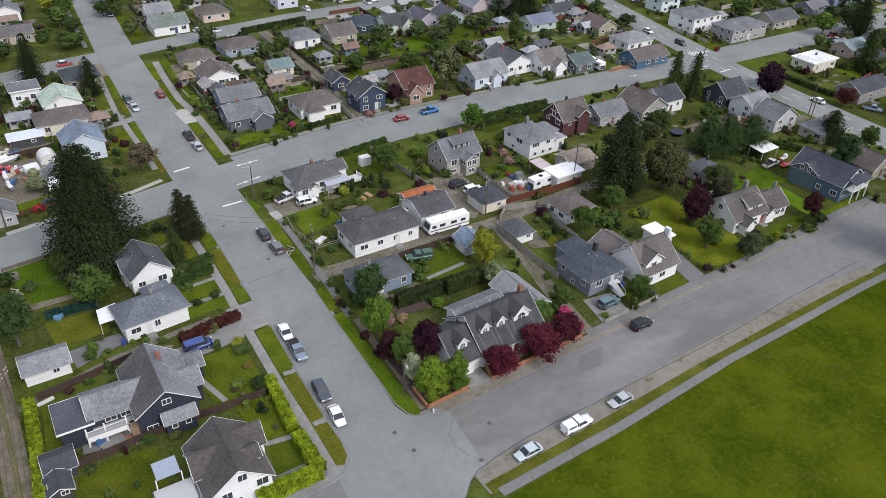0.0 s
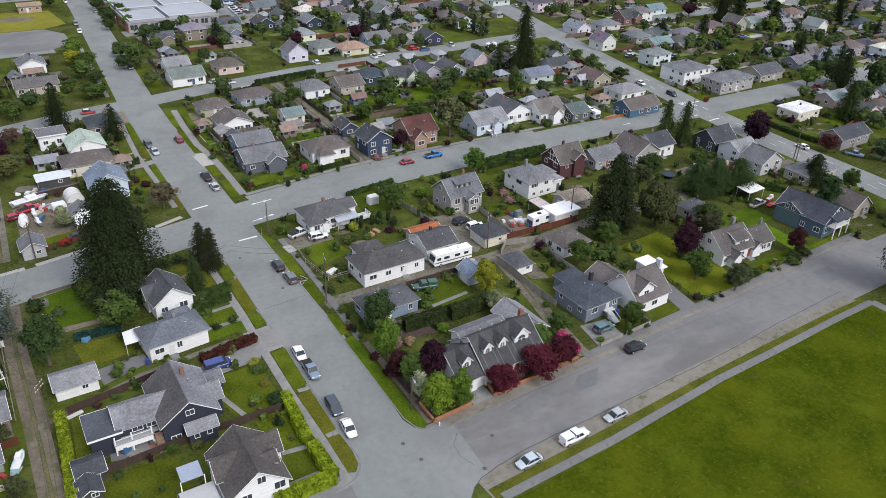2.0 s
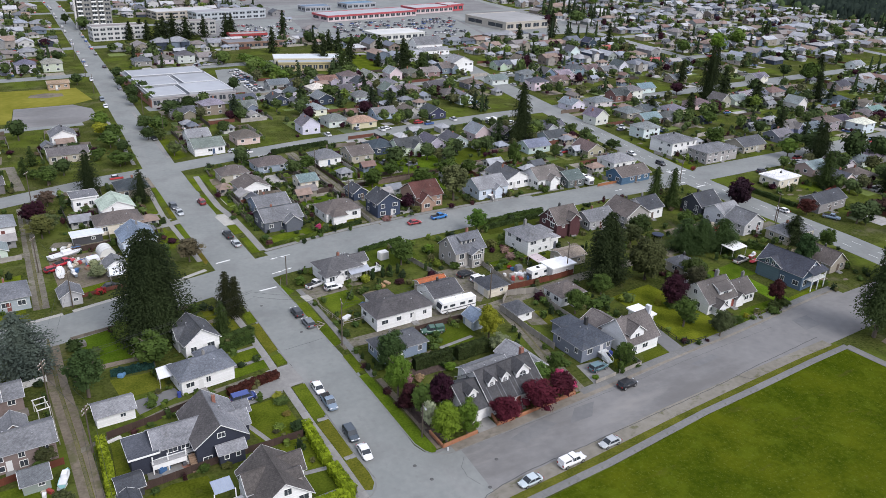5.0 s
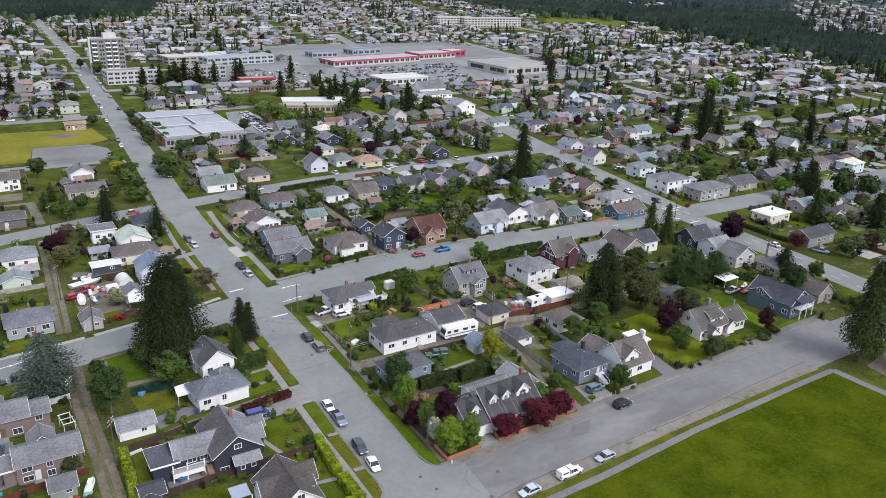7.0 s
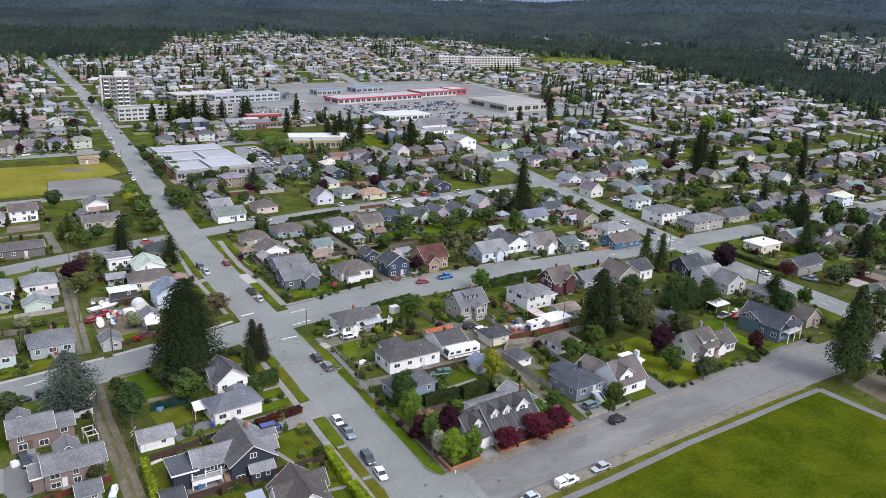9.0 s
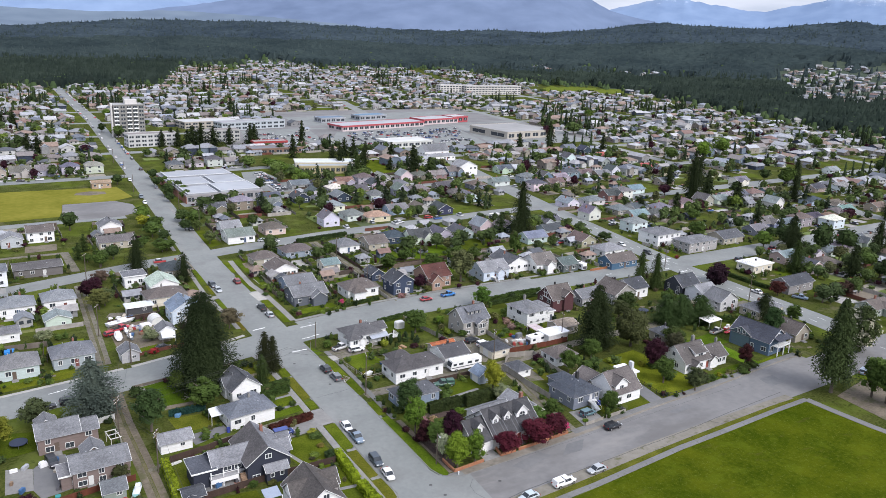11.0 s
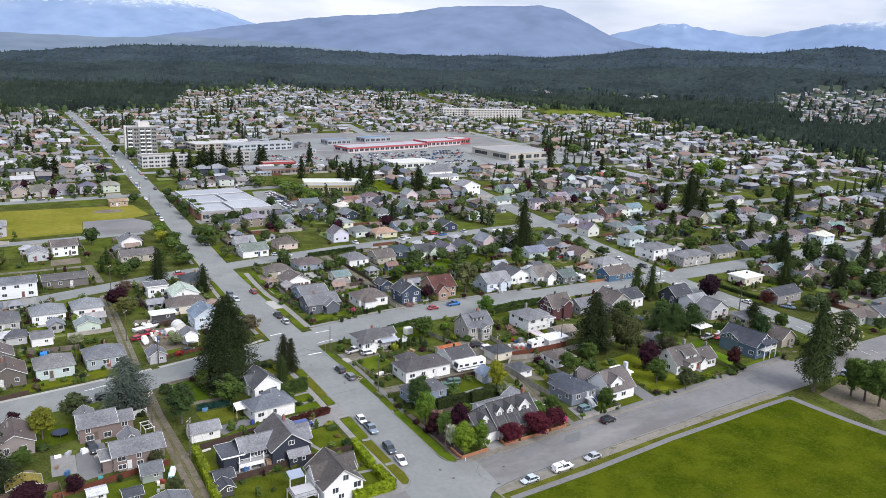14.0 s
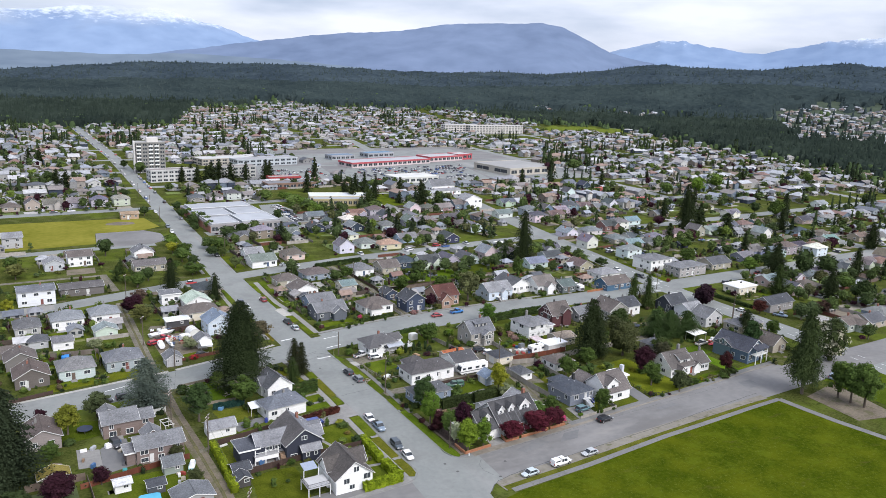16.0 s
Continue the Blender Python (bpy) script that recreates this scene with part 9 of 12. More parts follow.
tunnel(-40.9, 103.8, 100, 4.6, 2.1, (0.58, 0.58, 0.55), "rounded pale fabric garage in a cluttered yard")
tunnel(11.6, 113.0, 95, 4.4, 1.2, (0.20, 0.25, 0.31), "small blue-grey round-backed shelter beside a house")
tunnel(8.8, 121.6, 20, 2.4, 1.5, (0.38, 0.42, 0.42), "small pale round-roofed garden shed")
boat(-49.4, 97.4, 100, 3.4, (0.40, 0.42, 0.44), "small grey boat among scrap")
boat(-48.8, 92.6, 110, 3.2, (0.16, 0.18, 0.20), "small dark boat among scrap")
kr = random.Random(31)
for x0, y0, x1, y1, n in ((-49.5, 94, -42.5, 103, 26), (-54, 106.6, -45, 111.5, 10), (106, 53.5, 126, 62.5, 18), (-76, 24, -66, 36, 9), (44, 48.5, 51, 56, 10), (8.4, 49.6, 16, 53.4, 9), (26.5, 38.4, 33, 41, 5), (-42.5, 12.6, -36, 15.6, 8), (-60, 12, -54.5, 16, 7), (66, 118, 98, 131, 10)):
    for i in range(n):
        g = kr.choice(((0.6, 0.6, 0.58), (0.35, 0.36, 0.38), (0.10, 0.10, 0.11), (0.22, 0.15, 0.10), (0.05, 0.12, 0.25), (0.45, 0.40, 0.32), (0.7, 0.7, 0.7), (0.28, 0.05, 0.04)))
        word = {0.6: "pale", 0.35: "grey", 0.10: "dark", 0.22: "brown", 0.05: "blue", 0.45: "tan", 0.7: "white", 0.28: "red"}[g[0]]
        L, W, H = kr.uniform(0.6, 2.4), kr.uniform(0.4, 1.3), kr.uniform(0.25, 1.0)
        b = Build().prism([(-L / 2 + 0.06, -W / 2), (L / 2 - 0.06, -W / 2), (L / 2, -W / 2 + 0.06), (L / 2, W / 2 - 0.06), (L / 2 - 0.06, W / 2), (-L / 2 + 0.06, W / 2), (-L / 2, W / 2 - 0.06), (-L / 2, -W / 2 + 0.06)], 0, H)
        b.box(-L * 0.42, -W * 0.4, H, L * kr.uniform(-0.1, 0.4), W * 0.4, H + kr.uniform(0.05, 0.35))
        m = Matrix.Translation((kr.uniform(x0, x1) * K, kr.uniform(y0, y1) * K, 0.05)) @ rotz(kr.uniform(0, 90))
        tagged(put("crate", b.mesh("crate", PLAIN), None, m, g), "%s storage crate standing in a back yard" % word, "crate", "yard crates")

# ---- marks on the asphalt ----
CRACK = mat("crack_filler", (0.06, 0.06, 0.06), (0.10, 0.098, 0.095), 3.0, 0.9)


def crack(pts, hw, z=0.057, seed=1):
    """A dark wandering seam in the asphalt."""
    r = random.Random(seed)
    line = []
    for (x0, y0), (x1, y1) in zip(pts, pts[1:]):
        n = max(2, int(math.hypot(x1 - x0, y1 - y0) / 1.1))
        line += [(x0 + (x1 - x0) * i / n + r.uniform(-0.07, 0.07), y0 + (y1 - y0) * i / n + r.uniform(-0.07, 0.07)) for i in range(n)]
    ribbon("crack", line + [pts[-1]], hw, hw * 0.8, z, CRACK, "dark worn seam along the asphalt edge", category="crack", depth=0.03)


crack([(0.1, -15.6), (1.9, -13.5), (3.7, -12.3), (6.9, -11.4), (11.2, -10.4), (16.6, -9.6), (23.8, -8.9), (40, -6.8), (57.9, -4.6), (65.9, -3.2), (74.2, -1.8), (94, 1.0)], 0.075, seed=2)
crack([(65.8, -2.8), (66.4, -4.2), (67.7, -5.4)], 0.06, seed=3)
crack([(4.6, -2.9), (3.1, -4.9), (2.8, -7.3), (3.9, -9.8)], 0.03, seed=4)
crack([(-13.0, 41.0), (-4.2, 42.6)], 0.05, 0.05, 5)
crack([(14, -0.3), (36, 2.3), (60, 5.2), (88, 8.2)], 0.03, 0.05, 6)
crack([(-12.2, 6), (-12.6, 20), (-13.4, 36)], 0.04, 0.05, 7)
MANHOLE = Build().tube((0, 0, 0), (0, 0, 0.02), 0.36, 0.35, 18).mesh("manhole", CRACK)
for x, y in ((-3.7, -1.6), (-2.6, -5.6), (9.2, -5.6), (4.9, -11.0), (-12.4, 61.3), (-7.7, 46.7), (-9.5, 96.0)):
    tagged(put("manhole_cover", MANHOLE, None, Matrix.Translation((x * K, y * K, 0.05))), "round dark iron cover in the asphalt", "manhole cover", "street covers")

def arrow(x, y, ang):
    """A painted lane arrow."""
    b = Build().prism([(-1.5, -0.12), (0.5, -0.12), (0.5, -0.4), (1.5, 0), (0.5, 0.4), (0.5, 0.12), (-1.5, 0.12)], -0.02, 0.0)
    tagged(put("lane_arrow", b.mesh("lane_arrow", PAINT_LINE), None, Matrix.Translation((x * K, y * K, 0.062)) @ rotz(ang)), "worn white lane arrow on asphalt", "road marking", kind="structure")


for x, y, a in ((-4.6, 76.7, 15), (-1.8, 77.6, 15), (-2.8, 85.0, 192), (-0.2, 85.5, 192), (-67.2, 66.0, 15), (-64.6, 66.9, 15), (114.5, 95.2, 3), (140.4, 93.4, 3)):
    arrow(x, y, a)

# ---- walks beyond the cross street ----
for i, (line, w) in enumerate((([(-24.9, 150), (-24.6, 136.7), (-24.1, 124.3), (-23.1, 115.8), (-21.4, 100.4), (-20.4, 90)], 0.65), ([(-9.3, 156.6), (-9.1, 141.9), (-8.3, 126.6), (-6.4, 116), (-5.3, 103.8), (-4.4, 91)], 0.9), ([(-30.2, 116.0), (-24, 117.6), (-20.6, 118.9)], 1.3), ([(-30.4, 124.0), (-24.4, 127.0)], 0.4), ([(-26, 176), (-27.5, 210), (-29, 240)], 0.6), ([(-14.2, 180), (-16, 215), (-18, 250)], 0.6))):
    ribbon("pavement", line, w, w, 0.066 + 0.004 * i, CONCRETE, "grey concrete walk beside a verge", category="pavement")

# ---- hydrant and signs ----
hy = thing("fire_hydrant", 2.9, -0.4, 0.05, 20, "small white fire hydrant at the corner", "hydrant")
part("barrel", Build().tube((0, 0, 0), (0, 0, 0.62), 0.12, 0.11, 10), PLAIN, hy, color=(0.7, 0.7, 0.7))
part("bonnet", Build().tube((0, 0, 0.62), (0, 0, 0.80), 0.15, 0.04, 10), PLAIN, hy, color=(0.65, 0.65, 0.65))
part("outlet", Build().tube((0, -0.2, 0.45), (0, 0.2, 0.45), 0.06, 0.06, 8), PLAIN, hy, color=(0.6, 0.6, 0.6))
for x, y, a in ((-5.9, 68.7, 75), (-16.8, 69.5, 75)):
    st = thing("stop_sign", x, y, 0.05, a, "red stop sign on a steel post", "sign", "stop signs")
    part("post", Build().tube((0, 0, 0), (0, 0, 2.3), 0.035, 0.035, 6), CHROME, st)
    part("plate", Build().tube((0, -0.05, 2.4), (0, -0.03, 2.4), 0.38, 0.38, 8), PLAIN, st, color=(0.45, 0.03, 0.03))

# ---- annexes and yard things of the near lots ----
def lean_roof(name, quad, z0, z1, color, label, posts=True, category=""):
    """A thin sloping roof on posts; quad in plan units, its first two corners at z0."""
    x, y = sum(q[0] for q in quad) / 4, sum(q[1] for q in quad) / 4
    t = thing(name, x, y, 0, 0, label, category or name.replace("_", " "))
    c = [((q[0] - x) * K, (q[1] - y) * K, z) for q, z in zip(quad, (z0, z0, z1, z1))]
    part("roof", Build().slab(c, 0.12), METAL_ROOF, t, color=color)
    if posts:
        for p in c:
            part("post", Build().box(p[0] * 0.92 - 0.06, p[1] * 0.92 - 0.06, 0, p[0] * 0.92 + 0.06, p[1] * 0.92 + 0.06, p[2] - 0.1), WOOD, t, color=(0.4, 0.38, 0.35))
    for i in range(1, 8):      # standing seams
        a = [c[0][k] + (c[1][k] - c[0][k]) * i / 8 for k in range(3)]
        b = [c[3][k] + (c[2][k] - c[3][k]) * i / 8 for k in range(3)]
        part("seam", Build().tube(a, b, 0.025, 0.025, 4), METAL_ROOF, t, color=tuple(v * 0.85 for v in color))
    return t


lean_roof("porch_roof", [(-37.4, 36.6), (-34.4, 37.0), (-34.5, 40.9), (-37.5, 40.1)], 2.5, 2.8, (0.66, 0.67, 0.68), "white flat porch roof beside a bungalow", True, "porch roof")
lean_roof("porch_roof", [(17.8, 47.7), (21.0, 47.9), (20.4, 51.2), (17.2, 50.7)], 3.2, 2.6, (0.55, 0.57, 0.60), "pale corrugated roof over a back porch", True, "porch roof")
lean_roof("carport", [(9.9, 64.2), (15.3, 65.2), (15.4, 67.6), (9.8, 66.4)], 2.5, 2.95, (0.34, 0.36, 0.40), "grey lean-to carport against the corner house")
lean_roof("porch_roof", [(55.6, 52.9), (58.9, 53.5), (58.1, 57.9), (54.9, 57.3)], 2.4, 2.7, (0.50, 0.42, 0.42), "faded pink corrugated porch roof", True, "porch roof")
pg = thing("pergola", -56.7, 36.8, 0, 12, "open weathered wooden garden pergola", "pergola")
for x in (-1.0, 1.0):
    part("beam", Build().box(x - 0.06, -2.1, 2.3, x + 0.06, 2.1, 2.44), WOOD, pg, color=(0.55, 0.54, 0.5))
    for y in (-2.0, 2.0):
        part("post", Build().box(x - 0.06, y - 0.06, 0, x + 0.06, y + 0.06, 2.3), WOOD, pg, color=(0.5, 0.49, 0.46))
for i in range(3):
    part("slat", Build().box(-1.2, -2.0 + 2.0 * i - 0.05, 2.44, 1.2, -1.9 + 2.0 * i, 2.56), WOOD, pg, color=(0.55, 0.54, 0.5))
lean_roof("porch_roof", [(-41.4, 84.4), (-38.0, 84.4), (-37.9, 91.6), (-41.3, 91.6)], 2.7, 2.9, (0.70, 0.71, 0.72), "patched bright white roof over a porch", True, "porch roof")
lean_roof("carport", [(107.3, 38.9), (113.4, 39.8), (112.9, 43.6), (106.8, 42.8)], 2.9, 3.25, (0.70, 0.70, 0.68), "open carport with a bright white metal roof")
for tx, ty in ((99.5, 59.0), (-73.9, 43.4)):
    tr_ = thing("trampoline", tx, ty, 0, 0, "round black trampoline on grass", "trampoline")
    part("mat", Build().tube((0, 0, 0.86), (0, 0, 0.90), 1.6, 1.6, 20), RUBBER, tr_)
    part("rim", Build().tube((0, 0, 0.80), (0, 0, 0.92), 1.85, 1.85, 20), PLAIN, tr_, color=(0.03, 0.04, 0.07))
    for i in range(4):
        part("leg", Build().tube((1.7 * math.cos(i * 1.57), 1.7 * math.sin(i * 1.57), 0), (1.7 * math.cos(i * 1.57), 1.7 * math.sin(i * 1.57), 0.84), 0.04, 0.04, 6), CHROME, tr_)
rb_ = thing("rowing_boat", 112.0, 35.6, 0, 12, "red rowing boat lying in a yard", "boat")
part("hull", Build().add([(-2, -0.5, 0.5), (-1.4, -0.75, 0.55), (1.0, -0.7, 0.55), (2.2, 0, 0.7), (1.0, 0.7, 0.55), (-1.4, 0.75, 0.55), (-2, 0.5, 0.5), (-1.7, 0, 0.05), (1.3, 0, 0.05)],
                         [(0, 1, 7), (1, 2, 8, 7), (2, 3, 8), (3, 4, 8), (4, 5, 7, 8), (5, 6, 7), (6, 0, 7), (6, 5, 4, 3, 2, 1, 0)]), PLAIN, rb_, color=(0.45, 0.03, 0.04))
part("thwart", Build().box(-0.2, -0.6, 0.56, 0.2, 0.6, 0.62), WOOD, rb_, color=(0.5, 0.48, 0.45))
# half-timbering on the maroon gable
tg = thing("gable_boards", 75.5 - 8.5 / 2 - 0.05, 73.0, 0, 0, "white half-timber boards on the maroon gable", "gable boards")
for i in range(5):
    yy = -2.6 + 1.3 * i
    part("board", Build().box(-0.07, yy - 0.08, 4.7, 0.0, yy + 0.08, 4.75 + (3.4 - abs(yy)) * 0.98), TRIM, tg)
part("board", Build().box(-0.09, -4.1, 4.55, 0.0, 4.1, 4.75), TRIM, tg)
part("board", Build().box(-0.10, -2.2, 6.1, 0.0, 2.2, 6.25), TRIM, tg)

# ---- patio beside the navy house ----
patch("patio", [(-40.4, 13.7), (-37.6, 13.8), (-37.1, 11.4), (-40.2, 12.0)], 0.06, CONCRETE, "square concrete patio behind the navy house", category="patio")
patch("patio", [(-37.5, 13.8), (-35.2, 13.8), (-34.9, 12.3), (-37.0, 11.7)], 0.062, BRICK, "red brick corner of the patio", category="patio")
patch("patio", [(-42.6, 16.2), (-40.5, 15.8), (-40.5, 12.1), (-42.6, 12.2)], 0.058, ASPHALT_DARK, "dark paved border with plants", category="patio")

patch("dirt_track", [(-48.5, 47.6), (-44, 48.2), (-38.6, 48.6), (-38.4, 50.0), (-44, 49.8), (-48.5, 49.4)], 0.052, DIRT, "bare dirt track into a back yard", category="track")
MULCH = mat("bark_mulch", (0.042, 0.028, 0.024), (0.085, 0.06, 0.05), 2.0, 0.95, bump=0.6)
patch("garden_bed", [(2.0, 1.4), (1.6, 9), (1.0, 16.5), (4.2, 17.5), (6.4, 13.5), (7.0, 8.6), (6.6, 4.6)], 0.064, MULCH, "dark bark mulch bed under maroon trees", category="garden bed")
patch("garden_bed", [(7.4, 21.4), (6.8, 24.4), (14, 24.6), (14.6, 22)], 0.055, MULCH, "dark mulch bed behind a hedge", category="garden bed")

lr = random.Random(12)
for x, y, n in ((-49.6, 53.5, 9), (-40.5, 52.6, 5), (-3.6, 47.6, 8)):
    hp = thing("wood_pile", x, y, 0.03, lr.uniform(0, 90), "loose heap of grey boards and logs", "wood pile")
    for i in range(n):
        a = lr.uniform(0, 3.1)
        c = (lr.uniform(-1.2, 1.2), lr.uniform(-0.9, 0.9), 0.12 + 0.05 * i)
        d = (lr.uniform(0.5, 1.1) * math.cos(a), lr.uniform(0.5, 1.1) * math.sin(a))
        part("log", Build().tube((c[0] - d[0], c[1] - d[1], c[2]), (c[0] + d[0], c[1] + d[1], c[2] + lr.uniform(-0.05, 0.1)), 0.1, 0.09, 7), WOOD, hp, color=lr.choice(((0.3, 0.27, 0.22), (0.14, 0.11, 0.09), (0.45, 0.43, 0.4))))

# ---- hedges and bushes of the front gardens ----
hedge([(12.6, 96.4), (25.6, 99.2)], 1.0, 1.1, (0.035, 0.055, 0.018), "low clipped hedge before the cream bungalow")
hedge([(56.6, 81.8), (71.3, 84.0), (78.0, 84.2)], 1.3, 1.3, (0.04, 0.062, 0.02), "dark clipped hedge along the cross street")
hedge([(-24.5, 45.4), (-18.0, 46.9)], 1.3, 1.6, (0.04, 0.066, 0.018), "dark green hedge between two lots")
hedge([(8.6, 25.2), (16.3, 25.6), (24.0, 25.9)], 1.3, 1.9, (0.035, 0.055, 0.018), "tall dark hedge behind the corner house")
hedge([(-3.0, 97.6), (-2.4, 92.4), (4.6, 94.0)], 0.8, 0.8, (0.075, 0.105, 0.02), "low clipped hedge round a front lawn")
hedge([(6.0, 94.4), (11.8, 95.8)], 0.8, 0.8, (0.075, 0.105, 0.02), "low clipped hedge round a front lawn")
hedge([(8.8, 163.5), (20.0, 168.0)], 1.4, 1.6, (0.032, 0.05, 0.018), "dark tall hedge by the side street")
GARDEN = [
    (73.3, 24.4, 3.0, 2.2, GREEN), (72.4, 17.6, 3.4, 2.4, (0.05, 0.08, 0.022)), (76.2, 12.4, 3.2, 2.5, (0.055, 0.065, 0.03)), (80.3, 12.9, 2.2, 1.7, GREEN), (93.7, 12.9, 2.0, 2.2, (0.05, 0.075, 0.02)), (89.9, 14.2, 1.6, 1.3, OLIVE),
    (83.4, 14.0, 1.0, 1.1, YELLOW), (82.4, 16.2, 1.5, 1.6, (0.03, 0.025, 0.02)), (64.6, 31.3, 1.8, 1.4, (0.15, 0.18, 0.03)), (57.1, 31.3, 2.6, 2.6, GREEN), (55.7, 33.6, 3.0, 2.4, GREEN), (51.5, 69.9, 3.2, 2.4, OLIVE),
]
GARDEN += [
    (53.5, 66.2, 2.2, 1.9, (0.20, 0.13, 0.11)), (54.3, 61.7, 2.4, 2.0, GREEN), (47.4, 67.4, 1.8, 1.6, GREEN), (35.1, 73.9, 3.0, 2.0, LIME), (44.7, 79.6, 2.6, 1.6, (0.02, 0.03, 0.018)), (89.9, 102.2, 2.4, 1.5, GREEN),
    (96.2, 104.2, 2.0, 1.3, (0.12, 0.03, 0.03)), (74.9, 103.4, 2.2, 1.3, (0.03, 0.025, 0.022)), (76.8, 142.5, 2.4, 2.4, GREEN), (44.4, 101.6, 2.4, 2.0, OLIVE), (33.4, 98.5, 1.8, 2.0, (0.22, 0.12, 0.12)), (18.3, 102.0, 1.6, 1.3, (0.03, 0.05, 0.02)),
]
for i, (x, y, h, r, col) in enumerate(GARDEN):
    bush(x, y, h, r, col, "flowering shrub in a front garden" if col[0] > col[1] * 1.4 and col[0] > 0.1 else "leafy garden shrub beside a lawn", i)

# ---- undergrowth along fences, walls and lot lines ----
SHRUB = [np.array([tuple(v.co) for v in leaf_mesh("shrub", "broad", 56, s, 0.80).vertices]) for s in (41, 42, 43)]
gr = random.Random(77)
ROADS = [(A_LINE, 6.6), (B_LINE, 7.6), (C_LINE, 7.2), (D_LINE, 5.6), (E_LINE, 6.6)] + [(q[1], q[2] + 0.3) for q in LANES]
WALLED = [(h[0], h[1], h[2] / 2 + 0.3, h[3] / 2 + 0.3) for h in HOUSES + OUTBUILDINGS] + [(-66.8, 41.2, 5, 4.5), (-61, 41, 3, 3.5), (-59.9, 26, 6, 4.5), (19, 10, 10, 8), (-26, 0, 7, 9), (-33, 17, 12, 7), (41, 16, 7, 6), (53, 17, 8, 7), (86, 22, 12, 8), (108, 24, 9, 7), (28, 46, 5, 4), (20, 47, 7, 4)]


def gap_to(line, x, y):
    best = 1e9
    for (x0, y0), (x1, y1) in zip(line, line[1:]):
        dx, dy = x1 - x0, y1 - y0
        s = max(0, min(1, ((x - x0) * dx + (y - y0) * dy) / (dx * dx + dy * dy)))
        best = min(best, math.hypot(x - x0 - s * dx, y - y0 - s * dy))
    return best


def inside(poly, x, y):
    c = False
    for (x0, y0), (x1, y1) in zip(poly, poly[1:] + poly[:1]):
        if (y0 > y) != (y1 > y) and x < (x1 - x0) * (y - y0) / (y1 - y0) + x0:
            c = not c
    return c


def free(x, y):
    if any(abs(x - a) < l and abs(y - b) < w for a, b, l, w in WALLED):
        return False
    if any(gap_to(line, x, y) < w for line, w in ROADS) or any(inside(p[0], x, y) for p in PAVINGS):
        return False
    return not any(math.hypot(x - v[0], y - v[1]) < 3 for v in VEHICLES) and not inside(FIELD_POLY, x, y)


SHRUB_COLS = [(0.035, 0.055, 0.018), (0.055, 0.085, 0.022), (0.10, 0.14, 0.028), (0.05, 0.022, 0.024), (0.09, 0.09, 0.04), (0.022, 0.034, 0.016)]
SHRUB_WORDS = ["dark green", "mid-green", "lime green", "dark red", "olive", "blackish green"]
shrubs = {}


def shrub(x, y, h, r):
    if free(x, y):
        shrubs.setdefault(gr.choice((0, 0, 0, 1, 1, 1, 2, 3, 4, 5, 5)), []).append((x, y, h, r))


for line, *rest in FENCE_RUNS:
    for (x0, y0), (x1, y1) in zip(line, line[1:]):
        d = math.hypot(x1 - x0, y1 - y0)
        for i in range(int(d / 1.3)):
            if gr.random() < 0.55:
                s, o = gr.random(), gr.choice((-1, 1)) * gr.uniform(0.5, 1.3)
                shrub(x0 + (x1 - x0) * s - (y1 - y0) / d * o, y0 + (y1 - y0) * s + (x1 - x0) / d * o, gr.uniform(0.6, 2.2), gr.uniform(0.5, 1.3))
for x, y, L, W, *rest in HOUSES + [(19, 10, 18, 12), (-26, 0, 9, 14), (-33, 17, 18, 10), (41, 16, 10, 8), (53, 17, 12, 10), (86, 22, 18, 10), (108, 24, 14, 10)]:
    if y > 170:
        continue
    for i in range(9):       # under the walls
        side = gr.choice("SWNE")
        u = gr.uniform(-0.5, 0.5)
        px_, py_ = {"S": (u * L, -W / 2 - 0.9), "N": (u * L, W / 2 + 0.9), "W": (-L / 2 - 0.9, u * W), "E": (L / 2 + 0.9, u * W)}[side]
        shrub(x + px_, y + py_, gr.uniform(0.4, 1.5), gr.uniform(0.45, 0.95))
    sgn = gr.choice((-1, 1))
    for i in range(14):      # along the lot line and the back of the lot
        shrub(x + sgn * (L / 2 + 2.6) + gr.uniform(-0.6, 0.6), y + gr.uniform(-1, 1) * 14, gr.uniform(0.6, 2.6), gr.uniform(0.6, 1.4))
    for i in range(7):
        shrub(x + gr.uniform(-8, 8), y + (15 if gr.random() < 0.7 else -13) + gr.uniform(-2, 2), gr.uniform(0.7, 3.2), gr.uniform(0.7, 1.7))
for ci, places in shrubs.items():
    vs = []
    for i, (x, y, h, r) in enumerate(places):
        a = gr.uniform(0, 6.28)
        t = SHRUB[i % 3] * np.array([r, r, h * 1.3])
        vs.append(np.stack([t[:, 0] * math.cos(a) - t[:, 1] * math.sin(a) + x * K, t[:, 0] * math.sin(a) + t[:, 1] * math.cos(a) + y * K, t[:, 2] - 0.27 * h], 1))
    v = np.concatenate(vs)
    f = np.arange(len(v)).reshape(-1, 4)
    tagged(put("shrubbery", mesh_from("shrubbery", v.tolist(), f.tolist(), LEAF), color=SHRUB_COLS[ci]), "%s shrubs along fences and walls" % SHRUB_WORDS[ci], "shrubs", kind="stuff")
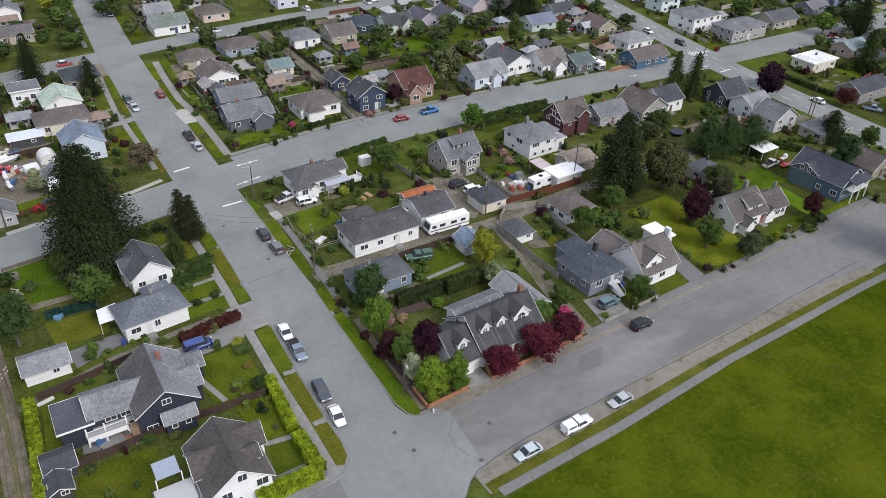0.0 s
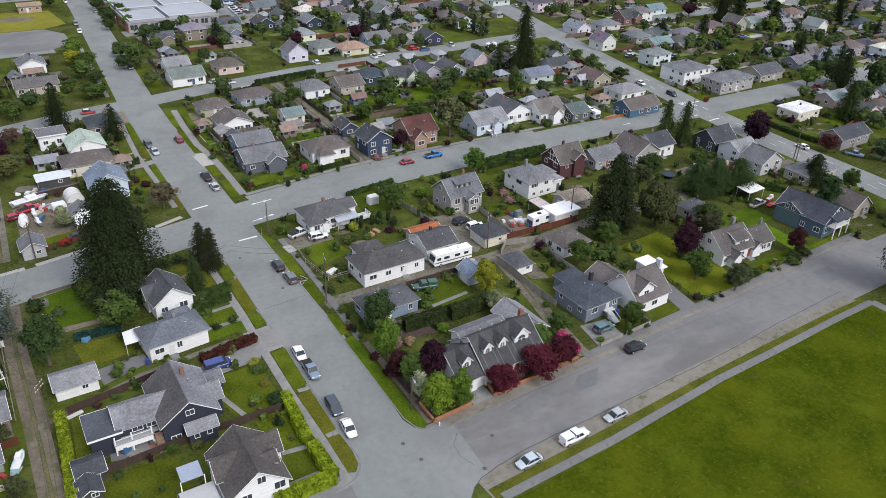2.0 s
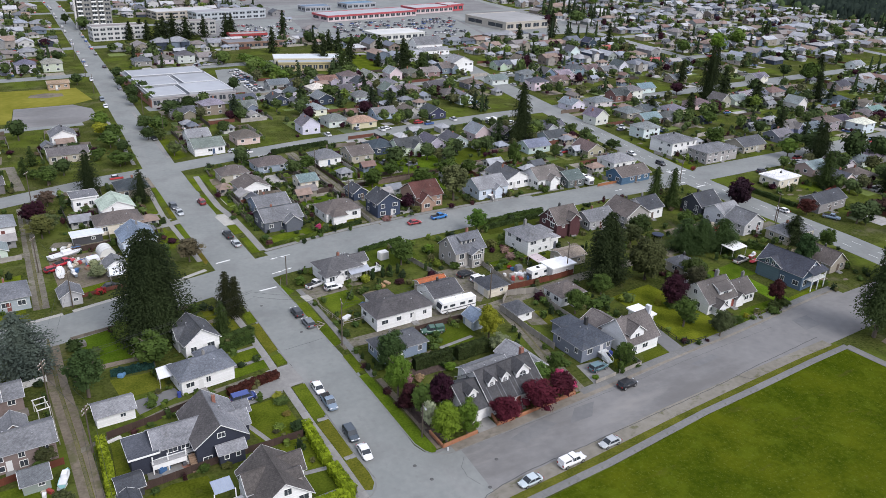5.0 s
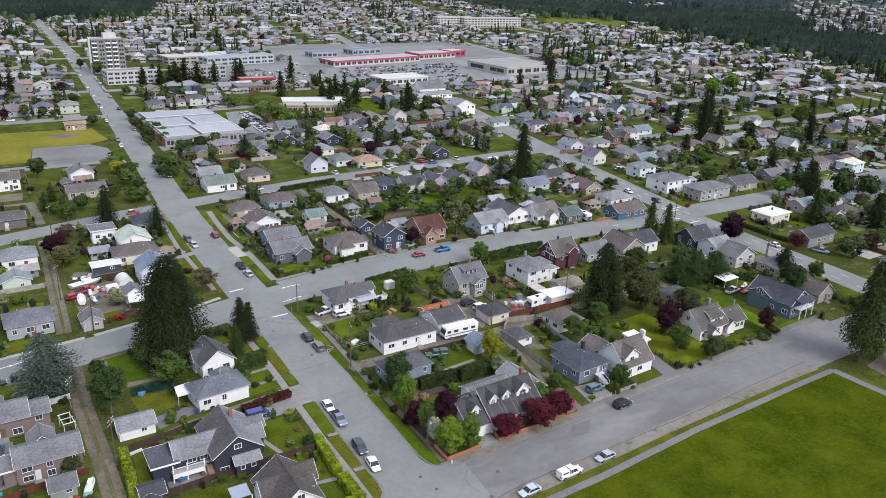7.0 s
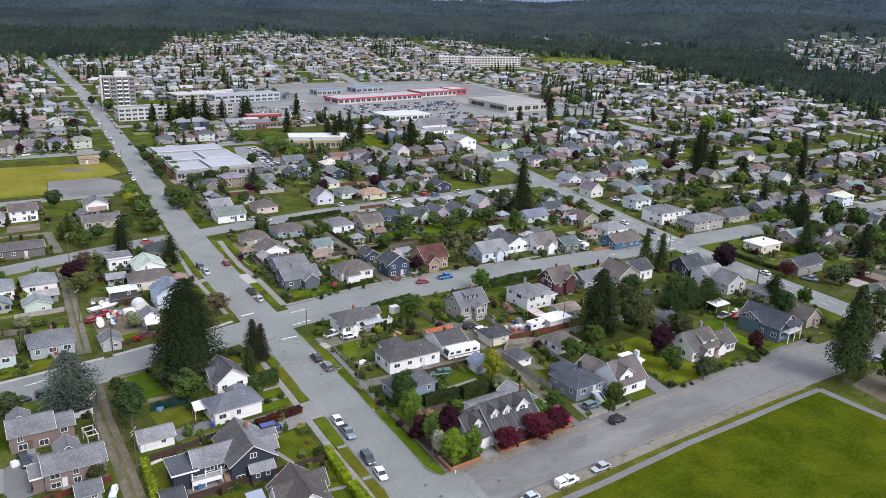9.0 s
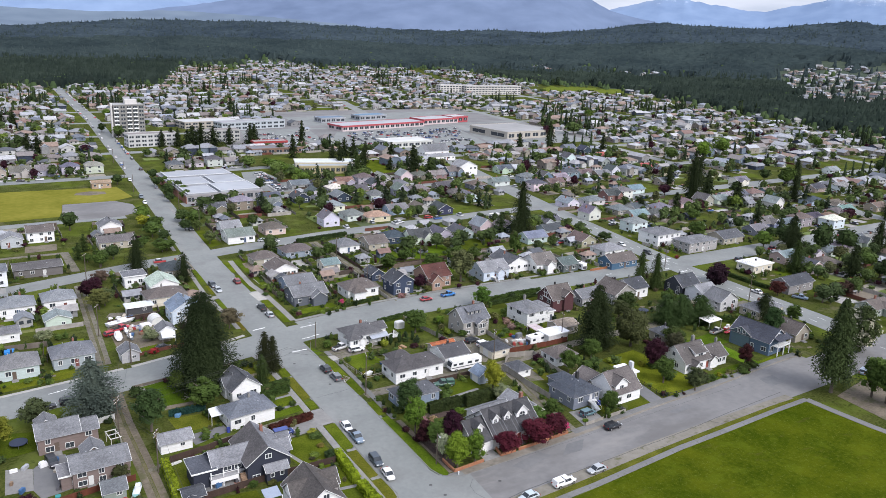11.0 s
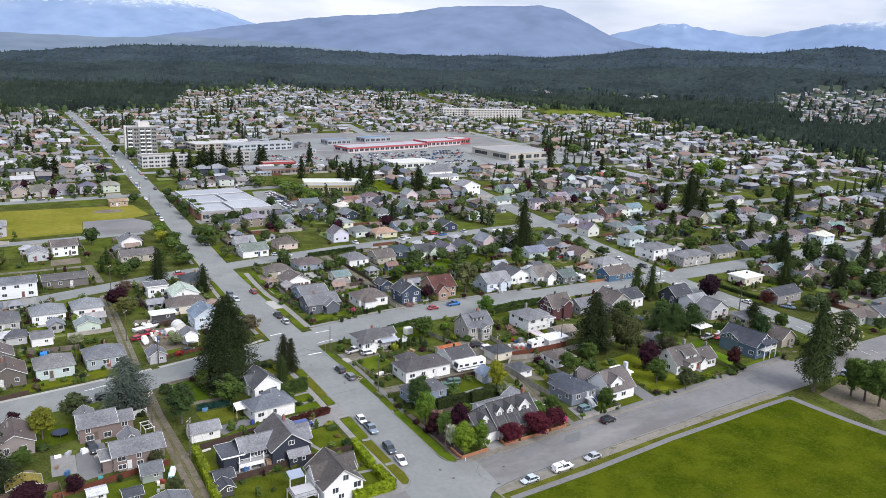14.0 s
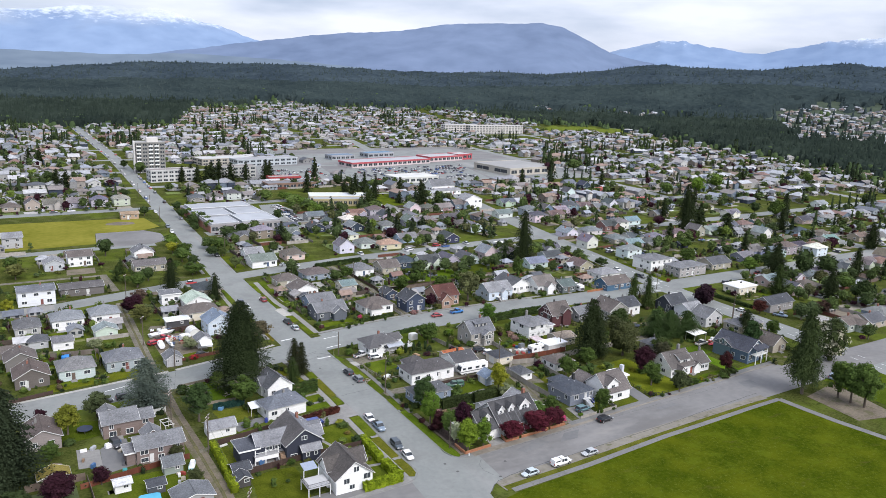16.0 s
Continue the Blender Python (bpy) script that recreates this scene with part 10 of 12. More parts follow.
# dug beds and bare spots in the yards
beds = Build()
for x, y, L, W, *rest in HOUSES:
    if y > 170:
        continue
    for i in range(3):
        cx, cy, l, w = x + gr.uniform(-7, 7), y + gr.choice((-1, 1)) * (W / 2 + gr.uniform(1.5, 9)), gr.uniform(1.2, 4), gr.uniform(0.6, 2.2)
        if free(cx, cy) and free(cx + l / 2, cy) and free(cx - l / 2, cy):
            n = 9
            poly = [((cx + l / 2 * math.cos(6.283 * k / n) * gr.uniform(0.8, 1.2)) * K, (cy + w / 2 * math.sin(6.283 * k / n) * gr.uniform(0.8, 1.2)) * K) for k in range(n)]
            beds.prism(poly, 0.0, 0.047 + gr.uniform(0, 0.004))
tagged(put("garden_beds", beds.mesh("garden_beds", DIRT)), "bare dug soil beds in the yards", "beds", kind="stuff")
# plain board fences between the lots farther off
lots = Build()
for i, (x, y, L, W, *rest) in enumerate(HOUSES):
    if y < 78 and x > -55 or y > 215:
        continue
    for sx in (-1, 1):
        x0 = x + sx * (L / 2 + 1.9)
        y0, y1 = y + W / 2, y + W / 2 + gr.uniform(7, 12)
        if free(x0, y0 + 1) and free(x0, y1) and gr.random() < 0.8:
            lots.box(x0 * K - 0.04, y0 * K, 0, x0 * K + 0.04, y1 * K, gr.uniform(1.1, 1.7))
            if sx == 1 and free(x - L / 2 - 1.9, y1):
                lots.box((x - L / 2 - 1.9) * K, y1 * K - 0.04, 0, x0 * K - 0.06, y1 * K + 0.04, gr.uniform(1.1, 1.7))
LOT_FENCE = mat("old_fence_boards", (0.075, 0.06, 0.048), (0.20, 0.175, 0.15), 0.25, 0.9, stretch=(1, 1, 0.1))
tagged(put("lot_fences", lots.mesh("lot_fences", LOT_FENCE)), "weathered board fences between back yards", "fences", kind="stuff")


# ---- larger buildings of the town ----
STUCCO = mat("stucco", (0.9, 0.9, 0.9), (1.06, 1.06, 1.06), 0.6, 0.85, tint=True, big=0.2)
MEMBRANE = mat("roof_membrane", (0.85, 0.85, 0.85), (1.12, 1.12, 1.12), 0.15, 0.85, tint=True, big=0.3)


def slab_building(x, y, ang, L, W, H, wall, roof, label, storeys, bays, name="apartment_building", cat="building", bays_w=2, fascia=None, band=False):
    b = thing(name, x, y, 0, ang, label, cat)
    part("wall", Build().box(-L / 2, -W / 2, 0, L / 2, W / 2, H), STUCCO, b, color=wall)
    part("roof", Build().box(-L / 2 - 0.2, -W / 2 - 0.2, H, L / 2 + 0.2, W / 2 + 0.2, H + 0.3), MEMBRANE, b, color=roof)
    e = Build()
    for x0, y0, x1, y1 in ((-L / 2 - 0.3, -W / 2 - 0.3, L / 2 + 0.3, -W / 2 - 0.05), (-L / 2 - 0.3, W / 2 + 0.05, L / 2 + 0.3, W / 2 + 0.3), (-L / 2 - 0.3, -W / 2 - 0.05, -L / 2 - 0.05, W / 2 + 0.05), (L / 2 + 0.05, -W / 2 - 0.05, L / 2 + 0.3, W / 2 + 0.05)):
        e.box(x0, y0, H - (0.9 if fascia else 0.15), x1, y1, H + 0.6)
    part("parapet", e, STUCCO, b, color=fascia or tuple(min(0.8, c * 1.1) for c in wall))
    sh = H / storeys
    for side, span, k in (("S", L, bays), ("W", W, bays_w)):
        pane = Build().box(-span / k * 0.34, -0.06, -sh * 0.24, span / k * 0.34, 0.02, sh * 0.24).box(-0.05, -0.1, -sh * 0.24, 0.05, -0.06, sh * 0.24, 1).mesh("bay_window", [GLASS, TRIM])
        for s in range(storeys):
            for i in range(k):
                put("window", pane, b, side_pose(side, (i + 0.5) * span / k - span / 2, sh * (s + 0.52), L, W))
    return b


def tower_block():
    b = slab_building(-14, 500, 5, 23, 16, 25, (0.23, 0.225, 0.21), (0.31, 0.31, 0.30), "eight-storey pale concrete apartment tower with balconies", 8, 5, "apartment_tower", "apartment tower", 3)
    bal = Build().box(-1.7, -1.3, 0, 1.7, 0, 0.15).box(-1.7, -1.3, 0.15, 1.7, -1.2, 1.0).mesh("balcony", TRIM)
    for s in range(8):
        for i in (0, 2, 3):
            put("balcony", bal, b, side_pose("S", (i + 0.5) * 24 / 5 - 12, 25 / 8 * s + 0.15, 24, 16))
    part("penthouse", Build().box(-2, -3, 25.3, 7, 4, 29), STUCCO, b, color=(0.55, 0.53, 0.50))
    part("stair_fin", Build().box(-13.2, -6, 0, -12, -2, 26.5), STUCCO, b, color=(0.60, 0.58, 0.55))


tower_block()
slab_building(-4, 447, 10, 36, 12, 9, (0.46, 0.46, 0.45), (0.22, 0.20, 0.19), "white three-storey flat-roofed apartment block", 3, 8)
slab_building(42, 458, 8, 34, 12, 9, (0.36, 0.36, 0.34), (0.22, 0.20, 0.19), "white three-storey flat-roofed apartment block", 3, 7)
slab_building(50, 545, 15, 50, 22, 5.6, (0.36, 0.33, 0.29), (0.42, 0.42, 0.41), "tan commercial block with a bright flat roof", 2, 8, "shop_building")
slab_building(82, 528, 15, 62, 16, 6.6, (0.36, 0.39, 0.41), (0.28, 0.28, 0.29), "grey two-storey commercial block", 2, 10, "shop_building")
slab_building(72, 424, 3, 26, 9, 4.5, (0.25, 0.06, 0.05), (0.30, 0.28, 0.27), "low red-fronted shop building", 1, 5, "shop_building", fascia=(0.30, 0.05, 0.05))
slab_building(70, 398, 5, 40, 14, 4, (0.20, 0.13, 0.10), (0.16, 0.16, 0.17), "low brown shop building with a dark roof", 1, 7, "shop_building")
sc = slab_building(5.6, 287, 6, 40, 66, 4.2, (0.30, 0.29, 0.29), (0.165, 0.175, 0.19), "low brick and concrete school building with grey flat roofs", 1, 9, "school_building", bays_w=9)
part("brick_wall", Build().box(-20.35, -33, 0, -20.05, 33, 3.6), BRICK, sc, "red brick western wall")
for x0, y0, x1, y1, z in ((-19, -32, -4, -12, 0.5), (-2, -32, 19, -10, 0.9), (-19, -9, -1, 12, 0.8), (2, -8, 19, 14, 0.6), (-18, 15, 18, 32, 1.0)):
    u = part("roof_unit", Build().box(x0, y0, 4.5, x1, y1, 4.5 + z), MEMBRANE, sc, color=(0.31, 0.325, 0.345))
    part("coping", Build().box(x0 - 0.2, y0 - 0.2, 4.5 + z, x1 + 0.2, y0 + 0.25, 4.8 + z).box(x0 - 0.2, y0 + 0.25, 4.5 + z, x0 + 0.25, y1, 4.8 + z).box(x1 - 0.25, y0 + 0.25, 4.5 + z, x1 + 0.2, y1, 4.8 + z), STUCCO, u, color=(0.52, 0.53, 0.54))
slab_building(80, 318, -12, 36, 9, 4.6, (0.36, 0.31, 0.18), (0.30, 0.32, 0.33), "low yellow school wing with a row of windows", 1, 11, "school_building")
slab_building(84, 331, -12, 42, 15, 4.8, (0.5, 0.48, 0.42), (0.52, 0.55, 0.57), "school wing with a pale metal roof", 1, 8, "school_building")
RED = (0.36, 0.075, 0.085)
slab_building(190, 515, 15, 96, 24, 4.6, (0.5, 0.42, 0.42), (0.34, 0.34, 0.36), "long shopping mall with a red fascia", 1, 16, "shopping_mall", fascia=RED)
slab_building(257, 540, 15, 46, 22, 5, (0.5, 0.4, 0.4), (0.36, 0.36, 0.37), "shopping mall wing with a red fascia", 1, 8, "shopping_mall", fascia=RED)
slab_building(283, 548, 15, 20, 18, 5.6, RED, (0.4, 0.4, 0.4), "tall red-fronted shop at the mall", 1, 3, "shop_building", fascia=RED)
slab_building(162, 562, 8, 26, 16, 4.4, (0.30, 0.31, 0.33), (0.13, 0.18, 0.24), "low building with a blue metal roof", 1, 5, "shop_building")
slab_building(206, 578, 15, 34, 16, 4.4, (0.30, 0.31, 0.33), (0.12, 0.20, 0.28), "low building with a blue metal roof", 1, 5, "shop_building")
slab_building(288, 450, 10, 58, 54, 6.4, (0.40, 0.37, 0.32), (0.27, 0.268, 0.26), "big cream flat-roofed store", 1, 6, "store_building")
slab_building(170, 410, 8, 40, 22, 4.5, (0.5, 0.5, 0.47), (0.5, 0.5, 0.48), "low pale flat-roofed store", 1, 7, "store_building")
slab_building(490, 838, 0, 95, 14, 13, (0.50, 0.48, 0.45), (0.3, 0.3, 0.31), "long four-storey pale apartment building", 4, 18)
slab_building(440, 850, 0, 60, 14, 13, (0.52, 0.50, 0.47), (0.3, 0.3, 0.31), "long four-storey pale apartment building", 4, 12)
simple_house(168, 356, 19, 10, 5.5, 4.2, "x", GREY, WHITE, "white church hall with a grey roof", storeys=1)
simple_house(167, 344, 20, 8, 3.4, 1.2, "x", LGREY, WHITE, "long white hall with a low roof")
simple_house(158, 292, 13, 10, 6.0, 3.2, "y", LGREY, WHITE, "tall white house with a pale grey roof", storeys=2)
simple_house(-44, 306, 9, 5, 3.2, 1.0, "x", (0.3, 0.22, 0.15), (0.36, 0.26, 0.18), "brown clubhouse beside the ball field", chimney=False)
patch("sports_field", [(-125, 240), (-90.8, 241.6), (-63.2, 245.4), (-62.6, 269.9), (-40, 272), (-31.5, 279), (-36.9, 306.1), (-94, 305.3), (-125, 304)], 0.02, BALLFIELD, "yellowed grass ball field", "structure", "field")
patch("infield", [(-57, 290), (-50, 287.5), (-42.5, 289.5), (-43, 295), (-50, 297.5), (-56, 295)], 0.03, DIRT, "bare earth infield of the ball field", "structure", "field")
patch("parking_lot", [(-62.4, 269.5), (-40, 271.5), (-33, 262), (-31.5, 246), (-40, 238), (-63, 237)], 0.032, ASPHALT_OLD, "grey asphalt car park beside the ball field", "structure", "car park")
patch("parking_lot", [(44, 428), (118, 420), (150, 384), (352, 402), (352, 600), (330, 662), (112, 655), (60, 570)], 0.011, ASPHALT_OLD, "worn asphalt yards between the shops", "structure", "car park")
patch("parking_lot", [(120, 385), (122, 440), (146, 494), (262, 524), (256, 480), (240, 410), (200, 385)], 0.03, ASPHALT, "large asphalt mall car park", "structure", "car park")
patch("parking_lot", [(126, 530), (150, 540), (310, 580), (318, 640), (240, 628), (130, 596)], 0.026, ASPHALT, "asphalt yard behind the mall", "structure", "car park")
patch("parking_lot", [(242, 400), (258, 480), (264, 524), (335, 520), (330, 470), (330, 400)], 0.028, ASPHALT, "asphalt car park beside the store", "structure", "car park")
patch("parking_lot", [(22, 258), (32, 330), (44, 332), (52, 280), (40, 262)], 0.03, ASPHALT, "asphalt school car park", "structure", "car park")
patch("parking_lot", [(60, 440), (118, 440), (128, 520), (70, 505)], 0.03, ASPHALT, "asphalt shop car park", "structure", "car park")
patch("park_lawn", [(100, 305), (124, 294), (142, 348), (118, 356)], 0.022, LAWN, "green park lawn with conifers", "structure", "lawn", color=G1)
patch("park_lawn", [(222, 585), (250, 572), (280, 622), (236, 616)], 0.022, LAWN, "green strip behind the mall", "structure", "lawn", color=G3)
patch("park_lawn", [(575, 835), (660, 842), (750, 862), (815, 950), (760, 990), (705, 1005), (640, 940)], 0.03, LAWN, "open green meadow by the woods", "structure", "lawn", color=(0.12, 0.15, 0.03))
PARK_TREES = [
    (92, 330, 17, 5, "conifer"), (104, 322, 14, 4, "conifer"), (108, 350, 18, 4.5, "conifer"), (113, 342, 16, 4, "conifer"), (130, 340, 15, 5.5, "conifer"), (137, 320, 16, 7, "conifer"), (60, 430, 18, 6, "conifer"),
    (22, 438, 16, 7, "conifer"), (36, 438, 15, 7.5, "conifer"), (29, 446, 17, 6, "conifer"), (12, 436, 14, 5, "conifer"), (2, 440, 13, 4, "conifer"), (96, 425, 20, 5, "conifer"), (-22, 488, 12, 6, "broad"), (50, 320, 9, 6, "broad"), (46, 300, 8, 5, "broad"),
    (56, 305, 9, 6, "broad"), (40, 345, 9, 6, "broad"), (-9, 262, 7, 4, "broad"), (-8, 275, 7, 4, "broad"), (-12, 288, 7, 4, "broad"), (290, 395, 20, 6, "conifer"), (345, 440, 14, 10, "broad"),
]
PARK_TREES += [
    (360, 300, 16, 8, "broad"), (330, 300, 12, 7, "broad"), (180, 262, 16, 3.6, "broad"), (350, 210, 16, 5, "conifer"), (300, 170, 15, 5, "conifer"), (260, 225, 14, 4, "conifer"), (310, 120, 16, 6, "conifer"),
    (325, 112, 17, 6, "conifer"), (240, 78, 16, 5, "conifer"),
]
for i, (x, y, h, r, kd) in enumerate(PARK_TREES):
    lime = (x, y) in ((360, 300),)
    tree(x, y, h / K, r / K, kd, LIME if lime else (DARKCON if kd == "conifer" else [GREEN, (0.075, 0.11, 0.036), (0.10, 0.145, 0.04)][i % 3]), "tall dark conifer near the school" if kd == "conifer" else "leafy green street tree", i, y > 230, "town trees")

# ---- trees that stand out in the town ----
DG, LG = (0.036, 0.056, 0.020), (0.085, 0.135, 0.026)
TOWN_TREES = [
    (-31.4, 520.2, 9, 4, "broad", DG, "dark green"), (9.4, 448.8, 13, 5, "conifer", DARKCON, "dark green"), (17.6, 430.8, 14, 6, "conifer", DARKCON, "dark green"), (47.7, 441.3, 15, 5, "conifer", DARKCON, "dark green"),
    (66.6, 446.4, 15, 6, "conifer", DARKCON, "dark green"), (74.8, 373.3, 17, 5, "conifer", DARKCON, "dark green"), (93.7, 304.9, 17, 7, "conifer", MIDCON, "mid-green"),
    (93.3, 348.4, 13, 5, "conifer", DARKCON, "dark green"), (109.8, 372.8, 14, 5, "conifer", DARKCON, "dark green"), (104, 397, 11, 4, "broad", DG, "dark green"), (119.6, 316.3, 9, 4, "conifer", DARKCON, "dark green"),
    (126.2, 296.7, 12, 6, "conifer", DARKCON, "dark green"), (133.5, 289, 13, 7, "conifer", MIDCON, "mid-green"), (-79.3, 428.3, 14, 6, "conifer", DARKCON, "dark green"),
    (-73.7, 427.1, 13, 6, "conifer", DARKCON, "dark green"), (-84.1, 443.8, 12, 5, "broad", DG, "dark green"), (-91.6, 560.4, 15, 6, "conifer", DARKCON, "dark green"),
    (-99.4, 561.5, 14, 5, "conifer", DARKCON, "dark green"), (-17.1, 322.1, 7, 4, "broad", DG, "dark green"), (-13.2, 301, 7, 4, "broad", GREEN, "green"),
]
TOWN_TREES += [
    (-9.6, 281.4, 8, 4, "broad", DG, "dark green"), (51.2, 345.3, 7, 5, "broad", LG, "bright green"), (52.6, 336, 8, 5, "broad", LG, "bright green"), (55.6, 315, 8, 5.5, "broad", LG, "bright green"), (58.6, 293, 7, 4.5, "broad", LG, "bright green"), (-17.6, 300, 7, 3.6, "broad", DG, "dark green"), (-16.2, 262, 6, 3.4, "broad", DG, "dark green"), (4, 246, 8, 5, "broad", DG, "dark green"), (28, 252, 6, 3, "broad", GREEN, "green"), (54.1, 326.4, 8, 5, "broad", LG, "bright green"), (57.2, 303, 8, 5, "broad", LG, "bright green"),
    (91.2, 652.5, 16, 6, "conifer", DARKCON, "dark green"), (102.1, 860.2, 16, 6, "conifer", DARKCON, "dark green"), (-37.4, 726.8, 9, 5, "broad", DG, "dark green"), (-81.9, 753.1, 10, 5, "broad", DG, "dark green"),
    (-21.5, 621.8, 9, 6, "broad", LG, "bright green"), (-41.9, 373.6, 8, 4, "broad", DG, "dark green"), (-35.8, 311.9, 7, 4, "broad", DG, "dark green"), (-58.7, 354.3, 9, 5, "broad", DG, "dark green"),
    (235.3, 353, 17, 5, "conifer", DARKCON, "dark green"), (194.5, 279.4, 12, 4, "broad", PURPLE, "dark purple-leaved"), (310.8, 430.5, 12, 7, "broad", PURPLE, "dark purple-leaved"),
    (304.7, 346.3, 16, 5, "conifer", DARKCON, "dark green"), (362.8, 360.8, 11, 4, "conifer", DARKCON, "dark green"), (552.7, 555.5, 14, 4, "conifer", DARKCON, "dark green"),
    (390.2, 311, 17, 8, "broad", LG, "bright green"), (276.9, 218, 22, 5, "conifer", DARKCON, "dark green"),
]
TOWN_TREES += [
    (262.4, 196.4, 16, 5, "conifer", MIDCON, "mid-green"), (332.8, 203, 15, 7, "broad", GREEN, "green"), (333.3, 219.9, 10, 5, "broad", DG, "dark green"), (440.9, 217.2, 12, 6, "broad", DG, "dark green"),
    (509.3, 321.4, 12, 6, "broad", GREEN, "green"), (237.4, 203.4, 8, 5, "broad", PURPLE, "dark purple-leaved"), (279, 191.7, 10, 5, "broad", DG, "dark green"), (445.1, 552.1, 11, 8, "broad", LG, "bright green"),
    (443.9, 601.3, 12, 5, "conifer", DARKCON, "dark green"), (375.2, 314.3, 13, 6, "broad", DG, "dark green"), (444.2, 290.7, 9, 5, "broad", PURPLE, "dark purple-leaved"),
    (452.9, 342.6, 13, 5, "conifer", DARKCON, "dark green"), (457.4, 505.8, 9, 7, "broad", GREEN, "green"), (255.9, 190.3, 15, 6, "conifer", DARKCON, "dark green"),
    (256.8, 169.8, 14, 6, "conifer", DARKCON, "dark green"), (196.7, 176.2, 9, 5, "conifer", DARKCON, "dark green"), (221.1, 176.4, 9, 4, "conifer", DARKCON, "dark green"),
    (222.2, 125.4, 14, 4, "conifer", DARKCON, "dark green"), (212.7, 100.2, 12, 8, "broad", DG, "dark green"), (216.1, 86.4, 17, 6, "broad", DG, "dark green"),
]
TOWN_TREES += [
    (183.8, 72.1, 14, 5, "conifer", MIDCON, "mid-green"), (231.4, 86.3, 12, 7, "broad", DG, "dark green"), (207.8, 51.3, 12, 5, "broad", DG, "dark green"), (200.3, 101.7, 10, 5, "broad", LG, "bright green"),
    (145.3, 73.1, 9, 5, "broad", PURPLE, "dark purple-leaved"), (132.6, 41.2, 9, 5, "conifer", DARKCON, "dark green"), (216.1, 130.4, 8, 4, "broad", DG, "dark green"), (209, 151.7, 7, 5, "broad", GREEN, "green"),
    (142.2, 133.8, 5, 4, "broad", DG, "dark green"), (217.3, 112.4, 7, 5, "broad", DG, "dark green"), (278.3, 130.5, 6, 4, "broad", DG, "dark green"), (217.8, 67, 8, 5, "broad", GREEN, "green"),
    (-60.4, 219.4, 10, 4.6, "broad", DG, "dark green"), (-31.7, 228.7, 8, 4.6, "broad", LG, "bright green"), (-29.1, 208.4, 8, 4.8, "broad", GREEN, "green"), (-28.5, 177.5, 5.5, 4.4, "broad", GREEN, "green"), (-95.5, 201, 8, 4.4, "broad", GREEN, "green"), (-56.5, 186, 7.5, 2.6, "conifer", MIDCON, "mid-green"), (-47.5, 172, 7, 4, "broad", DG, "dark green"), (-56, 171, 4, 2.6, "broad", GREEN, "green"), (-36, 186, 5, 3.4, "broad", GREEN, "green"), (-99, 160, 7, 4, "broad", DG, "dark green"), (-27.6, 192, 5.5, 3.6, "broad", DG, "dark green"), (-33, 215.6, 7, 4, "broad", YELLOW, "yellow-green"), (-31.2, 199.1, 8, 5, "broad", GREEN, "green"), (-56.4, 130.8, 8, 4.5, "broad", PURPLE, "dark purple-leaved"),
    (-54.9, 119.4, 8, 4.5, "broad", OLIVE, "olive-green"), (-93.7, 189.4, 8, 5, "broad", OLIVE, "olive-green"), (-58.7, 175.6, 7, 2.5, "conifer", MIDCON, "mid-green"), (-52.3, 163.2, 8, 4, "broad", GREEN, "green"),
]
TOWN_TREES += [
    (-69.5, 99.1, 4, 3, "broad", PALE, "pale grey-green"), (-17.5, 205.3, 6, 4, "broad", DG, "dark green"), (-12.2, 214.8, 8, 5, "broad", GREEN, "green"), (-4.3, 236.9, 9, 6, "broad", DG, "dark green"),
    (-15.3, 275.1, 8, 5, "broad", DG, "dark green"), (-94.2, 144.2, 6, 3, "broad", YELLOW, "yellow-green"), (-43.8, 89.6, 4, 3, "broad", PALE, "pale grey-green"), (30.4, 278.3, 8, 4, "broad", DG, "dark green"),
    (-42.9, 192.9, 6, 4, "broad", DG, "dark green"),
]
for i, (x, y, h, r, kd, col, word) in enumerate(TOWN_TREES):
    tree(x, y, h / K, r / K, kd, col, "%s %s standing over the roofs" % (word, "conifer" if kd == "conifer" else "broad tree"), i, y > 150 or x > 190, "town trees")


# ---- the town beyond: houses by the block ----
def mid_mesh(L, W, h, rh, ridge):
    wall = gable_body(L, W, h, rh, ridge if ridge in "xy" else "flat").mesh("house_wall", SIDING)
    rb, eb = roof_build(L, W, h, rh, ridge)
    return dict(L=L, W=W, h=h, wall=wall, roof=rb.mesh("house_roof", SHINGLE), gutter=eb.mesh("house_gutter", EDGES))


def ell_mesh(L, W, h, rh, l2, w2, dx):
    """A gabled house with a lower gabled wing towards the street."""
    wall, roof, gut = gable_body(L, W, h, rh, "x"), *roof_build(L, W, h, rh, "x")
    off = Vector((dx, -W / 2 - w2 / 2 + 1.2, 0))
    g2, (r2, e2) = gable_body(l2, w2 + 2.4, h - 0.1, rh * 0.8, "y"), roof_build(l2, w2 + 2.4, h - 0.1, rh * 0.8, "y")
    for a, b in ((wall, g2), (roof, r2), (gut, e2)):
        o = len(a.f)
        a.add([Vector(q) + off for q in b.v], b.f)
        a.s[o:] = b.s
    return dict(L=L, W=W, h=h, wall=wall.mesh("house_wall", SIDING), roof=roof.mesh("house_roof", SHINGLE), gutter=gut.mesh("house_gutter", EDGES))


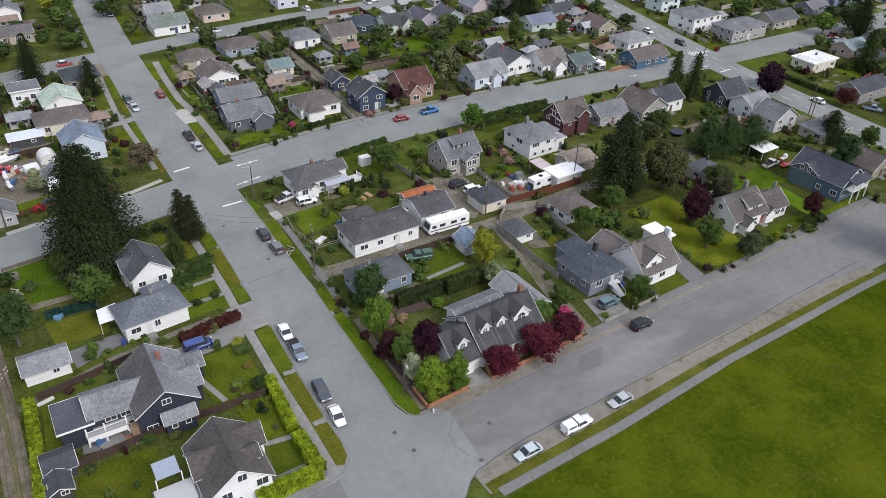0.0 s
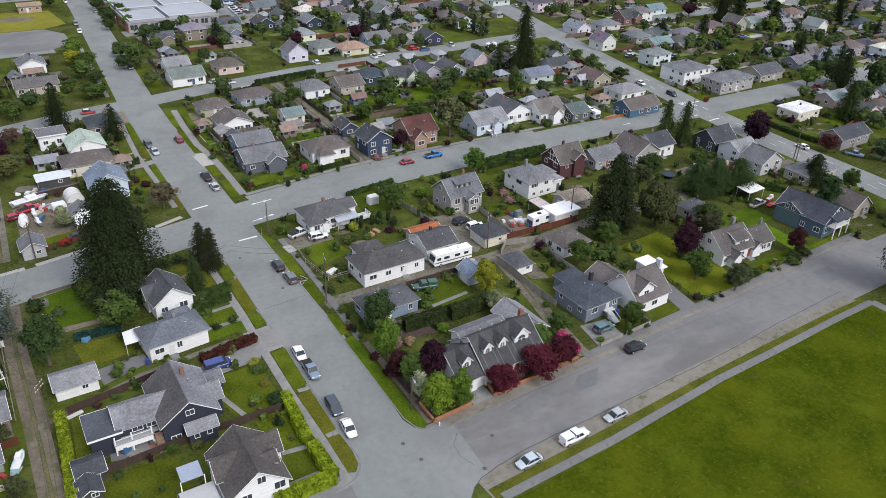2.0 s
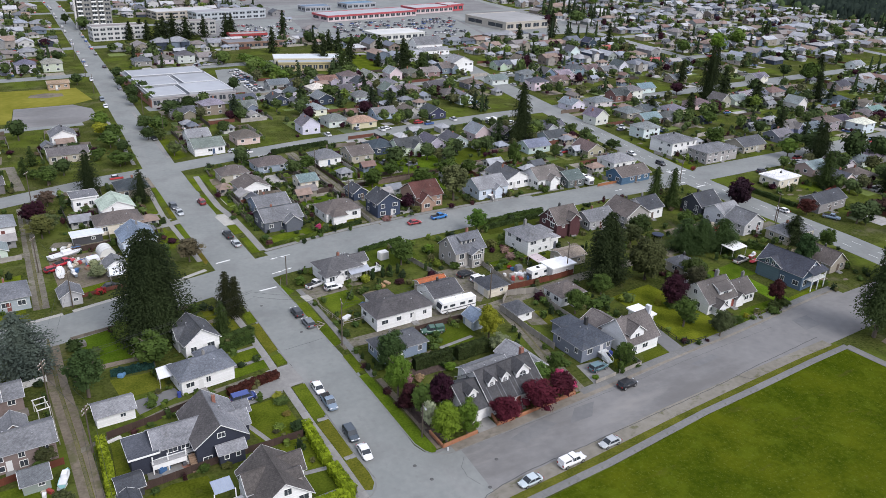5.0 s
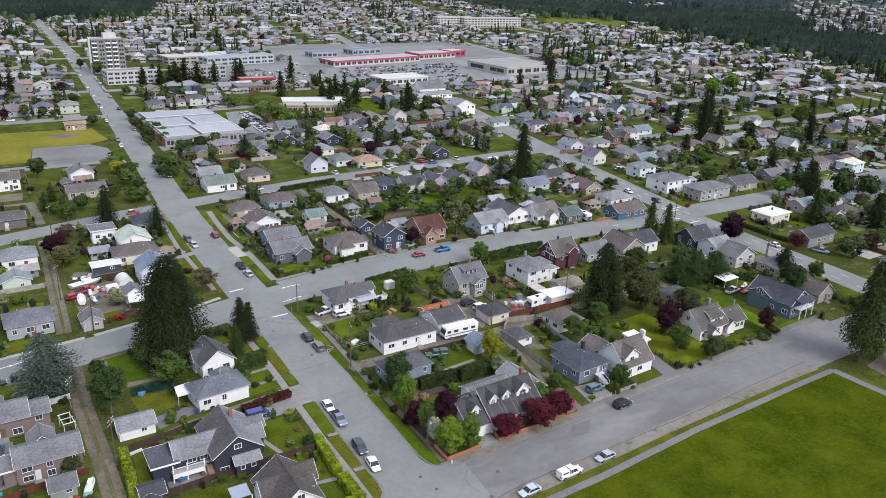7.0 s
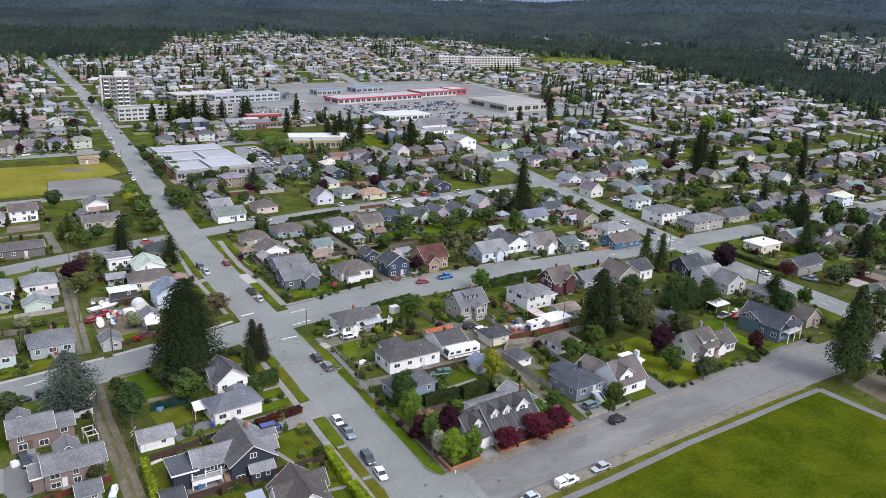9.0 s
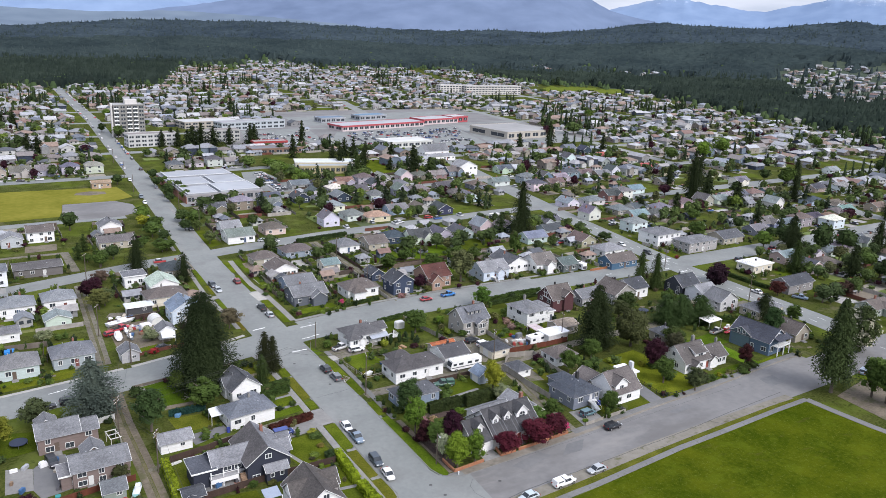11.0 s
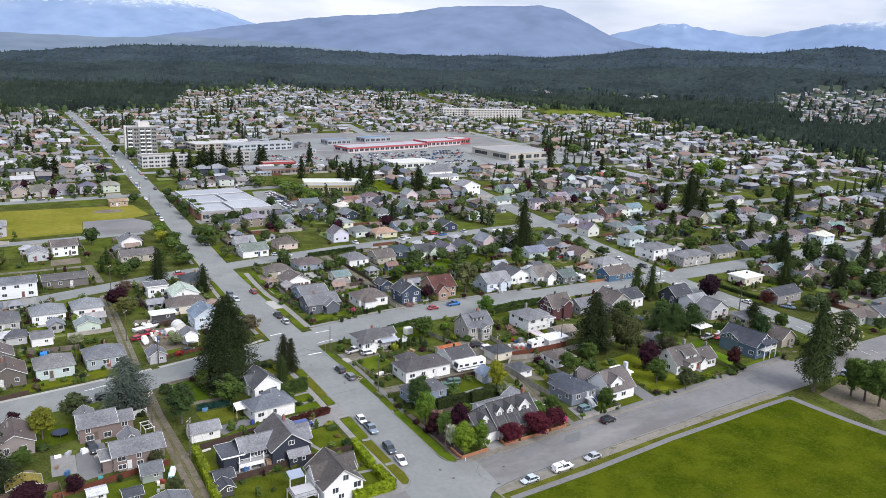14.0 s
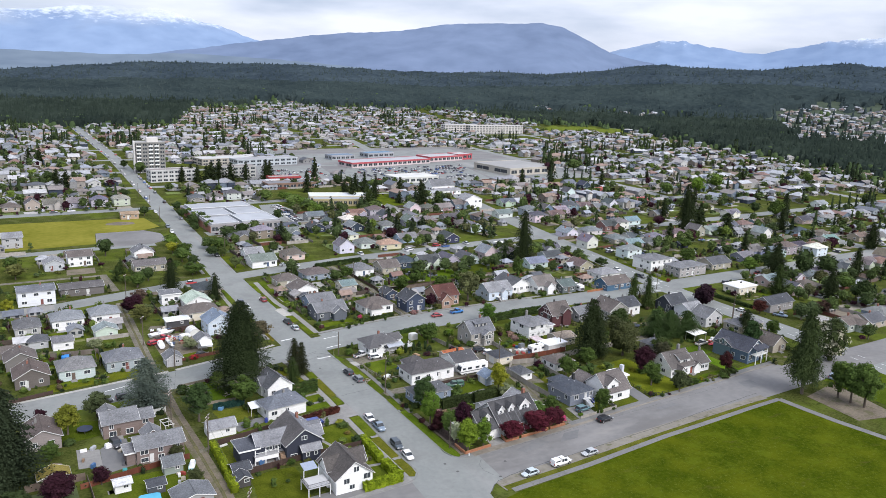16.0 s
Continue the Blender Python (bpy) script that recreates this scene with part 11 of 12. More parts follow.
MID = [ell_mesh(12, 7.5, 3.2, 2.0, 4.6, 2.6, -2.6), ell_mesh(11, 8, 3.6, 2.6, 4.2, 2.0, 2.6), ell_mesh(10.5, 7.6, 3.1, 1.8, 5.0, 3.0, 2.0), mid_mesh(11, 8.0, 2.8, 2.1, "x"), mid_mesh(8.5, 10, 2.9, 2.4, "y"), mid_mesh(12, 9, 2.8, 1.9, "hip"), mid_mesh(10, 8.6, 4.8, 2.0, "hip"), mid_mesh(9.5, 9.5, 3.0, 2.2, "hip"), mid_mesh(8, 8.6, 4.0, 3.0, "y")]
wfr = Build()
wfr.box(-0.75, -0.06, -0.62, 0.75, 0.02, -0.5).box(-0.75, -0.06, 0.5, 0.75, 0.02, 0.62).box(-0.75, -0.06, -0.5, -0.62, 0.02, 0.5).box(0.62, -0.06, -0.5, 0.75, 0.02, 0.5).box(-0.62, -0.03, -0.5, 0.62, -0.01, 0.5, 1)
MID_WINDOW = wfr.mesh("mid_window", [TRIM, GLASS])
MID_CHIMNEY = Build().box(-0.3, -0.3, 0, 0.3, 0.3, 1.7).mesh("mid_chimney", BRICK)
ROOFS = [GREY, DGREY, LGREY, BROWN, CHAR, (0.17, 0.175, 0.19), (0.15, 0.135, 0.13), (0.22, 0.21, 0.205), (0.09, 0.10, 0.12), (0.17, 0.125, 0.10), (0.14, 0.15, 0.165)]
WALLS = [(0.62, 0.62, 0.61), (0.42, 0.42, 0.41), (0.42, 0.38, 0.30), TAN, BLUEG, (0.34, 0.38, 0.42), (0.30, 0.30, 0.30), (0.50, 0.50, 0.48), NAVY, (0.26, 0.21, 0.18), (0.54, 0.54, 0.52), (0.36, 0.40, 0.38)]
ROOF_WORDS = ["grey", "dark grey", "pale grey", "brown", "black", "mid-grey", "grey-brown", "pale brown-grey", "slate", "tan", "blue-grey"]
WALL_WORDS = ["white", "pale grey", "cream", "tan", "blue-grey", "pale blue", "grey", "off-white", "navy", "brown", "pale", "pale green"]


def street_y(base, x):
    """Streets that run with x: the plan y of the one that crosses x = 0 at base."""
    return base + (0.11 if base < 160 else 0.105) * x


ROWS = [-6, 82, 172, 255, 338, 420, 502, 584, 668, 752, 836, 920, 1004, 1088, 1172, 1256, 1340, 1424]
COLS = [(-160, -0.05), (-7, -0.055), (149, 0.06), (300, 0.08), (455, 0.09), (610, 0.1)]      # x at y = 0, and drift
ribbon("road", [(-320, 196), (-95, 231), (-63, 235.4), (-38, 238)], 3.4, 3.4, 0.028, ASPHALT, "narrow grey street beside the ball field")
for base in ROWS[3:13]:
    ribbon("road", [(-12 if base < 300 else -420, street_y(base, -12 if base < 300 else -420)), (0, base), (620, street_y(base, 620))], 4.4, 4.4, 0.02, ASPHALT, "grey asphalt street crossing the town")
for cx, dr in COLS:
    if cx not in (-7, 149):
        ribbon("road", [(cx + dr * -100, -100), (cx + dr * 300, 300), (cx + dr * 1000, 1000)], 4.4, 4.4, 0.024, ASPHALT, "grey asphalt street running through the town")
LANDMARKS = [(-110, 240, -32, 332), (-30, 250, 40, 345), (40, 325, 120, 372), (-34, 432, 40, 540), (118, 385, 350, 600), (110, 600, 330, 660), (440, 720, 545, 860), (600, 850, 800, 990), (40, 430, 118, 560)]
taken = [(h[0], h[1], max(h[2], h[3]) / 2 + 5) for h in HOUSES + OUTBUILDINGS] + [(-64, 41, 10), (-60, 26, 10), (19, 10, 15), (-26, 0, 10), (-33, 17, 14), (41, 16, 9), (53, 17, 11), (86, 22, 15), (108, 24, 12), (28, 46, 9)]


def blocked(x, y, pad=0.0):
    if any(x0 - pad < x < x1 + pad and y0 - pad < y < y1 + pad for x0, y0, x1, y1 in LANDMARKS):
        return True
    if any(abs(x - (cx + dr * y)) < 12 + pad for cx, dr in COLS):
        return True
    if any(gap_to(line, x, y) < w + (5.5 if pad >= 0 else 1.0) for line, w in ROADS[:5]):
        return True
    return any((x - a) ** 2 + (y - b) ** 2 < (r + 5 + pad) ** 2 for a, b, r in taken)


def in_view(x, y, far=1700):
    dx, dy = x - EYE0[0], y - EYE0[1]
    b = math.degrees(math.atan2(dx, dy))
    return -9 < b < 63 and math.hypot(dx, dy) * K < far


rt = random.Random(5)
NAVY_ROOF, TAN_ROOF, PALE_ROOF, TEAL_ROOF, RED_ROOF, BLUE_ROOF = (0.055, 0.065, 0.09), (0.33, 0.24, 0.17), (0.62, 0.62, 0.61), (0.17, 0.25, 0.25), (0.36, 0.10, 0.10), (0.16, 0.21, 0.28)
GREY_WALL, RUST_WALL = (0.42, 0.42, 0.43), (0.22, 0.13, 0.11)
ROOF_NAME = {BROWN: "brown", DGREY: "dark grey", GREY: "grey", LGREY: "pale grey", CHAR: "black", NAVY_ROOF: "blue-black", TAN_ROOF: "tan", PALE_ROOF: "white", TEAL_ROOF: "teal", RED_ROOF: "red", BLUE_ROOF: "slate blue"}
WALL_NAME = {WHITE: "white", TAN: "tan", NAVY: "navy", GREY_WALL: "grey", CREAM: "cream", LBLUE: "pale blue", RUST_WALL: "brown"}
STREET_HOUSES = [
    (57.5, 163, 7, NAVY_ROOF, NAVY), (66, 157.9, 1, CHAR, WHITE), (77.5, 160.9, 4, DGREY, GREY_WALL), (87, 160.7, 4, DGREY, GREY_WALL), (41.1, 197.2, 8, GREY, WHITE), (54.5, 204, 7, GREY, WHITE),
    (63.8, 198.8, 5, TAN_ROOF, CREAM), (77.8, 209.1, 3, GREY, LBLUE), (98.9, 203.2, 4, CHAR, NAVY), (88.9, 206.4, 4, BROWN, GREY_WALL), (52.8, 254.7, 4, DGREY, WHITE), (66.3, 262.5, 7, PALE_ROOF, GREY_WALL),
    (76.2, 256.4, 3, DGREY, TAN), (90.9, 268.3, 4, CHAR, GREY_WALL), (99.6, 257.2, 6, GREY, TAN), (124.2, 252.2, 3, DGREY, TAN), (124, 234.9, 5, BROWN, CREAM), (123.9, 223.4, 4, GREY, WHITE),
    (42.4, 246.5, 4, CHAR, NAVY), (80.4, 241.4, 7, GREY, WHITE), (52, 224.1, 7, LGREY, WHITE), (28.2, 250.1, 3, DGREY, GREY_WALL), (14.9, 191.6, 7, BROWN, CREAM), (161.7, 256.1, 3, GREY, WHITE),
    (174.5, 237.5, 6, DGREY, WHITE), (190.7, 243.4, 0, BROWN, TAN), (183, 197.5, 5, GREY, WHITE), (167, 196.2, 4, LGREY, WHITE),
]
STREET_HOUSES += [
    (209.3, 206.1, 6, GREY, WHITE), (225.2, 215, 3, TEAL_ROOF, WHITE), (199.8, 203.8, 1, CHAR, RUST_WALL), (161.7, 170.9, 8, GREY, WHITE), (167.6, 145.8, 6, LGREY, WHITE), (195.5, 163.1, 5, DGREY, GREY_WALL),
    (183.9, 163.3, 3, TEAL_ROOF, CREAM), (129.9, 133.4, 4, BROWN, TAN), (112.6, 144.1, 3, BLUE_ROOF, LBLUE), (127.1, 152.5, 3, CHAR, LBLUE), (284.5, 321.1, 3, RED_ROOF, WHITE), (282.6, 274.1, 3, RED_ROOF, WHITE),
    (248.8, 264.6, 8, DGREY, WHITE), (227.3, 264.7, 0, BROWN, WHITE), (259.7, 229.3, 3, GREY, TAN), (282.8, 258.1, 0, DGREY, CREAM), (204.2, 301.8, 4, BROWN, GREY_WALL), (235.7, 311.8, 5, LGREY, CREAM),
    (251.4, 315.6, 8, DGREY, WHITE), (284.2, 341.9, 8, NAVY_ROOF, NAVY), (227.4, 178.9, 5, BROWN, CREAM), (308.4, 217, 0, GREY, WHITE), (272.1, 159.9, 8, LGREY, WHITE), (304.9, 174.1, 3, DGREY, CREAM),
    (303.3, 161.1, 5, NAVY_ROOF, LBLUE), (270.7, 143.7, 3, BROWN, RUST_WALL), (303.8, 149.3, 0, BROWN, WHITE), (299.4, 138.4, 3, TEAL_ROOF, WHITE),
]
STREET_HOUSES += [
    (265.6, 119.7, 6, PALE_ROOF, WHITE), (201.5, 73.8, 5, BROWN, RUST_WALL), (191.6, 73.2, 4, DGREY, WHITE), (352.6, 179.9, 6, LGREY, WHITE), (338, 186.6, 3, CHAR, TAN), (407.8, 229.7, 3, LGREY, WHITE),
    (341.1, 262.2, 7, GREY, CREAM), (311.7, 243.6, 5, BROWN, CREAM), (252.8, 178.7, 3, LGREY, WHITE),
]
taken += [(q[0], q[1], 4.5) for q in STREET_HOUSES]
spots = []
for base, nxt in zip(ROWS, ROWS[1:] + [1508]):
    for frac, face in ((0.21, "S"), (0.79, "N")):
        x = -420.0
        while x < 660:
            x += rt.uniform(10, 13.5)
            y = street_y(base, x) + (nxt - base) * (frac + rt.uniform(-0.03, 0.03))
            if not in_view(x, y) or forest(x, y) or blocked(x, y):
                continue
            if base < 82 and (x < 150 and x > -66):
                continue
            if -66 < x < 100 and y < 125 or -128 < x < -22 and 168 < y < 242:
                continue
            spots.append((x, y, face))
spots.sort(key=lambda s: math.hypot(s[0] - EYE0[0], s[1] - EYE0[1]))
NEAR_SPOTS, FAR_SPOTS = spots[:84], spots[84:]


def street_house(x, y, pm, roof, wall, label):
    """A town house with windows to the street and the side, porch step and chimney."""
    h = thing("house", x, y, 0, 6 + rt.uniform(-2, 2), label, "house", "town houses")
    put("wall", pm["wall"], h, color=tuple(c * rt.uniform(0.72, 0.92) for c in wall))
    put("roof", pm["roof"], h, color=tuple(c * rt.uniform(0.85, 1.1) for c in roof))
    put("gutter", pm["gutter"], h)
    for s in ("S", "W"):
        span = pm["L"] if s == "S" else pm["W"]
        for u in (-0.27, 0.25) if s == "S" else (0.1,):
            for z in ((1.7,) if pm["h"] < 4.4 else (1.3, 3.8)):
                put("window", MID_WINDOW, h, side_pose(s, u * span, z, pm["L"], pm["W"]))
    if rt.random() < 0.6:
        put("chimney", MID_CHIMNEY, h, Matrix.Translation((rt.uniform(-2, 2), 0.6, pm["h"] + 1.2)))


for x, y, k, roof, wall in STREET_HOUSES:
    street_house(x, y, MID[k], roof, wall, "%s town house with a %s roof" % (WALL_NAME[wall], ROOF_NAME[roof]))
for x, y, face in NEAR_SPOTS:
    ri, wi = rt.randrange(len(ROOFS)), rt.randrange(len(WALLS))
    street_house(x, y, rt.choice(MID), ROOFS[ri], WALLS[wi], "%s house with a %s shingle roof" % (WALL_WORDS[wi], ROOF_WORDS[ri]))
spots += [(q[0], q[1], "S") for q in STREET_HOUSES]
NEAR_SPOTS += [(q[0], q[1], "S") for q in STREET_HOUSES]


def palette(name, colours, rough=0.85):
    m = bpy.data.materials.new(name)
    m.use_nodes = True
    n, l = m.node_tree.nodes, m.node_tree.links
    geo = n.new("ShaderNodeNewGeometry")
    ramp = n.new("ShaderNodeValToRGB")
    ramp.color_ramp.interpolation = "CONSTANT"
    el = ramp.color_ramp.elements
    while len(el) < len(colours):
        el.new(1.0)
    for i, c in enumerate(colours):
        el[i].position, el[i].color = i / len(colours), (*c, 1)
    l.new(geo.outputs["Random Per Island"], ramp.inputs[0])
    co = n.new("ShaderNodeTexCoord")
    nz = n.new("ShaderNodeTexNoise")
    nz.inputs["Scale"].default_value = 0.8
    l.new(co.outputs["Object"], nz.inputs[0])
    mul = n.new("ShaderNodeMix")
    mul.data_type, mul.blend_type = "RGBA", "OVERLAY"
    mul.inputs[0].default_value = 0.5
    l.new(ramp.outputs[0], mul.inputs[6])
    l.new(nz.outputs[0], mul.inputs[7])
    bs = n["Principled BSDF"]
    l.new(mul.outputs[2], bs.inputs["Base Color"])
    bs.inputs["Roughness"].default_value = rough
    return m


# roofs raised for pale grazing sheen, walls lowered: lighting put into the colours
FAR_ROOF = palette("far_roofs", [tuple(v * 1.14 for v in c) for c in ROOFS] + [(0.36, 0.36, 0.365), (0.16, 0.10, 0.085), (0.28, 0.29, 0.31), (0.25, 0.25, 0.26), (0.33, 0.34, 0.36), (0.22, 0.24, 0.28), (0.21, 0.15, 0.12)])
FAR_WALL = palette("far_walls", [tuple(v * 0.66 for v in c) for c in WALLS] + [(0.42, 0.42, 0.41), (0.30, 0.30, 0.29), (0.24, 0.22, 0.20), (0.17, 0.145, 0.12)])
far = Build()


def far_house(x, y, big=1.0):
    L, W, h, rh = rt.uniform(9, 14) * big, rt.uniform(7.5, 10) * big, rt.choice((2.7, 2.8, 3.0, 3.2, 5.0)), rt.uniform(1.5, 2.5)
    if big < 0.8:
        h, rh = 2.5, 1.2
    m = Matrix.Translation((x * K, y * K, terrain(x, y))) @ rotz(6 + rt.choice((0, 0, 90)))
    hip = rt.random() < 0.45
    g = gable_body(L, W, h, rh, "flat" if hip else "x")
    far.add([m @ Vector(q) for q in g.v], g.f, 1)
    a, c, dz = L / 2 + 0.5, W / 2 + 0.55, rh * 0.55 / (W / 2)
    e = a - min(a - 0.5, c) if hip else a
    z0, z1 = h - dz + 0.1, h + rh + 0.1
    far.add([m @ Vector(q) for q in ((-a, -c, z0), (a, -c, z0), (e, 0, z1), (-e, 0, z1), (-a, c, z0), (a, c, z0))], [(0, 1, 2, 3), (3, 2, 5, 4)] + ([(1, 5, 2), (4, 0, 3)] if hip else []), 0)
    if big > 0.8 and rt.random() < 0.5:      # a wing
        l2, u = rt.uniform(4, 5.5), rt.choice((-1, 1)) * L * 0.24
        zr = h + rh * 0.75
        far.box(u - l2 / 2, -W / 2 - 2.2, 0, u + l2 / 2, -W / 2 + 0.5, h, 1, m)
        far.add([m @ Vector(q) for q in ((u - l2 / 2 - 0.4, -W / 2 - 2.7, h - 0.1), (u + l2 / 2 + 0.4, -W / 2 - 2.7, h - 0.1), (u + l2 / 2 + 0.4, -0.5, h - 0.1), (u - l2 / 2 - 0.4, -0.5, h - 0.1), (u, -W / 2 - 2.7, zr), (u, -0.5, zr))], [(1, 2, 5, 4), (3, 0, 4, 5)], 0)
        far.add([m @ Vector(q) for q in ((u - l2 / 2, -W / 2 - 2.2, h), (u + l2 / 2, -W / 2 - 2.2, h), (u, -W / 2 - 2.2, zr - 0.2))], [(0, 1, 2)], 1)
    for u in (-0.28, 0.2):
        far.add([m @ Vector((u * L + p, -W / 2 - 0.05, q)) for p, q in ((-0.6, 1.2), (0.6, 1.2), (0.6, 2.3), (-0.6, 2.3))], [(0, 1, 2, 3)], 2)
        far.add([m @ Vector((-L / 2 - 0.05, u * W + p, q)) for p, q in ((0.6, 1.2), (-0.6, 1.2), (-0.6, 2.3), (0.6, 2.3))], [(0, 1, 2, 3)], 2)


for x, y, face in FAR_SPOTS:
    far_house(x, y)
# settlements on the far slopes
for b, d, n, sb, sd in ((54.5, 1690, 330, 4.8, 240), (14.3, 1650, 40, 1.6, 90), (33, 1800, 14, 1.0, 40), (40, 1720, 16, 1.6, 40), (12, 1480, 70, 3.2, 110), (20, 1500, 90, 5, 120)):
    for i in range(n):
        bb, dd = b + rt.uniform(-sb, sb), d + rt.uniform(-sd, sd)
        far_house(EYE0[0] + dd / K * math.sin(radians(bb)), EYE0[1] + dd / K * math.cos(radians(bb)))
# yards, drives, fences and parked cars round the town houses
YARD = palette("far_yards", [(0.09, 0.125, 0.022), (0.075, 0.11, 0.02), (0.12, 0.13, 0.035), (0.22, 0.20, 0.16), (0.28, 0.27, 0.25), (0.055, 0.075, 0.024), (0.16, 0.135, 0.10), (0.11, 0.15, 0.026), (0.32, 0.31, 0.30)], 1.0)
CARCOL = palette("far_cars", [(0.6, 0.6, 0.6), (0.4, 0.4, 0.42), (0.05, 0.05, 0.055), (0.12, 0.13, 0.15), (0.2, 0.2, 0.21), (0.55, 0.55, 0.55), (0.35, 0.04, 0.04), (0.05, 0.10, 0.25), (0.3, 0.3, 0.3)], 0.35)
yards, fences, parked = Build(), Build(), Build()


def quad(b, x, y, ang, L, W, z):
    m = Matrix.Translation((x * K, y * K, z)) @ rotz(ang)
    b.add([m @ Vector(q) for q in ((-L / 2, -W / 2, 0), (L / 2, -W / 2, 0), (L / 2, W / 2, 0), (-L / 2, W / 2, 0))], [(0, 1, 2, 3)])


def small_car(x, y, ang):
    m = Matrix.Translation((x * K, y * K, 0.05)) @ rotz(ang)
    hgt = rt.uniform(1.4, 1.8)
    for (x0, x1, w, z0, z1, sl), ins in (((-2.2, 2.25, 0.88, 0.25, hgt * 0.58, 0), 0.06), ((-1.6, 0.9, 0.80, hgt * 0.58, hgt, 1), 0.35)):
        v = [(x0, -w, z0), (x1, -w, z0), (x1, w, z0), (x0, w, z0), (x0 + ins, -w + 0.1, z1), (x1 - ins * 1.6, -w + 0.1, z1), (x1 - ins * 1.6, w - 0.1, z1), (x0 + ins, w - 0.1, z1)]
        parked.add([m @ Vector(q) for q in v], [(4, 5, 6, 7)], 0)
        parked.add([m @ Vector(q) for q in v], [(0, 1, 5, 4), (1, 2, 6, 5), (2, 3, 7, 6), (3, 0, 4, 7)], sl)


for x, y, face in spots:
    s = 1 if face == "S" else -1
    for yy, dep in ((y - s * 11.5, 9), (y + s * 12, 13), (y + s * 14, 9)):
        if not blocked(x, yy, -6):
            quad(yards, x + rt.uniform(-3, 3), yy + rt.uniform(-2, 2), 6, rt.uniform(4, 12), dep * rt.uniform(0.4, 1), 0.010 + rt.uniform(0, 0.0068))
    if rt.random() < 0.7:
        quad(yards, x + 5.5, y - s * 9, 6, 3, 14, 0.0165 + rt.uniform(0, 0.002))
        if rt.random() < 0.75:
            small_car(x + 5.5, y - s * rt.uniform(7, 11), 90 + 6)
    if rt.random() < 0.4:
        small_car(x + rt.uniform(-5, 5), y - s * 15.0, 6)
    if rt.random() < 0.75:
        m = Matrix.Translation(((x + 6.6) * K, (y + s * 11) * K, 0)) @ rotz(6)
        fences.box(-0.05, -9, 0, 0.05, 9, rt.uniform(1.1, 1.7), 0, m)
    if rt.random() < 0.6:
        m = Matrix.Translation((x * K, (y + s * 18.5) * K, 0)) @ rotz(6)
        fences.box(-6, -0.05, 0, 6, 0.05, rt.uniform(1.2, 1.8), 0, m)
LOTS = [(q[0], q[1], q[2], q[3]) for q in HOUSES if q[1] > 88]
rl = random.Random(77)
lot_sheds, lot_bushes = [], []
for x, y, L, W in LOTS:
    up = 1 if (y - 82) % 86 < 43 else -1          # the street side
    for k in range(7):
        px_, py_ = x + rl.uniform(-8, 8), y + up * rl.uniform(-2, 20)
        if free(px_, py_) and free(px_ + 2, py_) and free(px_ - 2, py_):
            quad(yards, px_, py_, 6, rl.uniform(2.5, 6), rl.uniform(2.5, 7), 0.012 + rl.uniform(0, 0.011))
    for k in range(3):
        px_, py_ = x + rl.uniform(-7, 7), y + up * (W / 2 + rl.uniform(5, 15))
        if free(px_, py_) and not blocked(px_, py_, -9):
            lot_sheds.append((px_, py_))
            break
    for sx in (-1, 1):
        fx, fy = x + sx * (L / 2 + 2.2), y + up * 8
        if rl.random() < 0.7 and free(fx, fy) and free(fx, fy + 6) and free(fx, fy - 6):
            fences.box(-0.05, -8, 0, 0.05, 8, rl.uniform(1.1, 1.7), 0, Matrix.Translation((fx * K, fy * K, 0)) @ rotz(6))
    fx, fy = x, y + up * (W / 2 + 16)
    if free(fx, fy) and free(fx - 5, fy) and free(fx + 5, fy):
        fences.box(-6.5, -0.05, 0, 6.5, 0.05, rl.uniform(1.2, 1.8), 0, Matrix.Translation((fx * K, fy * K, 0)) @ rotz(6))
    for k in range(9):
        px_, py_ = x + rl.choice((-1, 1)) * rl.uniform(L / 2, L / 2 + 4), y + rl.uniform(-13, 18) * up
        if free(px_, py_) and not blocked(px_, py_, -9):
            lot_bushes.append((px_, py_, rl.uniform(1.0, 3.8), rl.uniform(0.8, 2.0)))
for ax, ay, n, step, ang, rows, gap in ((130, 400, 30, 3.2, 8, 1, 8), (134, 412, 32, 3.2, 8, 2, 7), (140, 436, 32, 3.2, 8, 2, 7), (146, 458, 33, 3.2, 10, 2, 7), (152, 478, 33, 3.2, 14, 1, 7), (70, 446, 14, 3.3, 6, 4, 12), (36, 268, 1, 3, 6, 1, 8)):
    for rr in range(rows):
        for i in range(n):
            if rt.random() < 0.5:
                small_car(ax + i * step, ay + rr * gap + i * step * 0.13, 98 + rt.uniform(-3, 3))
for i in range(26):
    if rt.random() < 0.85:
        small_car(39 + rt.uniform(-0.3, 0.3) + 3.0 * (i % 2), 270 + (i // 2) * 4.2, 8)
for i in range(60):
    yy = 360 + i * 10
    for off in (-4.2, 4.2):
        if rt.random() < 0.45:
            small_car(lerp_table([(q[1], q[0]) for q in A_LINE], yy) + off, yy + rt.uniform(-2, 2), 93)
tagged(put("town_yards", yards.mesh("town_yards", YARD)), "patchwork of lawns, gravel and soil yards", "yards", kind="stuff")
tagged(put("town_fences", fences.mesh("town_fences", palette("far_fences", [(0.06, 0.045, 0.035), (0.2, 0.18, 0.15), (0.12, 0.09, 0.07), (0.3, 0.28, 0.25), (0.11, 0.04, 0.025)], 0.9))), "weathered wooden back-yard fences of the town", "fences", kind="stuff")
tagged(put("town_cars", parked.mesh("town_cars", [CARCOL, GLASS])), "rows of small parked cars of all colours", "cars", kind="stuff")
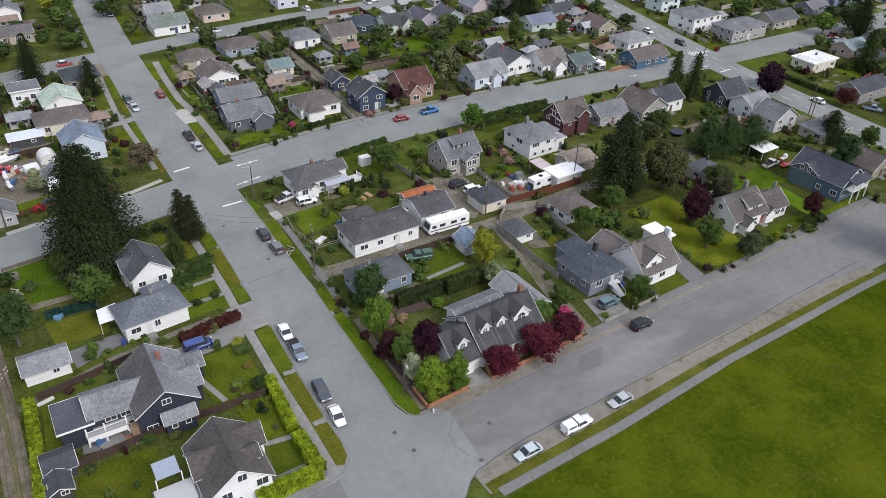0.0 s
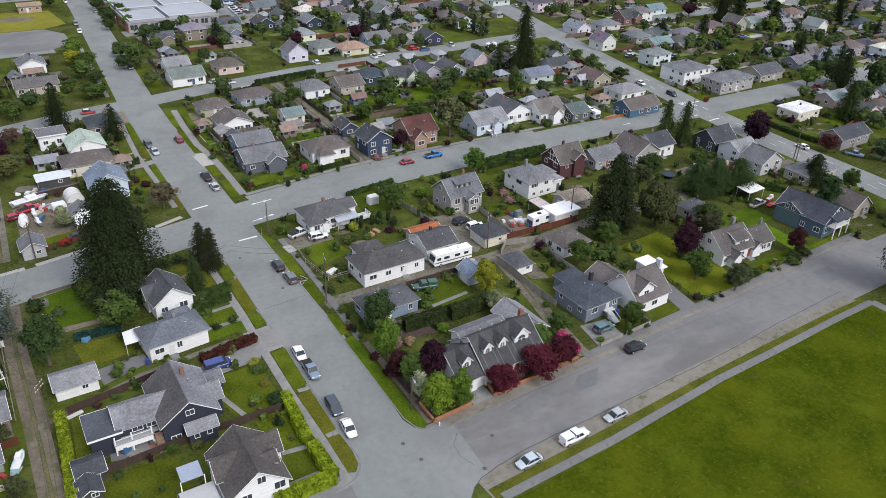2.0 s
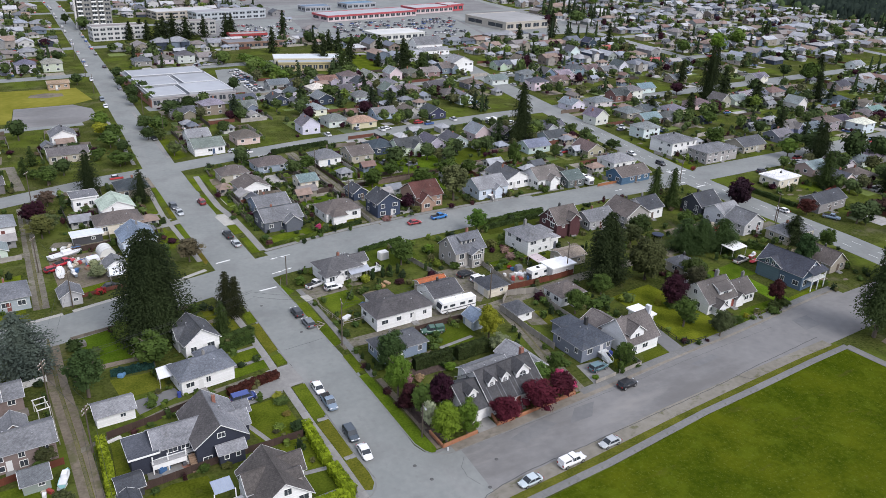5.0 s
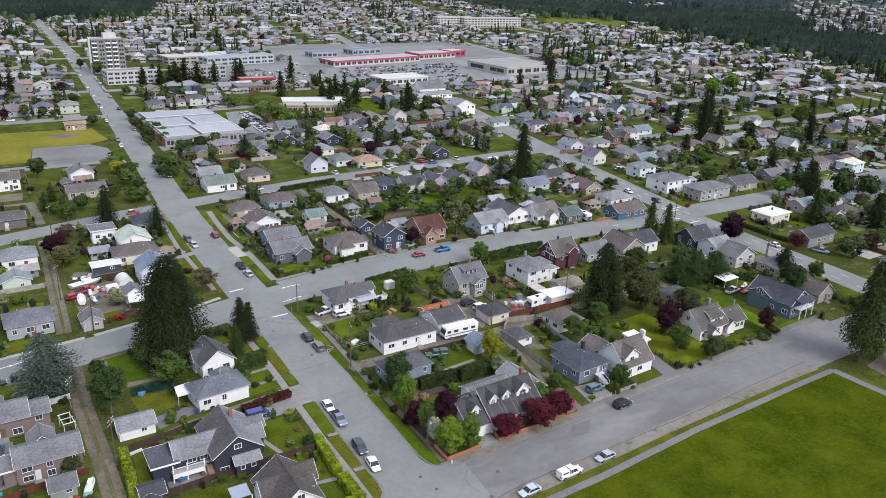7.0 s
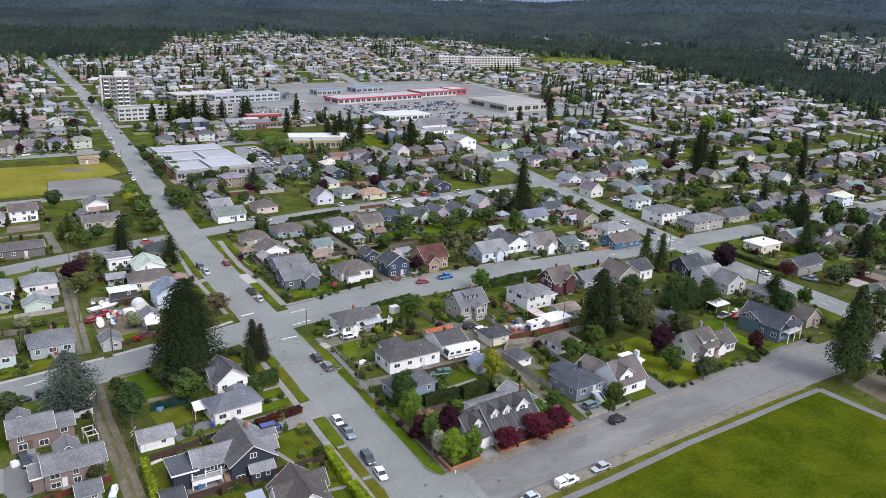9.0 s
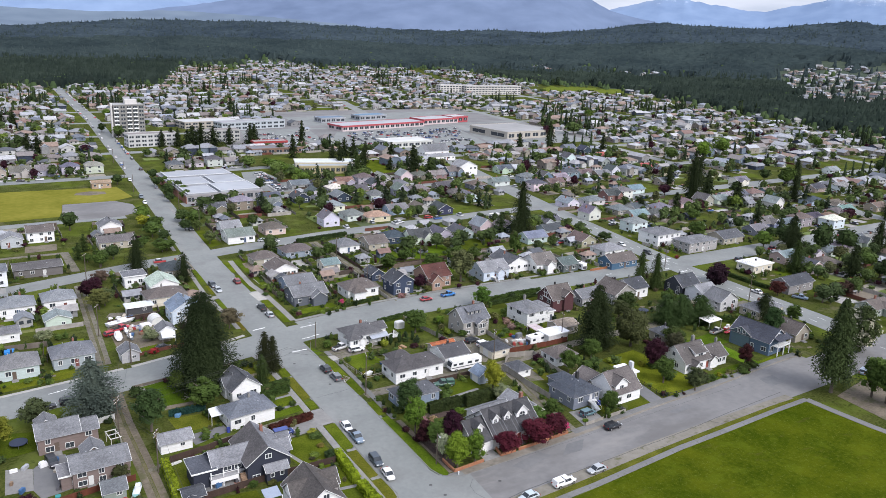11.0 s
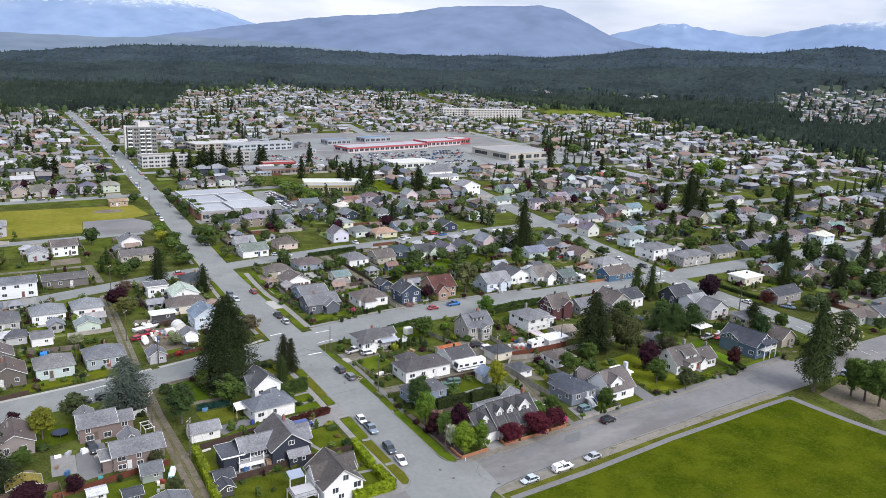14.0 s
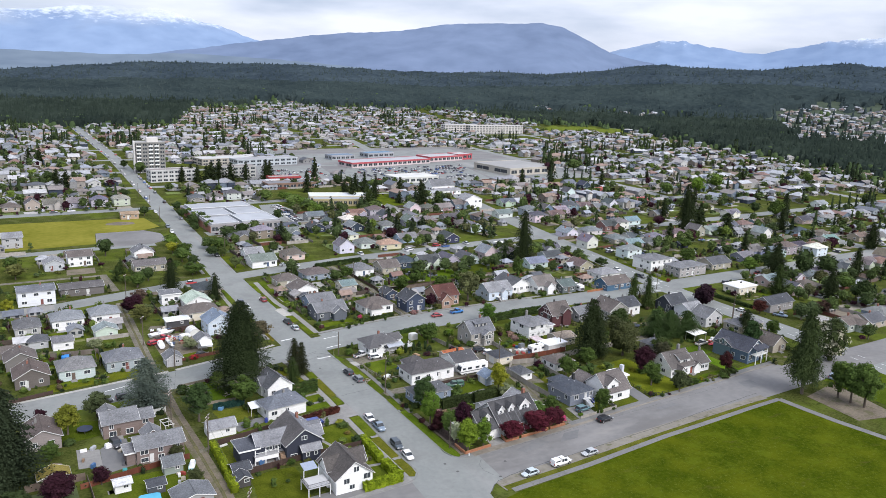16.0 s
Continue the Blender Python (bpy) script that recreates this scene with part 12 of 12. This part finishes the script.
# back-lane sheds and garages
for x, y in lot_sheds:
    far_house(x, y, 0.45)
for x, y, face in spots:
    if rt.random() < 0.75:
        yy = y + (17 if face == "S" else -17) + rt.uniform(-3, 3)
        xx = x + rt.uniform(-5, 5)
        if not blocked(xx, yy, -4):
            far_house(xx, yy, 0.5)
# houses and workshops that fill the gaps between the rows
grid_ = {}
for x, y, *rest in spots:
    grid_.setdefault((int(x // 14), int(y // 14)), []).append((x, y))
n_fill = 0
for k in range(2600):
    b, d = rt.uniform(-6, 57), math.sqrt(rt.random()) * 900 + 560
    x, y = EYE0[0] + d / K * math.sin(radians(b)), EYE0[1] + d / K * math.cos(radians(b))
    gx, gy = int(x // 14), int(y // 14)
    if forest(x, y) or blocked(x, y, -8) or any(abs(y - street_y(q, x)) < 11 for q in ROWS):
        continue
    if any((x - p) ** 2 + (y - q) ** 2 < 150 for i in (-1, 0, 1) for j in (-1, 0, 1) for p, q in grid_.get((gx + i, gy + j), ())):
        continue
    grid_.setdefault((gx, gy), []).append((x, y))
    far_house(x, y, rt.choice((0.7, 0.9, 1.0, 1.0)))
    n_fill += 1
    if n_fill > 260:
        break
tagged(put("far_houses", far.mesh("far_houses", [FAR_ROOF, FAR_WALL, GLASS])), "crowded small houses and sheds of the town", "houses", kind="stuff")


# ---- town trees ----
def scatter_mesh(name, places, con, seed):
    """Many low-detail trees as one mesh."""
    r = np.random.RandomState(seed)
    dense = [np.array([tuple(v.co) for v in leaf.vertices]) for leaf in (CONIF_FAR if con else BROAD_FAR)[:1]]
    tmpl = [np.array(leaf.vertices.foreach_get and [tuple(v.co) for v in leaf.vertices]) for leaf in (CONIF_FAR if con else BROAD_FAR)[1:]]
    vs, k = [], 0
    for i, (x, y, h, rad) in enumerate(places):
        t = dense[0] if h > 3.7 and math.hypot(x - EYE0[0], y - EYE0[1]) < 480 else tmpl[i % len(tmpl)]
        a = r.uniform(0, 6.28)
        c, s = math.cos(a), math.sin(a)
        q = t * np.array([rad, rad, h])
        vs.append(np.stack([q[:, 0] * c - q[:, 1] * s + x * K, q[:, 0] * s + q[:, 1] * c + y * K, q[:, 2] + terrain(x, y)], 1))
    v = np.concatenate(vs)
    me = bpy.data.meshes.new(name)
    me.vertices.add(len(v))
    me.vertices.foreach_set("co", v.ravel())
    nf = len(v) // 4
    me.loops.add(nf * 4)
    me.loops.foreach_set("vertex_index", np.arange(nf * 4))
    me.polygons.add(nf)
    me.polygons.foreach_set("loop_start", np.arange(nf) * 4)
    me.polygons.foreach_set("loop_total", np.full(nf, 4))
    me.materials.append(LEAF)
    me.update()
    return me


BROAD_FAR = [leaf_mesh("broad_far", "broad", n, s, z) for n, s, z in ((168, 21, 0.62), (56, 22, 1.0), (56, 25, 1.0), (56, 26, 1.0))]
CONIF_FAR = [leaf_mesh("conifer_far", "conifer", n, s, z, 0.64) for n, s, z in ((150, 23, 0.75), (66, 24, 1.0), (66, 27, 1.0))]
near_n, by_colour = 0, {}
TREE_COLS = [(0.060, 0.086, 0.030), (0.046, 0.066, 0.028), (0.074, 0.106, 0.034), (0.105, 0.148, 0.032), (0.084, 0.090, 0.040), PURPLE, (0.026, 0.038, 0.021), (0.038, 0.057, 0.025), (0.064, 0.092, 0.036), (0.084, 0.090, 0.046)]
TREE_NAMES = ["green", "dark green", "light green", "lime green", "olive", "purple-leaved", "dark conifer", "green conifer", "leafy green", "olive-brown"]
cand = []
for x, y, face in spots:
    for k in range(5):
        cand.append((x + rt.uniform(-9, 9), y + rt.choice((-1, 1)) * rt.uniform(8, 19)))
cand.sort(key=lambda s: math.hypot(s[0] - EYE0[0], s[1] - EYE0[1]))
for x, y in cand:
    if blocked(x, y, -5) or any(abs(y - street_y(b, x)) < 6.5 for b in ROWS) or not in_view(x, y) or (y < 62 and x < -50):
        continue
    ci = rt.choice((0, 0, 1, 1, 2, 2, 2, 3, 4, 5, 6, 7, 0, 8, 8, 9))
    con = ci in (6, 7)
    h = rt.uniform(6, 13) if con else rt.uniform(3, 9)
    rad = h * (0.36 if con else rt.uniform(0.38, 0.55))
    if near_n < 135:
        tree(x, y, h / K, rad / K, "conifer" if con else "broad", TREE_COLS[ci], "%s tree among the houses" % TREE_NAMES[ci], near_n, True, "town trees")
        near_n += 1
    else:
        by_colour.setdefault(ci, []).append((x, y, h, rad))
small = {}
for x, y, face in NEAR_SPOTS + FAR_SPOTS[:90]:      # bushes round the yards
    for k in range(9):
        xx, yy = x + rt.choice((-1, 1)) * rt.uniform(2, 7.5), y + rt.uniform(-20, 20)
        if free(xx, yy) and not blocked(xx, yy, -9):
            small.setdefault(rt.choice((0, 1, 1, 2, 5, 8)), []).append((xx, yy, rt.uniform(1.2, 3.2), rt.uniform(0.8, 1.9)))
for k in range(260):          # and behind the nearer lots
    xx, yy = rt.uniform(28, 215), rt.uniform(104, 170)
    if free(xx, yy) and not blocked(xx, yy, -9):
        small.setdefault(rt.choice((0, 1, 1, 2, 5, 8)), []).append((xx, yy, rt.uniform(1.2, 3.6), rt.uniform(0.8, 2.0)))
for q in lot_bushes:
    small.setdefault(rl.choice((0, 1, 2, 2, 3, 5, 8)), []).append(q)
for ci, places in small.items():
    tagged(put("yard_bushes", scatter_mesh("yard_bushes", places, False, ci + 40), color=TREE_COLS[ci]), "%s bushes round the town yards" % TREE_NAMES[ci], "bushes", kind="stuff")
for k in range(64):           # stands of conifers left among the far houses
    b, d = rt.uniform(-4, 56), rt.uniform(640, 1700)
    cx_, cy_ = EYE0[0] + d / K * math.sin(radians(b)), EYE0[1] + d / K * math.cos(radians(b))
    if blocked(cx_, cy_) or forest(cx_, cy_):
        continue
    for i in range(rt.randrange(4, 12)):
        h = rt.uniform(11, 20)
        by_colour.setdefault(rt.choice((6, 6, 7)), []).append((cx_ + rt.gauss(0, 9), cy_ + rt.gauss(0, 9), h, h * 0.27))
for ci, places in by_colour.items():
    tagged(put("far_trees", scatter_mesh("far_trees", places, ci in (6, 7), ci), color=TREE_COLS[ci]), "many %s trees between far houses" % TREE_NAMES[ci], "trees", kind="stuff")

# ---- woods on the plain and the hills ----
wr = random.Random(9)


def canopy(x, y):
    """Slow rise and fall of the tree tops, and of how closely they stand."""
    return math.sin(x * 0.021 + 1.3 * math.sin(y * 0.013)) * math.cos(y * 0.017 - 1.1 * math.sin(x * 0.009)) + 0.5 * math.sin(x * 0.053 + y * 0.041)


def clearing(b, d):
    """Land in the woods that is built on or open: settlements on the far slopes and gaps along the edge."""
    wob = 60 * math.sin(b * 2.3) + 35 * math.sin(b * 5.1 + 1)
    if 49.6 + 1.1 * math.sin(d * 0.017) + 0.5 * math.sin(d * 0.05) < b < 66 and 1400 + wob < d < 1960 + wob:
        return True
    if 12.2 < b < 15.8 and d < 1790 + 0.4 * wob:
        return True
    if 26 < b < 38 and 1755 + 0.3 * wob < d < 1800 + 0.3 * wob:
        return True
    return 38.5 < b < 44 and 1690 + 0.3 * wob < d < 1740 + 0.3 * wob


def stand(lab, col, d0, d1, b_step, step):
    """Closed woodland between two distances: one rough sheet of crowns, torn open at its clearings and rising from the ground at its edge."""
    nb, rows = int(74 / b_step), int((d1 - d0) / step)
    v, f, up = [], [], []
    for i in range(nb + 1):
        b = -10 + i * b_step
        edge = lerp_table(WOODS, b) + 16 * math.sin(b * 3.1) + 9 * math.sin(b * 9.7)
        for k in range(rows + 1):
            d = d0 + step * (k + (wr.uniform(-0.35, 0.35) if 0 < k < rows else 0))
            bj = b + wr.uniform(-0.35, 0.35) * b_step
            x, y = EYE0[0] + d / K * math.sin(radians(bj)), EYE0[1] + d / K * math.cos(radians(bj))
            h = (11.0 + 2.8 * canopy(x, y)) * (wr.uniform(0.70, 0.95) if wr.random() < 0.8 else wr.uniform(0.92, 1.2))
            ok = d > edge + 4 and not clearing(b, d)
            if not ok or k in (0, rows):      # the sheet closes down to the ground at its ends
                h = -2.0
            up.append(ok)
            v.append((x * K, y * K, terrain(x, y) + h))
    for i in range(nb):
        for k in range(rows):
            q = (i * (rows + 1) + k, i * (rows + 1) + k + 1, (i + 1) * (rows + 1) + k + 1, (i + 1) * (rows + 1) + k)
            if any(up[a] for a in q):
                f += [(q[0], q[1], q[2]), (q[0], q[2], q[3])]
    used = sorted({a for q in f for a in q})
    at = {a: k for k, a in enumerate(used)}
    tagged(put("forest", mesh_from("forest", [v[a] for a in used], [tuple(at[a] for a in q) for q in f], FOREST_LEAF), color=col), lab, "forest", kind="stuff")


# farther stands are bluer and lighter: distance haze put into their colour
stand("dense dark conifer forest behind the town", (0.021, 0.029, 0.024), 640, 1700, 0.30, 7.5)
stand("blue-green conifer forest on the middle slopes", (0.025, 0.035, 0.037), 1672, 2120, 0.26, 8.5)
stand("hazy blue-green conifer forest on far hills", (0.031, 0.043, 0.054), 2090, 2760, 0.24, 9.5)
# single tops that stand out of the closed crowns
# the slope conifers carry the same haze tint in their colour
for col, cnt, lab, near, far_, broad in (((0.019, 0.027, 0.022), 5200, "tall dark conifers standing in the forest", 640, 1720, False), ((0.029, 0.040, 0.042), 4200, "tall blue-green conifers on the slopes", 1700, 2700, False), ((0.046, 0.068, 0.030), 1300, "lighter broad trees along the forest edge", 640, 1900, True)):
    v, f, n = [], [], 0
    while n < cnt:
        b = wr.uniform(-9, 63)
        d = wr.uniform(near, far_)
        edge = lerp_table(WOODS, b) + 16 * math.sin(b * 3.1) + 9 * math.sin(b * 9.7)
        if d < edge - (60 if broad else 6) or (broad and d > edge + 500 and wr.random() < 0.8):
            continue
        if clearing(b, d) and wr.random() < (0.72 if broad else 0.85):
            continue
        x, y = EYE0[0] + d / K * math.sin(radians(b)), EYE0[1] + d / K * math.cos(radians(b))
        if broad and canopy(x, y) < 0.1 and d > edge + 60:
            continue
        n += 1
        z, h = terrain(x, y), wr.uniform(8, 12) if broad else wr.uniform(13, 19) + 2.8 * canopy(x, y)
        if d < edge + 30:
            h *= wr.uniform(0.6, 0.95)
        r = h * (0.5 if broad else wr.uniform(0.20, 0.30))
        px_, py_, a0 = x * K, y * K, wr.uniform(0, 6.28)
        for z0, z1, rr in ((0.1, 0.62, 1.0), (0.4, 0.95, 0.8)) if broad else ((0.05, 0.80, 1.0), (0.42, 1.0, 0.66)):
            o = len(v)
            for i in range(6):
                a, q = a0 + i * 1.0472 + rr, r * rr * wr.uniform(0.75, 1.2)
                v.append((px_ + q * math.cos(a), py_ + q * math.sin(a), z + h * z0))
            if broad:
                v += [(px_ + r * rr * 0.5 * math.cos(a0 + i * 1.0472), py_ + r * rr * 0.5 * math.sin(a0 + i * 1.0472), z + h * z1) for i in range(6)]
                f += [(o + i, o + (i + 1) % 6, o + 6 + (i + 1) % 6, o + 6 + i) for i in range(6)] + [tuple(range(o + 6, o + 12))]
            else:
                v.append((px_ + wr.uniform(-0.4, 0.4), py_, z + h * z1))
                f += [(o + i, o + (i + 1) % 6, o + 6) for i in range(6)]
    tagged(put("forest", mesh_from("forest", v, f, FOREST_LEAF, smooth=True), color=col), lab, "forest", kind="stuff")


# ---- distance: mountains behind the hills ----
def mountain_material(name, a, b, snow, veil=None):
    """Slopes with distance haze put into the colours a and b; snow above a wandering line; veil: heights between which
    the crest fades to transparent, in place of cloud.
    """
    m = mat(name, a, b, 0.009, 1.0, big=0.1, spec=0.0)
    n, l = m.node_tree.nodes, m.node_tree.links
    bs = n["Principled BSDF"]
    old = bs.inputs["Base Color"].links[0].from_socket
    geo = n.new("ShaderNodeNewGeometry")
    sep = n.new("ShaderNodeSeparateXYZ")
    l.new(geo.outputs["Position"], sep.inputs[0])
    nz = n.new("ShaderNodeTexNoise")
    nz.inputs["Scale"].default_value, nz.inputs["Detail"].default_value, nz.inputs["Roughness"].default_value = 0.022, 9, 0.7
    l.new(geo.outputs["Position"], nz.inputs[0])
    add = n.new("ShaderNodeMath")
    add.operation = "MULTIPLY_ADD"
    add.inputs[1].default_value = 260
    l.new(nz.outputs[0], add.inputs[0])
    l.new(sep.outputs[2], add.inputs[2])
    mr = n.new("ShaderNodeMapRange")
    mr.inputs[1].default_value, mr.inputs[2].default_value = snow, snow + 70
    l.new(add.outputs[0], mr.inputs[0])
    mx = n.new("ShaderNodeMix")
    mx.data_type = "RGBA"
    l.new(mr.outputs[0], mx.inputs[0])
    l.new(old, mx.inputs[6])
    mx.inputs[7].default_value = (0.56, 0.62, 0.72, 1)
    l.new(mx.outputs[2], bs.inputs["Base Color"])
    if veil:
        # alpha falls with height and noise, imitating cloud haze over the crest
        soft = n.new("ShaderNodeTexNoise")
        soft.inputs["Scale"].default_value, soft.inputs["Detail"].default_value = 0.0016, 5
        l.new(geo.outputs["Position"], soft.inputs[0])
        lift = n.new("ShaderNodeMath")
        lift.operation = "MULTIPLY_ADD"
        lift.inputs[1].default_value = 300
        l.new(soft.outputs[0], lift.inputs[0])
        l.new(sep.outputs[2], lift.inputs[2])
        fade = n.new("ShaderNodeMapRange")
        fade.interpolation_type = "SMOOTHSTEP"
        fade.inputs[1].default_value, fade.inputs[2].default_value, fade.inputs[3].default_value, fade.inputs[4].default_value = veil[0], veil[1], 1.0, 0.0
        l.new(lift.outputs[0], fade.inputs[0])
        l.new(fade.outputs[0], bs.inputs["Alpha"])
    return m


def mountains():
    def wall(name, dist, table, material, label, rough=1.0):
        v, f = [], []
        nb, nk = 420, 14
        for i in range(nb + 1):
            b = table[0][0] + (table[-1][0] - table[0][0]) * i / nb
            e = lerp_table(table, b)
            crest = rough * math.tan(radians(1)) * dist * (0.10 * noise.noise((b * 0.5, dist, 0)) + 0.06 * noise.noise((b * 1.9, dist, 4)) + 0.025 * noise.noise((b * 6, dist, 9)))
            hh = 90 + math.tan(radians(e)) * dist
            for k in range(nk + 1):
                fr = k / nk
                d = dist - 900 * (1 - fr) ** 1.2 + 60 * (1 - fr) * noise.noise((b * 0.22, fr * 2, dist))
                z = -40 + (hh + 40) * fr ** 0.8 + crest * fr ** 5 + (1 - fr) * fr * 70 * noise.noise((b * 0.2, fr * 3, dist + 5))
                v.append((EYE0[0] * K + d * math.sin(radians(b)), EYE0[1] * K + d * math.cos(radians(b)), z))
            if i:
                for k in range(nk):
                    a = (i - 1) * (nk + 1) + k
                    f.append((a, a + nk + 1, a + nk + 2, a + 1))
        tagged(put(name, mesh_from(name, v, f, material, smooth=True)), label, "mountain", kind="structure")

    # the blue of distance haze is painted into these base colours
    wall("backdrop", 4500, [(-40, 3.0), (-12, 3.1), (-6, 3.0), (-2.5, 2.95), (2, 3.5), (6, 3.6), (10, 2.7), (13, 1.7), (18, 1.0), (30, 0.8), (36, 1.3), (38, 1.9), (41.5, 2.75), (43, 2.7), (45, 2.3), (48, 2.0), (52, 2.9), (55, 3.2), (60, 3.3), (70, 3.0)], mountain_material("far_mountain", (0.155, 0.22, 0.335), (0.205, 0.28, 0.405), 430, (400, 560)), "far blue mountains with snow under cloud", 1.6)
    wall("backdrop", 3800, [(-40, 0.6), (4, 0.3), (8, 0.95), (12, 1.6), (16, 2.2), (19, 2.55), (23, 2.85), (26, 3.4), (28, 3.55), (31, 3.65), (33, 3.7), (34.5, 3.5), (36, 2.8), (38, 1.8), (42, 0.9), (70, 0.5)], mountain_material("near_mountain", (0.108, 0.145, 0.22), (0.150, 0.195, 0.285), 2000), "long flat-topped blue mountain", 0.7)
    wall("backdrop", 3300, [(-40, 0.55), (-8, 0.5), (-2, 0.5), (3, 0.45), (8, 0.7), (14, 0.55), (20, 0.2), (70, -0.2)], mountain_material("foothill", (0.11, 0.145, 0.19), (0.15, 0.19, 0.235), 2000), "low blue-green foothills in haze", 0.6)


mountains()
